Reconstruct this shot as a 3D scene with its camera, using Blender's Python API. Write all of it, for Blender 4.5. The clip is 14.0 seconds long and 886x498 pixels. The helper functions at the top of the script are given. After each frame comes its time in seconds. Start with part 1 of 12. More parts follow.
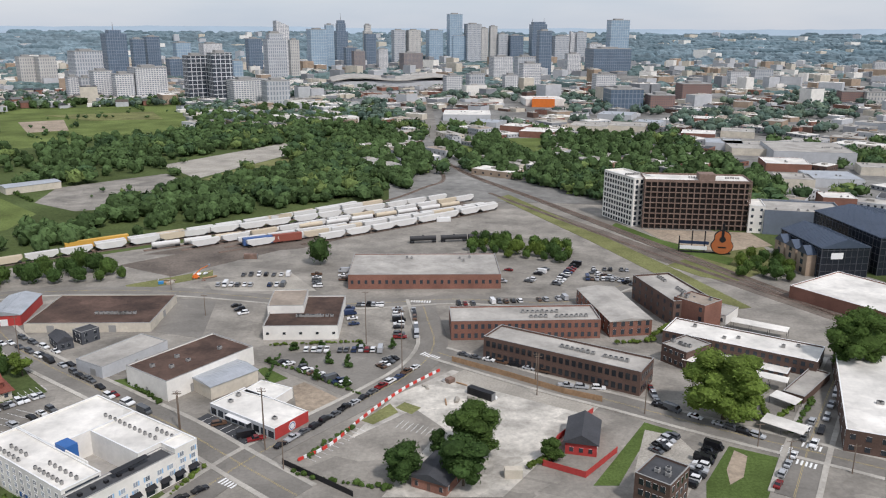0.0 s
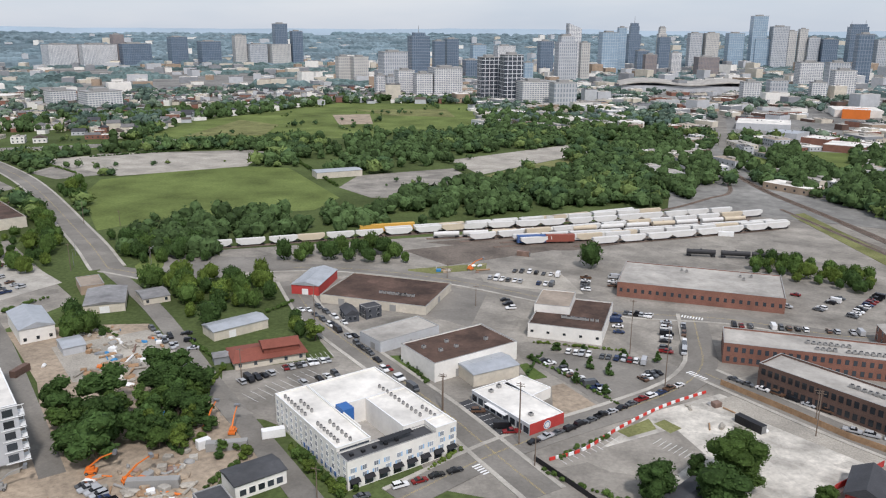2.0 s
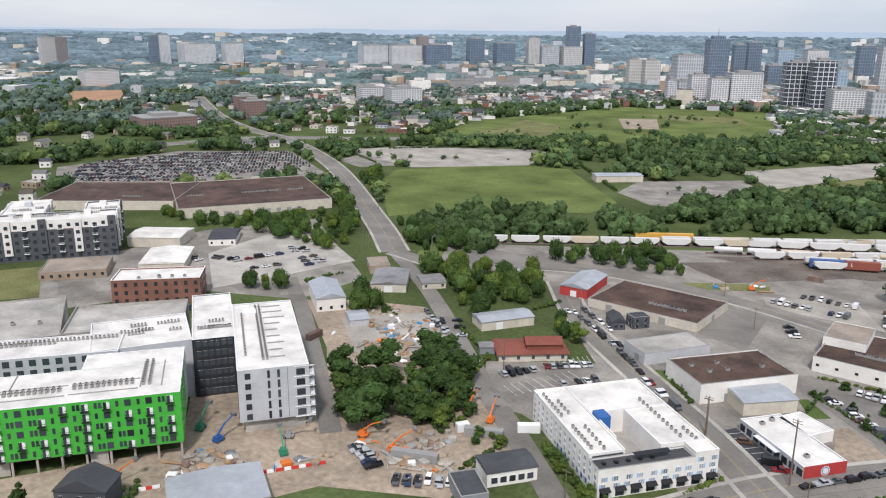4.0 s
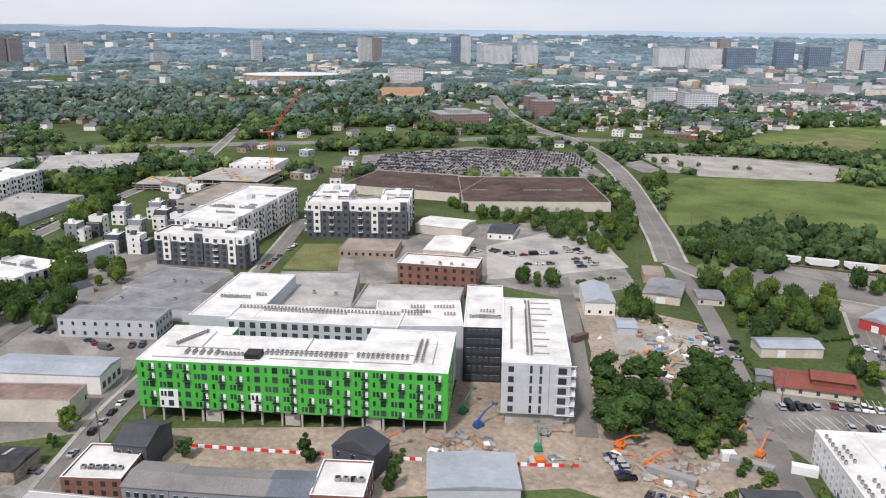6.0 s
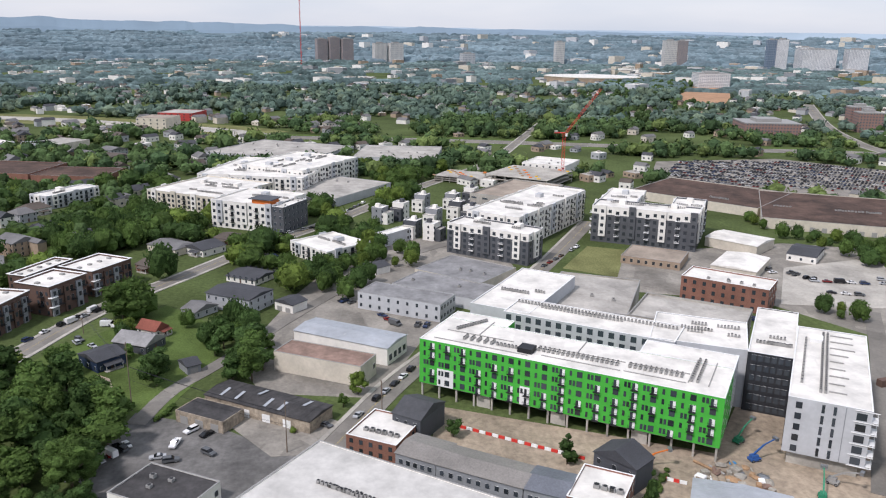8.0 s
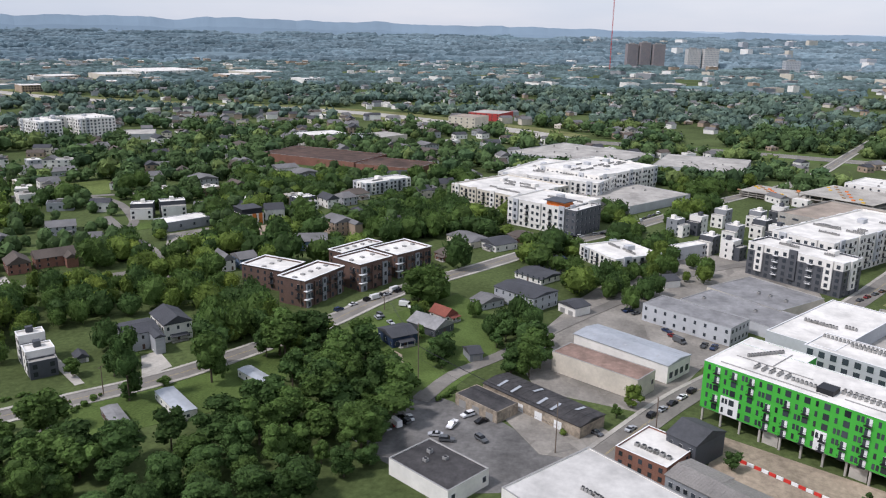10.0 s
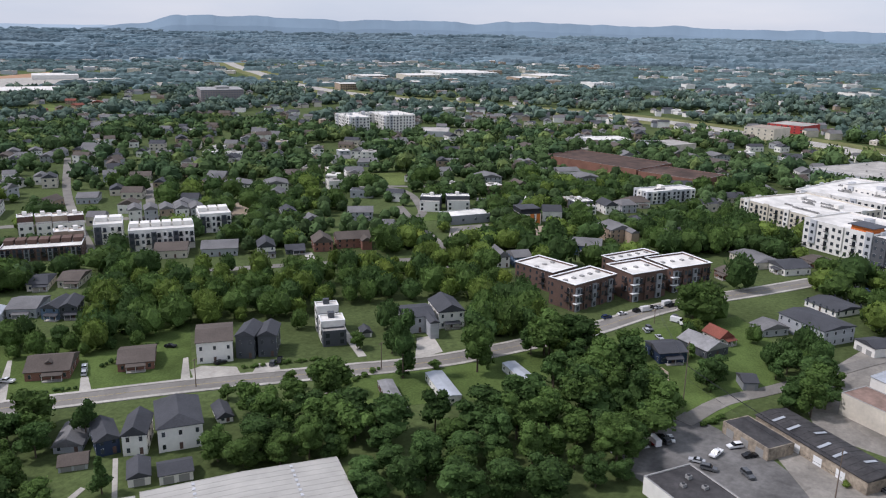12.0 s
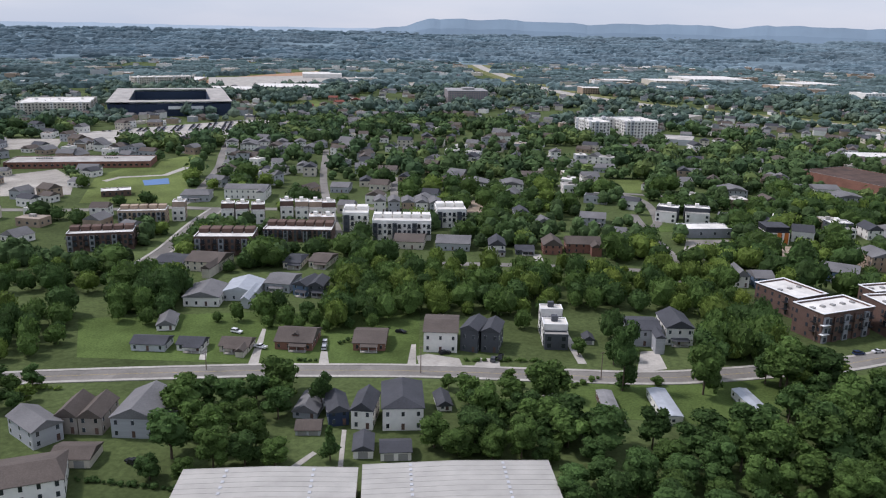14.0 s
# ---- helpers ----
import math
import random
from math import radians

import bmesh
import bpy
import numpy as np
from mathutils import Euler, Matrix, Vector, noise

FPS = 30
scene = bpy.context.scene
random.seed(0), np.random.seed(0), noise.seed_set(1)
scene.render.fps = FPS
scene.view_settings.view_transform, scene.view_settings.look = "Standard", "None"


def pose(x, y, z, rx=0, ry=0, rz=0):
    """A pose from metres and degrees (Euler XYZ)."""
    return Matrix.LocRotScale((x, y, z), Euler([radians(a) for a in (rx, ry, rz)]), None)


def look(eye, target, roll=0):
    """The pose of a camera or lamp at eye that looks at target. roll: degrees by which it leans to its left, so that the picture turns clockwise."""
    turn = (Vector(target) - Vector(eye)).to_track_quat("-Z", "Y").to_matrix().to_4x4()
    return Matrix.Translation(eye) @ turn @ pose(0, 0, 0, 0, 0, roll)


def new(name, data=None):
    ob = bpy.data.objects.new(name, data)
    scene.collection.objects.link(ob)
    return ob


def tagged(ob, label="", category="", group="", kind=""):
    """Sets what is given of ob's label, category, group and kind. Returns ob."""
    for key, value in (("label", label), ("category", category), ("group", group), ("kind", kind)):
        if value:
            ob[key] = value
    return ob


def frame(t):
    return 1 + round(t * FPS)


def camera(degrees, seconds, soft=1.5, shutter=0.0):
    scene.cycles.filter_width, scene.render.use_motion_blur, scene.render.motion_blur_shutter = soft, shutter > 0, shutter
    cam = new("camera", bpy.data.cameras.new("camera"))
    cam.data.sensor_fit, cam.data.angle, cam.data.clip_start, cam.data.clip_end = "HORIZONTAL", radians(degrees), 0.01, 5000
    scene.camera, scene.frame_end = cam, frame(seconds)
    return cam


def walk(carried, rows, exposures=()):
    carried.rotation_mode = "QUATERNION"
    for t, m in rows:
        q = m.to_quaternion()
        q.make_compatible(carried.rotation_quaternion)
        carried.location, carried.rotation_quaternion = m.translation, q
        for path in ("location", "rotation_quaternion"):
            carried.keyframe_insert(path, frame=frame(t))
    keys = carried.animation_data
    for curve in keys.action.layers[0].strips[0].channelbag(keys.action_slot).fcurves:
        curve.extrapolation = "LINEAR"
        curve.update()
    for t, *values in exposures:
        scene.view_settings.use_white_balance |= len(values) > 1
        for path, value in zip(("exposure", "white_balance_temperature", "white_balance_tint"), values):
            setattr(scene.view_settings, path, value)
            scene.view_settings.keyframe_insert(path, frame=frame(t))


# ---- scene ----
cam = camera(58.5, 14.0, soft=1.15)
PATH = [
    (0.0, pose(0, 0, 120, 74.43, 0, -0.00) @ pose(0, 0, 0, 0, 0, 0.22)),
    (0.5, pose(0, 0, 120, 74.44, 0, 5.05) @ pose(0, 0, 0, 0, 0, 0.20)),
    (1.0, pose(0, 0, 120, 74.47, 0, 10.21) @ pose(0, 0, 0, 0, 0, 0.21)),
    (1.5, pose(0, 0, 120, 74.50, 0, 15.38) @ pose(0, 0, 0, 0, 0, 0.23)),
    (2.0, pose(0, 0, 120, 74.54, 0, 20.21) @ pose(0, 0, 0, 0, 0, 0.25)),
    (2.5, pose(0, 0, 120, 74.56, 0, 25.30) @ pose(0, 0, 0, 0, 0, 0.29)),
    (3.0, pose(0, 0, 120, 74.58, 0, 30.34) @ pose(0, 0, 0, 0, 0, 0.33)),
    (5.5, pose(0, 0, 120, 74.59, 0, 55.74) @ pose(0, 0, 0, 0, 0, 0.51)),
    (6.0, pose(0, 0, 120, 74.57, 0, 60.84) @ pose(0, 0, 0, 0, 0, 0.55)),
    (6.5, pose(0, 0, 120, 74.55, 0, 66.06) @ pose(0, 0, 0, 0, 0, 0.59)),
    (7.0, pose(0, 0, 120, 74.54, 0, 71.29) @ pose(0, 0, 0, 0, 0, 0.62)),
    (7.5, pose(0, 0, 120, 74.51, 0, 76.50) @ pose(0, 0, 0, 0, 0, 0.66)),
    (8.0, pose(0, 0, 120, 74.50, 0, 81.80) @ pose(0, 0, 0, 0, 0, 0.71)),
    (8.5, pose(0, 0, 120, 74.54, 0, 87.15) @ pose(0, 0, 0, 0, 0, 0.78)),
    (9.0, pose(0, 0, 120, 74.55, 0, 92.50) @ pose(0, 0, 0, 0, 0, 0.85)),
    (11.5, pose(0, 0, 120, 74.53, 0, 118.83) @ pose(0, 0, 0, 0, 0, 0.89)),
    (12.0, pose(0, 0, 120, 74.53, 0, 123.62) @ pose(0, 0, 0, 0, 0, 0.92)),
    (12.5, pose(0, 0, 120, 74.53, 0, 128.15) @ pose(0, 0, 0, 0, 0, 0.97)),
    (13.0, pose(0, 0, 120, 74.52, 0, 132.48) @ pose(0, 0, 0, 0, 0, 1.04)),
    (13.5, pose(0, 0, 120, 74.51, 0, 136.68) @ pose(0, 0, 0, 0, 0, 1.09)),
    (14.0, pose(0, 0, 120, 74.49, 0, 140.71) @ pose(0, 0, 0, 0, 0, 1.11)),
]
walk(cam, PATH, [(0, 0.08, 6450, 15), (3, 0.18, 6400, 15), (6.5, 0.28, 6400, 18), (9, 0.22, 6300, 18), (14, 0.12, 6150, 20)])

# ---- light ----
world = bpy.data.worlds.new("sky")
scene.world = world
world.use_nodes = True
wn = world.node_tree.nodes
sky = wn.new("ShaderNodeTexSky")
sky.sky_type = "NISHITA"
sky.sun_disc = False
sky.sun_elevation = radians(52)
sky.sun_rotation = radians(145)
sky.air_density = 1.0
sky.dust_density = 1.0
sky.ozone_density = 1.5
wn["Background"].inputs["Strength"].default_value = 0.12
# a thin veil of cloud over the whole sky
wl = world.node_tree.links
cloud = wn.new("ShaderNodeTexNoise")
cloud.inputs["Scale"].default_value = 2.2
cloud.inputs["Detail"].default_value = 7
coord = wn.new("ShaderNodeTexCoord")
squash = wn.new("ShaderNodeMapping")
squash.inputs["Scale"].default_value = (1, 1, 5)
wl.new(coord.outputs["Generated"], squash.inputs["Vector"])
wl.new(squash.outputs["Vector"], cloud.inputs["Vector"])
tone = wn.new("ShaderNodeValToRGB")
tone.color_ramp.elements[0].position, tone.color_ramp.elements[0].color = 0.35, (0.53, 0.62, 0.72, 1)
tone.color_ramp.elements[1].position, tone.color_ramp.elements[1].color = 0.68, (0.74, 0.775, 0.81, 1)
wl.new(cloud.outputs["Fac"], tone.inputs["Fac"])
veil = wn.new("ShaderNodeVectorMath")
veil.operation = "SCALE"
veil.inputs["Scale"].default_value = 8.0
wl.new(tone.outputs["Color"], veil.inputs[0])
both = wn.new("ShaderNodeMix")
both.data_type = "RGBA"
both.inputs["Factor"].default_value = 0.8
wl.new(sky.outputs["Color"], both.inputs["A"])
wl.new(veil.outputs["Vector"], both.inputs["B"])
wl.new(both.outputs["Result"], wn["Background"].inputs["Color"])
sun_data = bpy.data.lights.new("sun", "SUN")
sun_data.energy = 2.6
sun_data.angle = radians(6)
sun_data.color = (1.0, 0.97, 0.93)
sun = new("sun", sun_data)
sun.matrix_world = look((0, 0, 0), (-0.57 * 0.62, 0.82 * 0.62, -0.79))

# ---- materials ----
MATS = {}


def mat(name, color, rough=0.85, metal=0.0, fine=1.5, var=0.18, broad=0.06, stain=0.22, bump=0.3, per_object=0.0, island=0.0, stretch=None, spec=0.35, patches=0.0, cracks=0.0):
    """A surface with grain (fine) and patches (broad), in cycles a metre."""
    if name in MATS:
        return MATS[name]
    m = bpy.data.materials.new(name)
    m.use_nodes = True
    MATS[name] = m
    nt = m.node_tree
    n, l = nt.nodes, nt.links
    b = n["Principled BSDF"]
    b.inputs["Roughness"].default_value = rough
    b.inputs["Metallic"].default_value = metal
    b.inputs["Specular IOR Level"].default_value = spec
    geo = n.new("ShaderNodeNewGeometry")
    vec = geo.outputs["Position"]
    if stretch:
        mp = n.new("ShaderNodeMapping")
        mp.inputs["Scale"].default_value = stretch
        l.new(vec, mp.inputs["Vector"])
        vec = mp.outputs["Vector"]
    n1 = n.new("ShaderNodeTexNoise")
    n1.inputs["Scale"].default_value = fine
    n1.inputs["Detail"].default_value = 5
    n1.inputs["Roughness"].default_value = 0.65
    l.new(vec, n1.inputs["Vector"])
    n2 = n.new("ShaderNodeTexNoise")
    n2.inputs["Scale"].default_value = broad
    n2.inputs["Detail"].default_value = 6
    n2.inputs["Roughness"].default_value = 0.6
    l.new(vec, n2.inputs["Vector"])

    def spread(sock, amount):
        r = n.new("ShaderNodeMapRange")
        r.inputs["From Min"].default_value, r.inputs["From Max"].default_value = 0.3, 0.7
        r.inputs["To Min"].default_value, r.inputs["To Max"].default_value = 1 - amount, 1 + amount
        l.new(sock, r.inputs["Value"])
        return r.outputs["Result"]

    def times(a, c):
        q = n.new("ShaderNodeMath")
        q.operation = "MULTIPLY"
        l.new(a, q.inputs[0])
        l.new(c, q.inputs[1])
        return q.outputs["Value"]

    value = times(spread(n1.outputs["Fac"], var), spread(n2.outputs["Fac"], stain))
    if per_object:
        oi = n.new("ShaderNodeObjectInfo")
        r = n.new("ShaderNodeMapRange")
        r.inputs["To Min"].default_value, r.inputs["To Max"].default_value = 1 - per_object, 1 + per_object
        l.new(oi.outputs["Random"], r.inputs["Value"])
        value = times(value, r.outputs["Result"])
    if island:
        r = n.new("ShaderNodeMapRange")
        r.inputs["To Min"].default_value, r.inputs["To Max"].default_value = 1 - island, 1 + island
        l.new(geo.outputs["Random Per Island"], r.inputs["Value"])
        value = times(value, r.outputs["Result"])
    if patches:
        # squarish repairs, some darker and some paler
        vo = n.new("ShaderNodeTexVoronoi")
        vo.distance = "CHEBYCHEV"
        vo.inputs["Scale"].default_value = 0.055
        turn = n.new("ShaderNodeMapping")
        turn.inputs["Rotation"].default_value = (0, 0, radians(34))
        turn.inputs["Scale"].default_value = (1.0, 1.7, 0.0)
        l.new(vec, turn.inputs["Vector"])
        l.new(turn.outputs["Vector"], vo.inputs["Vector"])
        sp = n.new("ShaderNodeSeparateColor")
        l.new(vo.outputs["Color"], sp.inputs["Color"])
        r = n.new("ShaderNodeMapRange")
        r.inputs["To Min"].default_value, r.inputs["To Max"].default_value = 1 - patches, 1 + patches
        l.new(sp.outputs["Red"], r.inputs["Value"])
        value = times(value, r.outputs["Result"])
    if cracks:
        # dark sealed cracks
        vo = n.new("ShaderNodeTexVoronoi")
        vo.feature = "DISTANCE_TO_EDGE"
        vo.inputs["Scale"].default_value = 0.16
        bent = n.new("ShaderNodeVectorMath")
        bent.operation = "MULTIPLY_ADD"
        l.new(n2.outputs["Color"], bent.inputs[0])
        bent.inputs[1].default_value = (9, 9, 0)
        l.new(vec, bent.inputs[2])
        l.new(bent.outputs["Vector"], vo.inputs["Vector"])
        r = n.new("ShaderNodeMapRange")
        r.inputs["From Max"].default_value = 0.022
        r.inputs["To Min"].default_value, r.inputs["To Max"].default_value = 1 - cracks, 1.0
        l.new(vo.outputs["Distance"], r.inputs["Value"])
        value = times(value, r.outputs["Result"])
    hsv = n.new("ShaderNodeHueSaturation")
    hsv.inputs["Color"].default_value = (*color, 1)
    l.new(value, hsv.inputs["Value"])
    l.new(hsv.outputs["Color"], b.inputs["Base Color"])
    if bump:
        bp = n.new("ShaderNodeBump")
        bp.inputs["Strength"].default_value = bump
        bp.inputs["Distance"].default_value = 0.15
        l.new(n1.outputs["Fac"], bp.inputs["Height"])
        l.new(bp.outputs["Normal"], b.inputs["Normal"])
    return m


def plain(name, color, rough=0.6, metal=0.0):
    return mat(name, color, rough, metal, fine=3.0, var=0.06, broad=0.2, stain=0.06, bump=0.05)


ASPHALT = mat("asphalt", (0.190, 0.177, 0.155), 0.92, fine=0.9, var=0.12, broad=0.045, stain=0.26, patches=0.10, cracks=0.07)
ASPHALT_NEW = mat("asphalt_new", (0.05, 0.052, 0.056), 0.9, fine=1.0, var=0.12, broad=0.05, stain=0.15)
LOT = mat("lot_asphalt", (0.232, 0.214, 0.184), 0.93, fine=0.7, var=0.16, broad=0.06, stain=0.36, patches=0.15, cracks=0.09)
CONCRETE = mat("concrete", (0.375, 0.352, 0.308), 0.9, fine=0.8, var=0.14, broad=0.07, stain=0.28, patches=0.06, cracks=0.06)
OLDSLAB = mat("bleached_concrete", (0.43, 0.405, 0.355), 0.92, fine=0.5, var=0.18, broad=0.09, stain=0.42, patches=0.16, cracks=0.14)
GRAVEL = mat("gravel", (0.33, 0.305, 0.26), 0.95, fine=1.6, var=0.25, broad=0.05, stain=0.3)
DIRT = mat("dirt", (0.31, 0.25, 0.185), 0.95, fine=0.45, var=0.30, broad=0.05, stain=0.3)
REDDIRT = mat("red_dirt", (0.36, 0.21, 0.12), 0.95, fine=0.5, var=0.2, broad=0.03, stain=0.2)
GRASS = mat("grass", (0.080, 0.116, 0.034), 0.95, fine=1.2, var=0.28, broad=0.045, stain=0.35, spec=0.05)
DRYGRASS = mat("dry_grass", (0.16, 0.165, 0.07), 0.95, fine=1.0, var=0.28, broad=0.04, stain=0.35, spec=0.05)
MEADOW = mat("meadow", (0.118, 0.150, 0.048), 0.95, fine=0.6, var=0.26, broad=0.02, stain=0.42, spec=0.05)
PAINT = plain("road_paint", (0.72, 0.72, 0.70), 0.8)
YELLOWPAINT = plain("yellow_road_paint", (0.40, 0.31, 0.13), 0.85)
WHITE = mat("white_wall", (0.74, 0.715, 0.66), 0.7, fine=0.8, var=0.05, broad=0.15, stain=0.10, bump=0.1)
CREAM = mat("cream_wall", (0.56, 0.51, 0.42), 0.8, fine=0.8, var=0.08, broad=0.15, stain=0.14, bump=0.1)
LGREY = mat("light_grey_wall", (0.46, 0.47, 0.48), 0.75, fine=0.8, var=0.06, broad=0.15, stain=0.10, bump=0.1)
MGREY = mat("grey_wall", (0.24, 0.25, 0.26), 0.75, fine=0.8, var=0.07, broad=0.15, stain=0.12, bump=0.1)
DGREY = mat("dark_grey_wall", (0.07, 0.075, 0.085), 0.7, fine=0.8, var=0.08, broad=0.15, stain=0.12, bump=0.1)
CHARCOAL = mat("charcoal_panel_wall", (0.088, 0.092, 0.100), 0.7, fine=0.8, var=0.08, broad=0.15, stain=0.12, bump=0.1)
BLACKCLAD = mat("black_clad_wall", (0.026, 0.028, 0.033), 0.6, fine=0.8, var=0.08, broad=0.15, stain=0.12, bump=0.1)
NAVY = mat("navy_wall", (0.02, 0.035, 0.075), 0.6, fine=0.8, var=0.08, broad=0.15, stain=0.1, bump=0.1)
GREEN = mat("green_sheathing", (0.055, 0.40, 0.045), 0.6, fine=0.6, var=0.06, broad=0.2, stain=0.07, bump=0.05)
BRICK = mat("brick_wall", (0.225, 0.108, 0.078), 0.9, fine=3.0, var=0.22, broad=0.12, stain=0.2, bump=0.2)
BROWN = mat("brown_brick", (0.118, 0.074, 0.058), 0.9, fine=3.0, var=0.22, broad=0.12, stain=0.2, bump=0.2)
TANBRICK = mat("tan_brick", (0.34, 0.26, 0.19), 0.9, fine=3.0, var=0.18, broad=0.12, stain=0.2, bump=0.2)
REDWALL = mat("red_wall", (0.42, 0.05, 0.045), 0.6, fine=0.8, var=0.08, broad=0.15, stain=0.12, bump=0.1)
BLUEWALL = mat("blue_wall", (0.03, 0.12, 0.34), 0.5, fine=0.8, var=0.06, broad=0.15, stain=0.08, bump=0.05)
SIDING = mat("grey_siding", (0.36, 0.37, 0.38), 0.7, fine=0.5, var=0.05, broad=0.2, stain=0.1, bump=0.2, stretch=(0.2, 0.2, 8))
BLUESIDING = mat("blue_siding", (0.10, 0.15, 0.22), 0.7, fine=0.5, var=0.05, broad=0.2, stain=0.1, bump=0.2, stretch=(0.2, 0.2, 8))
WOOD = mat("timber", (0.33, 0.21, 0.12), 0.85, fine=1.0, var=0.2, broad=0.2, stain=0.2, bump=0.2)
ROOFWHITE = mat("white_membrane_roof", (0.66, 0.635, 0.58), 0.75, fine=0.5, var=0.06, broad=0.10, stain=0.24, bump=0.1, patches=0.05)
ROOFGREY = mat("grey_membrane_roof", (0.36, 0.34, 0.305), 0.85, fine=0.6, var=0.10, broad=0.08, stain=0.30, bump=0.15, patches=0.08)
ROOFBROWN = mat("brown_gravel_roof", (0.078, 0.048, 0.036), 0.95, fine=0.8, var=0.22, broad=0.09, stain=0.55, bump=0.2, patches=0.16)
ROOFTAN = mat("tan_roof", (0.30, 0.25, 0.20), 0.9, fine=0.6, var=0.12, broad=0.08, stain=0.3, bump=0.2)
ROOFDARK = mat("dark_membrane_roof", (0.06, 0.062, 0.066), 0.85, fine=0.6, var=0.15, broad=0.08, stain=0.3, bump=0.2)
SHINGLE = mat("grey_shingles", (0.15, 0.147, 0.145), 0.92, fine=2.5, var=0.2, broad=0.1, stain=0.2, bump=0.3)
SHINGLEDARK = mat("dark_shingles", (0.058, 0.060, 0.066), 0.92, fine=2.5, var=0.2, broad=0.1, stain=0.2, bump=0.3)
SHINGLEBROWN = mat("brown_shingles", (0.098, 0.080, 0.067), 0.92, fine=2.5, var=0.2, broad=0.1, stain=0.2, bump=0.3)
SHINGLERED = mat("red_shingles", (0.20, 0.065, 0.045), 0.92, fine=2.5, var=0.2, broad=0.1, stain=0.2, bump=0.3)
METALROOF = mat("metal_roof", (0.42, 0.44, 0.46), 0.45, 0.3, fine=0.4, var=0.05, broad=0.1, stain=0.14, bump=0.1)
METALDULL = mat("weathered_metal_roof", (0.24, 0.235, 0.23), 0.6, 0.2, fine=0.5, var=0.15, broad=0.12, stain=0.35, bump=0.1)
RUST = mat("rusty_metal_roof", (0.24, 0.16, 0.125), 0.75, 0.1, fine=0.4, var=0.25, broad=0.12, stain=0.4, bump=0.1)
STEEL = plain("steel", (0.30, 0.31, 0.32), 0.45, 0.7)
UNITGREY = plain("unit_grey", (0.30, 0.295, 0.28), 0.65, 0.1)
BLACK = plain("black_metal", (0.02, 0.02, 0.022), 0.5, 0.2)
TRIM = plain("white_trim", (0.75, 0.75, 0.73), 0.6)
POLEWOOD = plain("pole_wood", (0.17, 0.13, 0.10), 0.9)
BARK = mat("bark", (0.11, 0.085, 0.06), 0.95, fine=3.0, var=0.25)
ORANGE = plain("orange_paint", (0.65, 0.17, 0.03), 0.5)
REDPAINT = plain("red_paint", (0.55, 0.04, 0.03), 0.5)
YELLOW = plain("yellow_paint", (0.65, 0.40, 0.04), 0.5)
GREENPAINT = plain("green_paint", (0.03, 0.22, 0.12), 0.5)
BLUEPAINT = plain("blue_paint", (0.03, 0.10, 0.30), 0.5)
RUBBER = plain("rubber", (0.02, 0.02, 0.02), 0.85)
TARP = plain("blue_tarp", (0.04, 0.22, 0.45), 0.5)


def glass_mat(name, color, rough=0.12):
    m = bpy.data.materials.new(name)
    m.use_nodes = True
    n, l = m.node_tree.nodes, m.node_tree.links
    b = n["Principled BSDF"]
    b.inputs["Roughness"].default_value = rough
    b.inputs["IOR"].default_value = 1.52
    oi = n.new("ShaderNodeObjectInfo")
    r = n.new("ShaderNodeMapRange")
    r.inputs["To Min"].default_value, r.inputs["To Max"].default_value = 0.5, 1.7
    l.new(oi.outputs["Random"], r.inputs["Value"])
    h = n.new("ShaderNodeHueSaturation")
    h.inputs["Color"].default_value = (*color, 1)
    l.new(r.outputs["Result"], h.inputs["Value"])
    l.new(h.outputs["Color"], b.inputs["Base Color"])
    return m


GLASS = glass_mat("window_glass", (0.035, 0.042, 0.05))
PALEGLASS = glass_mat("curtained_window_glass", (0.24, 0.27, 0.30))
CARGLASS = glass_mat("car_glass", (0.012, 0.014, 0.017), 0.06)


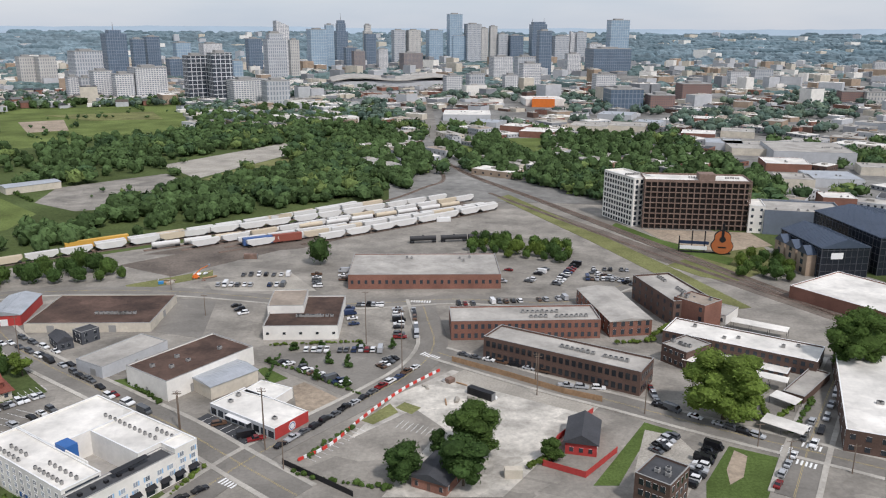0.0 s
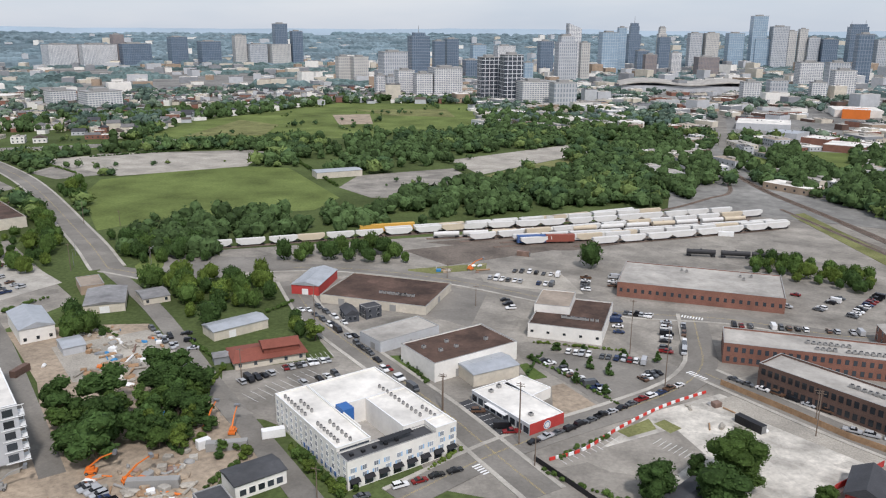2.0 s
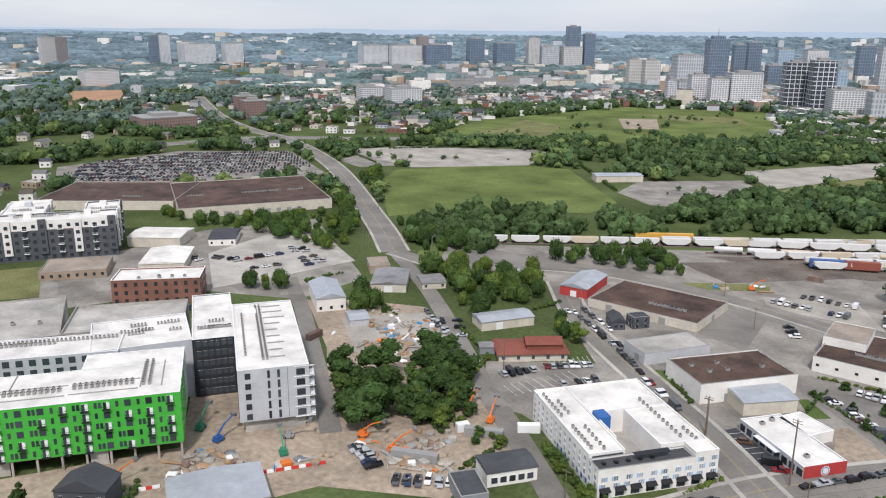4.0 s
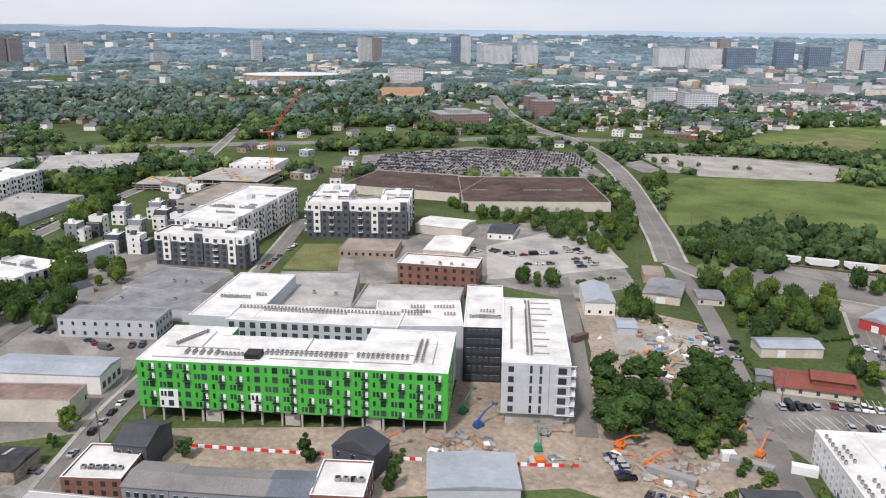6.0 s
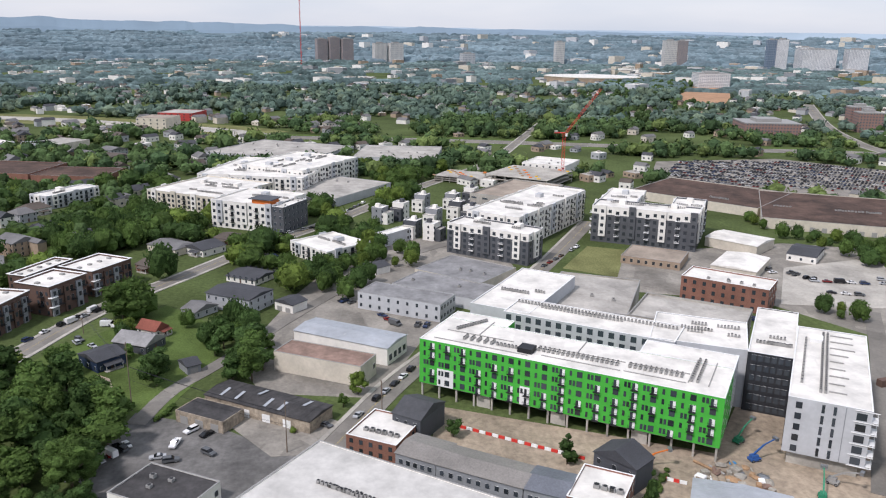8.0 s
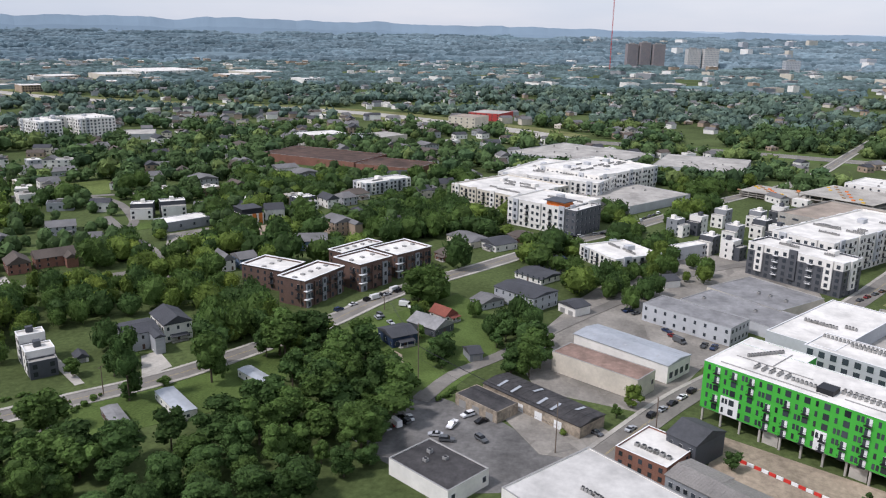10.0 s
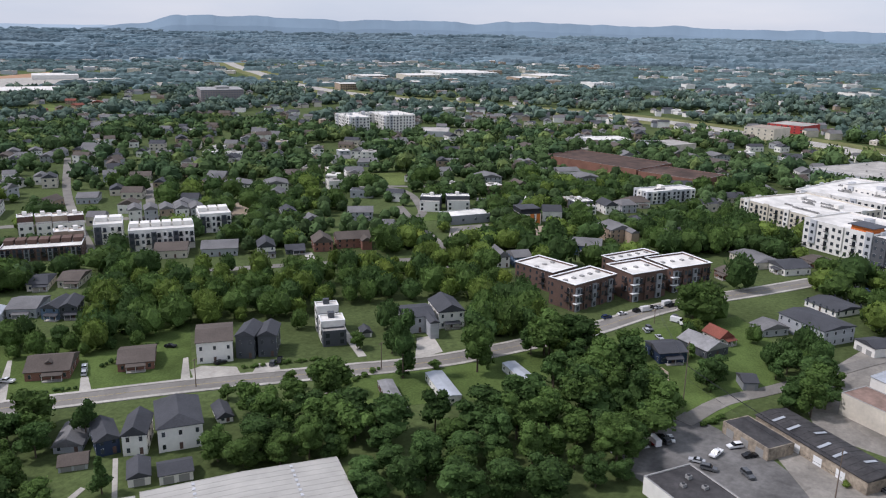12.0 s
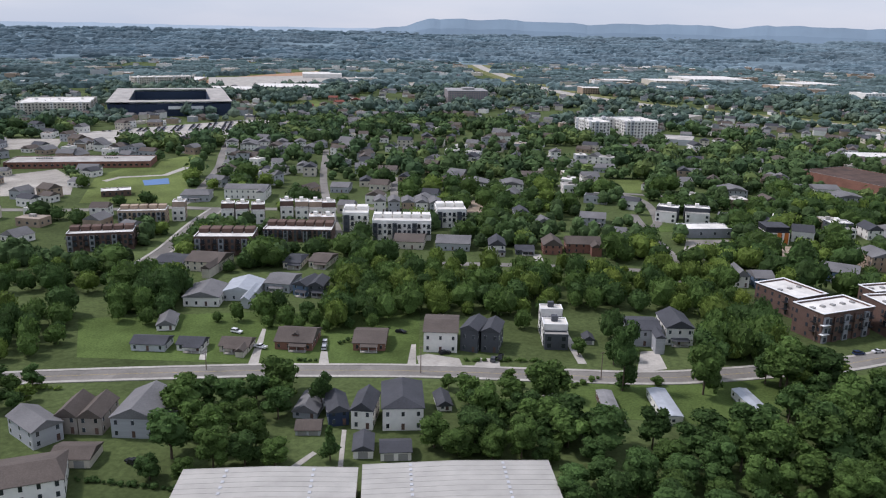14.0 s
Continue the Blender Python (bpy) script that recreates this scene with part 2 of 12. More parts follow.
def facade_mat(name, wall, glass, bay, storey, gap=0.28, rough=0.35):
    """Rows of glazing between piers and floor bands, for towers far off."""
    m = bpy.data.materials.new(name)
    m.use_nodes = True
    n, l = m.node_tree.nodes, m.node_tree.links
    b = n["Principled BSDF"]
    tc = n.new("ShaderNodeTexCoord")
    br = n.new("ShaderNodeTexBrick")
    br.offset = 0.0
    br.inputs["Color1"].default_value = (*glass, 1)
    br.inputs["Color2"].default_value = (*[c * 1.08 for c in glass], 1)
    br.inputs["Mortar"].default_value = (*wall, 1)
    br.inputs["Scale"].default_value = 1.0
    br.inputs["Mortar Size"].default_value = gap * storey * 0.5
    br.inputs["Mortar Smooth"].default_value = 0.05
    br.inputs["Brick Width"].default_value = bay
    br.inputs["Row Height"].default_value = storey
    sep = n.new("ShaderNodeSeparateXYZ")
    l.new(tc.outputs["Object"], sep.inputs[0])
    add = n.new("ShaderNodeMath")
    add.operation = "ADD"
    l.new(sep.outputs["X"], add.inputs[0])
    l.new(sep.outputs["Y"], add.inputs[1])
    comb = n.new("ShaderNodeCombineXYZ")
    l.new(add.outputs[0], comb.inputs["X"])
    l.new(sep.outputs["Z"], comb.inputs["Y"])
    l.new(comb.outputs[0], br.inputs["Vector"])
    nz = n.new("ShaderNodeTexNoise")
    nz.inputs["Scale"].default_value = 0.05
    l.new(tc.outputs["Object"], nz.inputs["Vector"])
    mr = n.new("ShaderNodeMapRange")
    mr.inputs["To Min"].default_value, mr.inputs["To Max"].default_value = 0.8, 1.2
    l.new(nz.outputs["Fac"], mr.inputs["Value"])
    h = n.new("ShaderNodeHueSaturation")
    l.new(br.outputs["Color"], h.inputs["Color"])
    l.new(mr.outputs["Result"], h.inputs["Value"])
    l.new(h.outputs["Color"], b.inputs["Base Color"])
    b.inputs["Roughness"].default_value = rough
    return m


# Glass and dark colours lightened, tan, brown and brick greyed: painted distance haze.
F_GLASS = facade_mat("blue_glass_facade", (0.40, 0.47, 0.52), (0.24, 0.33, 0.41), 7.0, 8.0, 0.14, 0.25)
F_DARK = facade_mat("dark_glass_facade", (0.20, 0.24, 0.29), (0.10, 0.14, 0.19), 6.0, 8.0, 0.16, 0.25)
F_WHITE = facade_mat("white_apartment_facade", (0.66, 0.65, 0.63), (0.22, 0.24, 0.27), 4.5, 3.3, 0.42, 0.6)
F_GRID = facade_mat("white_grid_facade", (0.66, 0.67, 0.68), (0.035, 0.045, 0.06), 8.0, 7.0, 0.16, 0.4)
F_TAN = facade_mat("tan_tower_facade", (0.50, 0.485, 0.45), (0.25, 0.26, 0.27), 5.0, 7.0, 0.4, 0.7)
F_GREY = facade_mat("grey_tower_facade", (0.46, 0.47, 0.48), (0.22, 0.25, 0.28), 5.0, 7.6, 0.34, 0.6)
F_BROWN = facade_mat("brown_tower_facade", (0.27, 0.225, 0.21), (0.15, 0.155, 0.17), 4.0, 3.5, 0.4, 0.7)
F_BRICK = facade_mat("brick_block_facade", (0.26, 0.16, 0.13), (0.10, 0.10, 0.115), 3.6, 3.6, 0.5, 0.8)


def leaf_mat(name, color, per=0.22):
    m = mat(name, color, 0.75, fine=1.3, var=0.42, broad=0.12, stain=0.22, bump=0.9, per_object=per, island=0.3, spec=0.08)
    # sunlight also passes through the leaves
    n, l = m.node_tree.nodes, m.node_tree.links
    b = n["Principled BSDF"]
    tr = n.new("ShaderNodeBsdfTranslucent")
    l.new(b.inputs["Base Color"].links[0].from_socket, tr.inputs["Color"])
    mix = n.new("ShaderNodeMixShader")
    mix.inputs["Fac"].default_value = 0.35
    l.new(b.outputs["BSDF"], mix.inputs[1])
    l.new(tr.outputs["BSDF"], mix.inputs[2])
    l.new(mix.outputs["Shader"], n["Material Output"].inputs["Surface"])
    return m


OILYARD = mat("oily_asphalt", (0.135, 0.130, 0.122), 0.85, fine=0.5, var=0.25, broad=0.06, stain=0.45, bump=0.2)
SOOTROOF = mat("sooty_metal_roof", (0.045, 0.042, 0.041), 0.7, fine=0.5, var=0.35, broad=0.12, stain=0.5, bump=0.1)
DIRTYCREAM = mat("dirty_cream_block", (0.30, 0.25, 0.19), 0.85, fine=1.0, var=0.2, broad=0.25, stain=0.45, bump=0.2)
LEAVES = [leaf_mat("leaves_mid", (0.084, 0.138, 0.036)), leaf_mat("leaves_dark", (0.062, 0.110, 0.033)), leaf_mat("leaves_light", (0.130, 0.186, 0.040)), leaf_mat("leaves_yellow", (0.205, 0.265, 0.052))]
FARLEAVES = mat("far_leaves", (0.056, 0.090, 0.034), 0.85, fine=0.35, var=0.4, broad=0.006, stain=0.2, bump=0.8, island=0.45, spec=0.05)


# Haze is painted into these far leaves as a blue-green tint.
HAZYLEAVES = mat("haze_tinted_leaves", (0.084, 0.124, 0.120), 0.9, fine=0.12, var=0.45, broad=0.004, stain=0.25, bump=0, island=0.35, spec=0.05)
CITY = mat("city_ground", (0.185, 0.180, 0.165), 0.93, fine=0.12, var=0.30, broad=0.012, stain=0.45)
# Hill leaves made paler and bluer than foliage: painted distance haze.
HAZEHILL = mat("haze_tinted_hill_leaves", (0.155, 0.208, 0.232), 0.95, fine=0.05, var=0.30, broad=0.002, stain=0.2, bump=0, island=0.22, spec=0.03)
HAZEHILLDARK = mat("haze_tinted_dark_hill_leaves", (0.120, 0.170, 0.192), 0.95, fine=0.05, var=0.30, broad=0.002, stain=0.2, bump=0, island=0.25, spec=0.03)
# Plain ground in pale blue, with the haze painted in.
HAZEPLAIN = mat("haze_tinted_plain_ground", (0.150, 0.205, 0.230), 0.95, fine=0.01, var=0.3, broad=0.002, stain=0.25, bump=0, spec=0.03)
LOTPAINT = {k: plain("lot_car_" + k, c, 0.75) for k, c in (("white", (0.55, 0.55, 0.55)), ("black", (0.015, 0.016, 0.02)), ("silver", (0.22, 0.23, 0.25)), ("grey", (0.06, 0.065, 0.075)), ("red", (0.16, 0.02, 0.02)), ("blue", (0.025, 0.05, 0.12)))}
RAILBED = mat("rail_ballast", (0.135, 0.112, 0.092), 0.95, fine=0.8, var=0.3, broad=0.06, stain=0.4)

# Canopy green shifted towards blue, haze put into the colour.
HAZYCANOPY = mat("haze_tinted_canopy_leaves", (0.108, 0.152, 0.150), 0.9, fine=0.12, var=0.45, broad=0.006, stain=0.25, bump=0, island=0.3, spec=0.05)


def canopy(name, color):
    return mat(name, color, 0.85, fine=0.5, var=0.45, broad=0.01, stain=0.2, bump=0.5, island=0.32, spec=0.05)


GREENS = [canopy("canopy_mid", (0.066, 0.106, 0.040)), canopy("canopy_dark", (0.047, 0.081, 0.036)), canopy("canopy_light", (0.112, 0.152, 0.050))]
# The far set is lightened and blued to imitate haze.
HAZEGREENS = [canopy("haze_canopy_mid", (0.092, 0.132, 0.100)), canopy("haze_canopy_dark", (0.072, 0.108, 0.088)), canopy("haze_canopy_light", (0.122, 0.162, 0.112))]

# ---- builders ----
def link_mesh(name, bm, materials):
    me = bpy.data.meshes.new(name)
    bm.to_mesh(me)
    bm.free()
    for m in materials if isinstance(materials, (list, tuple)) else [materials]:
        me.materials.append(m)
    return me


def part(name, bm, material, parent, label=""):
    ob = new(name, bm if isinstance(bm, bpy.types.Mesh) else link_mesh(name, bm, material))
    ob.parent = parent
    return tagged(ob, label) if label else ob


def root(name, x, y, rot=0.0, z=0.0, label="", category="", group="", kind=""):
    ob = new(name)
    ob.empty_display_size = 0.5
    ob.matrix_world = pose(x, y, z, 0, 0, rot)
    return tagged(ob, label, category, group, kind)


def add_box(bm, x0, y0, z0, x1, y1, z1, mi=0):
    v = [bm.verts.new(p) for p in ((x0, y0, z0), (x1, y0, z0), (x1, y1, z0), (x0, y1, z0), (x0, y0, z1), (x1, y0, z1), (x1, y1, z1), (x0, y1, z1))]
    for f in ((0, 3, 2, 1), (4, 5, 6, 7), (0, 1, 5, 4), (1, 2, 6, 5), (2, 3, 7, 6), (3, 0, 4, 7)):
        bm.faces.new([v[i] for i in f]).material_index = mi


def box(x0, y0, z0, x1, y1, z1):
    bm = bmesh.new()
    add_box(bm, x0, y0, z0, x1, y1, z1)
    return bm


def add_poly(bm, pts, z0, z1, mi=0):
    """An upright prism over a plan outline given counter-clockwise."""
    lo = [bm.verts.new((p[0], p[1], z0)) for p in pts]
    hi = [bm.verts.new((p[0], p[1], z1)) for p in pts]
    bm.faces.new(hi).material_index = mi
    bm.faces.new(lo[::-1]).material_index = mi
    k = len(pts)
    for i in range(k):
        bm.faces.new((lo[i], lo[(i + 1) % k], hi[(i + 1) % k], hi[i])).material_index = mi


def add_cyl(bm, x, y, z0, z1, r0, r1=None, seg=8, mi=0):
    r1 = r0 if r1 is None else r1
    lo = [bm.verts.new((x + r0 * math.cos(2 * math.pi * i / seg), y + r0 * math.sin(2 * math.pi * i / seg), z0)) for i in range(seg)]
    hi = [bm.verts.new((x + r1 * math.cos(2 * math.pi * i / seg), y + r1 * math.sin(2 * math.pi * i / seg), z1)) for i in range(seg)]
    bm.faces.new(hi).material_index = mi
    bm.faces.new(lo[::-1]).material_index = mi
    for i in range(seg):
        bm.faces.new((lo[i], lo[(i + 1) % seg], hi[(i + 1) % seg], hi[i])).material_index = mi


def add_beam(bm, a, b, w, mi=0):
    """A square bar from a to b."""
    a, b = Vector(a), Vector(b)
    q = (b - a).to_track_quat("Z", "Y").to_matrix().to_4x4()
    m = Matrix.Translation(a) @ q
    L, h = (b - a).length, w / 2
    v = [bm.verts.new(m @ Vector(p)) for p in ((-h, -h, 0), (h, -h, 0), (h, h, 0), (-h, h, 0), (-h, -h, L), (h, -h, L), (h, h, L), (-h, h, L))]
    for f in ((0, 3, 2, 1), (4, 5, 6, 7), (0, 1, 5, 4), (1, 2, 6, 5), (2, 3, 7, 6), (3, 0, 4, 7)):
        bm.faces.new([v[i] for i in f]).material_index = mi


# windows, balconies and roof units share their meshes
SHARED = {}


def window_mesh(w, h, frame_mat, mullions=1):
    """One casement: a frame that stands proud and panes set back in it."""
    key = ("window", round(w, 2), round(h, 2), frame_mat.name, mullions)
    if key not in SHARED:
        bm = bmesh.new()
        n = mullions + 1
        lo = [bm.verts.new((-w / 2 + w * i / n, -0.10, 0)) for i in range(n + 1)]
        hi = [bm.verts.new((-w / 2 + w * i / n, -0.10, h)) for i in range(n + 1)]
        back = [bm.verts.new(p) for p in ((-w / 2, 0, 0), (w / 2, 0, 0), (w / 2, 0, h), (-w / 2, 0, h))]
        panes = [bm.faces.new((lo[i], lo[i + 1], hi[i + 1], hi[i])) for i in range(n)]
        bm.faces.new([back[0], back[1]] + lo[::-1])
        bm.faces.new(hi + [back[2], back[3]])
        bm.faces.new((lo[0], hi[0], back[3], back[0]))
        bm.faces.new((lo[n], back[1], back[2], hi[n]))
        bmesh.ops.inset_individual(bm, faces=panes, thickness=0.075, depth=-0.06)
        for f in panes:
            f.material_index = 1
        SHARED[key] = link_mesh("window", bm, (frame_mat, GLASS))
    return SHARED[key]


NEAR = 268.0
ROOFS = {}


def joined(parent, name, mesh, mats):
    """Many alike small pieces of a far building as one part."""
    V, F, M, o = [], [], [], 0
    kv = np.array([v.co[:] + (1.0,) for v in mesh.vertices])
    kf = [tuple(q.vertices) for q in mesh.polygons]
    km = [q.material_index for q in mesh.polygons]
    for m in mats:
        V.append(kv @ np.array(m).T[:, :3])
        F.extend([tuple(e + o for e in q) for q in kf])
        M.extend(km)
        o += len(kv)
    me = bpy.data.meshes.new(name)
    me.from_pydata(np.concatenate(V).tolist(), [], F)
    me.polygons.foreach_set("material_index", M)
    for q in mesh.materials:
        me.materials.append(q)
    ob = part(name, me, None, parent)
    ob["kind"] = "stuff"
    return ob


def place_all(parent, name, mesh, mats):
    """Single parts on near buildings, one joined part on far ones."""
    if not mats:
        return
    p = parent.matrix_world.translation
    if name == "roof_unit":
        parent = ROOFS.get(parent.name) or parent
    if math.hypot(p.x, p.y) > (NEAR if name != "roof_unit" else 215):
        joined(parent, name, mesh, mats)
        return
    for m in mats:
        ob = new(name, mesh)
        ob.parent = parent
        ob.matrix_basis = m


def side_pose(w, d, side, u, z, out=0.0):
    """On a block w by d about its middle: u along a face as seen from outside, z up."""
    if side == "f":
        return pose(u, -d / 2 - out, z)
    if side == "r":
        return pose(w / 2 + out, u, z, 0, 0, 90)
    if side == "b":
        return pose(-u, d / 2 + out, z, 0, 0, 180)
    return pose(-w / 2 - out, -u, z, 0, 0, 270)


def put_windows(parent, w, d, side, n, floors, ww, wh, z0, dz, frame=None, mullions=1, margin=1.2, skip=(), out=0.0, x0=0.0, span=None):
    frame = frame or TRIM
    length = span or (w if side in "fb" else d)
    spots = []
    for k in range(floors):
        for i in range(n):
            if (k, i) not in skip:
                u = x0 + (0 if n == 1 else -length / 2 + margin + ww / 2 + (length - 2 * margin - ww) * i / (n - 1))
                spots.append(side_pose(w, d, side, u, z0 + k * dz, out))
    place_all(parent, "window", window_mesh(ww, wh, frame, mullions), spots)


def balcony_mesh(bw, bd, railing):
    """A slab with a railing of thin bars on three sides."""
    key = ("balcony", bw, bd, railing.name)
    if key not in SHARED:
        bm = bmesh.new()
        add_box(bm, -bw / 2, -bd, -0.14, bw / 2, 0, 0)
        add_box(bm, -bw / 2, -bd, 0.98, bw / 2, -bd + 0.05, 1.05)
        for s in (-1, 1):
            add_box(bm, s * bw / 2 - 0.03, -bd + 0.05, 0.98, s * bw / 2 + 0.03, 0, 1.05)
        k = max(3, int(bw / 0.5))
        for i in range(k + 1):
            x = -bw / 2 + 0.03 + (bw - 0.06) * i / k
            add_box(bm, x - 0.02, -bd + 0.01, 0, x + 0.02, -bd + 0.045, 0.98)
        SHARED[key] = link_mesh("balcony", bm, railing)
    return SHARED[key]


def put_balconies(parent, w, d, side, us, zs, bw=2.4, bd=1.2, railing=None):
    place_all(parent, "balcony", balcony_mesh(bw, bd, railing or BLACK), [side_pose(w, d, side, u, z, 0.02) for z in zs for u in us])
    place_all(parent, "balcony_door", window_mesh(min(1.7, bw * 0.75), 2.15, TRIM, 1), [side_pose(w, d, side, u, z + 0.03, 0.0) for z in zs for u in us])


def roof_unit_mesh(s=1.0, tall=1.0, m=None):
    m = m or UNITGREY
    key = ("unit", s, tall, m.name)
    if key not in SHARED:
        bm = bmesh.new()
        for x in (-0.4, 0.4):
            add_box(bm, x * s - 0.05, -0.45 * s, 0, x * s + 0.05, 0.45 * s, 0.15)
        add_box(bm, -0.45 * s, -0.45 * s, 0.15, 0.45 * s, 0.45 * s, 0.15 + 0.9 * tall)
        add_cyl(bm, 0, 0, 0.15 + 0.9 * tall, 0.25 + 0.9 * tall, 0.36 * s, 0.36 * s, 10, 1)
        SHARED[key] = link_mesh("roof_unit", bm, (m, BLACK))
    return SHARED[key]


def put_units(parent, x0, y0, x1, y1, n, z, s=1.0, tall=1.0, rows=1, gap=1.3, m=None):
    L = math.hypot(x1 - x0, y1 - y0) or 1
    nx, ny = -(y1 - y0) / L, (x1 - x0) / L
    a = math.degrees(math.atan2(y1 - y0, x1 - x0))
    spots = []
    for j in range(rows):
        for i in range(n):
            f = i / max(1, n - 1)
            spots.append(pose(x0 + (x1 - x0) * f + nx * gap * j, y0 + (y1 - y0) * f + ny * gap * j, z, 0, 0, a))
    place_all(parent, "roof_unit", roof_unit_mesh(s, tall, m), spots)


def scatter_units(parent, w, d, z, n, seed, s=1.6):
    rng = random.Random(seed)
    spots = []
    lines = [rng.uniform(-0.3, 0.3) for _ in range(1 + n // 14)]
    while len(spots) < n:
        run = rng.randint(4, 9) if n > 6 else 1
        x, y = rng.uniform(-w * 0.42, w * 0.36), rng.choice(lines) * d
        for i in range(run):
            if abs(x + i * 1.25 * s) < w * 0.44:
                spots.append(pose(x + i * 1.25 * s, y, z, 0, 0, 0) @ Matrix.Diagonal((0.9, 0.9, rng.choice((0.9, 1.1)), 1)))
        if n <= 6:
            lines.append(rng.uniform(-0.35, 0.35))
    place_all(parent, "roof_unit", roof_unit_mesh(s, 1.0), spots)


def ring(bm, x0, y0, x1, y1, t, z0, z1):
    """A closed band of wall, t thick, round a rectangle."""
    outer = ((x0, y0), (x1, y0), (x1, y1), (x0, y1))
    inner = ((x0 + t, y0 + t), (x1 - t, y0 + t), (x1 - t, y1 - t), (x0 + t, y1 - t))
    V = [[bm.verts.new((p[0], p[1], z)) for p in q] for q, z in ((outer, z0), (outer, z1), (inner, z1), (inner, z0))]
    for k in range(4):
        a, b = V[k], V[(k + 1) % 4]
        for i in range(4):
            bm.faces.new((a[i], a[(i + 1) % 4], b[(i + 1) % 4], b[i]))
    return bm


def flat_block(parent, w, d, h, wall, roof, parapet=0.6, z0=0.0, x=0.0, y=0.0, wall_name="wall", t=0.3):
    """Walls with a parapet and a flat roof sunk behind it."""
    X0, X1, Y0, Y1 = x - w / 2, x + w / 2, y - d / 2, y + d / 2
    wl = part(wall_name, ring(bmesh.new(), X0, Y0, X1, Y1, t, z0, h + parapet), wall, parent)
    ROOFS[parent.name] = part("roof", box(X0 + t, Y0 + t, h - 0.3, X1 - t, Y1 - t, h), roof, parent)
    if parapet > 0.05:
        part("coping", ring(bmesh.new(), X0 - 0.06, Y0 - 0.06, X1 + 0.06, Y1 + 0.06, t + 0.1, h + parapet, h + parapet + 0.08), TRIM if roof is ROOFWHITE else UNITGREY, parent)
    return wl


def gable_bm(w, d, h, rise, over=0.4, along="x", thick=0.22, x=0.0, y=0.0, hip=0.0):
    """A pitched roof: its ridge runs along x or y; hip: how far the ridge ends stand in."""
    bm = bmesh.new()
    a, b = (w / 2 + over, d / 2 + over) if along == "x" else (d / 2 + over, w / 2 + over)
    slope = rise / (b - over)
    e = h - over * slope

    def P(u, v, z):
        return bm.verts.new((x + u, y + v, z) if along == "x" else (x - v, y + u, z))

    lo = [P(-a, -b, e), P(a, -b, e), P(a, b, e), P(-a, b, e)]
    r0, r1 = P(-a + hip, 0, h + rise), P(a - hip, 0, h + rise)
    lo2 = [P(-a, -b, e - thick), P(a, -b, e - thick), P(a, b, e - thick), P(-a, b, e - thick)]
    bm.faces.new((lo[0], lo[1], r1, r0))
    bm.faces.new((lo[2], lo[3], r0, r1))
    bm.faces.new((lo[1], lo[2], r1))
    bm.faces.new((lo[3], lo[0], r0))
    for i in range(4):
        bm.faces.new((lo2[i], lo2[(i + 1) % 4], lo[(i + 1) % 4], lo[i]))
    bm.faces.new(lo2[::-1])
    return bm


def gable_wall_bm(w, d, h, rise, along="x", x=0.0, y=0.0, z0=0.0):
    bm = bmesh.new()
    a, b = (w / 2, d / 2) if along == "x" else (d / 2, w / 2)

    def P(u, v, z):
        return bm.verts.new((x + u, y + v, z) if along == "x" else (x - v, y + u, z))

    lo = [P(-a, -b, z0), P(a, -b, z0), P(a, b, z0), P(-a, b, z0)]
    hi = [P(-a, -b, h), P(a, -b, h), P(a, b, h), P(-a, b, h)]
    g0, g1 = P(-a, 0, h + rise - 0.12), P(a, 0, h + rise - 0.12)
    bm.faces.new((lo[0], lo[1], hi[1], hi[0]))
    bm.faces.new((lo[2], lo[3], hi[3], hi[2]))
    bm.faces.new((lo[1], lo[2], hi[2], g1, hi[1]))
    bm.faces.new((lo[3], lo[0], hi[0], g0, hi[3]))
    bm.faces.new(lo[::-1])
    bm.faces.new((hi[0], hi[1], g1, g0))
    bm.faces.new((hi[2], hi[3], g0, g1))
    return bm


def flat_building(cx, cy, w, d, h, rot, label, wall=None, roof=None, floors=1, bays="", win=(1.4, 1.7), z0=None, frame=None, parapet=0.6, units=0, mull=1, name="building", us=1.6, group="", doors=""):
    """A block with a flat roof. bays: windows on a floor of each side, as "f8 r4"."""
    ob = root(name, cx, cy, rot, 0, label, "building", group)
    wall, roof = wall or WHITE, roof or ROOFWHITE
    flat_block(ob, w, d, h, wall, roof, parapet)
    dz = (h + 0.2) / floors
    for b in bays.split():
        put_windows(ob, w, d, b[0], int(b[1:]), floors, win[0], win[1], z0 if z0 is not None else (dz - win[1]) * 0.5, dz, frame, mull)
    for q in doors.split():
        side, u, dw, dh = q[0], *[float(k) for k in q[1:].split(",")]
        dr = part("door", box(-dw / 2, -0.08, 0, dw / 2, 0, dh), UNITGREY, ob)
        dr.matrix_basis = side_pose(w, d, side, u, 0.0)
    if units:
        scatter_units(ob, w, d, h, units, int(abs(cx) * 10 + abs(cy)), us)
    return ob


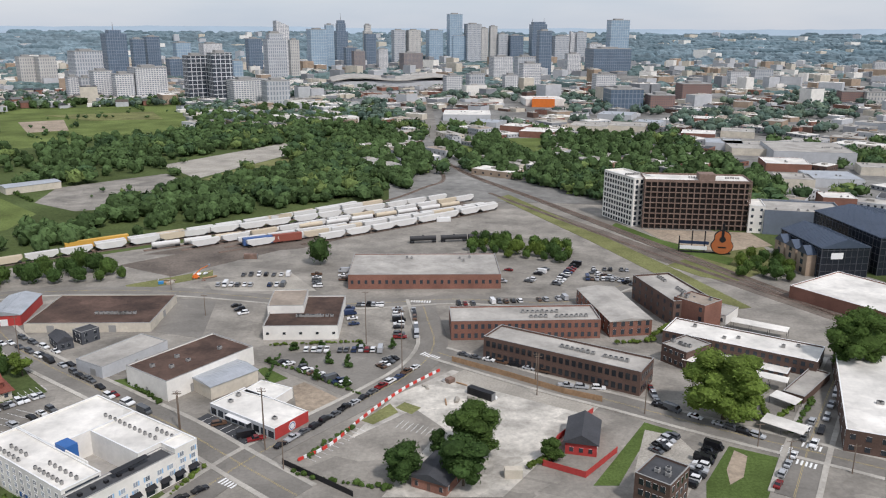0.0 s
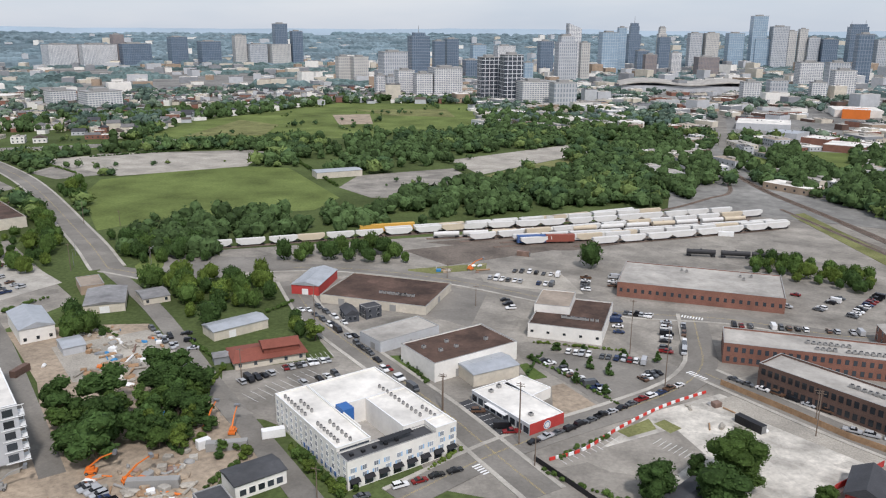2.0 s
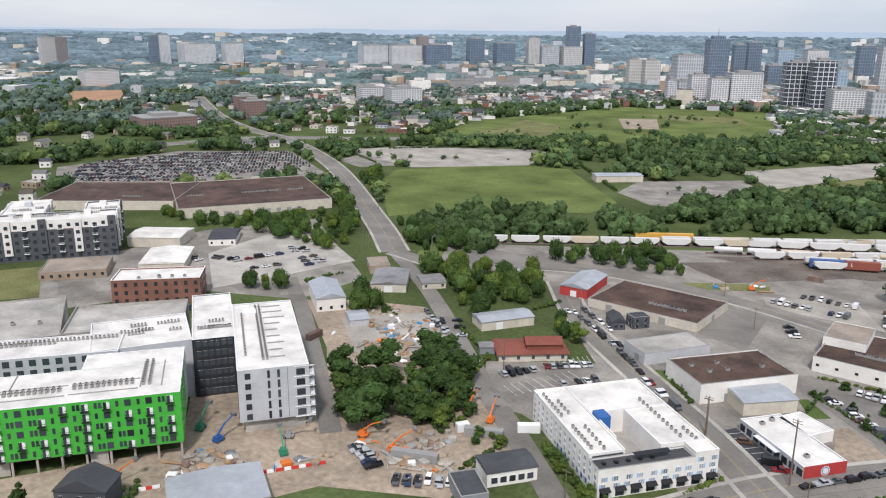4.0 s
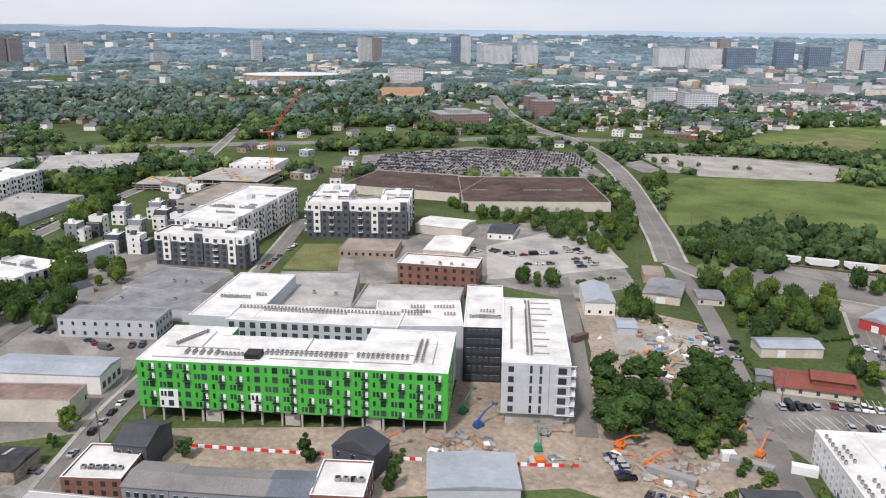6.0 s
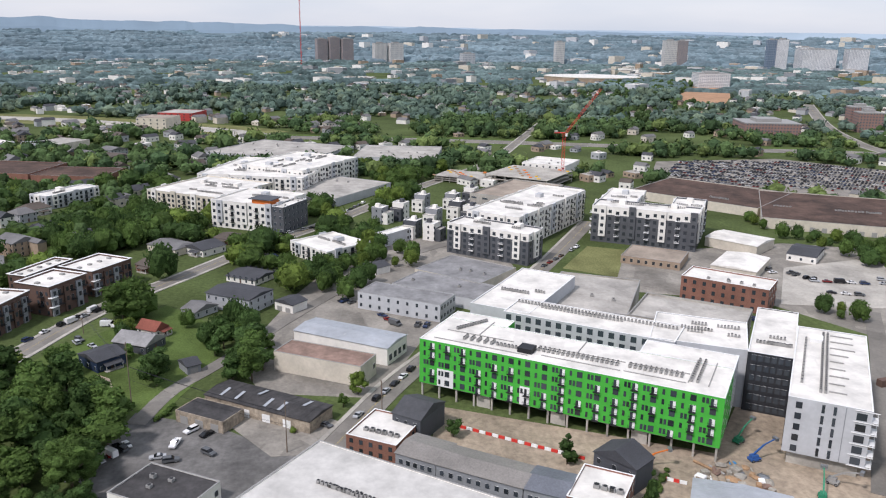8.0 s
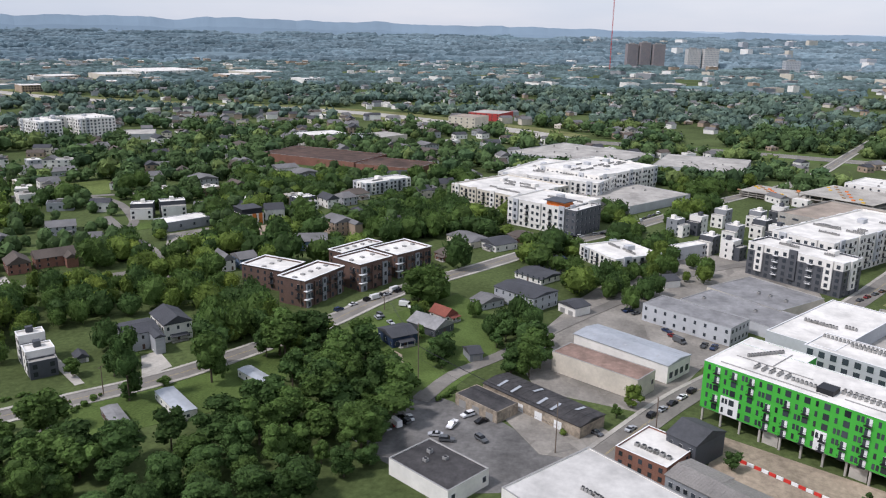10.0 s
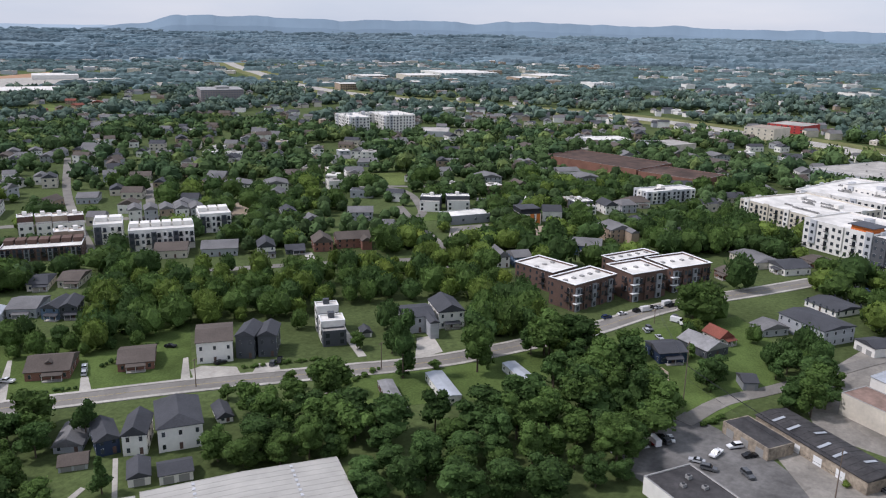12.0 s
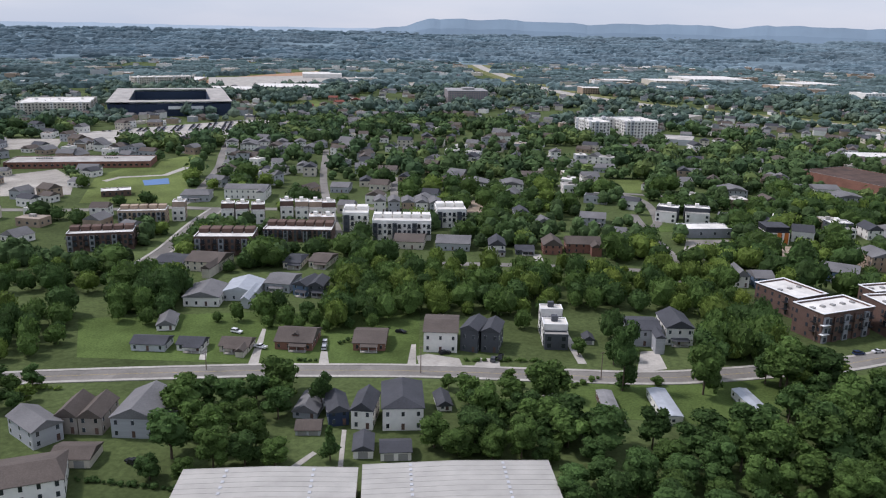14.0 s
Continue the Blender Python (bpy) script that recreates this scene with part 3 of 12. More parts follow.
def shed_building(cx, cy, w, d, h, rot, label, wall=None, roof=None, rise=1.5, along="x", bays="", win=(1.2, 1.4), doors="", name="building", ribs=0, skylights=0, over=0.3, hip=0.0, floors=1, frame=None, z0=1.0, category="building", group=""):
    """A pitched-roof building."""
    ob = root(name, cx, cy, rot, 0, label, category, group)
    wall, roof = wall or CREAM, roof or METALROOF
    if hip:
        part("wall", box(-w / 2, -d / 2, 0, w / 2, d / 2, h), wall, ob)
    else:
        part("wall", gable_wall_bm(w, d, h, rise, along), wall, ob)
    rf = part("roof", gable_bm(w, d, h, rise, over, along, 0.2, hip=hip), roof, ob)
    dz = h / floors
    for b in bays.split():
        put_windows(ob, w, d, b[0], int(b[1:]), floors, win[0], win[1], z0, dz, frame)
    for q in doors.split():
        side, u, dw, dh = q[0], *[float(k) for k in q[1:].split(",")]
        dr = part("door", box(-dw / 2, -0.08, 0, dw / 2, 0, dh), TRIM if wall is not WHITE else UNITGREY, ob)
        dr.matrix_basis = side_pose(w, d, side, u, 0.0)
    half = d / 2 if along == "x" else w / 2
    length = w if along == "x" else d
    pitch = math.atan2(rise, half)
    if ribs:
        bm = bmesh.new()
        k = int(length / ribs)
        for i in range(k + 1):
            u = -length / 2 + length * i / k
            for s in (-1, 1):
                a, b = (u, s * (half + over * 0.9), h - over * 0.9 * rise / half + 0.03), (u, 0, h + rise + 0.03)
                if along == "y":
                    a, b = (-a[1], a[0], a[2]), (-b[1], b[0], b[2])
                add_beam(bm, a, b, 0.05)
        part("seam", bm, roof, rf)
    for i in range(skylights):
        u = -length / 2 + length * (i + 0.5) / skylights
        for s in (-1, 1):
            sk = part("skylight", box(-0.4, -0.6, 0.0, 0.4, 0.6, 0.12), LGREY, rf)
            if along == "x":
                sk.matrix_basis = pose(u, s * half * 0.5, h + rise * 0.5 + 0.03, -s * math.degrees(pitch))
            else:
                sk.matrix_basis = pose(s * half * 0.5, u, h + rise * 0.5 + 0.03, 0, s * math.degrees(pitch), 0)
    return ob


def house(cx, cy, w, d, h, rot, label, wall=None, roof=None, along="x", rise=2.4, floors=1, porch=True, wing=0, chimney=False, hip=0.0, dormer=False, group="houses", seed=0):
    """A dwelling: gabled or hipped body, porch at the front, windows, door, wing."""
    wall, roof = wall or WHITE, roof or SHINGLE
    ob = root("house", cx, cy, rot, 0, label, "house", group)
    if hip:
        part("wall", box(-w / 2, -d / 2, 0, w / 2, d / 2, h), wall, ob)
    else:
        part("wall", gable_wall_bm(w, d, h, rise, along), wall, ob)
    rf = part("roof", gable_bm(w, d, h, rise, 0.45, along, 0.2, hip=hip), roof, ob)
    dz = h / floors
    nf, ns = max(2, int(w / 3.4)), max(2, int(d / 4.0))
    for s, k in (("f", nf), ("b", nf), ("l", ns), ("r", ns)):
        skip = ((0, nf // 2),) if s == "f" else ()
        put_windows(ob, w, d, s, k, floors, 0.95, 1.45, 0.95, dz, TRIM if wall is not WHITE else BLACK, 0, 1.1, skip)
    door = part("door", box(-0.5, -0.09, 0.3, 0.5, 0, 2.4), BROWN, ob)
    nfu = -w / 2 + 1.1 + 0.475 + (w - 2.2 - 0.95) * (nf // 2) / (nf - 1)
    door.matrix_basis = side_pose(w, d, "f", nfu, 0)
    if porch:
        pw = min(w * 0.7, 6.5)
        x0 = max(-w / 2, min(w / 2 - pw, nfu - pw / 2))
        part("porch_floor", box(x0, -d / 2 - 2.2, 0, x0 + pw, -d / 2 - 0.1, 0.3), CONCRETE, ob)
        bm = bmesh.new()
        v = [bm.verts.new(p) for p in ((x0 - .2, -d / 2 - 2.5, 2.55), (x0 + pw + .2, -d / 2 - 2.5, 2.55), (x0 + pw + .2, -d / 2 - .02, 3.1), (x0 - .2, -d / 2 - .02, 3.1))]
        top = bm.faces.new(v)
        lo = [bm.verts.new(q.co - Vector((0, 0, 0.18))) for q in v]
        bm.faces.new(lo[::-1])
        for i in range(4):
            bm.faces.new((lo[i], lo[(i + 1) % 4], v[(i + 1) % 4], v[i]))
        part("porch_roof", bm, roof, ob)
        for i in range(3):
            xx = x0 + 0.1 + (pw - 0.2) * i / 2
            part("post", box(xx - 0.08, -d / 2 - 2.1, 0.3, xx + 0.08, -d / 2 - 1.94, 2.45), TRIM, ob)
    if wing:
        ww, wd = abs(wing), d * 0.55
        s = 1 if wing > 0 else -1
        part("wing_wall", gable_wall_bm(ww, wd, h * 0.98, rise * 0.6, "y", s * (w / 2 - ww / 2 - 0.3), -d / 2 - wd / 2 + 0.6), wall, ob)
        part("wing_roof", gable_bm(ww, wd + d * 0.5, h * 0.98, rise * 0.6, 0.35, "y", 0.2, s * (w / 2 - ww / 2 - 0.3), -d / 2 - wd / 2 + 0.6 + d * 0.25), roof, ob)
    if chimney:
        part("chimney", box(w * 0.2, -0.4, h, w * 0.2 + 0.8, 0.4, h + rise + 0.9), BRICK, rf)
    if dormer:
        part("dormer_wall", gable_wall_bm(2.2, 2.4, h + rise * 0.62, 0.7, "y", 0, -d * 0.22, h + 0.2), wall, ob)
        part("dormer_roof", gable_bm(2.2, 2.6, h + rise * 0.62, 0.7, 0.2, "y", 0.12, 0, -d * 0.22), roof, ob)
    return ob


SLABS = [0]


def slab(name, pts, z0, z1, material, label="", kind="structure", category=""):
    bm = bmesh.new()
    area = sum(pts[i][0] * pts[(i + 1) % len(pts)][1] - pts[(i + 1) % len(pts)][0] * pts[i][1] for i in range(len(pts)))
    SLABS[0] += 1
    add_poly(bm, pts if area > 0 else pts[::-1], z0, z1 + 0.0012 * SLABS[0])
    if name in ("lot", "yard_ground", "site", "field", "hillside", "lawn"):
        LOTS.append(pts)
    ob = new(name, link_mesh(name, bm, material))
    return tagged(ob, label, category or name.split("_")[0], "", kind)


def smooth_line(pts, step=8.0):
    """A line rounded through the given corners."""
    P = [Vector((p[0], p[1], p[2] if len(p) > 2 else 0.0)) for p in pts]
    P = [P[0] * 2 - P[1]] + P + [P[-1] * 2 - P[-2]]
    out = []
    for i in range(1, len(P) - 2):
        k = max(1, int((P[i + 1] - P[i]).length / step))
        for j in range(k):
            t = j / k
            out.append(0.5 * (2 * P[i] + (P[i + 1] - P[i - 1]) * t + (2 * P[i - 1] - 5 * P[i] + 4 * P[i + 1] - P[i + 2]) * t * t + (3 * P[i] - P[i - 1] - 3 * P[i + 1] + P[i + 2]) * t ** 3))
    out.append(P[-2])
    return out


def strip_bm(line, off, width, z0, z1, bm=None):
    bm = bm or bmesh.new()
    prev = None
    for i, p in enumerate(line):
        t = (line[min(i + 1, len(line) - 1)] - line[max(i - 1, 0)])
        t.z = 0
        t.normalize()
        nrm = Vector((-t.y, t.x, 0))
        a, b = p + nrm * (off + width / 2), p + nrm * (off - width / 2)
        cur = [bm.verts.new((a.x, a.y, p.z + z0)), bm.verts.new((b.x, b.y, p.z + z0)), bm.verts.new((b.x, b.y, p.z + z1)), bm.verts.new((a.x, a.y, p.z + z1))]
        if prev:
            for k in range(4):
                bm.faces.new((prev[k], prev[(k + 1) % 4], cur[(k + 1) % 4], cur[k]))
        else:
            bm.faces.new(cur[::-1])
        prev = cur
    bm.faces.new(prev)
    return bm


LAYER = [0]
STREETS, LOTS = [], []


def road(pts, width, label, walks="", line=True, material=None, z=0.15, name="road", edge=False, smooth=True):
    """A street with kerbed pavements (walks: any of "l" and "r") and a centre line."""
    LAYER[0] += 1
    z += 0.003 * (1 + LAYER[0] % 12)
    ln = smooth_line(pts) if smooth else [Vector((p[0], p[1], 0)) for p in pts]
    STREETS.extend((a.x, a.y, b.x, b.y, width / 2 + (2.0 if walks else 0.0)) for a, b in zip(ln[::2], list(ln[2::2]) + [ln[-1]]))
    ob = tagged(new(name, link_mesh(name, strip_bm(ln, 0, width, -0.06, z), material or ASPHALT)), label, "road", "", "structure")
    if line:
        bm = bmesh.new()
        for off in (-0.18, 0.18):
            strip_bm(ln, off, 0.10, z - 0.01, z + 0.012, bm)
        part("centre_line", bm, YELLOWPAINT, ob)
    if edge:
        bm = bmesh.new()
        for off in (-width / 2 + 0.5, width / 2 - 0.5):
            strip_bm(ln, off, 0.15, z - 0.01, z + 0.012, bm)
        part("edge_line", bm, PAINT, ob)
    for s in walks:
        k = 1 if s == "l" else -1
        part("pavement", strip_bm(ln, k * (width / 2 + 0.8), 1.6, -0.055, 0.27 + 0.005 * (LAYER[0] % 12) + (0.0025 if s == "l" else 0)), CONCRETE, ob, "raised concrete pavement with a kerb")
    return ob


def stalls(x, y, rot, n, pitch=2.7, length=5.2, z=0.16, name="parking_markings"):
    """White lines between n parking places, from (x, y) along rot."""
    bm = bmesh.new()
    for i in range(n + 1):
        add_box(bm, i * pitch - 0.06, 0, -0.02, i * pitch + 0.06, length, 0.0)
    ob = new(name, link_mesh(name, bm, PAINT))
    ob.matrix_world = pose(x, y, z, 0, 0, rot)
    return tagged(ob, "white painted parking bay lines on asphalt", "marking", "", "structure")


def crosswalk(x, y, rot, length, width=3.0):
    bm = bmesh.new()
    k = int(length / 1.2)
    for i in range(k):
        add_box(bm, -length / 2 + 1.2 * i, -width / 2, -0.02, -length / 2 + 1.2 * i + 0.6, width / 2, 0.0)
    ob = new("crosswalk", link_mesh("crosswalk", bm, PAINT))
    ob.matrix_world = pose(x, y, 0.225, 0, 0, rot)
    return tagged(ob, "white striped crosswalk painted on asphalt", "crosswalk", "", "structure")


# ---- vehicles ----
CARCOLORS = {
    "white": (0.74, 0.74, 0.73), "black": (0.015, 0.015, 0.017), "silver": (0.42, 0.43, 0.44), "grey": (0.10, 0.105, 0.11),
    "red": (0.20, 0.018, 0.018), "blue": (0.028, 0.045, 0.10), "brown": (0.12, 0.07, 0.045), "yellow": (0.65, 0.42, 0.03), "orange": (0.6, 0.2, 0.03)}
CARS = {}


def loft_body(bm, prof, half, mi=0, taper=0.93):
    """A body from a side profile [(x, z)...], narrowed a little at the top."""
    zs = [p[1] for p in prof]
    lo, hi = min(zs), max(zs)
    L, R = [], []
    for x, z in prof:
        k = half * (1 - (1 - taper) * (z - lo) / max(0.01, hi - lo))
        L.append(bm.verts.new((x, k, z)))
        R.append(bm.verts.new((x, -k, z)))
    n = len(prof)
    for i in range(n):
        j = (i + 1) % n
        bm.faces.new((L[i], L[j], R[j], R[i])).material_index = mi
    bm.faces.new(L[::-1]).material_index = mi
    bm.faces.new(R).material_index = mi


def car_meshes(kind, color):
    key = (kind, color)
    if key in CARS:
        return CARS[key]
    paint = plain("car_paint_" + color, CARCOLORS[color], 0.25, 0.1)
    bm = bmesh.new()
    bg = bmesh.new()
    if kind == "sedan":
        L, W = 2.35, 0.9
        loft_body(bm, [(-L, 0.35), (L, 0.35), (L, 0.70), (1.05, 0.92), (-1.45, 0.98), (-L, 0.88)], W)
        loft_body(bm, [(-0.85, 1.30), (0.15, 1.30), (0.05, 1.45), (-0.75, 1.45)], W * 0.80)
        loft_body(bg, [(-1.55, 0.96), (1.0, 0.91), (0.22, 1.40), (-0.95, 1.40)], W * 0.9, 0, 0.84)
    elif kind == "suv":
        L, W = 2.4, 0.96
        loft_body(bm, [(-L, 0.4), (L, 0.4), (L, 0.85), (1.15, 1.08), (-L, 1.12)], W)
        loft_body(bm, [(-2.1, 1.60), (0.3, 1.60), (0.15, 1.76), (-2.0, 1.76)], W * 0.84)
        loft_body(bg, [(-2.32, 1.10), (1.05, 1.06), (0.36, 1.68), (-2.12, 1.68)], W * 0.93, 0, 0.88)
    elif kind == "pickup":
        L, W = 2.8, 0.98
        loft_body(bm, [(-L, 0.5), (L, 0.5), (L, 0.95), (1.5, 1.12), (-0.75, 1.12), (-0.75, 0.75), (-L + 0.1, 0.75), (-L + 0.1, 1.1), (-L, 1.1)], W)
        for s in (-1, 1):
            add_box(bm, -L, s * W * 0.95 - 0.06, 0.7, -0.75, s * W * 0.95 + 0.06, 1.1)
        loft_body(bm, [(-0.6, 1.62), (0.75, 1.62), (0.6, 1.78), (-0.5, 1.78)], W * 0.84)
        loft_body(bg, [(-0.75, 1.10), (1.4, 1.10), (0.8, 1.70), (-0.66, 1.70)], W * 0.93, 0, 0.88)
    else:
        L, W = 2.9, 1.0
        loft_body(bm, [(-L, 0.4), (L, 0.4), (L, 1.0), (2.35, 1.3), (1.75, 2.35), (-L + 0.05, 2.4)], W)
        loft_body(bg, [(1.5, 1.36), (2.33, 1.36), (1.86, 2.2), (1.5, 2.2)], W * 1.01, 0, 0.95)
    b3 = bm.copy()
    wb = {"sedan": 1.42, "suv": 1.45, "pickup": 1.75, "van": 1.8}[kind]
    for sx in (-1, 1):
        for sy in (-1, 1):
            add_box(b3, sx * wb - 0.3, sy * 0.82 - 0.12, 0, sx * wb + 0.3, sy * 0.82 + 0.12, 0.62, 1)
    CARS[key] = (link_mesh("car", bm, paint), link_mesh("cabin_glass", bg, CARGLASS), link_mesh("car", b3, (paint, RUBBER)))
    return CARS[key]


def wheel_mesh():
    if "wheel" not in SHARED:
        bm = bmesh.new()
        add_cyl(bm, 0, 0, -0.11, 0.11, 0.34, 0.34, 10)
        add_cyl(bm, 0, 0, 0.11, 0.125, 0.2, 0.19, 8, 1)
        bm.transform(Matrix.Rotation(radians(90), 4, "X"))
        SHARED["wheel"] = link_mesh("wheel", bm, (RUBBER, STEEL))
    return SHARED["wheel"]


def car(x, y, rot, kind="sedan", color="white", where="parked on the street", z=0.17, group="parked cars"):
    """A parked vehicle that heads along rot."""
    body, glass, whole = car_meshes(kind, color)
    far = math.hypot(x, y) > 225
    word = {"sedan": "saloon car", "suv": "sport utility car", "pickup": "pickup truck", "van": "delivery van"}[kind]
    ob = new("car" if kind in ("sedan", "suv") else kind, whole if far else body)
    ob.matrix_world = pose(x, y, z, 0, 0, rot)
    tagged(ob, "%s %s %s" % (color, word, where), "car" if kind in ("sedan", "suv") else kind, group)
    part("cabin_glass", glass, None, ob)
    if far:
        return ob
    wb = {"sedan": 1.42, "suv": 1.45, "pickup": 1.75, "van": 1.8}[kind]
    for sx in (-1, 1):
        for sy in (-1, 1):
            wh = part("wheel", wheel_mesh(), None, ob)
            wh.matrix_basis = pose(sx * wb, sy * 0.82, 0.34, 0, 0, 0 if sy < 0 else 180)
    return ob


CARPICK = ["white"] * 9 + ["black"] * 8 + ["silver"] * 7 + ["grey"] * 8 + ["red"] * 2 + ["blue"] * 2 + ["brown"]
KINDPICK = ["sedan"] * 5 + ["suv"] * 5 + ["pickup"] * 2 + ["van"]


def car_row(x0, y0, x1, y1, n, turn, where="parked in a lot", full=0.85, seed=1, z=0.17, colors=None):
    """n places between two ends; turn: heading against the row, 90 for side-by-side bays, 0 for kerbside."""
    rng = random.Random(seed * 7919 + int(x0 * 3 + y0))
    along = math.degrees(math.atan2(y1 - y0, x1 - x0))
    for i in range(n):
        if rng.random() > full:
            continue
        f = i / max(1, n - 1)
        head = along + turn + rng.uniform(-2.5, 2.5) + (180 if rng.random() < 0.35 and turn else 0)
        car(x0 + (x1 - x0) * f + rng.uniform(-0.25, 0.25), y0 + (y1 - y0) * f + rng.uniform(-0.25, 0.25), head, rng.choice(KINDPICK), rng.choice(colors or CARPICK), where, z)


# ---- trees ----
CROWNS, TRUNKS = {}, {}


def noisy_lobe(bm, c, r, sub, rng, flat=0.85, mi=0):
    res = bmesh.ops.create_icosphere(bm, subdivisions=sub, radius=1.0)
    off = Vector((rng.uniform(-50, 50), rng.uniform(-50, 50), rng.uniform(-50, 50)))
    for v in res["verts"]:
        p = v.co.copy()
        k = 1 + 0.34 * noise.noise(p * 1.6 + off) + 0.22 * noise.noise(p * 4.2 + off)
        v.co = Vector(c) + Vector((p.x * r * k, p.y * r * k, p.z * r * k * flat))


def crown_mesh(variant, kind, detail):
    """A crown for a tree of height 1 and crown radius 0.36, of many lobes and leaf tufts."""
    key = (variant, kind, detail)
    if key in CROWNS:
        return CROWNS[key]
    rng = random.Random(variant * 31 + detail)
    base = bmesh.new()
    centres = []
    lobes = {4: 46, 3: 22, 2: 12, 1: 9}[detail]
    for i in range(lobes):
        a = rng.uniform(0, 2 * math.pi)
        zf = rng.random()
        if kind == "cone":
            z = 0.16 + 0.8 * zf
            rr = 0.22 * (1.04 - zf) * rng.uniform(0.5, 1.0)
            r = 0.05 + 0.11 * (1 - zf)
        else:
            z = 0.22 + 0.64 * zf
            prof = math.sqrt(max(0.0, 1 - ((z - 0.50) / 0.46) ** 2))
            rr = 0.27 * prof * math.sqrt(rng.uniform(0.15, 1.0))
            r = rng.uniform(0.10, 0.17) * {1: 1.15, 4: 0.72}.get(detail, 1.0)
        centres.append((Vector((rr * math.cos(a), rr * math.sin(a), z)), r))
    if kind != "cone":
        centres.append((Vector((0, 0, 0.55)), 0.22))
    for c, r in centres:
        noisy_lobe(base, c, r * 0.92, 1 if detail == 1 else 2, rng)
    tufts = {4: 7500, 3: 1600, 2: 700, 1: 190}[detail]
    size = {4: 0.012, 3: 0.024, 2: 0.036, 1: 0.052}[detail]
    for i in range(tufts):
        c, r = rng.choice(centres)
        n = Vector((rng.gauss(0, 1), rng.gauss(0, 1), rng.gauss(0.25, 1))).normalized()
        p = c + Vector((n.x * r, n.y * r, n.z * r * 0.85)) * rng.uniform(0.98, 1.22)
        t = n.orthogonal().normalized()
        t = (t + n * rng.uniform(-0.8, 0.8) + Vector((rng.uniform(-1, 1), rng.uniform(-1, 1), rng.uniform(-.5, .5)))).normalized()
        b = t.cross(n + Vector((rng.uniform(-.6, .6), rng.uniform(-.6, .6), 0))).normalized()
        s = size * rng.uniform(0.6, 1.4)
        vs = [base.verts.new(p + t * s), base.verts.new(p + b * s * 0.8), base.verts.new(p - t * s), base.verts.new(p - b * s * 0.8 + n * s * 0.4)]
        base.faces.new(vs)
    for f in base.faces:
        f.smooth = False
    CROWNS[key] = base
    return base


def tree_meshes(variant, kind, detail, leaf):
    key = (variant, kind, detail, leaf.name)
    if key not in TRUNKS:
        src = crown_mesh(variant, kind, detail)
        me = bpy.data.meshes.new("crown")
        src.to_mesh(me)
        me.materials.append(leaf)
        rng = random.Random(variant)
        bm = bmesh.new()
        add_cyl(bm, 0, 0, -0.01, 0.34, 0.022, 0.014, 7)
        if kind != "cone":
            for i in range(5):
                a = 2 * math.pi * i / 5 + rng.uniform(-.4, .4)
                add_beam(bm, (0, 0, 0.24 + 0.03 * i), (0.19 * math.cos(a), 0.19 * math.sin(a), 0.52 + rng.uniform(-.05, .08)), 0.012)
        else:
            add_cyl(bm, 0, 0, 0.34, 0.9, 0.014, 0.004, 6)
        TRUNKS[key] = (me, link_mesh("trunk", bm, BARK))
    return TRUNKS[key]


def tree(x, y, height, radius=None, leaf=0, kind="round", variant=None, detail=2, z=0.0, label="", group="trees"):
    h = abs(int(x * 13.7 + y * 7.1))
    variant = h % 6 if variant is None else variant
    if math.hypot(x, y) > (300 if (radius or 0) < 8 else 340) and kind != "cone":
        FAR_TREES.append((x, y, z, height, radius or height * 0.4, leaf))
        return None
    detail = 3 if (math.hypot(x, y) < 215 or (radius or 0) > 11) and kind != "cone" else min(detail, 2)
    if detail == 3 and (radius or 0) > 6.8:
        detail = 4
    crown, trunk = tree_meshes(variant, kind, detail, LEAVES[leaf])
    radius = radius or height * 0.40
    s = radius / (0.36 if kind != "cone" else 0.26)
    words = label or {0: "mature broadleaf tree with a full green crown", 1: "mature broadleaf tree with a dense dark green crown", 2: "broadleaf tree with a light green crown", 3: "broadleaf tree with a bright yellow-green crown"}[leaf]
    if kind == "cone" and not label:
        words = "small conical tree with dense green foliage"
    ob = root("tree", x, y, (h * 37) % 360, z, words, "tree", group)
    for nm, me in (("trunk", trunk), ("crown", crown)):
        p = part(nm, me, None, ob)
        p.scale = (s, s, height)
    return ob


FAR_TREES = []


def join_far_trees():
    """The trees past the nearest few hundred, joined by leaf colour."""
    for leaf in range(4):
        spots = [(x, y, z - 0.02 * h, r * 1.12, h * 0.98) for x, y, z, h, r, lf in FAR_TREES if lf == leaf]
        if spots:
            lump_trees("woodland", spots, [LEAVES[leaf]], [("green broadleaf trees between houses", "dark green trees between houses", "light green trees between houses", "bright yellow-green trees between houses")[leaf]], 4, 70 + leaf)


def hedge(pts, height):
    """Shrubs of uneven size in a row."""
    rng = random.Random(int(abs(pts[0][0]) * 10))
    spots = []
    for (x0, y0), (x1, y1) in zip(pts[:-1], pts[1:]):
        n = max(2, int(math.hypot(x1 - x0, y1 - y0) / (height * 1.1)))
        for i in range(n):
            t = (i + rng.uniform(0.1, 0.9)) / n
            h = height * rng.uniform(0.6, 1.5)
            spots.append((x0 + (x1 - x0) * t + rng.uniform(-.5, .5), y0 + (y1 - y0) * t + rng.uniform(-.5, .5), 0.0, h * rng.uniform(0.6, 0.9), h))
    lump_trees("hedge", spots, [LEAVES[rng.choice((0, 0, 1, 2))]], ["uneven row of green shrubs"], 3, len(spots))


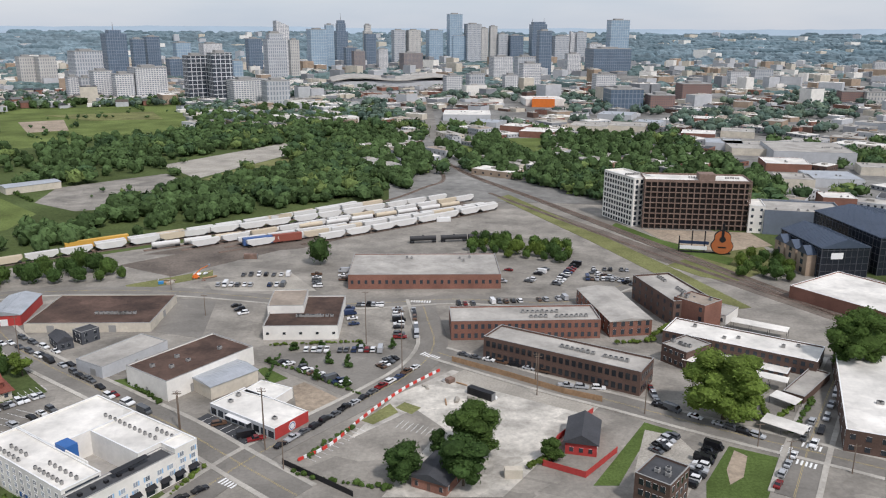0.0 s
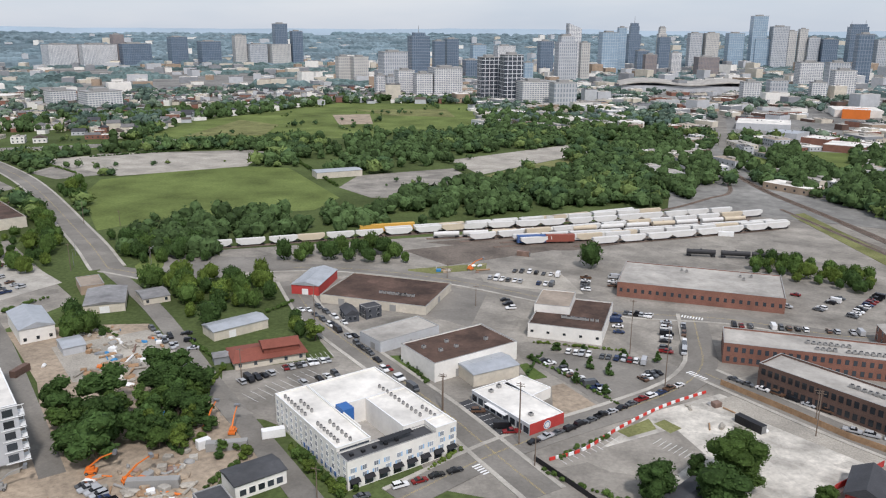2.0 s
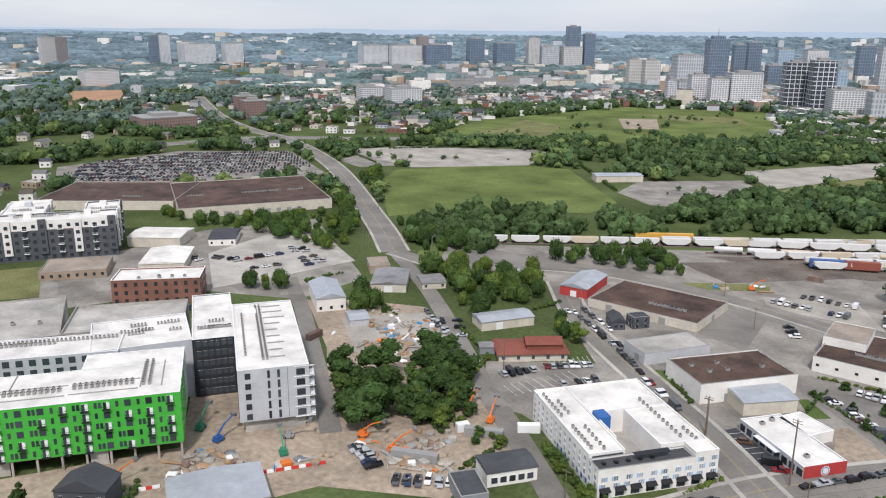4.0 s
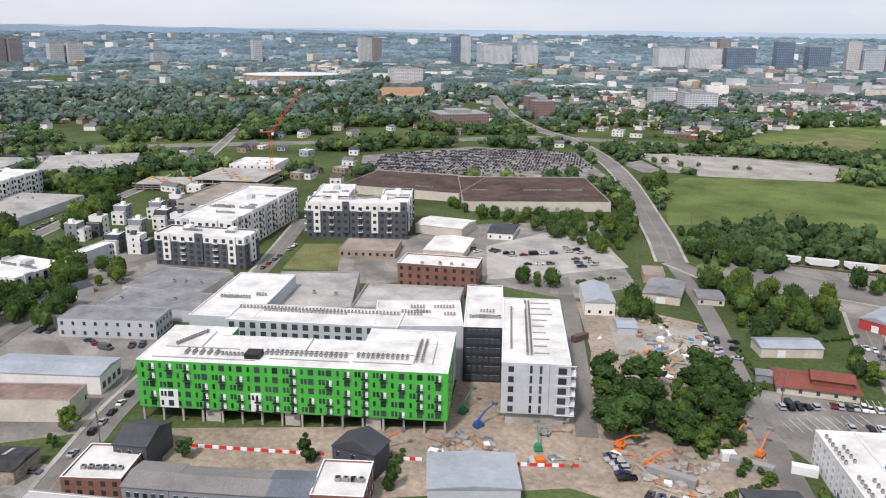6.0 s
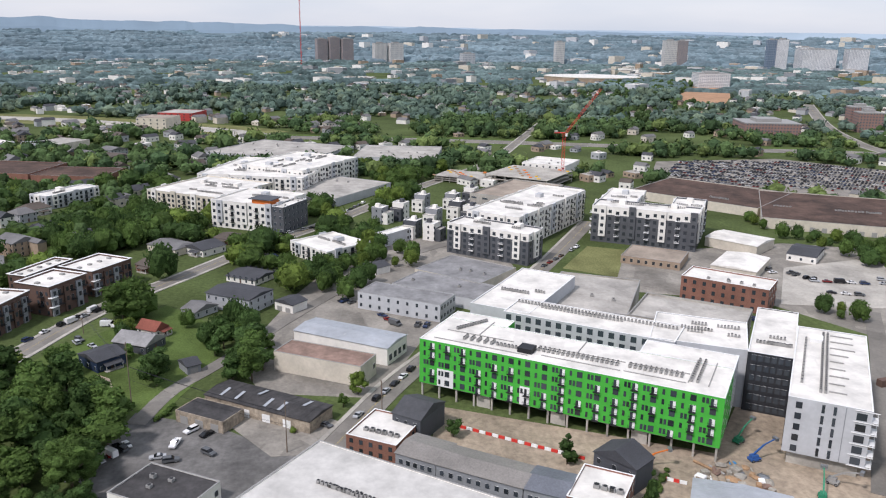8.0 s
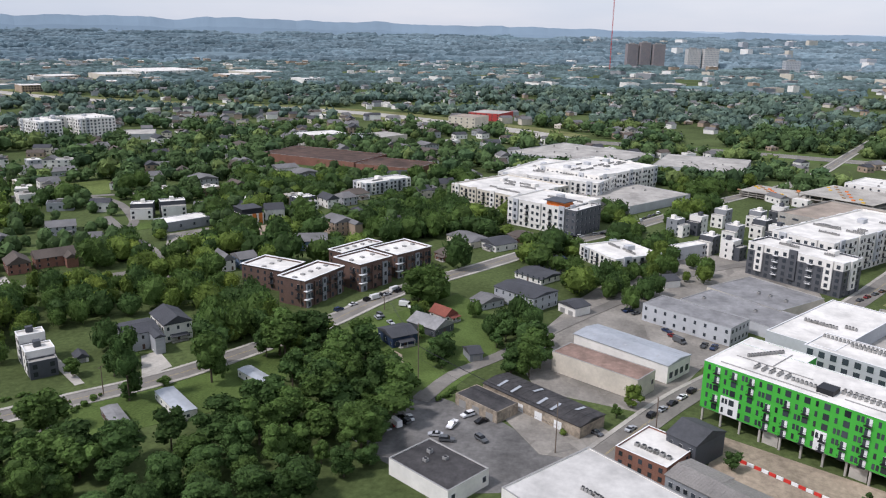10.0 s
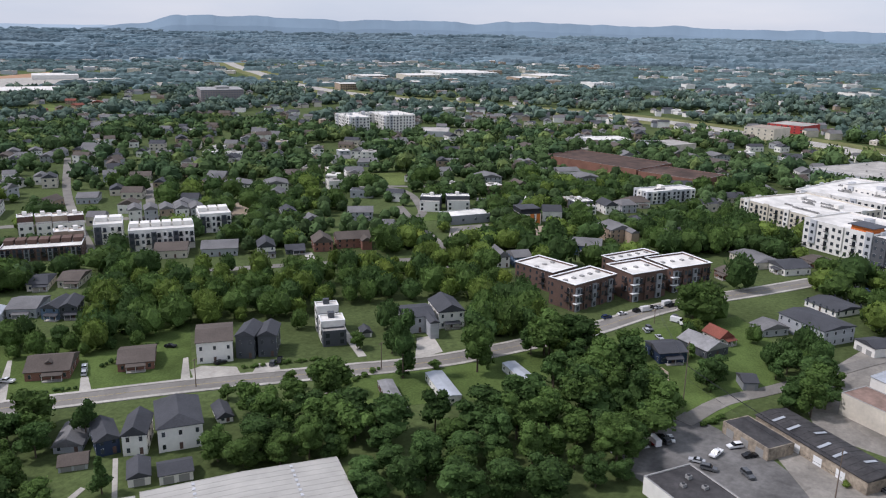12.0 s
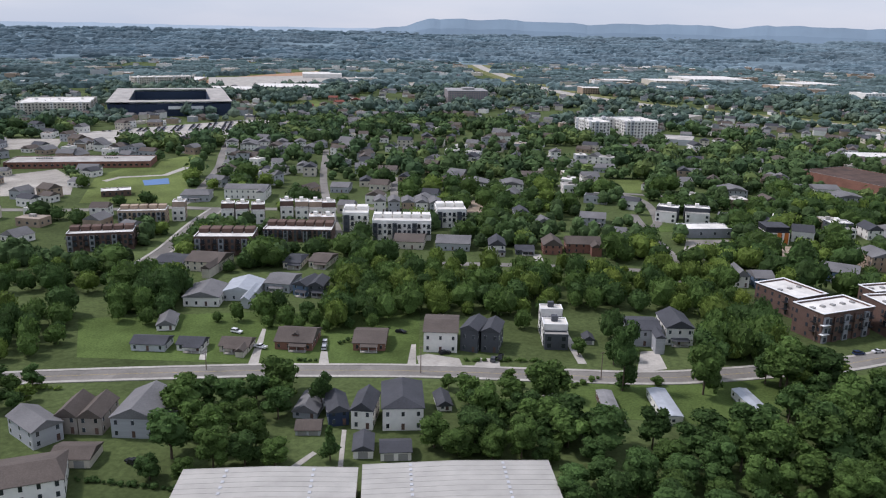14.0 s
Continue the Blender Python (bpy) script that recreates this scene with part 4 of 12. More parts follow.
def hill_trees():
    """Bushes and small trees strewn over the open hill and old lots."""
    rng = random.Random(77)
    spots = []
    for x0, y0, x1, y1, wide, n in ((-620, 720, -640, 1180, 70, 46), (-480, 800, -420, 1200, 90, 70), (-600, 640, -460, 700, 18, 26), (-540, 560, -420, 640, 14, 10), (-250, 720, -170, 850, 14, 12), (-300, 560, -220, 610, 20, 9), (-350, 380, -280, 480, 8, 12)):
        for _ in range(max(3, n // 4)):
            t = rng.random()
            gx, gy = x0 + (x1 - x0) * t + rng.uniform(-wide, wide), y0 + (y1 - y0) * t + rng.uniform(-wide, wide)
            for _ in range(rng.randint(1, 8)):
                r = rng.uniform(1.4, 4.8)
                spots.append((gx + rng.gauss(0, 9), gy + rng.gauss(0, 9), 0.0, r, r * rng.uniform(1.0, 1.8)))
    lump_trees("woodland", spots, GREENS, ["scattered bushes and small trees on a grassy hill"], 2, 78)


def inside(pts, x, y):
    c = False
    for i in range(len(pts)):
        (x0, y0), (x1, y1) = pts[i], pts[i - 1]
        if (y0 > y) != (y1 > y) and x < (x1 - x0) * (y - y0) / (y1 - y0) + x0:
            c = not c
    return c


def grove(pts, spacing, hmin, hmax, seed, detail=2, leaves=(0, 0, 1, 1, 2), z=0.0, zfun=None):
    """Single trees all over a plan outline."""
    rng = random.Random(seed)
    xs, ys = [p[0] for p in pts], [p[1] for p in pts]
    done = []
    n = 0
    for _ in range(6000):
        x, y = rng.uniform(min(xs), max(xs)), rng.uniform(min(ys), max(ys))
        if not inside(pts, x, y) or not free(x, y, spacing * 0.5, False) or any((x - a) ** 2 + (y - b) ** 2 < spacing ** 2 for a, b in done):
            continue
        done.append((x, y))
        hh = hmin * 0.7 + (hmax * 1.15 - hmin * 0.7) * rng.random()
        tree(x, y, hh, hh * rng.uniform(0.34, 0.54), rng.choice(leaves), "round", rng.randrange(6), detail, zfun(x, y) if zfun else z)
        n += 1
    return n


def wood_mesh(name, spots, material, label, sub=2):
    """A joined far wood: a lumpy crown at each spot (x, y, z, radius, height)."""
    rng = random.Random(len(spots))
    kit = []
    for k in range(8):
        bm = bmesh.new()
        for j in range(3 if sub else 2):
            a = rng.uniform(0, 6.28)
            noisy_lobe(bm, (0.42 * math.cos(a) * (j > 0), 0.42 * math.sin(a) * (j > 0), 0.55 + (0.25 if j == 0 else rng.uniform(-.25, .1))), 0.72 if j == 0 else 0.58, max(1, sub) if j == 0 else 1, rng, 0.75)
        for j in range(34 if sub == 2 else 0):
            n = Vector((rng.gauss(0, 1), rng.gauss(0, 1), rng.gauss(0.4, 0.8))).normalized()
            c = Vector((n.x * 0.74, n.y * 0.74, 0.72 + n.z * 0.58))
            q = [c + Vector((rng.uniform(-.24, .24), rng.uniform(-.24, .24), rng.uniform(-.16, .2))) for _ in range(3)]
            bm.faces.new([bm.verts.new(p) for p in q])
        bm.verts.ensure_lookup_table()
        bm.verts.index_update()
        V = np.array([v.co[:] for v in bm.verts])
        F = np.array([[v.index for v in f.verts] for f in bm.faces])
        bm.free()
        kit.append((V, F))
    VV, FF, base = [], [], 0
    for x, y, z, r, h in spots:
        V, F = kit[rng.randrange(8)]
        a = rng.uniform(0, 6.28)
        c, s = math.cos(a), math.sin(a)
        W = np.empty_like(V)
        W[:, 0] = x + r * (c * V[:, 0] - s * V[:, 1])
        W[:, 1] = y + r * (s * V[:, 0] + c * V[:, 1])
        W[:, 2] = z + V[:, 2] * h * 0.72
        VV.append(W)
        FF.append(F + base)
        base += len(V)
    VV, FF = np.concatenate(VV), np.concatenate(FF)
    me = bpy.data.meshes.new(name)
    me.from_pydata(VV.tolist(), [], FF.tolist())
    me.materials.append(material)
    return tagged(new(name, me), label, "trees", "", "stuff")


def far_wood(pts, count, rmin, rmax, seed, label="distant woodland of green broadleaf trees", zfun=None, material=None, sub=2):
    # spots that stand clear of streets and houses
    rng = random.Random(seed)
    xs, ys = [p[0] for p in pts], [p[1] for p in pts]
    spots = []
    tries = 0
    while len(spots) < count:
        x, y = rng.uniform(min(xs), max(xs)), rng.uniform(min(ys), max(ys))
        tries += 1
        if tries > count * 30:
            break
        if inside(pts, x, y) and free(x, y, 3.0):
            r = rng.uniform(rmin, rmax)
            spots.append((x, y, (zfun(x, y) if zfun else 0.0), r, r * rng.uniform(1.5, 2.3)))
    return wood_mesh("woodland", spots, material or FARLEAVES, label, sub)


def lump_kit(level, seed):
    """Crowns of unit radius and height: lobes with loose tufts of leaves."""
    rng = random.Random(seed)
    out = []
    for k in range(7):
        bm = bmesh.new()
        lobes = {4: ((0, 2),) + ((0.44, 1),) * 6, 3: ((0, 2),) + ((0.44, 1),) * 3, 2: ((0, 1), (0.40, 1), (0.45, 1)), 1: ((0.1, 1), (0.4, 1))}[level]
        for n, (off, sub) in enumerate(lobes):
            a = rng.uniform(0, 6.28)
            noisy_lobe(bm, (off * math.cos(a), off * math.sin(a), (0.58 if n == 0 else rng.uniform(0.34, 0.70))), 0.66 if n == 0 else rng.uniform(0.36, 0.55), sub, rng, 0.58)
        for n in range({4: 250, 3: 100, 2: 26, 1: 7}[level]):
            d = Vector((rng.gauss(0, 1), rng.gauss(0, 1), rng.gauss(0.35, 0.9))).normalized()
            k = rng.uniform(0.86, 1.12)
            c = Vector((d.x * 0.80 * k, d.y * 0.80 * k, 0.56 + d.z * 0.43 * k))
            w = {4: 0.125, 3: 0.16, 2: 0.26, 1: 0.30}[level]
            bm.faces.new([bm.verts.new(c + Vector((rng.uniform(-w, w), rng.uniform(-w, w), rng.uniform(-w, w) * 0.8))) for _ in range(3)])
        bm.verts.index_update()
        out.append((np.array([v.co[:] for v in bm.verts]), [[v.index for v in f.verts] for f in bm.faces]))
        bm.free()
    return out


def lump_trees(name, spots, materials, labels, level, seed):
    """Far trees (x, y, z, radius, height), one object for each shade of green."""
    rng = random.Random(seed)
    kit = lump_kit(level, seed)
    V, F = [[] for _ in materials], [[] for _ in materials]
    base = [0] * len(materials)
    for x, y, z, r, h in spots:
        m = rng.choice((0, 0, 0, 1, 1, 2)) if len(materials) > 1 else 0
        kv, kf = kit[rng.randrange(len(kit))]
        a = rng.uniform(0, 6.28)
        c, d = math.cos(a) * r, math.sin(a) * r
        W = np.empty_like(kv)
        W[:, 0] = x + c * kv[:, 0] - d * kv[:, 1]
        W[:, 1] = y + d * kv[:, 0] + c * kv[:, 1]
        W[:, 2] = z + kv[:, 2] * h
        V[m].append(W)
        o = base[m]
        F[m].extend([[e + o for e in q] for q in kf])
        base[m] += len(kv)
    for m, material in enumerate(materials):
        if V[m]:
            me = bpy.data.meshes.new(name)
            me.from_pydata(np.concatenate(V[m]).tolist(), [], F[m])
            me.materials.append(material)
            tagged(new(name, me), labels[m % len(labels)], "trees", "", "stuff")


def district_trees(a0, a1, r0, r1, spacing, level, gap, seed, materials, label, size=(0.52, 0.80), tall=(1.05, 1.55)):
    """Trees side by side over a district, clear of houses, streets and lots, with clearings."""
    rng = random.Random(seed)
    spots = []
    for j in range(int((r1 - r0) / spacing)):
        q = r0 + (j + 0.5) * spacing
        n = int(radians(a1 - a0) * q / spacing)
        for i in range(n):
            a = radians(a0) + radians(a1 - a0) * (i + rng.uniform(0.1, 0.9)) / n
            k = q + rng.uniform(-.42, .42) * spacing
            x, y = -k * math.sin(a), k * math.cos(a)
            if noise.noise((x / 150, y / 150, seed)) + 0.7 * noise.noise((x / 50, y / 50, seed + 9)) < gap:
                continue
            r = spacing * rng.uniform(*size)
            if free(x, y, r * 0.55):
                spots.append((x, y, -0.1 * r, r, r * rng.uniform(*tall)))
    lump_trees("woodland", spots, materials, [label], level, seed)


def tree_lines(a0, a1, r0, r1, step, tall, gap, seed, materials, label, zfun=None):
    """Far woods as broken rows of tree tops, one behind the other."""
    rng = random.Random(seed)
    V, F, base = [[] for _ in materials], [[] for _ in materials], [0] * len(materials)
    q = r0
    while q < r1:
        da = 7.5 * (q / 1700) ** 0.55 / q
        a = radians(a0) + rng.uniform(0, 0.01)
        while a < radians(a1):
            run = rng.randint(3, 14)
            x, y = -q * math.sin(a), q * math.cos(a)
            lot = noise.noise((x / 330, y / 330, seed)) + 0.8 * noise.noise((x / 110, y / 110, seed + 4))
            if lot < gap or not free(x, y, 6.0):
                a += da * run * 0.6
                continue
            m = rng.choice((0, 0, 1)) if len(materials) > 1 else 0
            off = rng.uniform(-.5, .5) * q * step
            h0 = tall * rng.uniform(0.75, 1.25)
            for k in range(run + 1):
                e = 0.35 if k in (0, run) else 1.0
                h = h0 * e * (rng.uniform(0.72, 1.12))
                jog = rng.uniform(-4, 4)
                for d, z in ((0, -1.0), (4 + jog, h * 0.72), (9 + jog, h), (26, -1.0)):
                    rr = q + off + d
                    px, py = -rr * math.sin(a), rr * math.cos(a)
                    V[m].append((px, py, z + (zfun(px, py) if zfun else 0.0)))
                if k:
                    o = base[m]
                    for c in range(3):
                        F[m].append((o - 4 + c, o + c, o + c + 1, o - 3 + c))
                base[m] += 4
                a += da
        q *= 1 + step
    for m, material in enumerate(materials):
        me = bpy.data.meshes.new("woodland")
        me.from_pydata(V[m], [], F[m])
        me.materials.append(material)
        tagged(new("woodland", me), label, "trees", "", "stuff")


# ---- street furniture ----
def utility_pole(x, y, h=11.0, rot=0.0, arms=1, metal=False, label=""):
    ob = root("utility_pole", x, y, rot, 0, label or ("tall grey steel utility pole" if metal else "wooden utility pole with crossarms and insulators"), "pole", "utility poles")
    bm = bmesh.new()
    add_cyl(bm, 0, 0, 0, h, 0.19, 0.12, 8)
    part("pole", bm, STEEL if metal else POLEWOOD, ob)
    for i in range(arms):
        bm = bmesh.new()
        z = h - 0.6 - 1.1 * i
        add_box(bm, -1.3, -0.2, z, 1.3, -0.08, z + 0.14)
        for k in (-1.15, -0.45, 0.45, 1.15):
            add_cyl(bm, k, -0.14, z + 0.14, z + 0.38, 0.06, 0.04, 6)
        part("crossarm", bm, POLEWOOD, ob)
    return ob


def cable(a, b, sag=0.8):
    """A thin line that hangs between two poles."""
    a, b = Vector(a), Vector(b)
    bm = bmesh.new()
    last = a
    for i in range(1, 9):
        t = i / 8
        p = a.lerp(b, t) - Vector((0, 0, sag * 4 * t * (1 - t)))
        add_beam(bm, last, p, 0.05)
        last = p
    return tagged(new("power_line", link_mesh("power_line", bm, BLACK)), "thin dark overhead power line between poles", "cable", "power lines")


def street_lamp(x, y, h=9.0, rot=0.0):
    ob = root("street_lamp", x, y, rot, 0, "grey metal street lamp with one curved arm", "lamp", "street lamps")
    bm = bmesh.new()
    add_cyl(bm, 0, 0, 0, h, 0.12, 0.07, 8)
    part("pole", bm, STEEL, ob)
    bm = bmesh.new()
    add_beam(bm, (0, 0, h - 0.2), (1.6, 0, h + 0.3), 0.09)
    part("arm", bm, STEEL, ob)
    part("lamp_head", box(1.5, -0.18, h + 0.22, 2.3, 0.18, h + 0.38), UNITGREY, ob)
    return ob

# ---- large single buildings ----
def hotel(cx, cy, w, d, h, rot, label):
    """A white hotel round a court: four wings, blue shutters beside the windows, awnings."""
    ob = root("hotel", cx, cy, rot, 0, label, "hotel")
    wing, front, right, back = w * 0.30, d * 0.13, w * 0.10, d * 0.10
    low = h - 1.3
    yf = -d / 2 + front
    flat_block(ob, wing, d - front, h, WHITE, ROOFWHITE, 0.5, 0, -w / 2 + wing / 2, front / 2, "wing_wall")
    flat_block(ob, w - wing - 0.02, d * 0.5 - back, h, WHITE, ROOFWHITE, 0.5, 0, wing / 2 + 0.01, d * 0.25 + back / 2, "wing_wall")
    flat_block(ob, w / 2 - right, d * 0.5 - front + back - 0.02, h, WHITE, ROOFWHITE, 0.5, 0, (w / 2 + right) / 2, (yf + back) / 2 - 0.01, "wing_wall")
    flat_block(ob, w * 0.2, front - 0.02, h, WHITE, ROOFWHITE, 0.5, 0, w * 0.4, yf - front / 2 - 0.01, "corner_wall")
    flat_block(ob, w * 0.8 - 0.02, front - 0.02, low, WHITE, ROOFDARK, 0.5, 0, -w * 0.1 - 0.01, yf - front / 2 - 0.01, "terrace_wall")
    xl = -w / 2 + wing
    part("court_floor", box(xl, yf, 0, right, back, 2.6), ROOFGREY, ob)
    part("stair_tower", box(xl + 0.2, -d * 0.02, 2, xl + 3.8, d * 0.085, h + 1.7), BLUEWALL, ob, "bright blue clad stair tower")
    part("stair_wall", box(xl + 0.02, -d * 0.24, 2, xl + 0.4, -d * 0.022, h + 1.2), WHITE, ob)
    pale = "hotel_window"
    if pale not in SHARED:
        bm = bmesh.new()
        ring_w, ring_h = 0.62, 1.35
        add_box(bm, -ring_w, -0.03, 0, ring_w, 0.02, ring_h, 0)
        for x0, z0, x1, z1 in ((-ring_w - .08, -.08, ring_w + .08, 0), (-ring_w - .08, ring_h, ring_w + .08, ring_h + .08), (-ring_w - .08, 0, -ring_w, ring_h), (ring_w, 0, ring_w + .08, ring_h), (-0.03, 0, 0.03, ring_h)):
            add_box(bm, x0, -0.08, z0, x1, 0.02, z1, 1)
        SHARED[pale] = link_mesh("window", bm, (PALEGLASS, TRIM))
    dz = 2.1
    for s, n, length, rows in (("f", 10, w, 3), ("l", 14, d, 4), ("r", 14, d, 3)):
        for k in range(rows):
            for i in range(n):
                u = -length / 2 + 1.6 + (length - 3.2) * i / (n - 1)
                if s == "f" and k == 2 and u < w * 0.3:
                    continue
                z = (2.9 if rows == 3 else 1.0) + k * dz
                q = part("window", SHARED[pale], None, ob)
                q.matrix_basis = side_pose(w, d, s, u, z)
                if s == "f":
                    p = part("panel", SHARED.setdefault("hotel_panel", link_mesh("panel", box(-0.22, -0.07, 0, 0.22, 0, 1.35), (plain("light_blue_panel", (0.28, 0.46, 0.66), 0.5),))), None, ob)
                    p.matrix_basis = side_pose(w, d, s, u + (0.95 if (i + k) % 2 else -0.95), z)
    for i in range(8):
        u = -w / 2 + 2.0 + (w - 4.0) * i / 7
        g = part("shop_window", SHARED.setdefault("hotel_shop", link_mesh("shop_window", box(-1.3, -0.05, 0.3, 1.3, 0, 2.7), (GLASS,))), None, ob)
        g.matrix_basis = side_pose(w, d, "f", u, 0)
        if "hotel_awning" not in SHARED:
            bm = bmesh.new()
            v = [bm.verts.new(p) for p in ((-1.5, -1.5, 2.5), (1.5, -1.5, 2.5), (1.5, 0, 3.3), (-1.5, 0, 3.3), (-1.5, 0, 2.5), (1.5, 0, 2.5))]
            for f in ((0, 1, 2, 3), (0, 3, 4), (1, 5, 2), (0, 4, 5, 1), (4, 3, 2, 5)):
                bm.faces.new([v[j] for j in f])
            SHARED["hotel_awning"] = link_mesh("awning", bm, BLACK)
        a = part("awning", SHARED["hotel_awning"], None, ob)
        a.matrix_basis = side_pose(w, d, "f", u, 0)
    for i in range(9):
        part("blue_panel", box(-w / 2 - 0.06, -d * 0.42 + i * 2.8, 0.9, -w / 2, -d * 0.42 + i * 2.8 + 1.1, 2.4), BLUEWALL, ob)
    z = h
    put_units(ob, -w / 2 + 2.2, -d * 0.30, -w / 2 + 2.2, -d * 0.04, 7, z, 0.8)
    put_units(ob, -w / 2 + 5.6, -d * 0.32, -w / 2 + 5.6, -d * 0.06, 6, z, 0.8)
    put_units(ob, -w / 2 + 1.8, d * 0.12, -w / 2 + 1.8, d * 0.42, 7, z, 0.8)
    put_units(ob, -w / 2 + 4.4, d * 0.14, -w / 2 + 4.4, d * 0.3, 4, z, 0.8)
    put_units(ob, w / 2 - 6.5, -d * 0.30, w / 2 - 6.5, d * 0.20, 11, z, 0.8)
    put_units(ob, w / 2 - 3.2, -d * 0.36, w / 2 - 3.2, -d * 0.22, 4, z, 0.8)
    for i in range(5):
        tb = part("terrace_table", box(-0.5, -0.5, 0, 0.5, 0.5, 0.75), BLACK, ob)
        tb.matrix_basis = pose(-w / 2 + 3 + i * 3.6, yf - front * 0.5, low)
    part("penthouse_glass", box(-w / 2 + 1.0, yf - 0.1, low - 0.2, xl - 0.6, yf - 0.04, low + 1.1), GLASS, ob)
    part("pergola", box(xl + 1, yf - front * 0.7, low + 1.9, w * 0.12, yf - front * 0.35, low + 2.05), BLACK, ob)
    return ob


def green_block(cx, cy, w, d, h, rot, label):
    """The long block sheathed in green: five storeys on posts over an open ground floor."""
    ob = root("apartment_block", cx, cy, rot, 0, label, "apartment building")
    z0 = 4.8
    # a deep front wing with two arms that reach back round a court
    flat_block(ob, w, d * 0.76 - 0.02, h, GREEN, ROOFWHITE, 0.06, z0, 0, -d * 0.12 - 0.01)
    flat_block(ob, w * 0.23, d * 0.24, h, GREEN, ROOFWHITE, 0.06, z0, -w / 2 + w * 0.115, d * 0.38, "arm_wall")
    flat_block(ob, w * 0.30, d * 0.24 + 4.2, h, LGREY, ROOFWHITE, 0.06, z0, w / 2 - w * 0.15, d * 0.38 + 2.1, "arm_wall")
    part("underside", box(-w / 2 + 0.4, -d / 2 + 0.4, z0 - 0.35, w / 2 - 0.4, d * 0.26 - 0.4, z0), CONCRETE, ob)
    n = 15
    for i in range(n + 1):
        x = -w / 2 + 0.8 + (w - 1.6) * i / n
        part("column", box(x - 0.3, -d / 2 + 0.5, 0, x + 0.3, -d / 2 + 1.1, z0 - 0.35), CONCRETE, ob)
    for i in range(n):
        x = -w / 2 + 0.8 + (w - 1.6) * (i + 0.5) / n
        if i % 4 == 3:
            part("ground_wall", box(x - 2.4, -d / 2 + 1.2, 0, x + 2.4, -d / 2 + 1.5, z0 - 0.36), CONCRETE, ob)
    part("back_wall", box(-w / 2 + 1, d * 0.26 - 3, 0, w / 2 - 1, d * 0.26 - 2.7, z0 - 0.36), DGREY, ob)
    dz = (h - z0) / 5
    bays = 17
    pitch = (w - 2.0) / bays
    small = window_mesh(0.75, 1.7, BLACK, 0)
    big = window_mesh(1.7, 1.9, BLACK, 1)
    leaf_door = SHARED.setdefault("white_door", link_mesh("door_panel", box(-0.42, -0.06, 0, 0.42, 0, 2.0), (TRIM,)))
    rng = random.Random(5)
    for k in range(5):
        for i in range(bays):
            u = -w / 2 + 1.0 + pitch * (i + 0.5)
            z = z0 + k * dz
            q = part("window", small, None, ob)
            q.matrix_basis = side_pose(w, d, "f", u - 1.9, z + 0.7)
            if rng.random() < 0.35:
                q = part("window", small, None, ob)
                q.matrix_basis = side_pose(w, d, "f", u - 0.8, z + 0.7)
            if rng.random() < 0.68:
                put_balconies(ob, w, d, "f", (u + 0.9,), (z + 0.25,), 2.1, 1.0)
                q = part("door_panel", leaf_door, None, ob, "white door panel behind a balcony")
                q.matrix_basis = side_pose(w, d, "f", u + 1.4, z + 0.35, 0.06)
            else:
                q = part("window", big, None, ob)
                q.matrix_basis = side_pose(w, d, "f", u + 0.9, z + 0.6)
    for s in ("l", "r"):
        put_windows(ob, w, d, s, 5, 5, 0.9, 1.6, z0 + 0.7, dz, TRIM, 0, 1.6)
    for i, k, ww in ((1, 0, 6.0), (1, 1, 6.0), (6, 1, 3.4), (6, 0, 3.4)):
        u = -w / 2 + 1.2 + pitch * (i + 0.5)
        q = part("bare_panel", box(-ww / 2, -0.03, 0, ww / 2, 0, dz), TRIM, ob)
        q.matrix_basis = side_pose(w, d, "f", u, z0 + k * dz)
    put_units(ob, -w * 0.36, -d * 0.30, -w * 0.26, -d * 0.30, 5, h, 0.8, rows=3, gap=1.3)
    put_units(ob, -w * 0.10, -d * 0.22, w * 0.16, -d * 0.22, 17, h, 0.8, rows=2, gap=1.7)
    put_units(ob, w * 0.20, -d * 0.20, w * 0.36, -d * 0.20, 11, h, 0.8, rows=2, gap=1.7)
    put_units(ob, w * 0.41, -d * 0.25, w * 0.41, d * 0.30, 10, h, 0.8, rows=2, gap=1.7)
    put_units(ob, -w * 0.42, -d * 0.05, -w * 0.36, d * 0.32, 12, h, 0.9)
    put_units(ob, -w * 0.24, -d * 0.28, -w * 0.16, -d * 0.28, 7, h, 0.9)
    part("roof_house", box(-w * 0.16, -d * 0.36, h, -w * 0.11, -d * 0.20, h + 1.6), BLACK, ob)
    # conduit runs beside the air units
    for x0, x1, v in ((-0.45, -0.20, -0.12), (-0.08, 0.18, -0.33), (-0.08, 0.18, -0.10), (0.19, 0.38, -0.32), (0.19, 0.38, -0.09), (-0.46, -0.12, -0.40)):
        part("conduit", box(w * x0, d * v - 0.13, h, w * x1, d * v + 0.13, h + 0.28), UNITGREY, ob)
    for u, v0, v1 in ((0.385, -0.3, 0.32), (0.445, -0.3, 0.32), (-0.33, -0.1, 0.34), (0.02, -0.1, 0.28)):
        part("conduit", box(w * u - 0.13, d * v0, h, w * u + 0.13, d * v1, h + 0.28), UNITGREY, ob)
    return ob


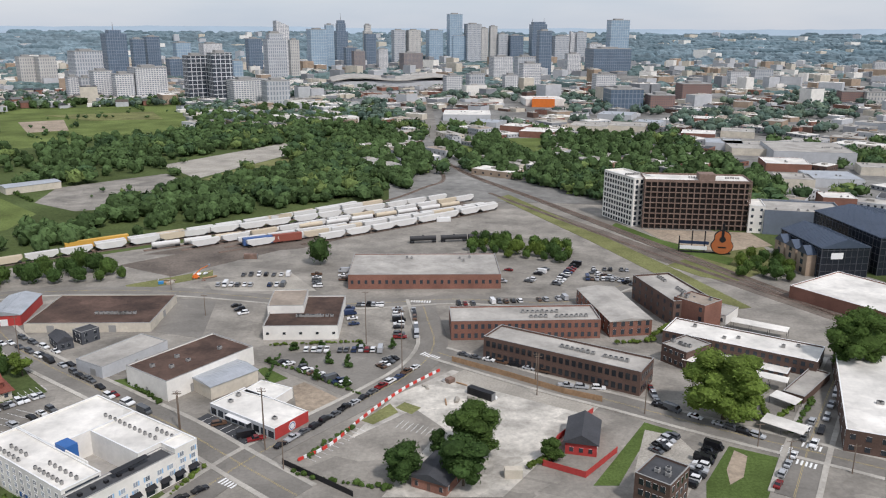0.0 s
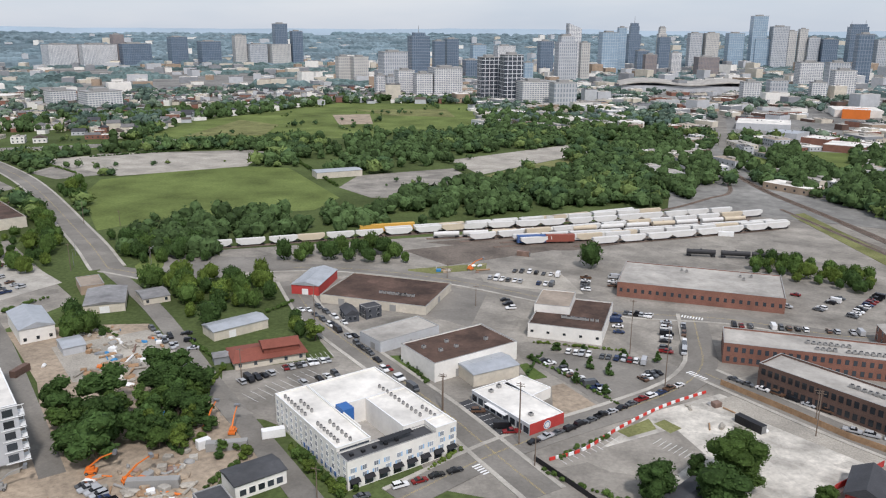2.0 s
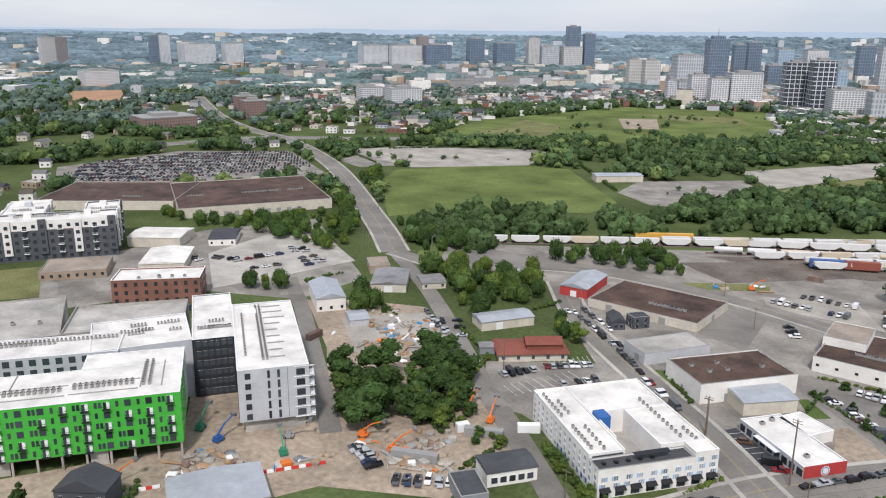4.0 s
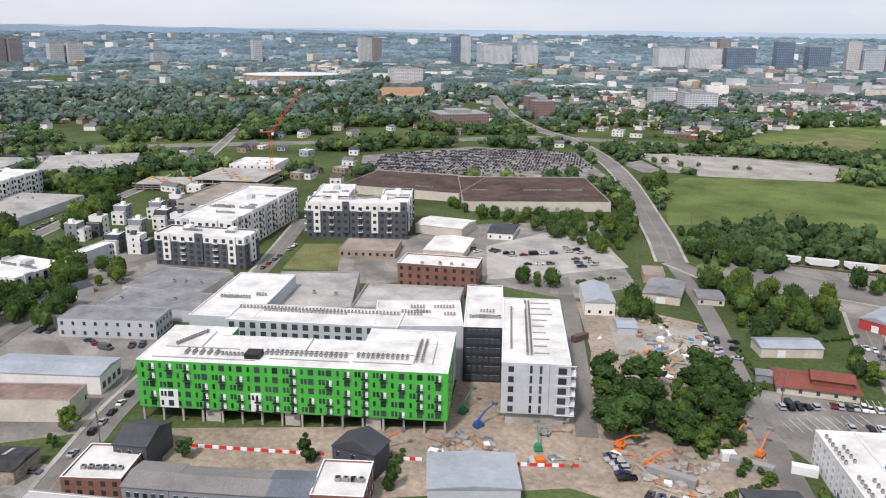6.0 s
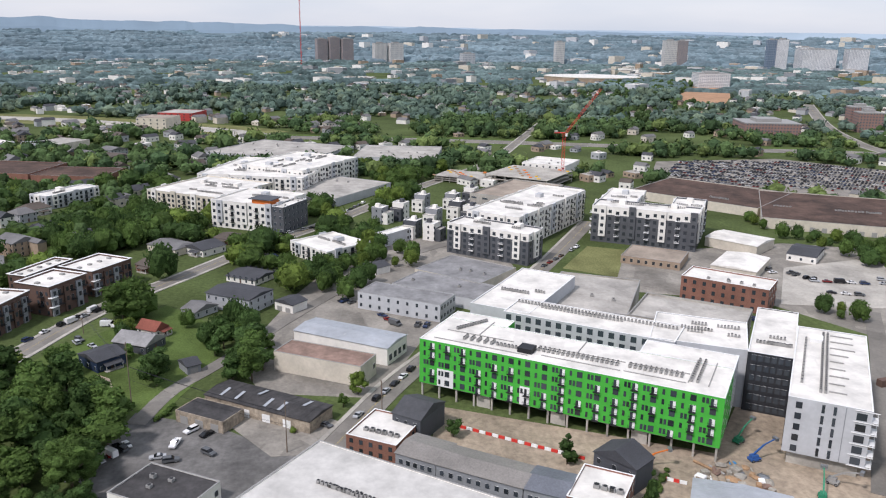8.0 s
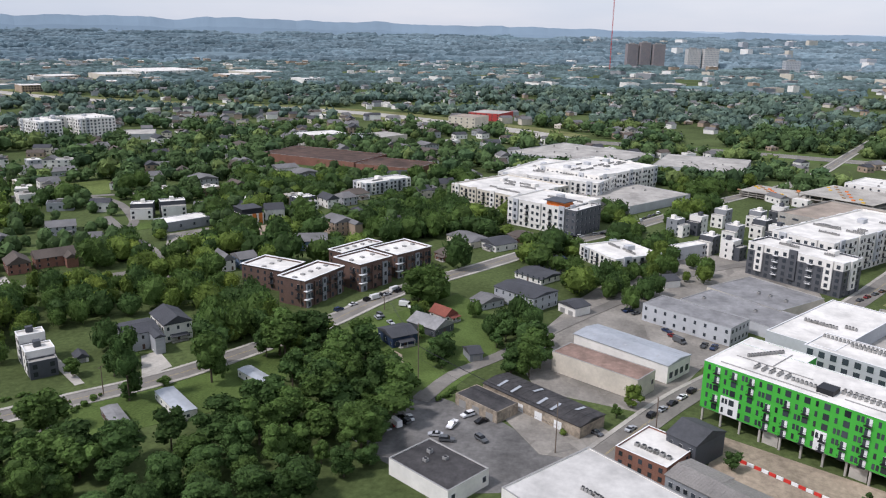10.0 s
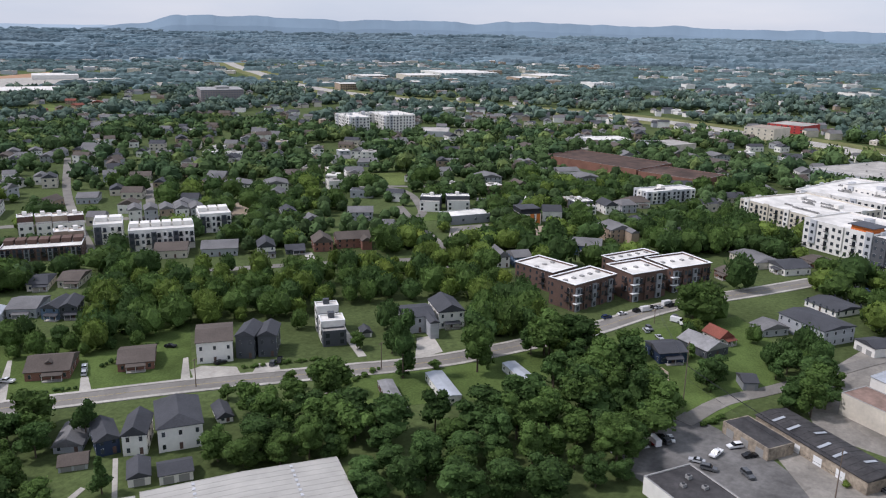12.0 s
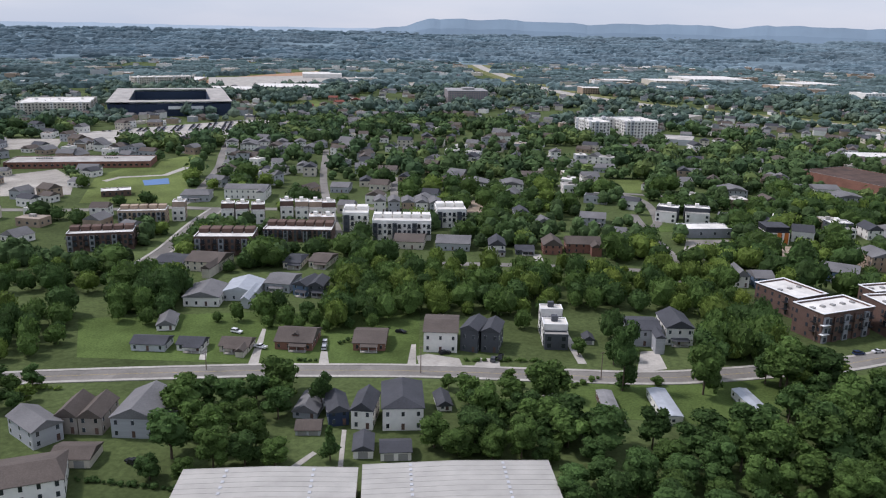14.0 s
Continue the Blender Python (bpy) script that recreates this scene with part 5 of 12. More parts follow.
def grey_block(cx, cy, w, d, h, rot, label):
    """A grey clad end block with balconies at its corner and a white roof."""
    ob = root("apartment_block", cx, cy, rot, 0, label, "apartment building")
    z0 = 4.2
    flat_block(ob, w, d, h, LGREY, ROOFWHITE, 0.3, z0)
    part("ground_floor", box(-w / 2 + 1.5, -d / 2 + 1.5, 0, w / 2 - 1.5, d / 2 - 1, z0), CONCRETE, ob)
    dz = (h - z0) / 5
    put_windows(ob, w, d, "f", 1, 5, 1.7, 1.9, z0 + 0.6, dz, BLACK, 1, x0=-w * 0.36)
    put_windows(ob, w, d, "f", 1, 5, 0.8, 2.5, z0 + 0.4, dz, BLACK, 0, x0=-w * 0.07)
    put_windows(ob, w, d, "f", 1, 5, 0.8, 2.5, z0 + 0.4, dz, BLACK, 0, x0=w * 0.07)
    put_windows(ob, w, d, "f", 1, 5, 2.6, 2.1, z0 + 0.4, dz, BLACK, 2, x0=w * 0.38)
    put_windows(ob, w, d, "r", 14, 5, 1.2, 1.7, z0 + 0.6, dz, BLACK, 0)
    put_windows(ob, w, d, "l", 12, 5, 1.2, 1.7, z0 + 0.6, dz, BLACK, 0)
    put_balconies(ob, w, d, "r", (-d / 2 + 2.2,), [z0 + k * dz + 0.2 for k in range(5)], 4.0, 1.6, TRIM)
    for k in range(6):
        z = z0 + dz * k
        part("cornice", box(w / 2 - 4.6, -d / 2 - 0.25, z - 0.18, w / 2 + 1.7, -d / 2 - 0.02, z), TRIM, ob)
    part("panel_joint", box(w * 0.19, -d / 2 - 0.03, z0, w * 0.20, -d / 2, h), MGREY, ob)
    put_units(ob, -w * 0.12, -d * 0.38, -w * 0.12, d * 0.42, 32, h, 0.8)
    put_units(ob, -w * 0.06, -d * 0.38, -w * 0.06, d * 0.42, 30, h, 0.8)
    rng = random.Random(4)
    for i in range(9):
        y = -d * 0.36 + d * 0.78 * i / 8
        p = part("duct", box(-w * 0.02, y - 0.14, h, w * rng.uniform(0.16, 0.34), y + 0.14, h + 0.4), UNITGREY, ob)
    put_units(ob, -w * 0.36, -d * 0.30, -w * 0.36, d * 0.30, 14, h, 0.8)
    part("roof_hatch", box(-w * 0.30, d * 0.28, h, -w * 0.12, d * 0.36, h + 1.2), TRIM, ob)
    return ob


def freight_car(p, heading, kind, z=0.35):
    """One railway wagon of a standing train."""
    if kind not in SHARED:
        bm = bmesh.new()
        if kind == "tank":
            add_cyl(bm, 0, 0, -7.6, 7.6, 1.45, 1.45, 12)
            bm.transform(Matrix.Translation((0, 0, 2.5)) @ Matrix.Rotation(radians(90), 4, "Y"))
            add_cyl(bm, 0, 0, 3.8, 4.3, 0.5, 0.5, 8)
        elif kind == "hopper":
            loft_body(bm, [(-5.2, 0.9), (5.2, 0.9), (8.2, 2.6), (8.2, 4.3), (-8.2, 4.3), (-8.2, 2.6)], 1.5, 0, 0.9)
            add_box(bm, -7.8, -0.45, 4.3, 7.8, 0.45, 4.45)
            for i in range(12):
                x = -7.9 + 15.8 * i / 11
                for s in (-1, 1):
                    add_box(bm, x - 0.06, s * 1.42 - 0.05, 2.4, x + 0.06, s * 1.42 + 0.05, 4.25)
        else:
            add_box(bm, -8.6, -1.5, 0.9, 8.6, 1.5, 4.9)
            for i in range(16):
                x = -8.4 + 16.8 * i / 15
                for s in (-1, 1):
                    add_box(bm, x - 0.07, s * 1.54 - 0.05, 1.0, x + 0.07, s * 1.54 + 0.05, 4.8)
            add_box(bm, -8.7, -1.55, 4.9, 8.7, 1.55, 5.0)
        SHARED[kind] = bm
    return SHARED[kind]


WAGON = {}


def bogie_mesh():
    if "bogie" not in SHARED:
        bm = bmesh.new()
        add_box(bm, -1.2, -1.1, 0.35, 1.2, 1.1, 0.85)
        for x in (-0.85, 0.85):
            for s in (-0.75, 0.75):
                b2 = bmesh.new()
                add_cyl(b2, 0, 0, -0.07, 0.07, 0.45, 0.45, 10)
                b2.transform(Matrix.Translation((x, s, 0.45)) @ Matrix.Rotation(radians(90), 4, "X"))
                me = bpy.data.meshes.new("tmp")
                b2.to_mesh(me)
                b2.free()
                bm.from_mesh(me)
                bpy.data.meshes.remove(me)
        SHARED["bogie"] = link_mesh("bogie", bm, BLACK)
    return SHARED["bogie"]


WAGONPAINT = {"white": plain("wagon_white", (0.62, 0.61, 0.58), 0.6), "black": plain("wagon_black", (0.03, 0.03, 0.032), 0.5), "yellow": plain("wagon_yellow", (0.62, 0.36, 0.07), 0.6),
              "red": plain("wagon_red", (0.27, 0.08, 0.055), 0.7), "tan": plain("wagon_tan", (0.55, 0.47, 0.35), 0.7), "blue": plain("wagon_blue", (0.06, 0.12, 0.28), 0.6)}


def train(pts, n, kind="hopper", colors="white", start=0.0, gap=17.6):
    """Wagons in line along a track."""
    line = smooth_line(pts, 2.0)
    acc, cum = [0.0], 0.0
    for i in range(1, len(line)):
        cum += (line[i] - line[i - 1]).length
        acc.append(cum)
    names = colors.split()
    for k in range(n):
        s = start + gap * (k + 0.5)
        if s > cum:
            break
        i = next(j for j in range(len(acc)) if acc[j] >= s)
        p, t = line[i], (line[min(i + 2, len(line) - 1)] - line[max(0, i - 2)])
        color = names[k % len(names)]
        if (kind, color) not in WAGON:
            me = bpy.data.meshes.new("wagon_body")
            freight_car(None, 0, kind).to_mesh(me)
            me.materials.append(WAGONPAINT[color])
            WAGON[(kind, color)] = me
        word = {"hopper": "covered hopper wagon", "tank": "railway tank wagon", "box": "boxy railway goods wagon"}[kind]
        ob = root("freight_wagon", p.x, p.y, math.degrees(math.atan2(t.y, t.x)), 0.42, "%s %s standing on a siding" % (color, word), "rail wagon", "standing goods wagons")
        part("body", WAGON[(kind, color)], None, ob)
        for x in (-6.4, 6.4):
            bg = part("bogie", bogie_mesh(), None, ob)
            bg.matrix_basis = pose(x, 0, 0)
    return line


def track(pts):
    """Two rails on ballast."""
    ln = smooth_line(pts, 6.0)
    ob = tagged(new("railway_track", link_mesh("railway_track", strip_bm(ln, 0, 3.6, -0.05, 0.22), RAILBED)), "railway track on grey-brown ballast", "railway", "", "structure")
    for off in (-0.72, 0.72):
        part("rail", strip_bm(ln, off, 0.12, 0.22, 0.40), RUST, ob)
    bm = bmesh.new()
    k = 0
    for i in range(len(ln) - 1):
        a, b = ln[i], ln[i + 1]
        m = max(1, int((b - a).length / 1.6))
        t = (b - a).normalized()
        nn = Vector((-t.y, t.x, 0)) * 1.25
        for j in range(m):
            p = a.lerp(b, j / m) + Vector((0, 0, 0.24))
            add_beam(bm, p - nn, p + nn, 0.16)
    part("sleepers", bm, POLEWOOD, ob)
    return ob


def tower(cx, cy, w, d, h, rot, label, facade, top_kind="flat", step=0.0, roof=None):
    """A far high-rise: shaft, crown and base."""
    ob = root("tower", cx, cy, rot, 0, label, "tower", "city towers")
    bm = box(-w / 2, -d / 2, 0, w / 2, d / 2, h * (1 - step))
    part("shaft", bm, facade, ob)
    z = h * (1 - step)
    if step:
        part("upper_shaft", box(-w * 0.36, -d * 0.36, z, w * 0.36, d * 0.36, h), facade, ob)
        z = h
    if top_kind == "flat":
        part("parapet", box(-w * (0.5 if not step else 0.36) - 0.2, -d * (0.5 if not step else 0.36) - 0.2, z, w * (0.5 if not step else 0.36) + 0.2, d * (0.5 if not step else 0.36) + 0.2, z + 1.2), roof or UNITGREY, ob)
        part("plant_room", box(-w * 0.25, -d * 0.25, z + 1.2, w * 0.2, d * 0.25, z + 5), UNITGREY, ob)
    elif top_kind == "spires":
        for s in (-0.4, 0.4):
            bm = bmesh.new()
            add_cyl(bm, w * s, 0, z, z + h * 0.16, 1.6, 0.3, 6)
            part("spire", bm, STEEL, ob)
        part("crown", box(-w * 0.4, -d * 0.4, z, w * 0.4, d * 0.4, z + h * 0.06), facade, ob)
    elif top_kind == "mast":
        part("crown", box(-w * 0.3, -d * 0.3, z, w * 0.3, d * 0.3, z + h * 0.08), facade, ob)
        bm = bmesh.new()
        add_cyl(bm, 0, 0, z + h * 0.08, z + h * 0.26, 1.2, 0.3, 6)
        part("mast", bm, STEEL, ob)
    elif top_kind == "slant":
        bm = bmesh.new()
        v = [bm.verts.new(p) for p in ((-w / 2, -d / 2, z), (w / 2, -d / 2, z), (w / 2, d / 2, z), (-w / 2, d / 2, z), (-w / 2, -d / 2, z + h * 0.10), (-w / 2, d / 2, z + h * 0.10))]
        for f in ((0, 1, 4), (3, 5, 2), (1, 2, 5, 4), (0, 4, 5, 3)):
            bm.faces.new([v[i] for i in f])
        part("slanted_top", bm, facade, ob)
    return ob


def far_town(pts, n, seed, colors, hmax=9.0, label="distant low buildings with pale roofs among trees", size=(8, 26), zfun=None, pitched=0.0, pitch_roof=None):
    """Low far buildings joined over a plan outline, too small to tell apart."""
    rng = random.Random(seed)
    xs, ys = [p[0] for p in pts], [p[1] for p in pts]
    done = tries = 0
    V, F, M, spots = [], [], [], []

    def face_set(m, verts, faces, mi):
        o = len(V)
        V.extend((m @ Vector(q))[:] for q in verts)
        F.extend([o + e for e in q] for q in faces)
        M.extend([mi] * len(faces))

    BOX = ((0, 1, 5, 4), (1, 2, 6, 5), (2, 3, 7, 6), (3, 0, 4, 7), (4, 5, 6, 7))
    while done < n:
        x, y = rng.uniform(min(xs), max(xs)), rng.uniform(min(ys), max(ys))
        tries += 1
        if tries > n * 40:
            break
        if not inside(pts, x, y) or not free(x, y, 9.0):
            continue
        done += 1
        w, d, h = rng.uniform(*size), rng.uniform(size[0], size[0] * 0.5 + size[1] * 0.5), rng.uniform(3.5, hmax)
        m = pose(x, y, zfun(x, y) if zfun else 0.0, 0, 0, rng.choice((25, 32, 40, 55)) + rng.choice((0, 90)))
        a, b = w / 2, d / 2
        spots.append((x, y, w, d, m.to_euler().z))
        face_set(m, [(-a, -b, 0), (a, -b, 0), (a, b, 0), (-a, b, 0), (-a, -b, h), (a, -b, h), (a, b, h), (-a, b, h)], BOX, rng.randrange(len(colors)))
        storeys = max(1, int(h / 3.4))
        for side in range(4 if math.hypot(x, y) < 1050 else 0):
            sm = m @ pose(0, 0, 0, 0, 0, 90 * side)
            half, out = (a, b) if side % 2 == 0 else (b, a)
            lots = max(2, min(5, int(half * 2 / 4.2)))
            for z in range(storeys):
                zz = h * (z + 0.32) / storeys
                for k in range(lots):
                    u = -half + 2 * half * (k + 0.5) / lots
                    ww = min(0.8, half / lots * 0.55)
                    face_set(sm, [(u - ww, -out - 0.06, zz), (u + ww, -out - 0.06, zz), (u + ww, -out - 0.06, zz + 1.5), (u - ww, -out - 0.06, zz + 1.5)], ((0, 1, 2, 3),), len(colors) + 5)
        if rng.random() < pitched:
            e = 0.3
            face_set(m, [(-a - e, -b - e, h), (a + e, -b - e, h), (a + e, b + e, h), (-a - e, b + e, h), (-a, 0, h + min(w, d) * 0.28), (a, 0, h + min(w, d) * 0.28)], ((0, 1, 5, 4), (2, 3, 4, 5), (1, 2, 5), (3, 0, 4)), len(colors) + rng.choice((0, 0, 6, 7)))
        else:
            a, b, k = a - 0.4, b - 0.4, h + 0.06
            face_set(m, [(-a, -b, h), (a, -b, h), (a, b, h), (-a, b, h), (-a, -b, k), (a, -b, k), (a, b, k), (-a, b, k)], BOX, len(colors) + 1 + rng.choice((0, 0, 1, 1, 2, 3)))
            a, b, k = a * 0.25, b * 0.25, h + 1.6
            face_set(m, [(-a, -b, h), (a, -b, h), (a, b, h), (-a, b, h), (-a, -b, k), (a, -b, k), (a, b, k), (-a, b, k)], BOX, len(colors) + 2)
    FOOT.extend(spots)
    me = bpy.data.meshes.new("far_buildings")
    me.from_pydata(V, [], F)
    me.polygons.foreach_set("material_index", M)
    for q in list(colors) + [pitch_roof or SHINGLE, ROOFWHITE, ROOFGREY, ROOFTAN, ROOFDARK, GLASS, SHINGLEDARK, SHINGLEBROWN]:
        me.materials.append(q)
    return tagged(new("far_buildings", me), label, "buildings", "", "stuff")


def shop(cx, cy, w, d, h, rot, label):
    """A white-roofed shop with a long glazed front and a red end wall with a round emblem."""
    ob = root("shop", cx, cy, rot, 0, label, "shop")
    flat_block(ob, w, d, h, LGREY, ROOFWHITE, 0.3)
    part("red_wall", box(w / 2, -d / 2, 0, w / 2 + 0.08, d / 2, h + 0.45), REDWALL, ob, "bright red painted end wall")
    for nm, r, m, off in (("emblem", h * 0.42, TRIM, 0.09), ("emblem_ring", h * 0.34, BLUEPAINT, 0.12), ("emblem_centre", h * 0.27, TRIM, 0.15)):
        bm = bmesh.new()
        add_cyl(bm, 0, 0, 0, 0.03, r, r, 24)
        q = part(nm, bm, m, ob)
        q.matrix_basis = pose(w / 2 + off, 0, h * 0.52, 0, 90, 0)
    n = 9
    for i in range(n):
        g = part("shop_window", SHARED.setdefault("shop_window", link_mesh("shop_window", box(-1.2, -0.05, 0.4, 1.2, 0, 2.6), (GLASS,))), None, ob)
        g.matrix_basis = side_pose(w, d, "f", -w / 2 + w * (i + 0.5) / n, 0)
    part("canopy", box(-w * 0.2, -d / 2 - 1.6, 2.8, w * 0.15, -d / 2 - 0.02, 3.0), TRIM, ob)
    scatter_units(ob, w, d, h, 3, 8)
    return ob

mat("taupe_wall", (0.30, 0.265, 0.23), 0.75, fine=0.8, var=0.06, broad=0.15, stain=0.1, bump=0.1)


def apartments(cx, cy, w, d, h, rot, label, wall, floors, penthouse=None):
    """A flat-roofed apartment block: projecting bays, a pale top storey, balconies, stair heads."""
    ob = root("apartment_block", cx, cy, rot, 0, label, "apartment building", "apartment blocks")
    flat_block(ob, w, d, h, wall, ROOFWHITE, 0.8)
    dz = h / floors
    other = WHITE if wall is not WHITE else LGREY
    nf, ns = max(3, int(w / 4.2)), max(3, int(d / 4.6))
    far = math.hypot(cx, cy) > 700
    rng = random.Random(int(abs(cx) * 3 + abs(cy)))
    if wall is CHARCOAL:
        part("top_storey", ring(bmesh.new(), -w / 2 - 0.05, -d / 2 - 0.05, w / 2 + 0.05, d / 2 + 0.05, 0.3, h - dz, h + 0.86), WHITE, ob, "white clad top storey")
    for s, n, length in (("f", nf, w), ("r", ns, d), ("l", ns, d)):
        step = length / n
        glazing, doors, rails = [], [], []
        for i in range(n):
            u = -length / 2 + step * (i + 0.5)
            kind = i % 4
            if kind == 1:
                tall = h + rng.choice((0.9, 1.6))
                bay = part("bay", box(-step * 0.46, -0.9, dz * 0.9, step * 0.46, -0.02, tall), other if (i // 4) % 2 == 0 else wall, ob)
                bay.matrix_basis = side_pose(w, d, s, u, 0.0)
            for k in range(floors):
                out = 0.92 if kind == 1 and k else 0.06
                if kind == 3 and k:
                    doors.append(side_pose(w, d, s, u, dz * k + 0.15, 0.0))
                    rails.append(side_pose(w, d, s, u, dz * k + 0.12, 0.02))
                else:
                    glazing.append(side_pose(w, d, s, u, dz * k + (dz - 1.9) * 0.5, out))
        place_all(ob, "window", window_mesh(1.8 if s == "f" else 1.5, 1.9, TRIM if wall is DGREY else BLACK, 1), glazing)
        place_all(ob, "balcony_door", window_mesh(2.1, 2.2, BLACK, 1), doors)
        if not far:
            place_all(ob, "balcony", balcony_mesh(2.8, 1.4, TRIM if wall is CHARCOAL else BLACK), rails)
    for i in range(max(1, int(w / 24))):
        x = -w / 2 + w * (i + 0.5) / max(1, int(w / 24))
        part("stair_head", box(x - 1.8, d * 0.12, h, x + 1.8, d * 0.12 + 5, h + 2.3), other, ROOFS[ob.name])
    if penthouse:
        part("penthouse", box(w * 0.16, -d * 0.46, h + 0.01, w * 0.44, -d * 0.2, h + 3.2), penthouse, ROOFS[ob.name], "orange clad penthouse")
        part("penthouse_roof", box(w * 0.12, -d * 0.49, h + 3.2, w * 0.48, -d * 0.16, h + 3.6), DGREY, ROOFS[ob.name])
    scatter_units(ob, w, d, h, int(w * d / 45) if not far else 6, int(abs(cx)), 0.9)
    return ob


def townhouse(cx, cy, w, d, h, rot, label, wall):
    """A narrow three-storey townhouse: two offset volumes, terrace, windows."""
    ob = root("townhouse", cx, cy, rot, 0, label, "townhouse", "townhouses")
    flat_block(ob, w, d * 0.66, h, wall, ROOFWHITE, 0.5, 0, 0, d * 0.17)
    other = WHITE if wall is not WHITE else DGREY
    flat_block(ob, w * 0.96, d * 0.34 - 0.02, h * 0.7, other, ROOFGREY, 0.5, 0, 0, -d * 0.33 - 0.01, "front_wall")
    put_windows(ob, w, d, "f", 2, 2, 1.5, 1.7, 0.9, h * 0.33, BLACK, 1)
    put_windows(ob, w, d * 0.66, "r", 2, 3, 1.0, 1.5, 0.9, h * 0.33, BLACK, 0)
    put_windows(ob, w, d * 0.66, "l", 2, 3, 1.0, 1.5, 0.9, h * 0.33, BLACK, 0)
    u = part("stair_head", box(-1.2, d * 0.2, h, 1.2, d * 0.42, h + 2.2), other, ob)
    return ob


def orange_house(cx, cy, w, d, h, rot, label):
    """A white box house with orange bays, a dark flank and a black upper floor."""
    ob = root("house", cx, cy, rot, 0, label, "house", "houses")
    part("wall", box(-w / 2, -d / 2, 0, w / 2, d / 2, h), WHITE, ob)
    part("flank_cladding", box(w / 2, -d / 2 + 1.5, 0.2, w / 2 + 0.12, d / 2, h), BLACKCLAD, ob)
    part("flank_cladding", box(-w / 2 - 0.12, -d / 2 + 1.5, 0.2, -w / 2, d / 2, h), BLACKCLAD, ob)
    part("upper_floor", box(-w / 2 + 0.3, -d / 2 + 1.8, h, w / 2 - 0.3, d / 2 - 0.3, h + 3.0), BLACKCLAD, ob)
    part("roof", box(-w / 2, -d / 2 + 0.6, h + 3.0, w / 2, d / 2, h + 3.3), SHINGLEDARK, ob)
    part("parapet", box(-w / 2, -d / 2, h, w / 2, -d / 2 + 0.25, h + 0.9), BLACKCLAD, ob)
    orange = mat("orange_panel", (0.55, 0.17, 0.035), 0.6, fine=2.0, var=0.08, broad=0.4, stain=0.12, bump=0.05)
    for x0 in (-0.4, w / 2 - 3.2):
        part("orange_panel", box(x0, -d / 2 - 0.35, 0.3, x0 + 2.4, -d / 2, h), orange, ob)
    put_windows(ob, w, d, "f", 4, 2, 1.5, 1.9, 0.9, h / 2, BLACK, 0, 1.1, ())
    put_windows(ob, w, d, "b", 4, 2, 1.3, 1.6, 0.9, h / 2, BLACK, 0, 1.1, ())
    return ob


def garage(cx, cy, w, d, h, rot, label, wall, roof, along):
    ob = root("garage", cx, cy, rot, 0, label, "garage", "garages")
    part("wall", gable_wall_bm(w, d, h, 1.4, along), wall, ob)
    part("roof", gable_bm(w, d, h, 1.4, 0.35, along), roof, ob)
    n = 2 if w > 7 else 1
    for i in range(n):
        u = 0 if n == 1 else (-w * 0.23, w * 0.23)[i]
        q = part("garage_door", box(-min(1.4, w * 0.3), -0.07, 0, min(1.4, w * 0.3), 0, min(2.2, h * 0.85)), UNITGREY, ob)
        q.matrix_basis = side_pose(w, d, "f", u, 0)
    return ob


def mobile_home(cx, cy, w, d, h, rot, label, wall, roof):
    ob = root("mobile_home", cx, cy, rot, 0, label, "mobile home", "mobile homes")
    part("wall", box(-w / 2, -d / 2, 0.5, w / 2, d / 2, h), wall, ob)
    part("skirt", box(-w / 2 + 0.1, -d / 2 + 0.1, 0, w / 2 - 0.1, d / 2 - 0.1, 0.5), MGREY, ob)
    part("roof", gable_bm(w, d, h, 0.35, 0.12, "y", 0.1), roof, ob)
    put_windows(ob, w, d, "f", 1, 1, 1.0, 1.0, 1.3, 3, TRIM, 0)
    put_windows(ob, w, d, "l", 5, 1, 0.9, 1.0, 1.3, 3, TRIM, 0)
    put_windows(ob, w, d, "r", 5, 1, 0.9, 1.0, 1.3, 3, TRIM, 0)
    part("step", box(w / 2, -1, 0, w / 2 + 1.2, 1, 0.5), WOOD, ob)
    return ob


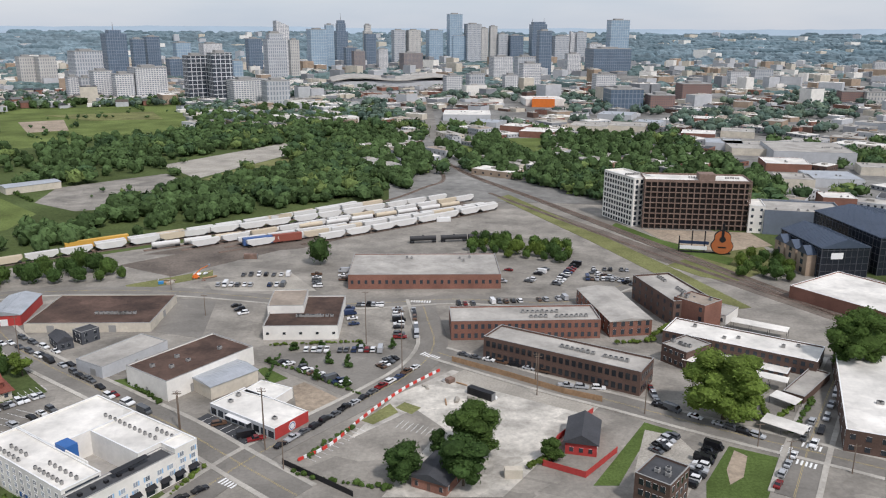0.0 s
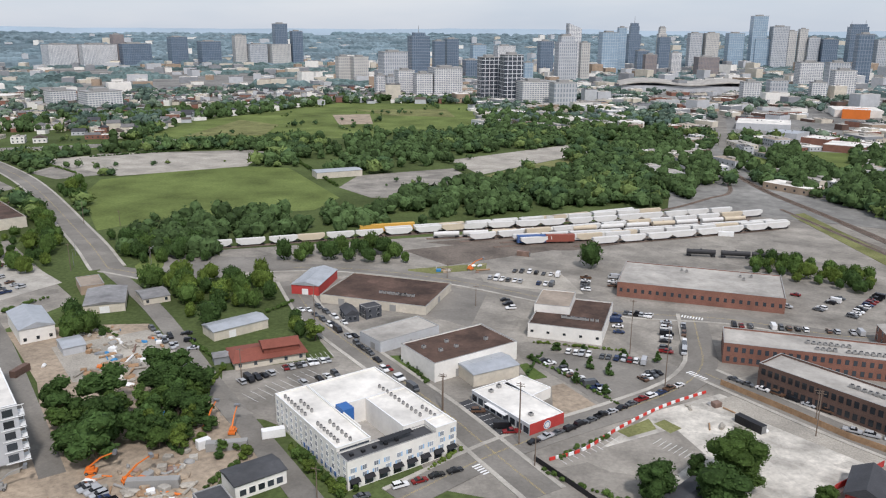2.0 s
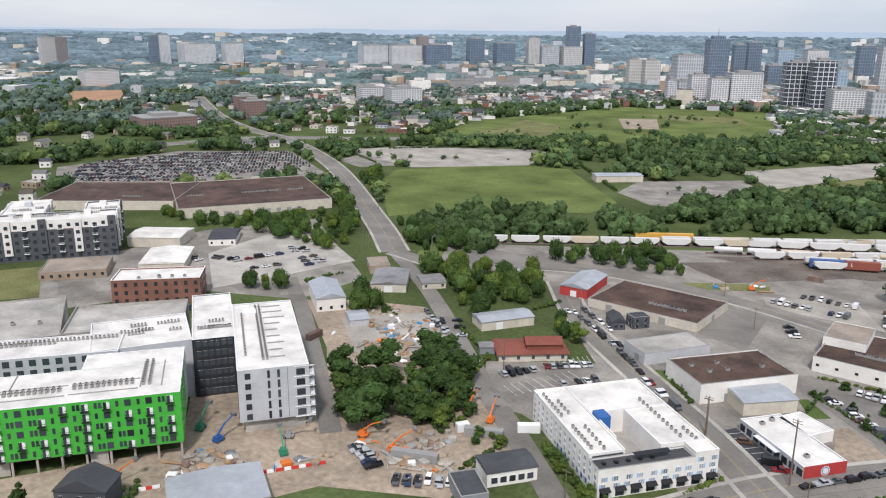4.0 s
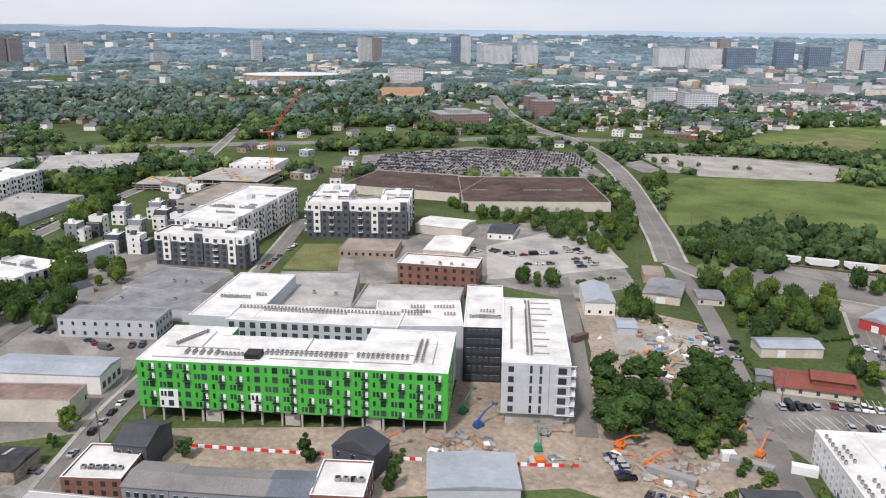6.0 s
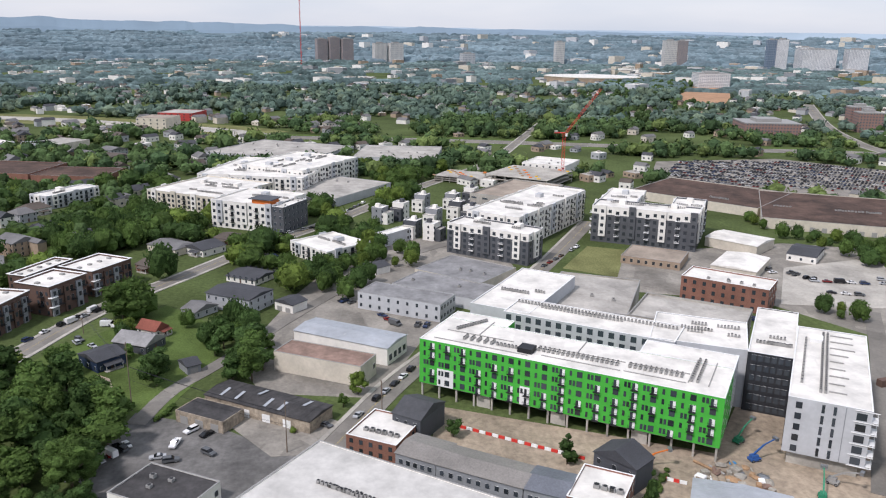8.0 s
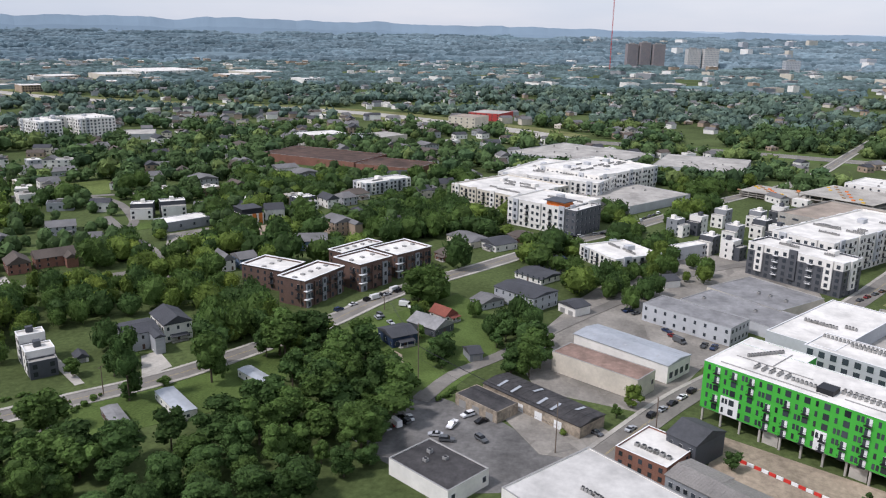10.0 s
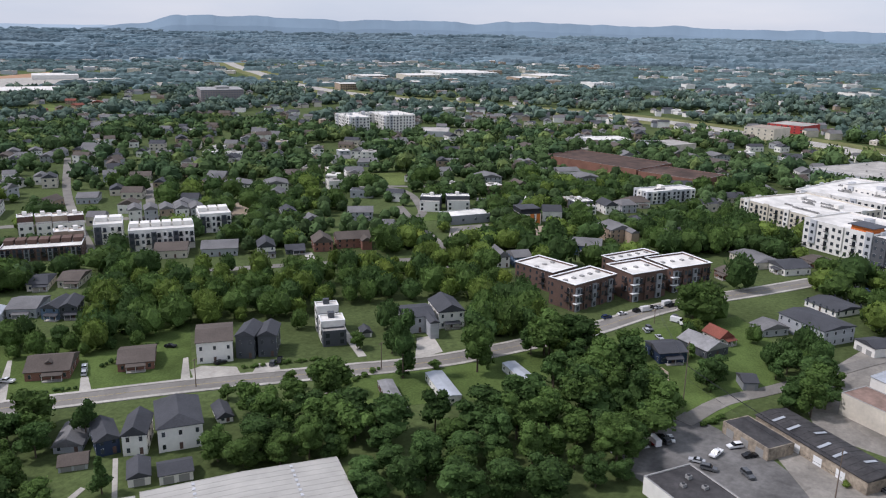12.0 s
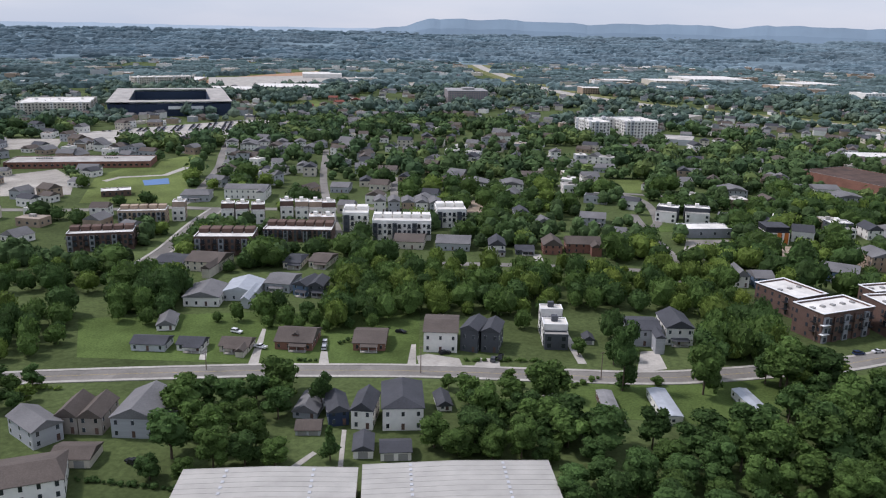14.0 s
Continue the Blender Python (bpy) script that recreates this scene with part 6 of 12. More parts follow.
def terrace(cx, cy, w, d, h, rot, label, wall, floors):
    """A row of flats with party bays, balconies and roof hatches."""
    ob = root("terrace", cx, cy, rot, 0, label, "apartment building", "terraces")
    flat_block(ob, w, d, h, wall, ROOFWHITE, 0.7)
    dz = h / floors
    n = max(2, int(w / 5.5))
    far = math.hypot(cx, cy) > 430
    if not far:
        bm = bmesh.new()
        ring(bm, -w / 2 - 0.5, -d / 2 - 0.5, w / 2 + 0.5, d / 2 + 0.5, 0.75, h + 0.72, h + 0.95)
        part("cornice", bm, TRIM, ob)
        for k in range(1, floors):
            part("balcony_slab", box(-w / 2 - 0.9, -d / 2 - 1.6, dz * k - 0.1, -w / 2 + 3.2, -d / 2 + 0.3, dz * k + 0.14), TRIM, ob)
    for i in range(n):
        u = -w / 2 + w * (i + 0.5) / n
        bay = part("bay", box(-w / n * 0.24, -0.7, 0, w / n * 0.24, 0, h * 0.93), wall if i % 2 else (MGREY if wall is not WHITE else DGREY), ob)
        bay.matrix_basis = side_pose(w, d, "f", u - w / n * 0.2, 0)
        place_all(ob, "window", window_mesh(1.4, 1.9, BLACK, 1), [side_pose(w, d, "f", u - w / n * 0.2, dz * k + 0.6, 0.71) for k in range(floors)])
        put_balconies(ob, w, d, "f", (u + w / n * 0.26,), [dz * k + 0.15 for k in range(1, floors)], min(2.4, w / n * 0.45), 1.5)
        if far:
            part("stair_head", box(u - w / n * 0.42, d * 0.02, h, u + w / n * 0.42, d * 0.40, h + 2.4), wall, ROOFS[ob.name])
        else:
            part("roof_hatch", box(u - 0.8, -0.2, h, u + 0.8, 1.6, h + 0.7), UNITGREY, ROOFS[ob.name])
    ns = max(2, int(d / 4))
    for s in "lr":
        put_windows(ob, w, d, s, ns, floors, 1.1, 1.6, 0.8, dz, BLACK, 0)
    put_balconies(ob, w, d, "l", (d * 0.25,), [dz * k + 0.15 for k in range(1, floors)], 2.6, 1.4)
    return ob


def tower_block(cx, cy, w, d, h, rot, label, facade):
    ob = root("tower_block", cx, cy, rot, 0, label, "tower", "slab blocks")
    part("shaft", box(-w / 2, -d / 2, 0, w / 2, d / 2, h), facade, ob)
    part("parapet", box(-w / 2 - 0.2, -d / 2 - 0.2, h, w / 2 + 0.2, d / 2 + 0.2, h + 0.8), UNITGREY, ob)
    part("plant_room", box(-w * 0.1, -d * 0.2, h + 0.8, w * 0.2, d * 0.2, h + 4), UNITGREY, ob)
    return ob


def stadium(cx, cy, w, d, h, rot):
    """A dark blue football ground: four stands under a flat canopy round an open pitch."""
    d = max(d, w * 0.7)
    ob = root("stadium", cx, cy, rot, 0, "dark blue sports stadium with a grey flat canopy", "stadium")
    t = w * 0.16
    for x0, y0, x1, y1 in ((-w / 2, -d / 2, w / 2, -d / 2 + t), (-w / 2, d / 2 - t, w / 2, d / 2), (-w / 2, -d / 2 + t, -w / 2 + t, d / 2 - t), (w / 2 - t, -d / 2 + t, w / 2, d / 2 - t)):
        part("stand", box(x0, y0, 0, x1, y1, h * 0.86), NAVY, ob)
    for x0, y0, x1, y1 in ((-w / 2 - 2, -d / 2 - 2, w / 2 + 2, -d / 2 + t), (-w / 2 - 2, d / 2 - t, w / 2 + 2, d / 2 + 2), (-w / 2 - 2, -d / 2 + t, -w / 2 + t, d / 2 - t), (w / 2 - t, -d / 2 + t, w / 2 + 2, d / 2 - t)):
        part("canopy", box(x0, y0, h, x1, y1, h + 0.9), ROOFGREY, ob)
    n = 18
    for i in range(n + 1):
        x = -w / 2 + w * i / n
        part("column", box(x - 0.4, -d / 2 - 1.6, 0, x + 0.4, -d / 2 - 0.8, h), NAVY, ob)
    part("pitch", box(-w / 2 + t, -d / 2 + t, 0, w / 2 - t, d / 2 - t, 0.2), GRASS, ob)
    part("sign_bar", box(-w * 0.02, -d / 2 - 2.1, h * 0.5, w * 0.27, -d / 2 - 1.7, h * 0.72), TRIM, ob, "white sign bar in place of lettering")
    return ob


def bare_hotel(cx, cy, w, d, h, rot, label):
    """A concrete frame, floor over floor, round a core coloured as room shade, with a white roof."""
    ob = root("unfinished_building", cx, cy, rot, 0, label, "building")
    n = 9
    dz = h / n
    # Near-black colour on a solid core stands for shade inside the rooms.
    inner = plain("room_shade_dark", (0.045, 0.038, 0.034), 0.9)
    part("core", box(-w / 2 + 1.6, -d / 2 + 1.6, 0, w / 2 - 1.6, d / 2 - 1.6, h - 0.4), inner, ob, "solid core coloured dark as the shade of open rooms")
    for k in range(1, n + 1):
        part("floor_slab", ring(bmesh.new(), -w / 2, -d / 2, w / 2, d / 2, 1.7, k * dz - 0.42, k * dz), BAREFRAME, ob)
    for s, length in (("f", w), ("r", d), ("l", d)):
        m = int(length / 3.7)
        for i in range(m + 1):
            u = -length / 2 + 0.35 + (length - 0.7) * i / m
            q = part("column", SHARED.setdefault("frame_column", link_mesh("column", box(-0.34, 0.05, 0, 0.34, 0.7, h - 0.45), BAREFRAME)), None, ob)
            q.matrix_basis = side_pose(w, d, s, u, 0)
    rf = part("roof", box(-w / 2 + 0.3, -d / 2 + 0.3, h + 0.002, w / 2 - 0.3, d / 2 - 0.3, h + 0.25), ROOFWHITE, ob)
    part("parapet", ring(bmesh.new(), -w / 2, -d / 2, w / 2, d / 2, 0.28, h + 0.002, h + 1.3), BAREFRAME, ob)
    part("plant_room", box(w * 0.02, -d * 0.3, h + 0.25, w * 0.17, d * 0.1, h + 4.2), BAREFRAME, rf)
    ROOFS[ob.name] = rf
    scatter_units(ob, w, d, h + 0.25, 14, 3, 1.2)
    return ob


BAREFRAME = mat("raw_brown_frame", (0.20, 0.140, 0.112), 0.9, fine=0.8, var=0.15, broad=0.1, stain=0.25, bump=0.1)
SLATEBLUE = mat("slate_blue_metal_roof", (0.072, 0.095, 0.135), 0.45, 0.35, fine=0.4, var=0.06, broad=0.1, stain=0.12, bump=0.1)


def steel_hall(cx, cy, w, d, h, rot, rise, label, gables=False):
    """A tall dark hall: glazed walls between steel mullions under a folded metal roof."""
    ob = root("steel_hall", cx, cy, rot, 0, label, "hall")
    part("wall", gable_wall_bm(w, d, h, rise, "y"), plain("hall_glass_wall", (0.018, 0.022, 0.030), 0.18), ob, "dark glazed wall")
    rf = part("roof", gable_bm(w, d, h, rise, 0.5, "y", 0.4), SLATEBLUE, ob)
    bm = bmesh.new()
    for i in range(int(d / 1.6) + 1):
        y = -d / 2 + d * i / int(d / 1.6)
        for sx in (-1, 1):
            add_beam(bm, (sx * (w / 2 + 0.45), y, h - 0.36 * rise / w + 0.05), (0, y, h + rise + 0.05), 0.10)
    part("seam", bm, SLATEBLUE, rf)
    bm = bmesh.new()
    for side, length in (("f", w), ("l", d), ("r", d)):
        m = int(length / 3.0)
        for i in range(m + 1):
            u = -length / 2 + length * i / m
            top = h + (rise * (1 - abs(u) / (w / 2)) - 0.2 if side == "f" else -0.3)
            q = side_pose(w, d, side, u, 0, 0.12)
            add_beam(bm, q.translation, q.translation + Vector((0, 0, max(2.0, top))), 0.30 if i % 3 == 0 else 0.16)
        for k in range(1, int(h / 3.6) + 1):
            a, b = side_pose(w, d, side, -length / 2, k * 3.6, 0.12).translation, side_pose(w, d, side, length / 2, k * 3.6, 0.12).translation
            add_beam(bm, a, b, 0.18)
    q = part("mullion", bm, DGREY, ob)
    q["kind"] = "stuff"
    if gables:
        for i in range(3):
            y = -d * 0.28 + i * d * 0.29
            part("gable_bay", gable_wall_bm(5.0, d * 0.24, h - 4.5, 3.4, "x", -w / 2 - 2.4, y), TANBRICK, ob, "tan brick cross gable")
            part("bay_roof", gable_bm(5.2, d * 0.24, h - 4.5, 3.5, 0.3, "x", 0.2, -w / 2 - 2.3, y), SLATEBLUE, ob)
            for z in (1.0, 5.2, 9.0):
                q = part("window", window_mesh(2.4, 2.6, BLACK, 1), None, ob)
                q.matrix_basis = pose(-w / 2 - 4.9, y, z, 0, 0, 270)
        part("terrace_sign", box(-w * 0.3, -d / 2 - 0.4, h * 0.62, -w * 0.05, -d / 2 - 0.25, h * 0.82), TRIM, ob, "white panel on the gable front")
    return ob


def canopy_roof(cx, cy, w, d, h, rot, label):
    """A thin roof on slim posts."""
    ob = root("canopy", cx, cy, rot, 0, label, "canopy", "court canopies")
    bm = bmesh.new()
    v = [bm.verts.new(q) for q in ((-w / 2, -d / 2, h - 0.5), (w / 2, -d / 2, h - 0.5), (w / 2, d / 2, h), (-w / 2, d / 2, h))]
    lo = [bm.verts.new(q.co - Vector((0, 0, 0.14))) for q in v]
    bm.faces.new(v)
    bm.faces.new(lo[::-1])
    for i in range(4):
        bm.faces.new((lo[i], lo[(i + 1) % 4], v[(i + 1) % 4], v[i]))
    part("roof", bm, ROOFWHITE, ob)
    n = max(1, int(w / 6))
    for i in range(n + 1):
        for y, z in ((-d / 2 + 0.2, h - 0.66), (d / 2 - 0.2, h - 0.2)):
            x = -w / 2 + 0.2 + (w - 0.4) * i / n
            part("post", box(x - 0.07, y - 0.07, 0, x + 0.07, y + 0.07, z), BLACK, ob)
    return ob


FOOT, PAVED = [], []


def placed(fn):
    def run(cx, cy, w, d, h, rot, *rest, **named):
        a = radians(rot)
        FOOT.append((cx, cy, w, d, a))
        if 235 < math.hypot(cx, cy) < 900:
            # an open front yard
            FOOT.append((cx + math.sin(a) * (d / 2 + 9), cy - math.cos(a) * (d / 2 + 9), w * 0.9, 18.0, a))
        return fn(cx, cy, w, d, h, rot, *rest, **named)
    return run


hotel, green_block, grey_block, shop = placed(hotel), placed(green_block), placed(grey_block), placed(shop)
flat_building, shed_building, house = placed(flat_building), placed(shed_building), placed(house)
apartments, townhouse, garage, mobile_home = placed(apartments), placed(townhouse), placed(garage), placed(mobile_home)
orange_house = placed(orange_house)
bare_hotel, steel_hall, canopy_roof = placed(bare_hotel), placed(steel_hall), placed(canopy_roof)
terrace, tower_block, stadium, tower = placed(terrace), placed(tower_block), placed(stadium), placed(tower)


CELLS = {"n": -1}


def cell_lists():
    """Footprints and street pieces by squares of 60 m, made anew when more have come."""
    if CELLS["n"] != len(FOOT) + len(STREETS):
        CELLS.clear()
        CELLS["n"] = len(FOOT) + len(STREETS)

        def note_in(x0, y0, x1, y1, item):
            for i in range(int(x0 // 60), int(x1 // 60) + 1):
                for j in range(int(y0 // 60), int(y1 // 60) + 1):
                    CELLS.setdefault((i, j), []).append(item)
        for q in FOOT:
            R = math.hypot(q[2], q[3]) / 2 + 12
            note_in(q[0] - R, q[1] - R, q[0] + R, q[1] + R, (0, q))
        for q in STREETS:
            R = q[4] + 12
            note_in(min(q[0], q[2]) - R, min(q[1], q[3]) - R, max(q[0], q[2]) + R, max(q[1], q[3]) + R, (1, q))
    return CELLS


def free(x, y, r, paved=True):
    """Whether a spot stands clear of buildings, streets and (if asked) paved lots."""
    for kind, q in cell_lists().get((int(x // 60), int(y // 60)), ()):
        if kind == 0:
            cx, cy, w, d, a = q
            dx, dy = x - cx, y - cy
            u, v = dx * math.cos(a) + dy * math.sin(a), -dx * math.sin(a) + dy * math.cos(a)
            if abs(u) < w / 2 + r and abs(v) < d / 2 + r:
                return False
        else:
            x0, y0, x1, y1, half = q
            L2 = (x1 - x0) ** 2 + (y1 - y0) ** 2
            t = max(0.0, min(1.0, ((x - x0) * (x1 - x0) + (y - y0) * (y1 - y0)) / L2)) if L2 else 0.0
            if (x - x0 - t * (x1 - x0)) ** 2 + (y - y0 - t * (y1 - y0)) ** 2 < (half + r * 0.6) ** 2:
                return False
    return not (paved and any(inside(p, x, y) for p in LOTS))


def reservoir(cx, cy, rx, ry, h, rot):
    ob = root("reservoir", cx, cy, rot, 0, "broad low round reservoir with a pale stone wall", "reservoir")
    for nm, k, z0, z1, m in (("wall", 1.0, 0, h, TANBRICK), ("cap", 1.01, h, h + 1.2, CREAM), ("roof", 0.97, h + 1.2, h + 1.6, ROOFWHITE)):
        bm = bmesh.new()
        add_cyl(bm, 0, 0, z0, z1, 1.0, 1.0, 40)
        bm.transform(Matrix.Diagonal((rx * k, ry * k, 1, 1)))
        part(nm, bm, m, ob)
    return ob


def lattice(bm, a, b, w, step, bar):
    a, b = Vector(a), Vector(b)
    q = (b - a).to_track_quat("Z", "Y").to_matrix().to_4x4()
    m = Matrix.Translation(a) @ q
    L = (b - a).length
    n = max(1, int(L / step))
    c = [Vector((sx * w / 2, sy * w / 2, 0)) for sx, sy in ((-1, -1), (1, -1), (1, 1), (-1, 1))]
    for k in c:
        add_beam(bm, m @ k, m @ (k + Vector((0, 0, L))), bar)
    for i in range(n):
        z0, z1 = L * i / n, L * (i + 1) / n
        for j in range(4):
            p, r = c[j], c[(j + 1) % 4]
            add_beam(bm, m @ (p + Vector((0, 0, z0))), m @ (r + Vector((0, 0, z1))), bar * 0.6)


def tower_crane(x, y, h, rot, jib_len, rise):
    ob = root("tower_crane", x, y, rot, 0, "red luffing tower crane over a building site", "crane")
    bm = bmesh.new()
    lattice(bm, (0, 0, 0), (0, 0, h), 2.2, 3.0, 0.28)
    part("mast", bm, REDPAINT, ob)
    bm = bmesh.new()
    lattice(bm, (1, 0, h), (1 + jib_len, 0, h + rise), 1.5, 3.0, 0.22)
    part("jib", bm, REDPAINT, ob)
    part("counter_jib", box(-8, -1.2, h, 0.8, 1.2, h + 0.7), REDPAINT, ob)
    part("counterweight", box(-8, -1.3, h + 0.7, -5.5, 1.3, h + 2.2), CONCRETE, ob)
    part("cab", box(0.9, -1.4, h - 2.4, 2.6, 0.2, h - 0.1), TRIM, ob)
    return ob


def radio_mast(x, y, h):
    ob = root("radio_mast", x, y, 0, 0, "tall thin red and white radio mast", "mast")
    bm = bmesh.new()
    lattice(bm, (0, 0, 0), (0, 0, h), 2.4, 8.0, 0.7)
    part("mast", bm, REDPAINT, ob)
    return ob


def bare_frame(cx, cy, w, d, h, rot, label):
    """Concrete slabs and columns of a building that has just been begun."""
    ob = root("concrete_frame", cx, cy, rot, 0, label, "building")
    for k in range(3):
        z = h * (k + 1) / 3
        part("floor_slab", box(-w / 2, -d / 2, z - 0.35, w / 2, d / 2, z), CONCRETE, ob)
        for i in range(7):
            for j in range(2):
                x, y = -w / 2 + 0.6 + (w - 1.2) * i / 6, (-d / 2 + 0.6, d / 2 - 0.6)[j]
                part("column", box(x - 0.25, y - 0.25, z - h / 3, x + 0.25, y + 0.25, z - 0.35), CONCRETE, ob)
    for i in range(16):
        x, y = -w / 2 + w * ((i * 37) % 100) / 100, -d / 2 + d * ((i * 61) % 100) / 100
        part("formwork_stack", box(x - 1.2, y - 0.6, h, x + 1.2, y + 0.6, h + 0.8), (WOOD, ORANGE, YELLOW)[i % 3], ob)
    return ob


def arch_bridge(x, y, rot, span, h):
    ob = root("arch_bridge", x, y, rot, 0, "grey steel arch bridge over a river", "bridge")
    part("deck", box(-span, -6, h * 0.3, span, 6, h * 0.3 + 2), CONCRETE, ob)
    for s in (-5, 5):
        bm = bmesh.new()
        for i in range(14):
            a0, a1 = math.pi * i / 14, math.pi * (i + 1) / 14
            add_beam(bm, (-span / 2 * math.cos(a0), s, h * 0.3 + h * math.sin(a0)), (-span / 2 * math.cos(a1), s, h * 0.3 + h * math.sin(a1)), 2.2)
            add_beam(bm, (-span / 2 * math.cos(a1), s, h * 0.3), (-span / 2 * math.cos(a1), s, h * 0.3 + h * math.sin(a1)), 0.9)
        part("arch", bm, STEEL, ob)
    return ob


def wave_hall(cx, cy, w, d, h, rot, label):
    """A low convention hall with a curved pale roof."""
    ob = root("convention_hall", cx, cy, rot, 0, label, "building")
    part("wall", box(-w / 2, -d / 2, 0, w / 2, d / 2, h * 0.6), LGREY, ob)
    bm = bmesh.new()
    n = 36
    prev = None
    for i in range(n + 1):
        x = -w / 2 - 4 + (w + 8) * i / n
        z = h * (0.62 + 0.20 * math.sin(i / n * math.pi) + 0.16 * math.sin(i / n * math.pi * 3.0))
        cur = [bm.verts.new((x, -d / 2 - 4, z)), bm.verts.new((x, d / 2 + 4, z + 3)), bm.verts.new((x, d / 2 + 4, z + 1.5)), bm.verts.new((x, -d / 2 - 4, z - 1.5))]
        if prev:
            for k in range(4):
                bm.faces.new((prev[k], prev[(k + 1) % 4], cur[(k + 1) % 4], cur[k]))
        prev = cur
    part("roof", bm, ROOFGREY, ob)
    return ob


def guitar_sign(x, y, rot, h):
    """A giant orange guitar that stands as a roadside sign."""
    ob = root("guitar_sign", x, y, rot, 0, "giant orange guitar-shaped sign on a steel frame", "sign")
    def plate(name, scale, y0, y1, material):
        """The figure of a guitar body: wide below, waisted, narrower above."""
        bm = bmesh.new()
        out = []
        for i in range(48):
            a = 2 * math.pi * i / 48
            v = -math.cos(a)
            half = math.sin(a) * (0.36 - 0.05 * v) * (1 - 0.24 * math.exp(-((v - 0.22) / 0.30) ** 2))
            out.append((half * h * scale, h * (0.42 + 0.41 * v * scale)))
        f0 = [bm.verts.new((p[0], y0, p[1])) for p in out]
        f1 = [bm.verts.new((p[0], y1, p[1])) for p in out]
        bm.faces.new(f0)
        bm.faces.new(f1[::-1])
        for i in range(48):
            bm.faces.new((f0[i], f1[i], f1[(i + 1) % 48], f0[(i + 1) % 48]))
        return part(name, bm, material, ob)

    plate("binding", 1.0, -0.5, 0.7, BLACK)
    plate("guitar_body", 0.93, -0.72, -0.51, plain("guitar_orange", (0.42, 0.13, 0.045), 0.5))
    bm = bmesh.new()
    add_cyl(bm, 0, 0, 0, 0.1, h * 0.10, h * 0.10, 20)
    bm.transform(Matrix.Translation((0, -0.74, h * 0.52)) @ Matrix.Rotation(radians(90), 4, "X"))
    part("sound_hole", bm, BLACK, ob)
    part("bridge_bar", box(-h * 0.12, -0.90, h * 0.24, h * 0.12, -0.73, h * 0.28), BLACK, ob)
    part("neck", box(-h * 0.04, -1.0, h * 0.60, h * 0.04, -0.73, h * 1.05), BLACK, ob)
    for x in (-1.35, -0.95, -0.55):
        part("frame_post", box(h * x, 0.8, 0, h * x + 0.6, 1.4, h * (0.55 if x < -1 else 0.75)), BLACK, ob)
    part("frame_beam", box(-h * 1.35, 0.8, h * 0.30, -h * 0.4, 1.3, h * 0.40), NAVY, ob)
    part("sign_panel", box(-h * 1.3, 0.5, h * 0.12, -h * 0.45, 0.75, h * 0.24), TRIM, ob)
    part("frame_beam", box(-h * 1.35, 0.8, 0.3, h * 0.3, 1.3, h * 0.06), BLACK, ob)
    return ob


def fence(pts, h, material, label, post=2.5, name="fence"):
    """Upright boards between posts along a line."""
    ob = root(name, pts[0][0], pts[0][1], 0, 0, label, "fence", "fences")
    for (x0, y0), (x1, y1) in zip(pts, pts[1:]):
        L = math.hypot(x1 - x0, y1 - y0)
        a = math.degrees(math.atan2(y1 - y0, x1 - x0))
        n = max(1, int(L / post))
        key = ("fence", h, material.name, round(L / n, 2))
        if key not in SHARED:
            SHARED[key] = link_mesh("panel", box(0.06, -0.04, 0.08, L / n - 0.06, 0.04, h), material)
            SHARED[key + ("post",)] = link_mesh("post", box(-0.06, -0.07, 0, 0.06, 0.07, h + 0.1), material)
        for i in range(n):
            m = pose(x0 - pts[0][0], y0 - pts[0][1], 0.02, 0, 0, a) @ pose(L / n * i, 0, 0)
            part("panel", SHARED[key], None, ob).matrix_basis = m
            part("post", SHARED[key + ("post",)], None, ob).matrix_basis = m
    return ob


def barriers(pts, label="row of red and white water-filled road barriers"):
    """Road barriers, red and white by turns, each a thing."""
    for c, m in (("red", REDPAINT), ("white", TRIM)):
        if ("barrier", c) not in SHARED:
            bm = bmesh.new()
            loft_body(bm, [(-0.28, 0), (0.28, 0), (0.14, 0.9), (-0.14, 0.9)], 0.95, 0, 1.0)
            bm.transform(Matrix.Rotation(radians(90), 4, "Z"))
            SHARED[("barrier", c)] = link_mesh("road_barrier", bm, m)
    k = 0
    line = smooth_line(pts, 2.0)
    for a, b in zip(line, line[1:]):
        ob = new("road_barrier", SHARED[("barrier", ("red", "white")[k % 2])])
        ob.matrix_world = pose(a.x, a.y, 0.08, 0, 0, math.degrees(math.atan2(b.y - a.y, b.x - a.x)))
        tagged(ob, "%s plastic road barrier in a row" % ("red", "white")[k % 2], "barrier", "road barriers")
        k += 1


def container(x, y, rot, L, color, label, h=2.6, w=2.4):
    ob = root("container", x, y, rot, 0.05, label, "container", "containers")
    bm = bmesh.new()
    add_box(bm, -L / 2, -w / 2, 0, L / 2, w / 2, h)
    for i in range(int(L / 0.5)):
        u = -L / 2 + 0.3 + i * 0.5
        for s in (-1, 1):
            add_box(bm, u - 0.08, s * (w / 2 + 0.02) - 0.03, 0.15, u + 0.08, s * (w / 2 + 0.02) + 0.03, h - 0.15)
    part("shell", bm, color, ob)
    part("roof", box(-L / 2, -w / 2, h, L / 2, w / 2, h + 0.05), color, ob)
    part("doors", box(L / 2, -w / 2 + 0.1, 0.1, L / 2 + 0.05, w / 2 - 0.1, h - 0.1), STEEL, ob)
    return ob


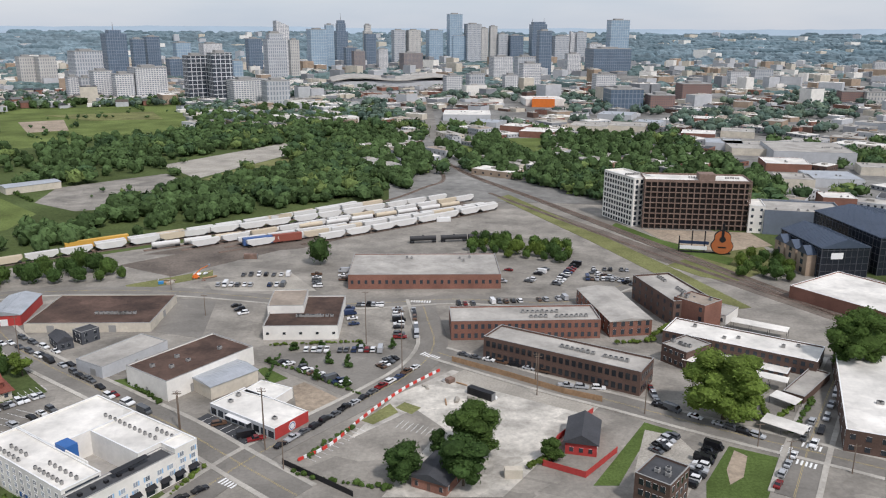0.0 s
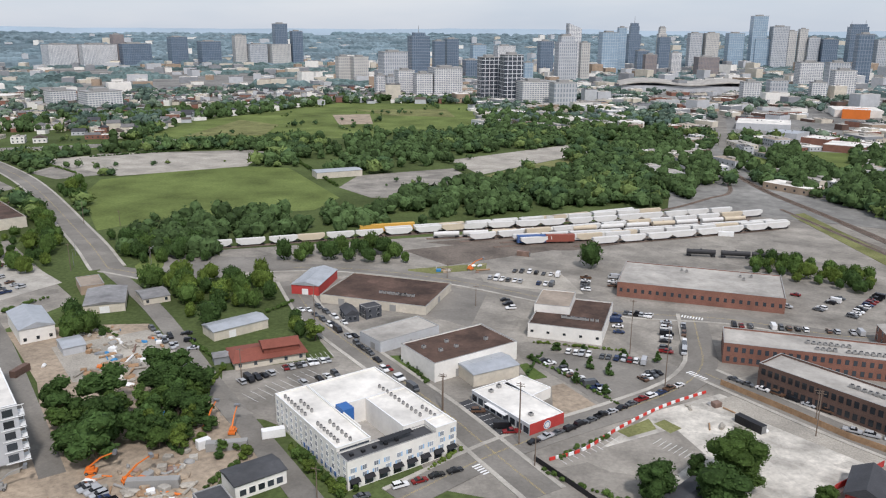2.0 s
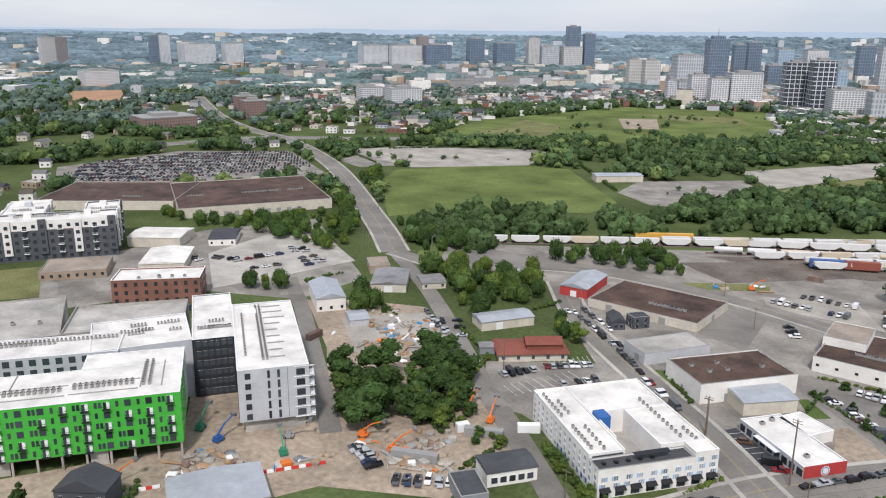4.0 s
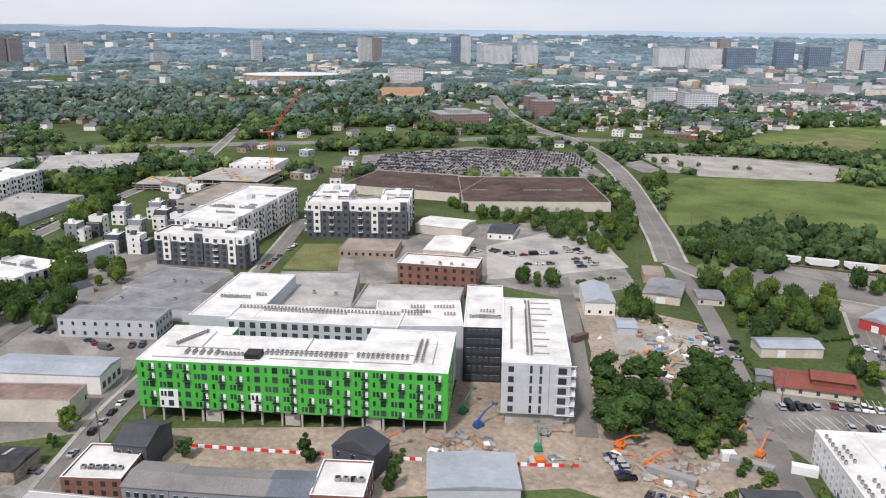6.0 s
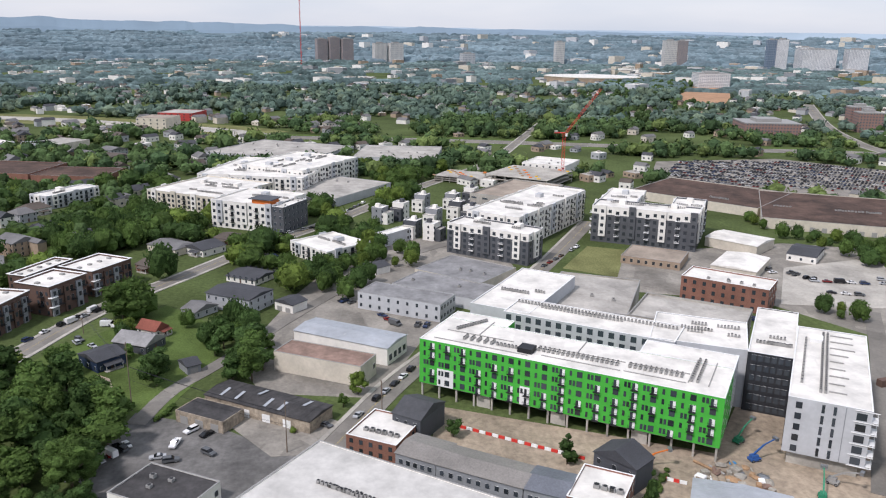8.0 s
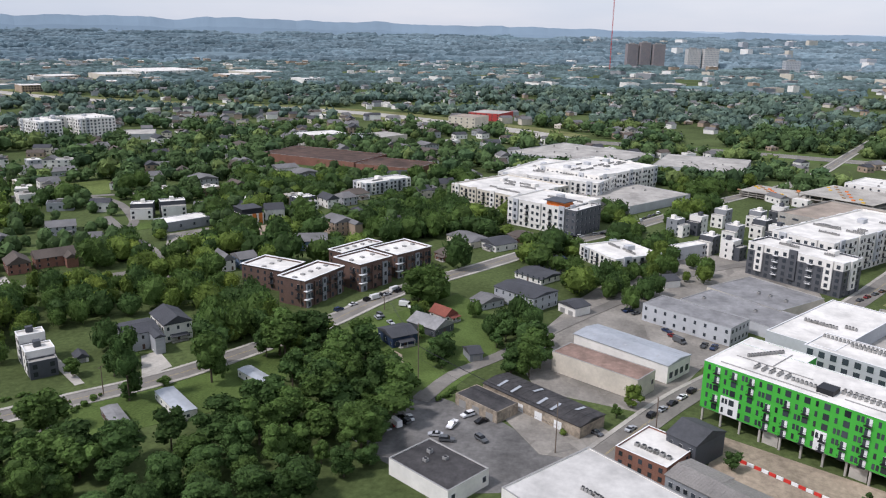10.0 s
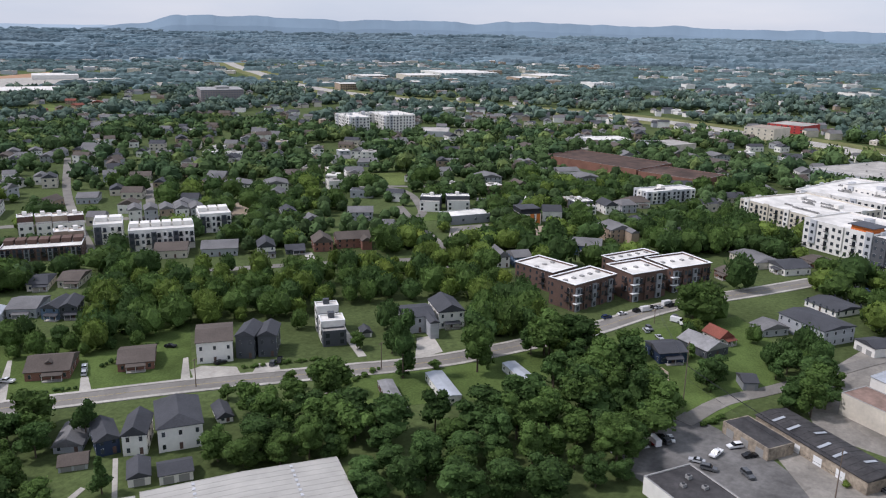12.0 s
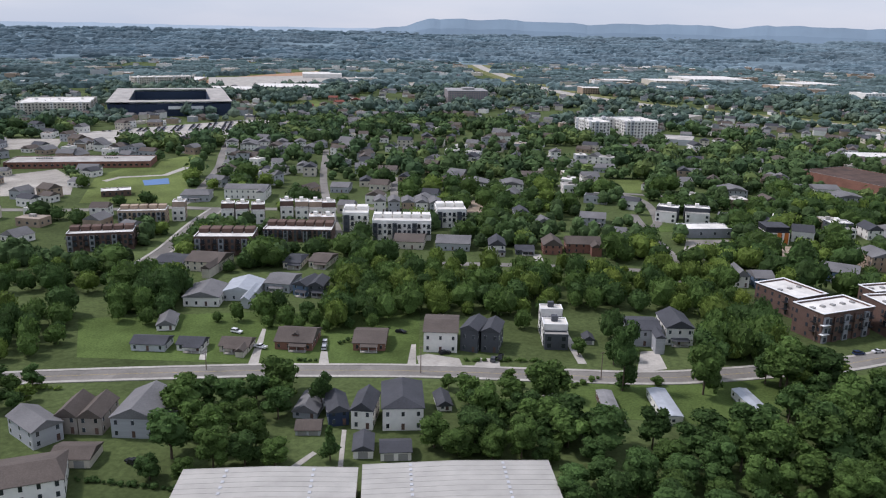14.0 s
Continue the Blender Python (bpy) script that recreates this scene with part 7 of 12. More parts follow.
def boom_lift(x, y, rot, color, label, reach=6.5, rise=4.0):
    ob = root("boom_lift", x, y, rot, 0.05, label, "lift", "site machines")
    part("chassis", box(-1.6, -1.1, 0.4, 1.6, 1.1, 1.1), color, ob)
    for sx in (-1.1, 1.1):
        for sy in (-1.0, 1.0):
            wh = part("wheel", wheel_mesh(), None, ob)
            wh.matrix_basis = pose(sx, sy, 0.45)
            wh.scale = (1.35, 1.35, 1.35)
    part("turret", box(-1.3, -0.8, 1.1, 0.9, 0.8, 2.0), color, ob)
    bm = bmesh.new()
    add_beam(bm, (-0.8, 0, 1.9), (reach * 0.45, 0, 1.9 + rise * 0.7), 0.42)
    part("lower_boom", bm, color, ob)
    bm = bmesh.new()
    add_beam(bm, (reach * 0.45, 0, 1.9 + rise * 0.7), (reach, 0, 1.9 + rise), 0.3)
    part("upper_boom", bm, color, ob)
    part("basket", box(reach - 0.2, -0.9, 1.6 + rise, reach + 0.8, 0.9, 2.5 + rise), STEEL, ob)
    return ob


def clutter(pts, n, seed, label="heap of building materials and debris"):
    """Pallets, pipes and sheets lying about in a yard, each a thing."""
    rng = random.Random(seed)
    xs, ys = [p[0] for p in pts], [p[1] for p in pts]
    k = 0
    while k < n:
        x, y = rng.uniform(min(xs), max(xs)), rng.uniform(min(ys), max(ys))
        if not inside(pts, x, y) or not free(x, y, 1.0, False):
            continue
        k += 1
        pick = rng.randrange(4)
        key = ("clutter", pick)
        if key not in SHARED:
            bm = bmesh.new()
            if pick == 0:
                noisy_lobe(bm, (0, 0, 0.35), 0.9, 2, random.Random(8), 0.7)
                bm.transform(Matrix.Diagonal((1.7, 0.8, 1.0, 1.0)))
            elif pick == 1:
                add_cyl(bm, 0, 0, -2.5, 2.5, 0.32, 0.30, 10)
                bm.transform(Matrix.Translation((0, 0, 0.32)) @ Matrix.Rotation(radians(90), 4, "Y"))
            elif pick == 2:
                noisy_lobe(bm, (0, 0, 0.1), 1.4, 2, random.Random(3), 0.5)
            else:
                add_box(bm, -1.0, -0.8, 0, 1.0, 0.8, 1.1)
                bmesh.ops.bevel(bm, geom=bm.edges[:], offset=0.08, segments=1, affect="EDGES")
            SHARED[key] = bm
        m = rng.choice((WOOD, CONCRETE, CONCRETE, UNITGREY, STEEL, TRIM, TRIM, RUST, GRAVEL, GRAVEL, DIRT, ORANGE, TARP) if rng.random() < 0.55 else (GRAVEL, DIRT, WOOD))
        mk = ("clutter", pick, m.name)
        if mk not in SHARED:
            me = bpy.data.meshes.new("material_stack")
            SHARED[key].to_mesh(me)
            me.materials.append(m)
            SHARED[mk] = me
        ob = new(("timber", "pipe", "rubble_mound", "pallet_load")[pick], SHARED[mk])
        ob.matrix_world = pose(x, y, 0.05, 0, 0, rng.uniform(0, 180))
        s = rng.uniform(0.7, 1.5)
        ob.scale = (s, s, s)
        tagged(ob, ("stack of timber in a yard", "large pipe lying in a yard", "mound of loose material in a yard", "pallet of building goods in a yard")[pick], "materials", "yard materials")


def car_lot(pts, n, seed, label="hundreds of parked cars in a large lot", rot=0.0, dx=2.8, dy=6.2):
    """A far lot full of cars, joined: too many to count."""
    rng = random.Random(seed)
    xs, ys = [p[0] for p in pts], [p[1] for p in pts]
    cx, cy = sum(xs) / len(xs), sum(ys) / len(ys)
    R = max(max(xs) - min(xs), max(ys) - min(ys))
    c, s = math.cos(radians(rot)), math.sin(radians(rot))
    names = ["white", "black", "silver", "grey", "red", "blue"]
    mats = [LOTPAINT[k] for k in names] + [LOTPAINT["black"]]
    V, F, M = [], [], []
    b2 = bmesh.new()
    loft_body(b2, [(-2.3, 0.35), (2.3, 0.35), (2.3, 0.75), (1.1, 0.95), (-2.3, 1.0)], 0.9, 0)
    loft_body(b2, [(-1.9, 0.98), (0.9, 0.95), (0.2, 1.5), (-1.6, 1.5)], 0.82, 6, 0.85)
    b2.verts.index_update()
    kv, kf = [v.co.copy() for v in b2.verts], [([v.index for v in q.verts], q.material_index) for q in b2.faces]
    b2.free()
    k = 0
    for i in range(int(-R / dx), int(R / dx)):
        for j in range(int(-R / dy), int(R / dy)):
            if rng.random() < 0.12 or k >= n or j % 3 == 2:
                continue
            u, v = i * dx, j * dy
            x, y = cx + u * c - v * s, cy + u * s + v * c
            if not inside(pts, x, y):
                continue
            k += 1
            mi = rng.choice((0, 0, 0, 1, 1, 2, 2, 2, 3, 3, 4, 5))
            m = pose(x, y, 0.05, 0, 0, rot + 90)
            o = len(V)
            V.extend((m @ q)[:] for q in kv)
            for ids, q in kf:
                F.append([o + e for e in ids])
                M.append(mi if q == 0 else 6)
    me = bpy.data.meshes.new("parked_cars")
    me.from_pydata(V, [], F)
    me.polygons.foreach_set("material_index", M)
    for q in mats:
        me.materials.append(q)
    return tagged(new("parked_cars", me), label, "cars", "", "stuff")

# ---- ground and distance ----
def sector(a0, a1, r0, r1, k=10):
    """A plan outline between two bearings (degrees from +y towards -x) and two ranges."""
    out = []
    for i in range(k + 1):
        a = radians(a0 + (a1 - a0) * i / k)
        out.append((-r0 * math.sin(a), r0 * math.cos(a)))
    for i in range(k + 1):
        a = radians(a1 + (a0 - a1) * i / k)
        out.append((-r1 * math.sin(a), r1 * math.cos(a)))
    return out


bm = bmesh.new()
bmesh.ops.create_grid(bm, x_segments=24, y_segments=24, size=4950)
ground = tagged(new("ground", link_mesh("ground", bm, mat("ground_turf", (0.074, 0.098, 0.036), 0.95, fine=0.5, var=0.3, broad=0.015, stain=0.4, spec=0.05))), "broad flat ground of grass and earth", "ground", "", "structure")


def rise(x, y):
    """The far plain climbs gently towards the hills."""
    return max(0.0, (math.hypot(x, y) - 2900) * 0.050)


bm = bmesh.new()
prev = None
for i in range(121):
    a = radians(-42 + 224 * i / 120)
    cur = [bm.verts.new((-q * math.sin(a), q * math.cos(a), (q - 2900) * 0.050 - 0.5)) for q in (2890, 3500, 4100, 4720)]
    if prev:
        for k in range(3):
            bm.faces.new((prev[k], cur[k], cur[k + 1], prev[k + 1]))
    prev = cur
# The slope's blue is painted haze over green country.
tagged(new("far_slope", link_mesh("far_slope", bm, HAZEPLAIN)), "far plain that rises towards the hills, painted haze-blue", "ground", "", "structure")


def ridge(name, radius, a0, a1, zbase, heights, color, seed, glow):
    """A far ridge with haze painted in as colour and glow: a curved bank with an uneven crest."""
    m = bpy.data.materials.new(name)
    m.use_nodes = True
    b = m.node_tree.nodes["Principled BSDF"]
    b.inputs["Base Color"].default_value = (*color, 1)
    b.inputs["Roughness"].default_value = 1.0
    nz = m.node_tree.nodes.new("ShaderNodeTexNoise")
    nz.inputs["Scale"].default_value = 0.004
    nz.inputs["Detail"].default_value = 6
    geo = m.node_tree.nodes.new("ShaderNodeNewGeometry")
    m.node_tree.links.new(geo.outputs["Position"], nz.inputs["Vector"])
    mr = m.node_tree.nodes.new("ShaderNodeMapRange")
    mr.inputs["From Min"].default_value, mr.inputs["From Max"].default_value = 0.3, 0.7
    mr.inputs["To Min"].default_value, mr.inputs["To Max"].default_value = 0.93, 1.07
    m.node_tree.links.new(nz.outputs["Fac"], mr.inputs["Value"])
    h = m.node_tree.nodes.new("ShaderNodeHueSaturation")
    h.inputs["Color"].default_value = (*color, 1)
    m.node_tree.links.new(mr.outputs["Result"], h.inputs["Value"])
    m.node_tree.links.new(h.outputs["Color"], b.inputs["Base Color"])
    # The hills give off no light; this emission imitates pale haze.
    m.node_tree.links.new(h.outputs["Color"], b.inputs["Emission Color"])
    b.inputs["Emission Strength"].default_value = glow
    bm = bmesh.new()
    n = 360
    prev = None
    for i in range(n + 1):
        t = i / n
        a = radians(a0 + (a1 - a0) * t)
        u = t * (len(heights) - 1)
        j = min(int(u), len(heights) - 2)
        f = u - j
        f = f * f * (3 - 2 * f)
        z = zbase + heights[j] * (1 - f) + heights[j + 1] * f
        z += (0.14 * (z - zbase) + 3) * noise.noise((t * 46, seed, 0)) + 3.5 * noise.noise((t * 160, seed, 3)) + 1.2 * noise.noise((t * 500, seed, 7))
        cur = []
        for rr, zz in ((radius - 260, 0.0), (radius - 120, z * 0.7), (radius, z), (radius + 90, z * 0.6)):
            cur.append(bm.verts.new((-rr * math.sin(a), rr * math.cos(a), zz)))
        if prev:
            for k in range(3):
                bm.faces.new((prev[k], prev[k + 1], cur[k + 1], cur[k]))
        prev = cur
    return tagged(new(name, link_mesh(name, bm, m)), "wooded ridge on the horizon, haze painted as blue glow", "hills", "", "structure")

# ---- the place ----

# paved ground, lawns and lots
slab("yard_ground", [(118.2, 185.2), (219.0, 372.4), (164.7, 480.4), (74.1, 616.6), (7.9, 708.2), (-1.9, 658.0), (-41.7, 543.7), (-151.4, 441.3), (-266.9, 359.5), (-239.9, 324.7), (-194.0, 318.4), (-147.5, 259.6), (-65.6, 177.5)], -0.05, 0.02, LOT, "worn grey asphalt and gravel yards")
slab("yard_ground", [(-357.2, -17.4), (-459.5, 21.7), (-443.7, 94.9), (-363.5, 93.5), (-346.5, 47.4), (-295.2, 35.0), (-244.0, 13.5), (-252.3, -25.6), (-282.7, -37.2)], -0.05, 0.0, LOT, "grey asphalt yards between workshops")
slab("yard_ground", [(-407.8, 151.5), (-421.4, 264.5), (-394.6, 332.7), (-275.9, 263.3), (-275.9, 220.5), (-321.7, 197.0), (-346.8, 134.7)], -0.05, 0.0, LOT, "grey asphalt yards behind a brick block")
slab("site", [(-191.8, 106.9), (-237.1, 141.3), (-207.0, 176.5), (-167.6, 152.4)], -0.05, 0.0, DIRT, "bare earth under new apartment blocks")
slab("lot", [(-15.9, 245.3), (3.5, 266.3), (51.7, 237.5), (16.2, 185.0), (-24.4, 184.7), (-35.5, 198.7)], -0.05, 0.035, OLDSLAB, "cracked pale concrete vacant lot")
slab("lot", [(1.4, 259.0), (9.7, 268.8), (55.7, 243.8), (46.9, 231.6)], -0.05, 0.045, GRAVEL, "strip of grey gravel beside a timber fence")
slab("lawn", [(41.3, 190.6), (64.0, 226.8), (72.9, 220.6), (57.9, 208.7), (48.2, 190.6)], -0.05, 0.05, GRASS, "mown green lawn strip")
slab("lawn", [(72.6, 192.2), (85.7, 212.1), (98.9, 205.1), (86.8, 185.0), (70.3, 184.9)], -0.05, 0.05, GRASS, "green lawn with a bare brown patch")
slab("lawn", [(-117.9, 255.5), (-111.9, 257.9), (-92.2, 238.4), (-94.5, 234.3)], -0.05, 0.05, GRASS, "green lawn beside a warehouse")
slab("lawn", [(-67.5, 265.6), (-65.0, 268.1), (-54.9, 258.5), (-59.9, 253.8)], -0.05, 0.05, GRASS, "small green lawn")
slab("field", [(-453.8, 451.3), (-488.0, 506.6), (-439.9, 599.0), (-374.3, 614.0), (-270.9, 513.4), (-267.7, 469.6), (-345.6, 416.9), (-363.7, 369.9)], -0.05, 0.05, MEADOW, "open green field")
slab("lot", [(-289.7, 548.6), (-299.2, 602.6), (-235.9, 665.8), (-210.2, 633.4), (-203.4, 541.1), (-249.4, 522.0)], -0.05, 0.05, LOT, "empty grey asphalt lot")
slab("lot", [(-254.4, 708.9), (-169.6, 857.8), (-134.2, 817.6), (-180.3, 700.9), (-203.0, 644.1)], -0.05, 0.05, GRAVEL, "bare gravel clearing")
slab("lot", [(-568.2, 509.9), (-591.9, 616.6), (-466.8, 696.7), (-429.4, 682.3), (-471.5, 571.2), (-523.4, 494.6)], -0.05, 0.05, LOT, "old asphalt lot with weeds")
slab("hillside", [(-613.2, 666.0), (-685.8, 883.3), (-638.1, 1213.6), (-422.3, 1283.8), (-288.1, 935.6), (-422.0, 818.2), (-523.2, 724.0)], -0.05, 0.05, MEADOW, "grassy slope with dry patches")
slab("lot", [(-242.5, 216.7), (-219.3, 246.6), (-194.2, 231.2), (-166.3, 209.8), (-183.6, 205.2), (-210.5, 194.9)], -0.05, 0.05, GRAVEL, "builder's yard of gravel and earth")
slab("lot", [(-192.2, 118.1), (-170.7, 151.1), (-141.4, 142.5), (-191.9, 22.9), (-235.7, 33.4)], -0.05, 0.04, DIRT, "bare earth building site")
slab("lot", [(-272.2, 222.5), (-253.6, 237.9), (-224.8, 251.3), (-192.7, 227.0), (-166.1, 213.0), (-150.8, 198.9), (-129.4, 181.1), (-119.1, 177.6), (-126.4, 166.0), (-118.4, 142.2), (-168.9, 112.0), (-187.4, 125.9), (-171.4, 146.2), (-222.1, 190.5)], -0.05, 0.035, DIRT, "rutted earth yard of a building site")
slab("lot", [(-153.6, 181.4), (-148.3, 199.1), (-116.5, 178.2), (-124.7, 169.5)], -0.05, 0.045, DIRT, "dirt yard beside containers")
slab("lot", [(-166.8, 221.4), (-148.2, 236.6), (-131.9, 248.7), (-118.4, 238.8), (-133.1, 215.4), (-132.6, 208.3), (-116.6, 190.6), (-132.4, 195.0), (-147.0, 192.3)], -0.05, 0.06, LOT, "asphalt hotel car park with painted bays")
slab("lot", [(-80.3, 224.2), (-75.8, 231.8), (-50.5, 213.2), (-55.3, 205.7)], -0.05, 0.06, ASPHALT_NEW, "fresh black asphalt car park")
slab("lot", [(-373.7, 237.2), (-385.8, 295.3), (-347.6, 302.7), (-302.7, 281.8), (-310.7, 236.4), (-319.0, 203.5)], -0.05, 0.05, CONCRETE, "pale grey car park")
slab("lot", [(-720.4, 310.2), (-728.4, 438.4), (-645.6, 515.0), (-519.3, 451.7), (-544.1, 350.4), (-619.5, 261.6)], -0.05, 0.05, LOT, "large asphalt car lot")
slab("lawn", [(-384.6, 119.0), (-426.1, 145.9), (-415.8, 165.0), (-366.4, 142.3)], -0.05, 0.05, DRYGRASS, "fenced grass plot beside apartments")
slab("lot", [(-403.7, 161.9), (-393.5, 187.4), (-346.9, 159.2), (-356.7, 140.0)], -0.05, 0.05, LOT, "small asphalt car park")
slab("lot", [(-349.0, 2.6), (-353.1, 31.0), (-302.7, 47.1), (-286.5, 27.6), (-318.9, 7.7)], -0.05, 0.05, LOT, "asphalt yard beside workshops")
slab("lot", [(-204.5, -71.7), (-242.4, -64.3), (-228.3, -35.2), (-208.8, -12.2), (-187.0, -26.1), (-182.8, -40.6), (-195.6, -65.7)], -0.05, 0.05, OILYARD, "dark oil-stained asphalt yard")
slab("site", [(-1524.0, 693.5), (-1875.2, 900.8), (-1655.1, 882.5), (-1256.4, 648.4), (-1331.1, 605.9)], -0.05, 0.05, REDDIRT, "cleared red earth building plot")
slab("lot", [(-118.0, 302.5), (-124.0, 341.4), (-103.2, 341.7), (-96.6, 295.7)], -0.05, 0.045, ASPHALT, "dark patched asphalt yard")
slab("lot", [(-96.4, 297.7), (-101.9, 340.1), (-83.2, 339.3), (-78.7, 298.7)], -0.05, 0.05, LOT, "asphalt yard with faded bays")
slab("lot", [(-68.4, 272.3), (-39.7, 292.3), (-10.8, 283.7), (-11.2, 275.0), (-33.2, 244.2), (-65.3, 271.0)], -0.05, 0.05, ASPHALT, "asphalt car park with planted islands")
slab("lot", [(-115.1, 367.9), (-78.8, 387.3), (-59.8, 355.8), (-108.4, 354.1)], -0.05, 0.05, GRAVEL, "gravel car park")
slab("lot", [(-51.9, 251.7), (-48.6, 255.4), (-34.2, 242.2), (-40.1, 228.7), (-47.3, 233.3)], -0.05, 0.05, DIRT, "tan gravel yard behind a shop")
slab("lot", [(-44.7, 197.7), (-9.0, 235.5), (0.2, 222.8), (-16.3, 184.2), (-36.5, 184.1)], -0.05, 0.05, LOT, "faded asphalt lot with painted bays")
slab("lot", [(63.0, 222.0), (72.3, 217.4), (75.9, 203.1), (65.0, 184.8), (53.1, 194.9)], -0.05, 0.05, GRAVEL, "gravel car park")
slab("patch", [(86.4, 209.6), (89.1, 206.3), (83.9, 195.1), (78.9, 191.3), (80.5, 199.0)], -0.05, 0.06, DIRT, "bare brown patch in a lawn")
slab("strip", [(-153.3, 363.3), (-118.2, 388.8), (-115.1, 377.8), (-147.7, 353.6)], -0.05, 0.045, DRYGRASS, "weedy strip beside the railway")
slab("strip", [(-25.6, 227.2), (-17.4, 239.0), (-14.3, 233.0), (-21.8, 224.6)], -0.05, 0.055, DRYGRASS, "weedy verge at a lot corner")
slab("strip", [(-15.4, 236.2), (-12.6, 240.3), (-7.0, 236.2), (-10.0, 231.5)], -0.05, 0.05, DRYGRASS, "overgrown edge of a lot")
slab("strip", [(-169.5, 396.3), (-127.8, 434.2), (-81.1, 438.5), (-135.9, 377.3)], -0.05, 0.045, RAILBED, "dark ballast between tracks")
slab("strip", [(-163.9, 417.0), (3.5, 560.8), (29.2, 541.4), (-79.7, 431.2), (-116.3, 418.0)], -0.05, 0.04, RAILBED, "dark ballast of the goods yard")
slab("lawn", [(118.2, 400.1), (185.3, 459.8), (181.1, 400.9), (143.8, 371.4), (129.9, 380.5)], -0.05, 0.045, DRYGRASS, "rough grass beside tracks")
slab("strip", [(36.9, 593.4), (120.8, 433.5), (164.5, 354.4), (185.8, 310.7), (179.0, 298.1), (154.2, 342.3), (110.9, 419.4), (32.1, 582.6)], -0.05, 0.04, RAILBED, "brown ballast strip along the tracks")
track([(35.0, 589.0), (115.5, 425.2), (158.7, 347.1), (182.0, 303.6)])
slab("lawn", [(-67.4, -296.0), (-162.4, -211.6), (-200.8, -260.5), (-140.9, -303.3), (-79.3, -338.0)], -0.05, 0.02, GRASS, "mown front and back lawns")
slab("lawn", [(-191.2, -174.0), (-285.4, -127.7), (-257.8, -114.1), (-221.4, -112.4), (-175.1, -159.1)], -0.05, 0.02, GRASS, "green grass between mobile homes")
slab("lawn", [(-287.6, -112.3), (-323.8, -88.8), (-347.0, -74.0), (-314.6, -45.9), (-278.1, -44.2), (-236.2, -57.0), (-243.3, -70.7), (-265.5, -82.7)], -0.05, 0.02, GRASS, "green gardens between houses")
slab("driveway", [(-164.1, -212.7), (-169.5, -221.8), (-174.3, -221.1), (-181.1, -210.3), (-177.5, -204.0), (-170.9, -204.9)], -0.05, 0.06, CONCRETE, "pale concrete driveway")
slab("driveway", [(-134.0, -234.6), (-142.9, -247.4), (-145.0, -246.3), (-137.4, -232.0)], -0.05, 0.06, CONCRETE, "pale concrete driveway")
slab("driveway", [(-177.2, -199.6), (-187.9, -206.1), (-193.0, -201.0), (-186.9, -193.7)], -0.05, 0.06, CONCRETE, "pale concrete driveway")
slab("driveway", [(-102.6, -267.4), (-108.2, -278.1), (-109.8, -276.6), (-104.5, -265.5)], -0.05, 0.06, CONCRETE, "pale concrete driveway")
slab("driveway", [(-114.2, -251.3), (-135.7, -282.0), (-136.8, -280.9), (-117.0, -248.5)], -0.05, 0.06, CONCRETE, "pale concrete driveway")
slab("driveway", [(-160.7, -216.1), (-174.8, -232.2), (-176.5, -231.5), (-163.5, -214.2)], -0.05, 0.06, CONCRETE, "pale concrete driveway")
slab("driveway", [(-93.6, -180.6), (-102.7, -184.0), (-103.0, -182.2), (-94.9, -178.8)], -0.05, 0.06, CONCRETE, "pale concrete driveway")
slab("driveway", [(-104.2, -172.5), (-116.5, -190.0), (-117.5, -189.0), (-105.2, -171.5)], -0.05, 0.06, CONCRETE, "pale concrete driveway")
slab("driveway", [(-225.0, -161.4), (-242.5, -173.2), (-248.8, -169.7), (-237.1, -156.9)], -0.05, 0.06, CONCRETE, "pale concrete driveway")
slab("driveway", [(-173.1, -157.3), (-182.8, -159.2), (-188.8, -165.5), (-185.1, -168.4)], -0.05, 0.06, CONCRETE, "pale concrete driveway")
slab("driveway", [(-175.1, -159.1), (-182.2, -157.8), (-188.9, -164.6), (-186.7, -169.8), (-177.6, -168.4)], -0.05, 0.06, GRAVEL, "bare gravel turning circle")
slab("driveway", [(-273.9, -84.3), (-270.0, -79.2), (-252.0, -72.2), (-247.8, -73.7)], -0.05, 0.06, DIRT, "dirt track in a garden")

# streets
MOTORWAY = [(-934.8, -80.3), (-987.2, -140.0), (-1040.0, -235.0), (-1110.0, -366.9), (-1142.0, -495.4), (-1140.0, -626.1), (-1142.0, -787.0), (-1182.0, -999.1), (-1289.8, -1248.9), (-1537.9, -1627.1), (-1751.5, -1946.9), (-2063.4, -2372.2)]
road([(-299.3, 309.1), (-365.9, 359.3), (-548.8, 485.5), (-720.1, 570.0), (-828.6, 597.8), (-1006.4, 671.9), (-1311.3, 837.7)], 15, "wide boulevard that crosses a bridge", walks="lr")
road([(-299.3, 309.1), (-256.9, 308.2), (-225.8, 335.8), (-182.7, 353.2), (-121.4, 353.2), (-46.2, 337.6), (4.3, 344.4), (55.8, 341.1), (87.0, 366.3)], 11, "two-lane street past brick warehouses", walks="r")
road([(-299.3, 309.1), (-233.7, 266.0), (-159.8, 208.0), (-121.3, 179.3), (-95.1, 159.1)], 8, "narrow asphalt side street", line=False)
road([(-38.6, 185.1), (-57.4, 200.8), (-80.2, 220.3), (-116.2, 247.2), (-150.2, 272.6), (-170.7, 291.0), (-199.8, 324.0)], 11, "street beside the hotel", walks="lr")
road([(-74.5, 168.9), (-57.4, 200.8), (-42.6, 221.5), (-27.0, 241.0), (-9.9, 266.1), (-3.4, 290.3), (-6.1, 315.2), (-10.0, 344.3)], 11, "street with orange and white barriers", walks="l")
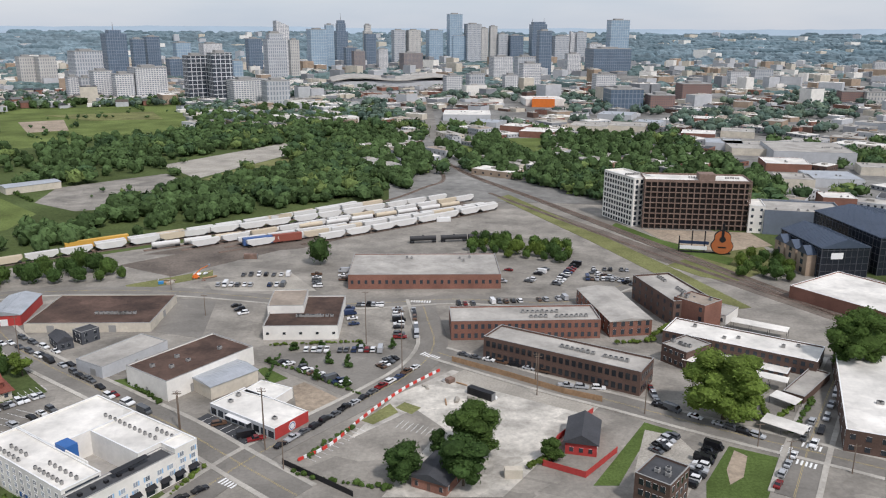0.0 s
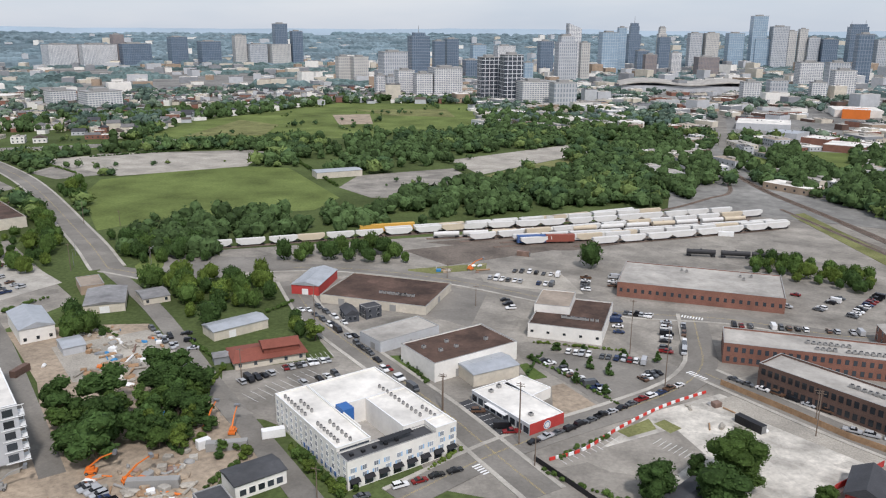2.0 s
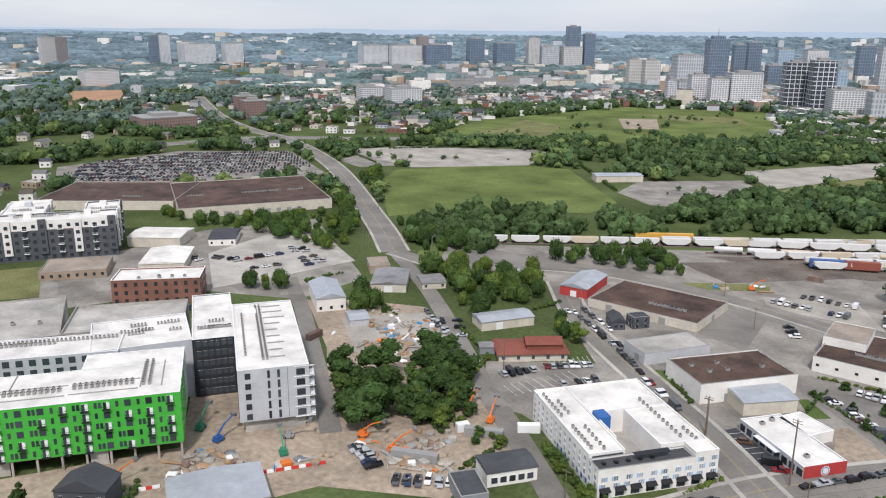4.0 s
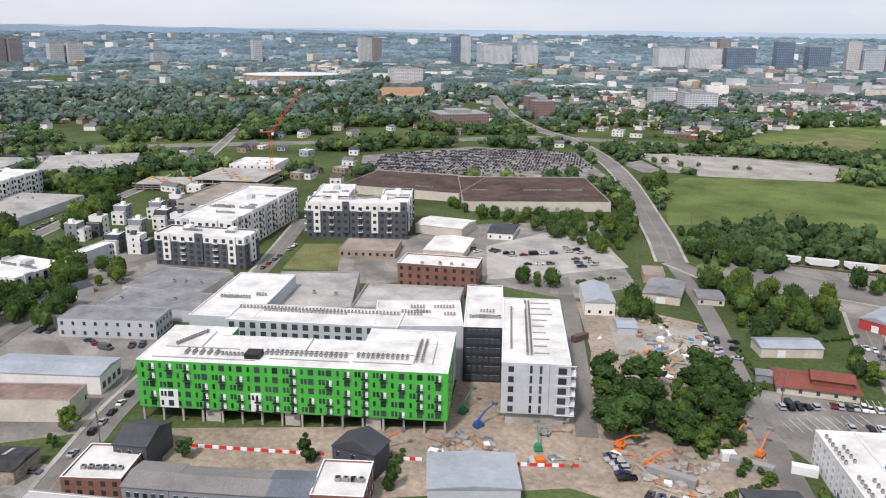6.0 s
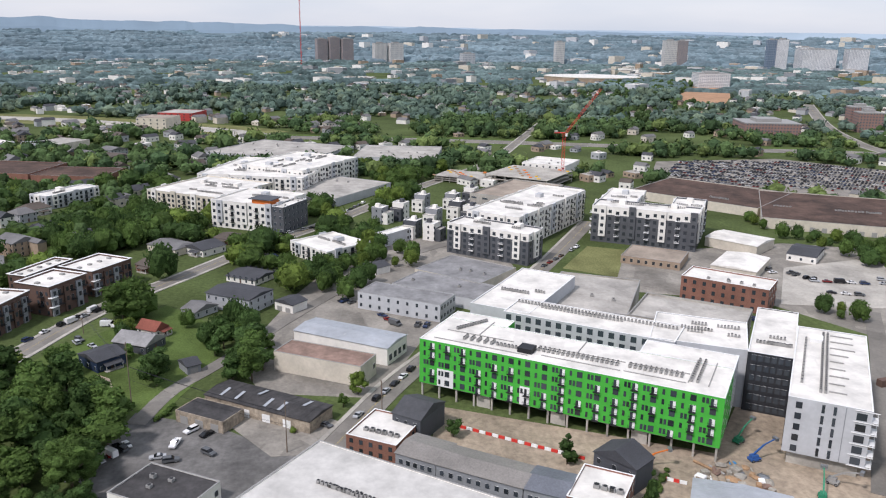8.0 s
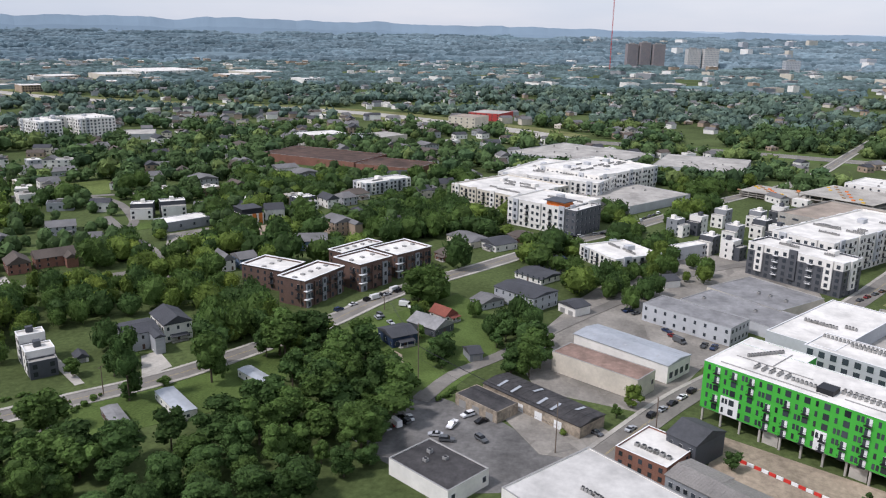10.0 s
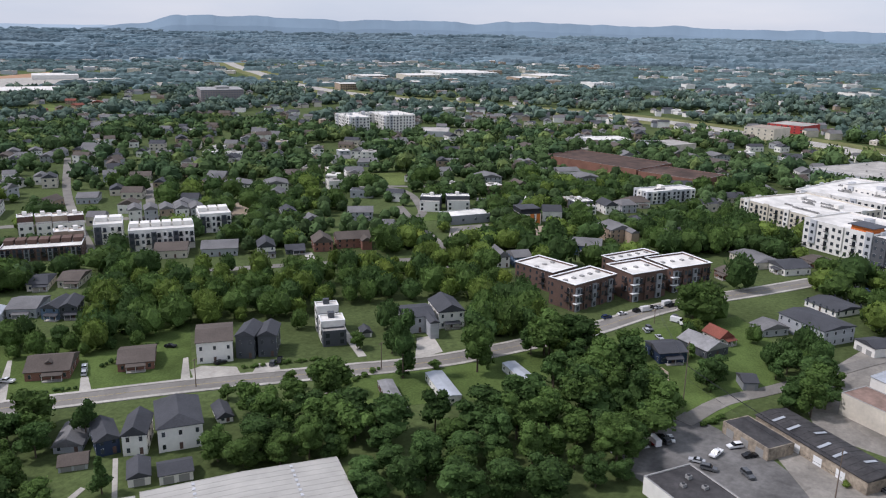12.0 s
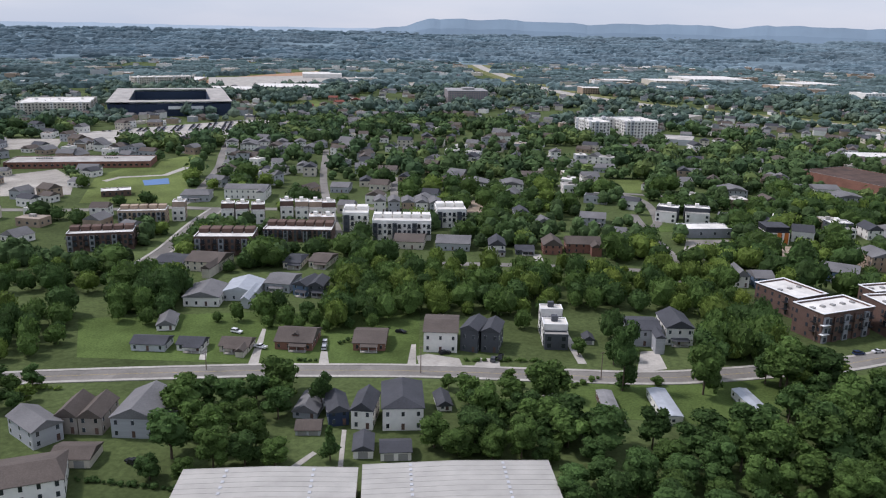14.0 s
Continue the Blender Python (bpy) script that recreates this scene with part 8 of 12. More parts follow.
road([(-1.8, 281.9), (23.8, 263.0), (42.3, 250.2), (59.6, 239.7), (75.4, 229.1), (94.4, 217.3), (110.9, 208.1), (125.8, 199.2)], 10, "street in front of the mill buildings", walks="lr")
road([(93.6, 185.0), (109.8, 212.3), (131.4, 246.6), (150.6, 275.3)], 10, "street between brick buildings", walks="lr")
road([(-0.5, -306.6), (-25.2, -299.0), (-50.7, -286.8), (-110.0, -249.2), (-131.6, -233.7), (-163.0, -209.5), (-199.5, -177.8), (-232.9, -150.6), (-291.3, -120.2), (-298.3, -117.7), (-342.7, -102.1), (-393.9, -71.6), (-445.3, -40.6), (-504.1, 2.1), (-610.0, 67.9), (-724.9, 146.3), (-906.0, 224.8), (-1242.0, 364.1)], 8.5, "residential street with pavements", walks="lr")
road([(-234.2, -62.3), (-257.6, -55.8), (-279.1, -42.7), (-323.5, -19.6), (-369.7, 8.0), (-411.7, 35.8), (-443.9, 70.7)], 6, "narrow lane between gardens", line=False)
road([(-211.4, -2.1), (-252.2, 19.6), (-277.3, 36.4), (-310.9, 60.1), (-381.1, 105.7), (-445.7, 143.7), (-485.3, 166.4)], 9, "street beside the building site", walks="l")
road([(-304.7, 238.9), (-263.2, 212.4), (-213.4, 177.6), (-169.2, 145.8)], 7, "service road beside the building site", line=False)
road(MOTORWAY, 95, "broad mown grass verge", line=False, material=DRYGRASS, z=0.0, name="verge")
road([(-917.9, -87.7), (-890.9, 74.3), (-843.2, 247.7), (-788.3, 429.7), (-752.8, 558.4), (-656.8, 637.0), (-560.2, 749.0)], 60, "mown grass verge", line=False, material=GRASS, z=0.0, name="verge")
road(MOTORWAY, 34, "six-lane motorway", edge=True, material=CONCRETE, z=0.25)
road([(-917.9, -87.7), (-890.9, 74.3), (-843.2, 247.7), (-788.3, 429.7), (-752.8, 558.4), (-656.8, 637.0), (-560.2, 749.0)], 26, "motorway in a shallow cutting", edge=True, z=0.25)
road([(-232.6, -375.6), (-274.7, -459.7), (-328.2, -557.6), (-414.2, -696.5)], 6, "side street between houses", line=False)
road([(-469.1, -431.0), (-484.0, -364.4), (-437.2, -308.8), (-406.3, -292.5)], 6, "side street through trees", line=False)
road([(-110.0, -381.0), (-126.6, -399.8), (-149.1, -423.9), (-182.8, -467.7), (-212.6, -501.8)], 8, "side street of townhouses", line=False, walks="lr")
road([(-60.0, -601.0), (-95.1, -577.6), (-139.7, -547.2), (-187.6, -523.0), (-212.6, -501.8), (-262.0, -467.0), (-322.0, -428.0)], 8, "cross street beside a school park", line=False)
road([(-194.5, -522.6), (-218.4, -554.9), (-276.1, -646.9), (-320.0, -733.8), (-402.0, -890.0)], 7, "residential street beside a park", line=False)
road([(-470.8, -404.5), (-495.8, -369.2), (-520.0, -335.0)], 6, "short side street", line=False)
slab("lawn", [(-142.5, -570.9), (-182.2, -669.2), (-226.3, -706.6), (-295.3, -736.5), (-266.9, -652.8), (-196.0, -535.0)], -0.05, 0.05, MEADOW, "mown school park")
slab("court", [(-206.0, -629.9), (-226.2, -628.4), (-218.3, -604.7), (-200.3, -608.3)], -0.05, 0.16, plain("court_blue", (0.10, 0.19, 0.36), 0.8), "blue painted ball court in a park")
slab("patch", [(-182.0, -640.0), (-196.0, -650.0), (-230.0, -640.0), (-262.0, -668.0), (-256.0, -672.0), (-228.0, -646.0), (-196.0, -656.0), (-180.0, -646.0)], -0.05, 0.12, CONCRETE, "pale winding park path")
slab("lot", [(-103.9, -624.3), (-120.1, -709.7), (-164.5, -718.8), (-164.1, -663.2), (-145.6, -603.6)], -0.05, 0.05, GRAVEL, "worn tan school yard")
slab("lot", [(-216.8, -865.9), (-246.2, -954.3), (-325.6, -963.3), (-466.2, -982.0), (-520.0, -930.0), (-439.8, -903.7), (-345.5, -812.6)], -0.05, 0.05, CONCRETE, "wide car park before a stadium")
slab("lot", [(-148.1, -857.9), (-164.1, -942.7), (-218.3, -910.1), (-195.8, -846.1)], -0.05, 0.05, GRAVEL, "pale gravel lot")
slab("lawn", [(-647.1, -1189.7), (-691.0, -1191.4), (-637.8, -1025.3), (-597.4, -983.2), (-597.3, -1047.0)], -0.05, 0.05, MEADOW, "sloping lawn among houses")
slab("site", [(-665.5, -1620.7), (-1137.0, -1839.1), (-1165.1, -2004.8), (-754.4, -1785.7)], -0.05, 0.06, REDDIRT, "cleared red earth beyond a stadium")
slab("lawn", [(-476.7, -395.2), (-522.7, -428.2), (-549.3, -404.5), (-503.2, -372.2)], -0.05, 0.05, MEADOW, "empty grass plot")
slab("lawn", [(-467.0, -283.0), (-497.4, -299.3), (-517.9, -285.3), (-482.3, -266.6)], -0.05, 0.05, MEADOW, "grass plot beside houses")
slab("lawn", [(-450.1, -351.5), (-476.0, -369.8), (-490.8, -354.9), (-460.9, -337.4)], -0.05, 0.05, GRASS, "grass plot beside a street")
slab("lot", [(-367.5, -241.7), (-407.5, -265.5), (-429.2, -250.4), (-390.3, -222.8)], -0.05, 0.05, LOT, "grey car park of a small shop")
slab("patch", [(-322.0, -367.9), (-352.7, -402.2), (-366.0, -401.8), (-332.7, -360.5)], -0.05, 0.05, REDDIRT, "bare orange earth beside new flats")
slab("patch", [(-553.6, 1035.8), (-508.3, 1065.8), (-451.5, 956.1), (-489.2, 931.4)], -0.05, 0.30, DIRT, "bare tan earth on a grassy hill")
slab("patch", [(-600.0, 760.0), (-640.0, 930.0), (-560.0, 900.0), (-520.0, 800.0)], -0.05, 0.28, DRYGRASS, "dry grass on a hillside")
slab("patch", [(-560.0, 1120.0), (-430.0, 1180.0), (-380.0, 1080.0), (-470.0, 1060.0)], -0.05, 0.26, DRYGRASS, "dry grass near a hilltop")
slab("lot", [(-622.3, 559.6), (-567.3, 632.9), (-443.7, 683.0), (-414.0, 608.1), (-485.8, 525.7)], -0.05, 0.08, GRAVEL, "old pale lot beside a field")
slab("lawn", [(56.3, 825.7), (64.5, 901.2), (112.9, 902.6), (95.7, 759.2)], -0.05, 0.05, MEADOW, "clearing in a hillside wood")
slab("lawn", [(8.7, 793.1), (15.4, 854.1), (32.7, 825.1), (26.8, 740.6)], -0.05, 0.05, MEADOW, "grassy clearing beside tracks")
road([(3.1, 824.3), (-11.0, 923.7), (-20.1, 1140.8), (-28.9, 1367.9)], 14, "city street that leads to the towers", line=False)
road([(-256.9, -352.4), (-307.7, -429.0), (-381.3, -532.4)], 6, "lane between gardens", line=False)
road([(-240.0, -325.0), (-290.0, -283.0), (-315.0, -259.0), (-345.0, -229.0), (-384.0, -196.0), (-416.0, -160.0)], 6.5, "shaded street between brick houses and a grove", line=False)
road([(-436.0, -328.0), (-400.0, -288.0), (-372.0, -252.0), (-345.0, -229.0), (-334.0, -215.0)], 6.5, "side street past a grey shop", line=False)
slab("lot", [(-408.0, -259.6), (-421.0, -247.5), (-391.5, -226.7), (-377.6, -240.8)], -0.05, 0.05, LOT, "grey asphalt car park beside a shop")
slab("lot", [(-435.3, -228.8), (-446.9, -218.7), (-427.1, -208.7), (-414.6, -213.8)], -0.05, 0.05, DIRT, "bare reddish earth before a new house")
slab("lot", [(-368.9, -425.8), (-382.4, -424.0), (-331.2, -358.9), (-324.8, -373.1)], -0.05, 0.05, DIRT, "strip of bare orange earth between houses")
slab("lawn", [(-520.9, -429.1), (-548.5, -403.7), (-500.3, -372.7), (-475.7, -388.6)], -0.05, 0.03, GRASS, "open mown lawn among trees")
slab("lawn", [(-494.2, -295.2), (-509.6, -282.2), (-469.2, -259.5), (-464.6, -271.2)], -0.05, 0.03, GRASS, "mown lawn behind modern houses")
slab("lawn", [(-416.1, -302.9), (-437.3, -289.4), (-423.8, -279.5), (-406.0, -289.6)], -0.05, 0.03, GRASS, "mown lawn before a dark modern house")
slab("driveway", [(-307.5, -297.0), (-311.0, -294.0), (-299.0, -279.0), (-295.5, -282.0)], -0.05, 0.06, CONCRETE, "pale concrete driveway")
slab("driveway", [(-214.0, -180.0), (-216.5, -178.0), (-235.0, -205.0), (-232.5, -207.0)], -0.05, 0.06, CONCRETE, "long pale concrete driveway")

slab("junction", [(-295.1, 350.9), (-284.4, 359.1), (-256.7, 348.3), (-231.6, 355.6), (-214.7, 351.6), (-208.2, 340.7), (-229.3, 330.2), (-242.1, 304.2), (-263.7, 299.9), (-274.5, 321.9)], -0.05, 0.20, ASPHALT, "wide street junction on worn asphalt", category="road")
slab("lawn", [(-289.0, 317.2), (-296.9, 341.7), (-266.3, 316.5), (-263.1, 300.2), (-271.9, 300.2)], -0.05, 0.06, MEADOW, "green verge at a junction")

# railway
MAIN = [(-288.9, 349.6), (-267.2, 364.2), (-215.6, 404.5), (-154.5, 450.6), (-93.9, 505.2), (-42.9, 556.6), (-13.7, 611.3), (0.2, 644.2), (-7.6, 723.4), (-25.6, 799.5)]
track(MAIN)
SIDING_1 = [(-172.6, 439.4), (-89.7, 493.0), (3.5, 564.6)]
track(SIDING_1)
SIDING_2 = [(-166.7, 424.2), (-74.7, 480.1), (29.6, 553.8)]
track(SIDING_2)
SIDING_3 = [(-123.5, 431.4), (-50.7, 479.5), (30.8, 536.7)]
track(SIDING_3)
SIDING_4 = [(-81.1, 438.5), (-28.3, 478.8), (30.4, 526.7)]
track(SIDING_4)
train(MAIN, 16, "hopper", "white white white tan white", 14)
train([(-195.7, 424.1), (-41.7, 543.7)], 14, "hopper", "white white tan white", 0)
track([(-195.7, 424.1), (-41.7, 543.7)])
train([(-145.8, 424.9), (14.8, 556.7)], 14, "hopper", "white white tan white", 5)
track([(-145.8, 424.9), (14.8, 556.7)])
train([(-101.2, 437.9), (32.5, 533.9)], 14, "hopper", "white white tan white", 10)
track([(-101.2, 437.9), (32.5, 533.9)])
train([(-123.9, 420.8), (-52.4, 471.7)], 14, "hopper", "white white tan white", 15)
track([(-123.9, 420.8), (-52.4, 471.7)])
train(SIDING_1, 14, "hopper", "white", 2)
train(SIDING_2, 12, "tank", "white white tan", 2)
train(SIDING_3, 10, "hopper", "white white white", 6)
train(SIDING_4, 8, "hopper", "white", 10)
train([(-21.6, 441.8), (38.2, 451.9)], 6, "tank", "black", 0)
train([(-210.4, 419.8), (-175.2, 446.1)], 3, "box", "yellow", 0)
train([(-114.9, 431.3), (-90.6, 443.7)], 3, "box", "blue red", 0)
slab("strip", [(49.1, 583.1), (94.7, 465.3), (121.3, 390.1), (138.3, 334.5), (129.9, 332.2), (109.9, 380.3), (85.5, 451.8), (39.9, 572.6)], -0.05, 0.05, DRYGRASS, "weedy strip along the tracks")
slab("lawn", [(105.3, 483.9), (127.3, 433.7), (151.1, 400.6), (158.5, 412.7), (129.0, 452.4), (111.1, 494.5)], -0.05, 0.05, GRASS, "green bank below a giant sign")
slab("lot", [(129.0, 454.0), (150.0, 424.0), (190.0, 440.0), (188.0, 470.0), (124.0, 478.0)], -0.05, 0.05, DIRT, "bare earth before an unfinished building")
track([(188.6, 286.5), (174.5, 320.6), (154.4, 362.7), (115.6, 452.2), (68.0, 563.0), (26.2, 652.5), (-2.5, 739.6)])
track([(192.7, 293.5), (177.6, 326.9), (156.8, 368.9), (117.2, 458.8), (68.7, 569.0), (27.3, 657.7), (0.2, 739.7)])
slab("strip", [(-197.3, 641.5), (-174.1, 715.3), (-132.3, 798.3), (-116.4, 758.9), (-137.8, 663.9), (-172.5, 622.0)], -0.05, 0.05, DRYGRASS, "dry grass edge of a gravel clearing")
slab("lot", [(-775.0, -1835.8), (-1191.1, -1811.9), (-1065.9, -1547.4), (-696.3, -1470.7), (-643.7, -1530.8)], -0.05, 0.05, CONCRETE, "pale open ground of a commercial district")
slab("lot", [(-1103.0, -1495.5), (-1265.6, -1527.7), (-1157.8, -1360.7), (-1012.6, -1346.2)], -0.05, 0.05, GRAVEL, "pale gravel ground beside a motorway")
slab("lot", [(-233.0, -35.7), (-251.4, -22.7), (-228.4, 0.6), (-209.2, -4.4), (-209.6, -19.4)], -0.05, 0.05, LOT, "grey asphalt yard between sheds")

# the blocks round the hotel
hotel(-97.9, 196.1, 36.1, 47.0, 9.6, 55.4, "white four-storey hotel with blue panels and an open courtyard")
flat_building(-89.7, 261.7, 37.3, 22.7, 6.8, 54.5, "large white warehouse with a brown gravel roof", WHITE, ROOFBROWN, parapet=0.5, units=5, doors="f-8,3,3 l0,1.2,2.2")
flat_building(-119.0, 273.4, 28.9, 14.5, 4.3, 59.3, "low grey-roofed workshop annex with pale walls", LGREY, ROOFGREY, parapet=0.3, doors="l2,3,2.8 f0,1.2,2.2")
shed_building(-76.0, 252.8, 18.9, 13.3, 4.8, 48.6, "pale metal shed with a grey pitched roof", CREAM, METALROOF, 0.8, "x", ribs=1.2)
shop(-58.5, 228.8, 29.5, 14.2, 3.5, -34.8, "white-roofed shop with a red end wall and long shopfront")
flat_building(-58.5, 241.7, 9.9, 13.2, 3.5, 62.6, "white rear wing of a shop with a flat roof", WHITE, ROOFWHITE, parapet=0.2, bays="r3")
flat_building(-57.3, 313.0, 29.8, 36.8, 5.5, 2.2, "old white industrial building with a rusty brown flat roof", WHITE, ROOFBROWN, parapet=0.5, units=9, bays="f5", win=(1.2,1.0))
flat_building(-66.1, 320.6, 14.9, 21.0, 8.5, 4.3, "upper block of an industrial building with a tan roof", WHITE, ROOFTAN, parapet=0.4)
flat_building(-9.1, 377.7, 72.9, 36.4, 6.8, 1.4, "long brick warehouse with a grey flat roof", BRICK, ROOFGREY, 1, "f22 r6", (1.3, 1.8), parapet=0.4, frame=BLACK, units=5)
flat_building(-145.3, 319.8, 51.0, 35.9, 3.6, 1.6, "long low warehouse with a brown gravel roof", CREAM, ROOFBROWN, parapet=0.4, units=8, doors="f-15,3,3 f10,3,3 r0,3,3")
shed_building(-184.4, 321.6, 13.4, 27.2, 4.9, 9.1, "red barn-like shed with a grey metal roof", REDWALL, METALROOF, 1.6, "y", ribs=1.5, doors="f0,3,3")
flat_building(-141.4, 293.2, 7.6, 6.2, 4.9, 54.5, "black two-storey box building with a flat roof", DGREY, ROOFDARK, 2, "f2 l2", (1.2,1.2), parapet=0.3)
shed_building(-148.8, 287.6, 5.8, 10.5, 3.9, 41.9, "dark clapboard house with a black gable roof", DGREY, SHINGLEDARK, 1.6, "y", bays="f2 l3")
shed_building(42.2, 213.8, 9.1, 15.1, 4.4, -13.6, "red brick bar with a dark gable roof", REDWALL, SHINGLEDARK, 2.4, "y", bays="f3 r5", over=0.6)

# brick mill buildings
flat_building(44.8, 267.1, 60.4, 14.2, 8.3, -31.8, "long brick mill building with arched windows and a grey roof", BROWN, ROOFGREY, 2, "f24 r5 l5", (1.5, 2.2), parapet=0.7, units=8, frame=BLACK)
flat_building(33.0, 304.9, 60.0, 17.6, 7.5, 2.7, "brick mill building with a grey flat roof", BRICK, ROOFGREY, 2, "f22 l4", (1.3, 1.9), parapet=0.6, units=14, frame=BLACK)
shed_building(72.9, 321.1, 17.8, 42.6, 6.8, 9.0, "brick mill hall with a stepped gable and grey roof", BRICK, ROOFGREY, 1.0, "y", bays="f5 l8", win=(1.5,2.2), floors=2)
flat_building(100.4, 330.9, 37.5, 17.8, 10.5, -76.9, "tall brick factory block with plant on its roof", BROWN, ROOFGREY, 3, "f7 r4", (1.6, 1.8), parapet=0.8, units=12, frame=BLACK)
flat_building(114.6, 282.8, 56.0, 16.8, 5.7, -32.9, "long brick hall with a white flat roof", BROWN, ROOFWHITE, 2, "f20 r4", (1.4, 1.6), parapet=0.5, units=5, frame=BLACK)
flat_building(110.6, 272.4, 34.4, 8.5, 1.7, -32.6, "low canopy wing with a cream roof", BROWN, ROOFWHITE, 1, "f10", (1.8,1.8), parapet=0.2)
flat_building(126.2, 251.4, 7.1, 25.9, 2.4, -42.7, "low brick outbuilding with a grey flat roof", BROWN, ROOFGREY, parapet=0.5)
flat_building(91.1, 275.3, 11.1, 14.6, 6.7, -53.5, "brick annex with plant on a flat roof", BROWN, ROOFGREY, 2, "f4", (1.3,1.5), units=6, parapet=0.4)
flat_building(151.3, 233.3, 42.0, 69.4, 6.8, -22.7, "brick building with a broad white flat roof", BROWN, ROOFWHITE, 2, "f10 l8", (1.5, 1.6), parapet=0.5, units=3)
flat_building(198.2, 328.3, 75.0, 40.0, 5.7, -55.9, "brick depot with a wide white roof", BRICK, ROOFWHITE, parapet=0.5, units=10)
flat_building(57.5, 183.3, 9.7, 12.1, 9.0, -39.3, "brown brick block with a two-level flat roof", BROWN, ROOFDARK, 3, "f4 r4", parapet=0.6, units=3)

canopy_roof(113.6, 239.0, 9.0, 5.0, 3.2, -50.0, "cream fabric canopy over a garden court")
canopy_roof(105.5, 220.5, 13.0, 6.0, 3.4, -42.0, "cream canopy roof beside a pavement")
canopy_roof(103.5, 259.0, 36.0, 4.0, 4.6, -33.0, "long cream veranda roof along a brick hall")
canopy_roof(129.5, 303.0, 22.0, 5.0, 4.4, -33.0, "pale canopy over a rear court")
flat_building(106.5, 312.5, 15.0, 12.0, 11.6, -52.0, "square brick annex of a factory", BRICK, ROOFTAN, 3, "f2", (1.4, 1.8), parapet=0.5, units=4, frame=BLACK)
flat_building(118.5, 322.0, 13.0, 14.0, 4.0, -40.0, "low striped market hall beside a factory", WHITE, ROOFGREY, 1, "f4", parapet=0.3)

# hotel under construction and its neighbours
bare_hotel(157.5, 489.0, 64.0, 24.0, 30.0, -6.5, "bare brown concrete frame of a nine-storey building under construction")
flat_building(119.5, 503.5, 15.0, 33.0, 30.0, 22.5, "white clad wing of a nine-storey building under construction", WHITE, ROOFWHITE, 9, "l11 f4", (1.9, 2.2), parapet=1.0, units=7, frame=TRIM, mull=0)
flat_building(221.0, 479.0, 46.0, 34.0, 14.0, -13.0, "parking deck behind blue-grey screens", mat("blue_grey_screen", (0.17, 0.20, 0.245), 0.6, 0.2, fine=0.8, var=0.06, broad=0.15, stain=0.1, bump=0.1), ROOFGREY, 3, "", parapet=1.1, units=4)
flat_building(193.2, 479.5, 9.0, 20.0, 16.5, -13.0, "white stair tower of a parking deck", WHITE, ROOFWHITE, 4, "f2", (1.5, 1.7), parapet=0.6)
steel_hall(199.0, 399.5, 25.0, 40.0, 16.0, 5.0, 4.0, "dark steel and glass hall with tan brick cross gables", True)
steel_hall(238.0, 416.0, 42.0, 62.0, 20.0, 5.0, 3.5, "large dark steel hall with a slate-blue roof")

# apartment blocks under construction
green_block(-230.4, 76.6, 97.4, 30.1, 20.5, 55.9, "long apartment block sheathed in bright green, under construction")
grey_block(-208.6, 152.6, 21.4, 61.9, 21.0, 56.3, "grey clad apartment block with balconies and a white roof")
flat_building(-325.0, 180.0, 38.6, 18.4, 11.2, 49.1, "three-storey brick office building with a white roof", BRICK, ROOFWHITE, 3, "f9 r4", (1.5, 1.9), parapet=0.6, units=5, frame=BLACK)

# the blocks behind and beside the green block
link_roof = flat_building(-257.0, 91.5, 62.0, 17.0, 20.3, 54.5, "inner wing of an apartment block with grey court walls", LGREY, ROOFWHITE, 6, "f16", (2.0, 2.1), parapet=0.3, frame=BLACK)
flat_building(-293.4, 75.9, 23.9, 52.3, 20.1, 54.4, "side wing of an apartment block with a white roof", LGREY, ROOFWHITE, 6, "l8", (1.3, 1.9), parapet=0.3, units=22, us=0.9, frame=BLACK)
flat_building(-267.1, 134.0, 40.7, 29.6, 17.0, 54.3, "concrete parking deck behind an apartment block", CONCRETE, ROOFGREY, 4, "r4", (2.2, 1.4), parapet=0.9)
flat_building(-301.1, 106.2, 34.9, 47.1, 15.0, 62.6, "courtyard deck with a dark pool cover", CONCRETE, ROOFGREY, 3, "", parapet=0.6, units=3)
flat_building(-238.1, 151.0, 14.1, 47.3, 20.4, 57.4, "recessed black clad apartment wing with a white roof", BLACKCLAD, ROOFWHITE, 6, "f6", (1.5, 2.0), parapet=0.3, units=24, us=0.9, frame=TRIM)
flat_building(-242.5, 125.4, 31.4, 27.3, 20.2, 62.3, "white roofed link between apartment wings", LGREY, ROOFWHITE, 6, "", parapet=0.3, units=30, us=0.9)

put_units(link_roof, -30.0, 4.5, 29.0, 4.5, 46, 20.3, 0.8)
put_units(link_roof, -20.0, 2.6, 10.0, 2.6, 22, 20.3, 0.8)

# new apartments beyond
apartments(-413.0, 88.0, 50.0, 18.0, 16.5, 50.0, "five-storey charcoal and white apartment block with balconies", CHARCOAL, 5)
apartments(-467.0, 121.0, 34.0, 96.0, 18.8, 50.0, "white apartment block along a street", WHITE, 5)
flat_building(-519.0, 126.0, 40.0, 62.0, 15.0, 50.0, "concrete parking deck behind apartments", CONCRETE, ROOFTAN, 4, "f5", (4.0, 1.2), parapet=1.0)
apartments(-431.6, 182.5, 60.0, 20.0, 21.0, 59.4, "charcoal and white apartment block with stacked balconies", CHARCOAL, 5)
apartments(-467.5, 181.5, 22.0, 40.0, 20.6, 59.4, "white rear wing of an apartment block", WHITE, 5)
apartments(-441.8, 213.2, 18.0, 28.0, 20.4, 59.4, "charcoal rear wing of an apartment block", CHARCOAL, 5)
apartments(-501.8, -45.4, 44.0, 40.0, 16.4, 61.0, "white four-storey apartment block with an orange penthouse", WHITE, 4, ORANGE)
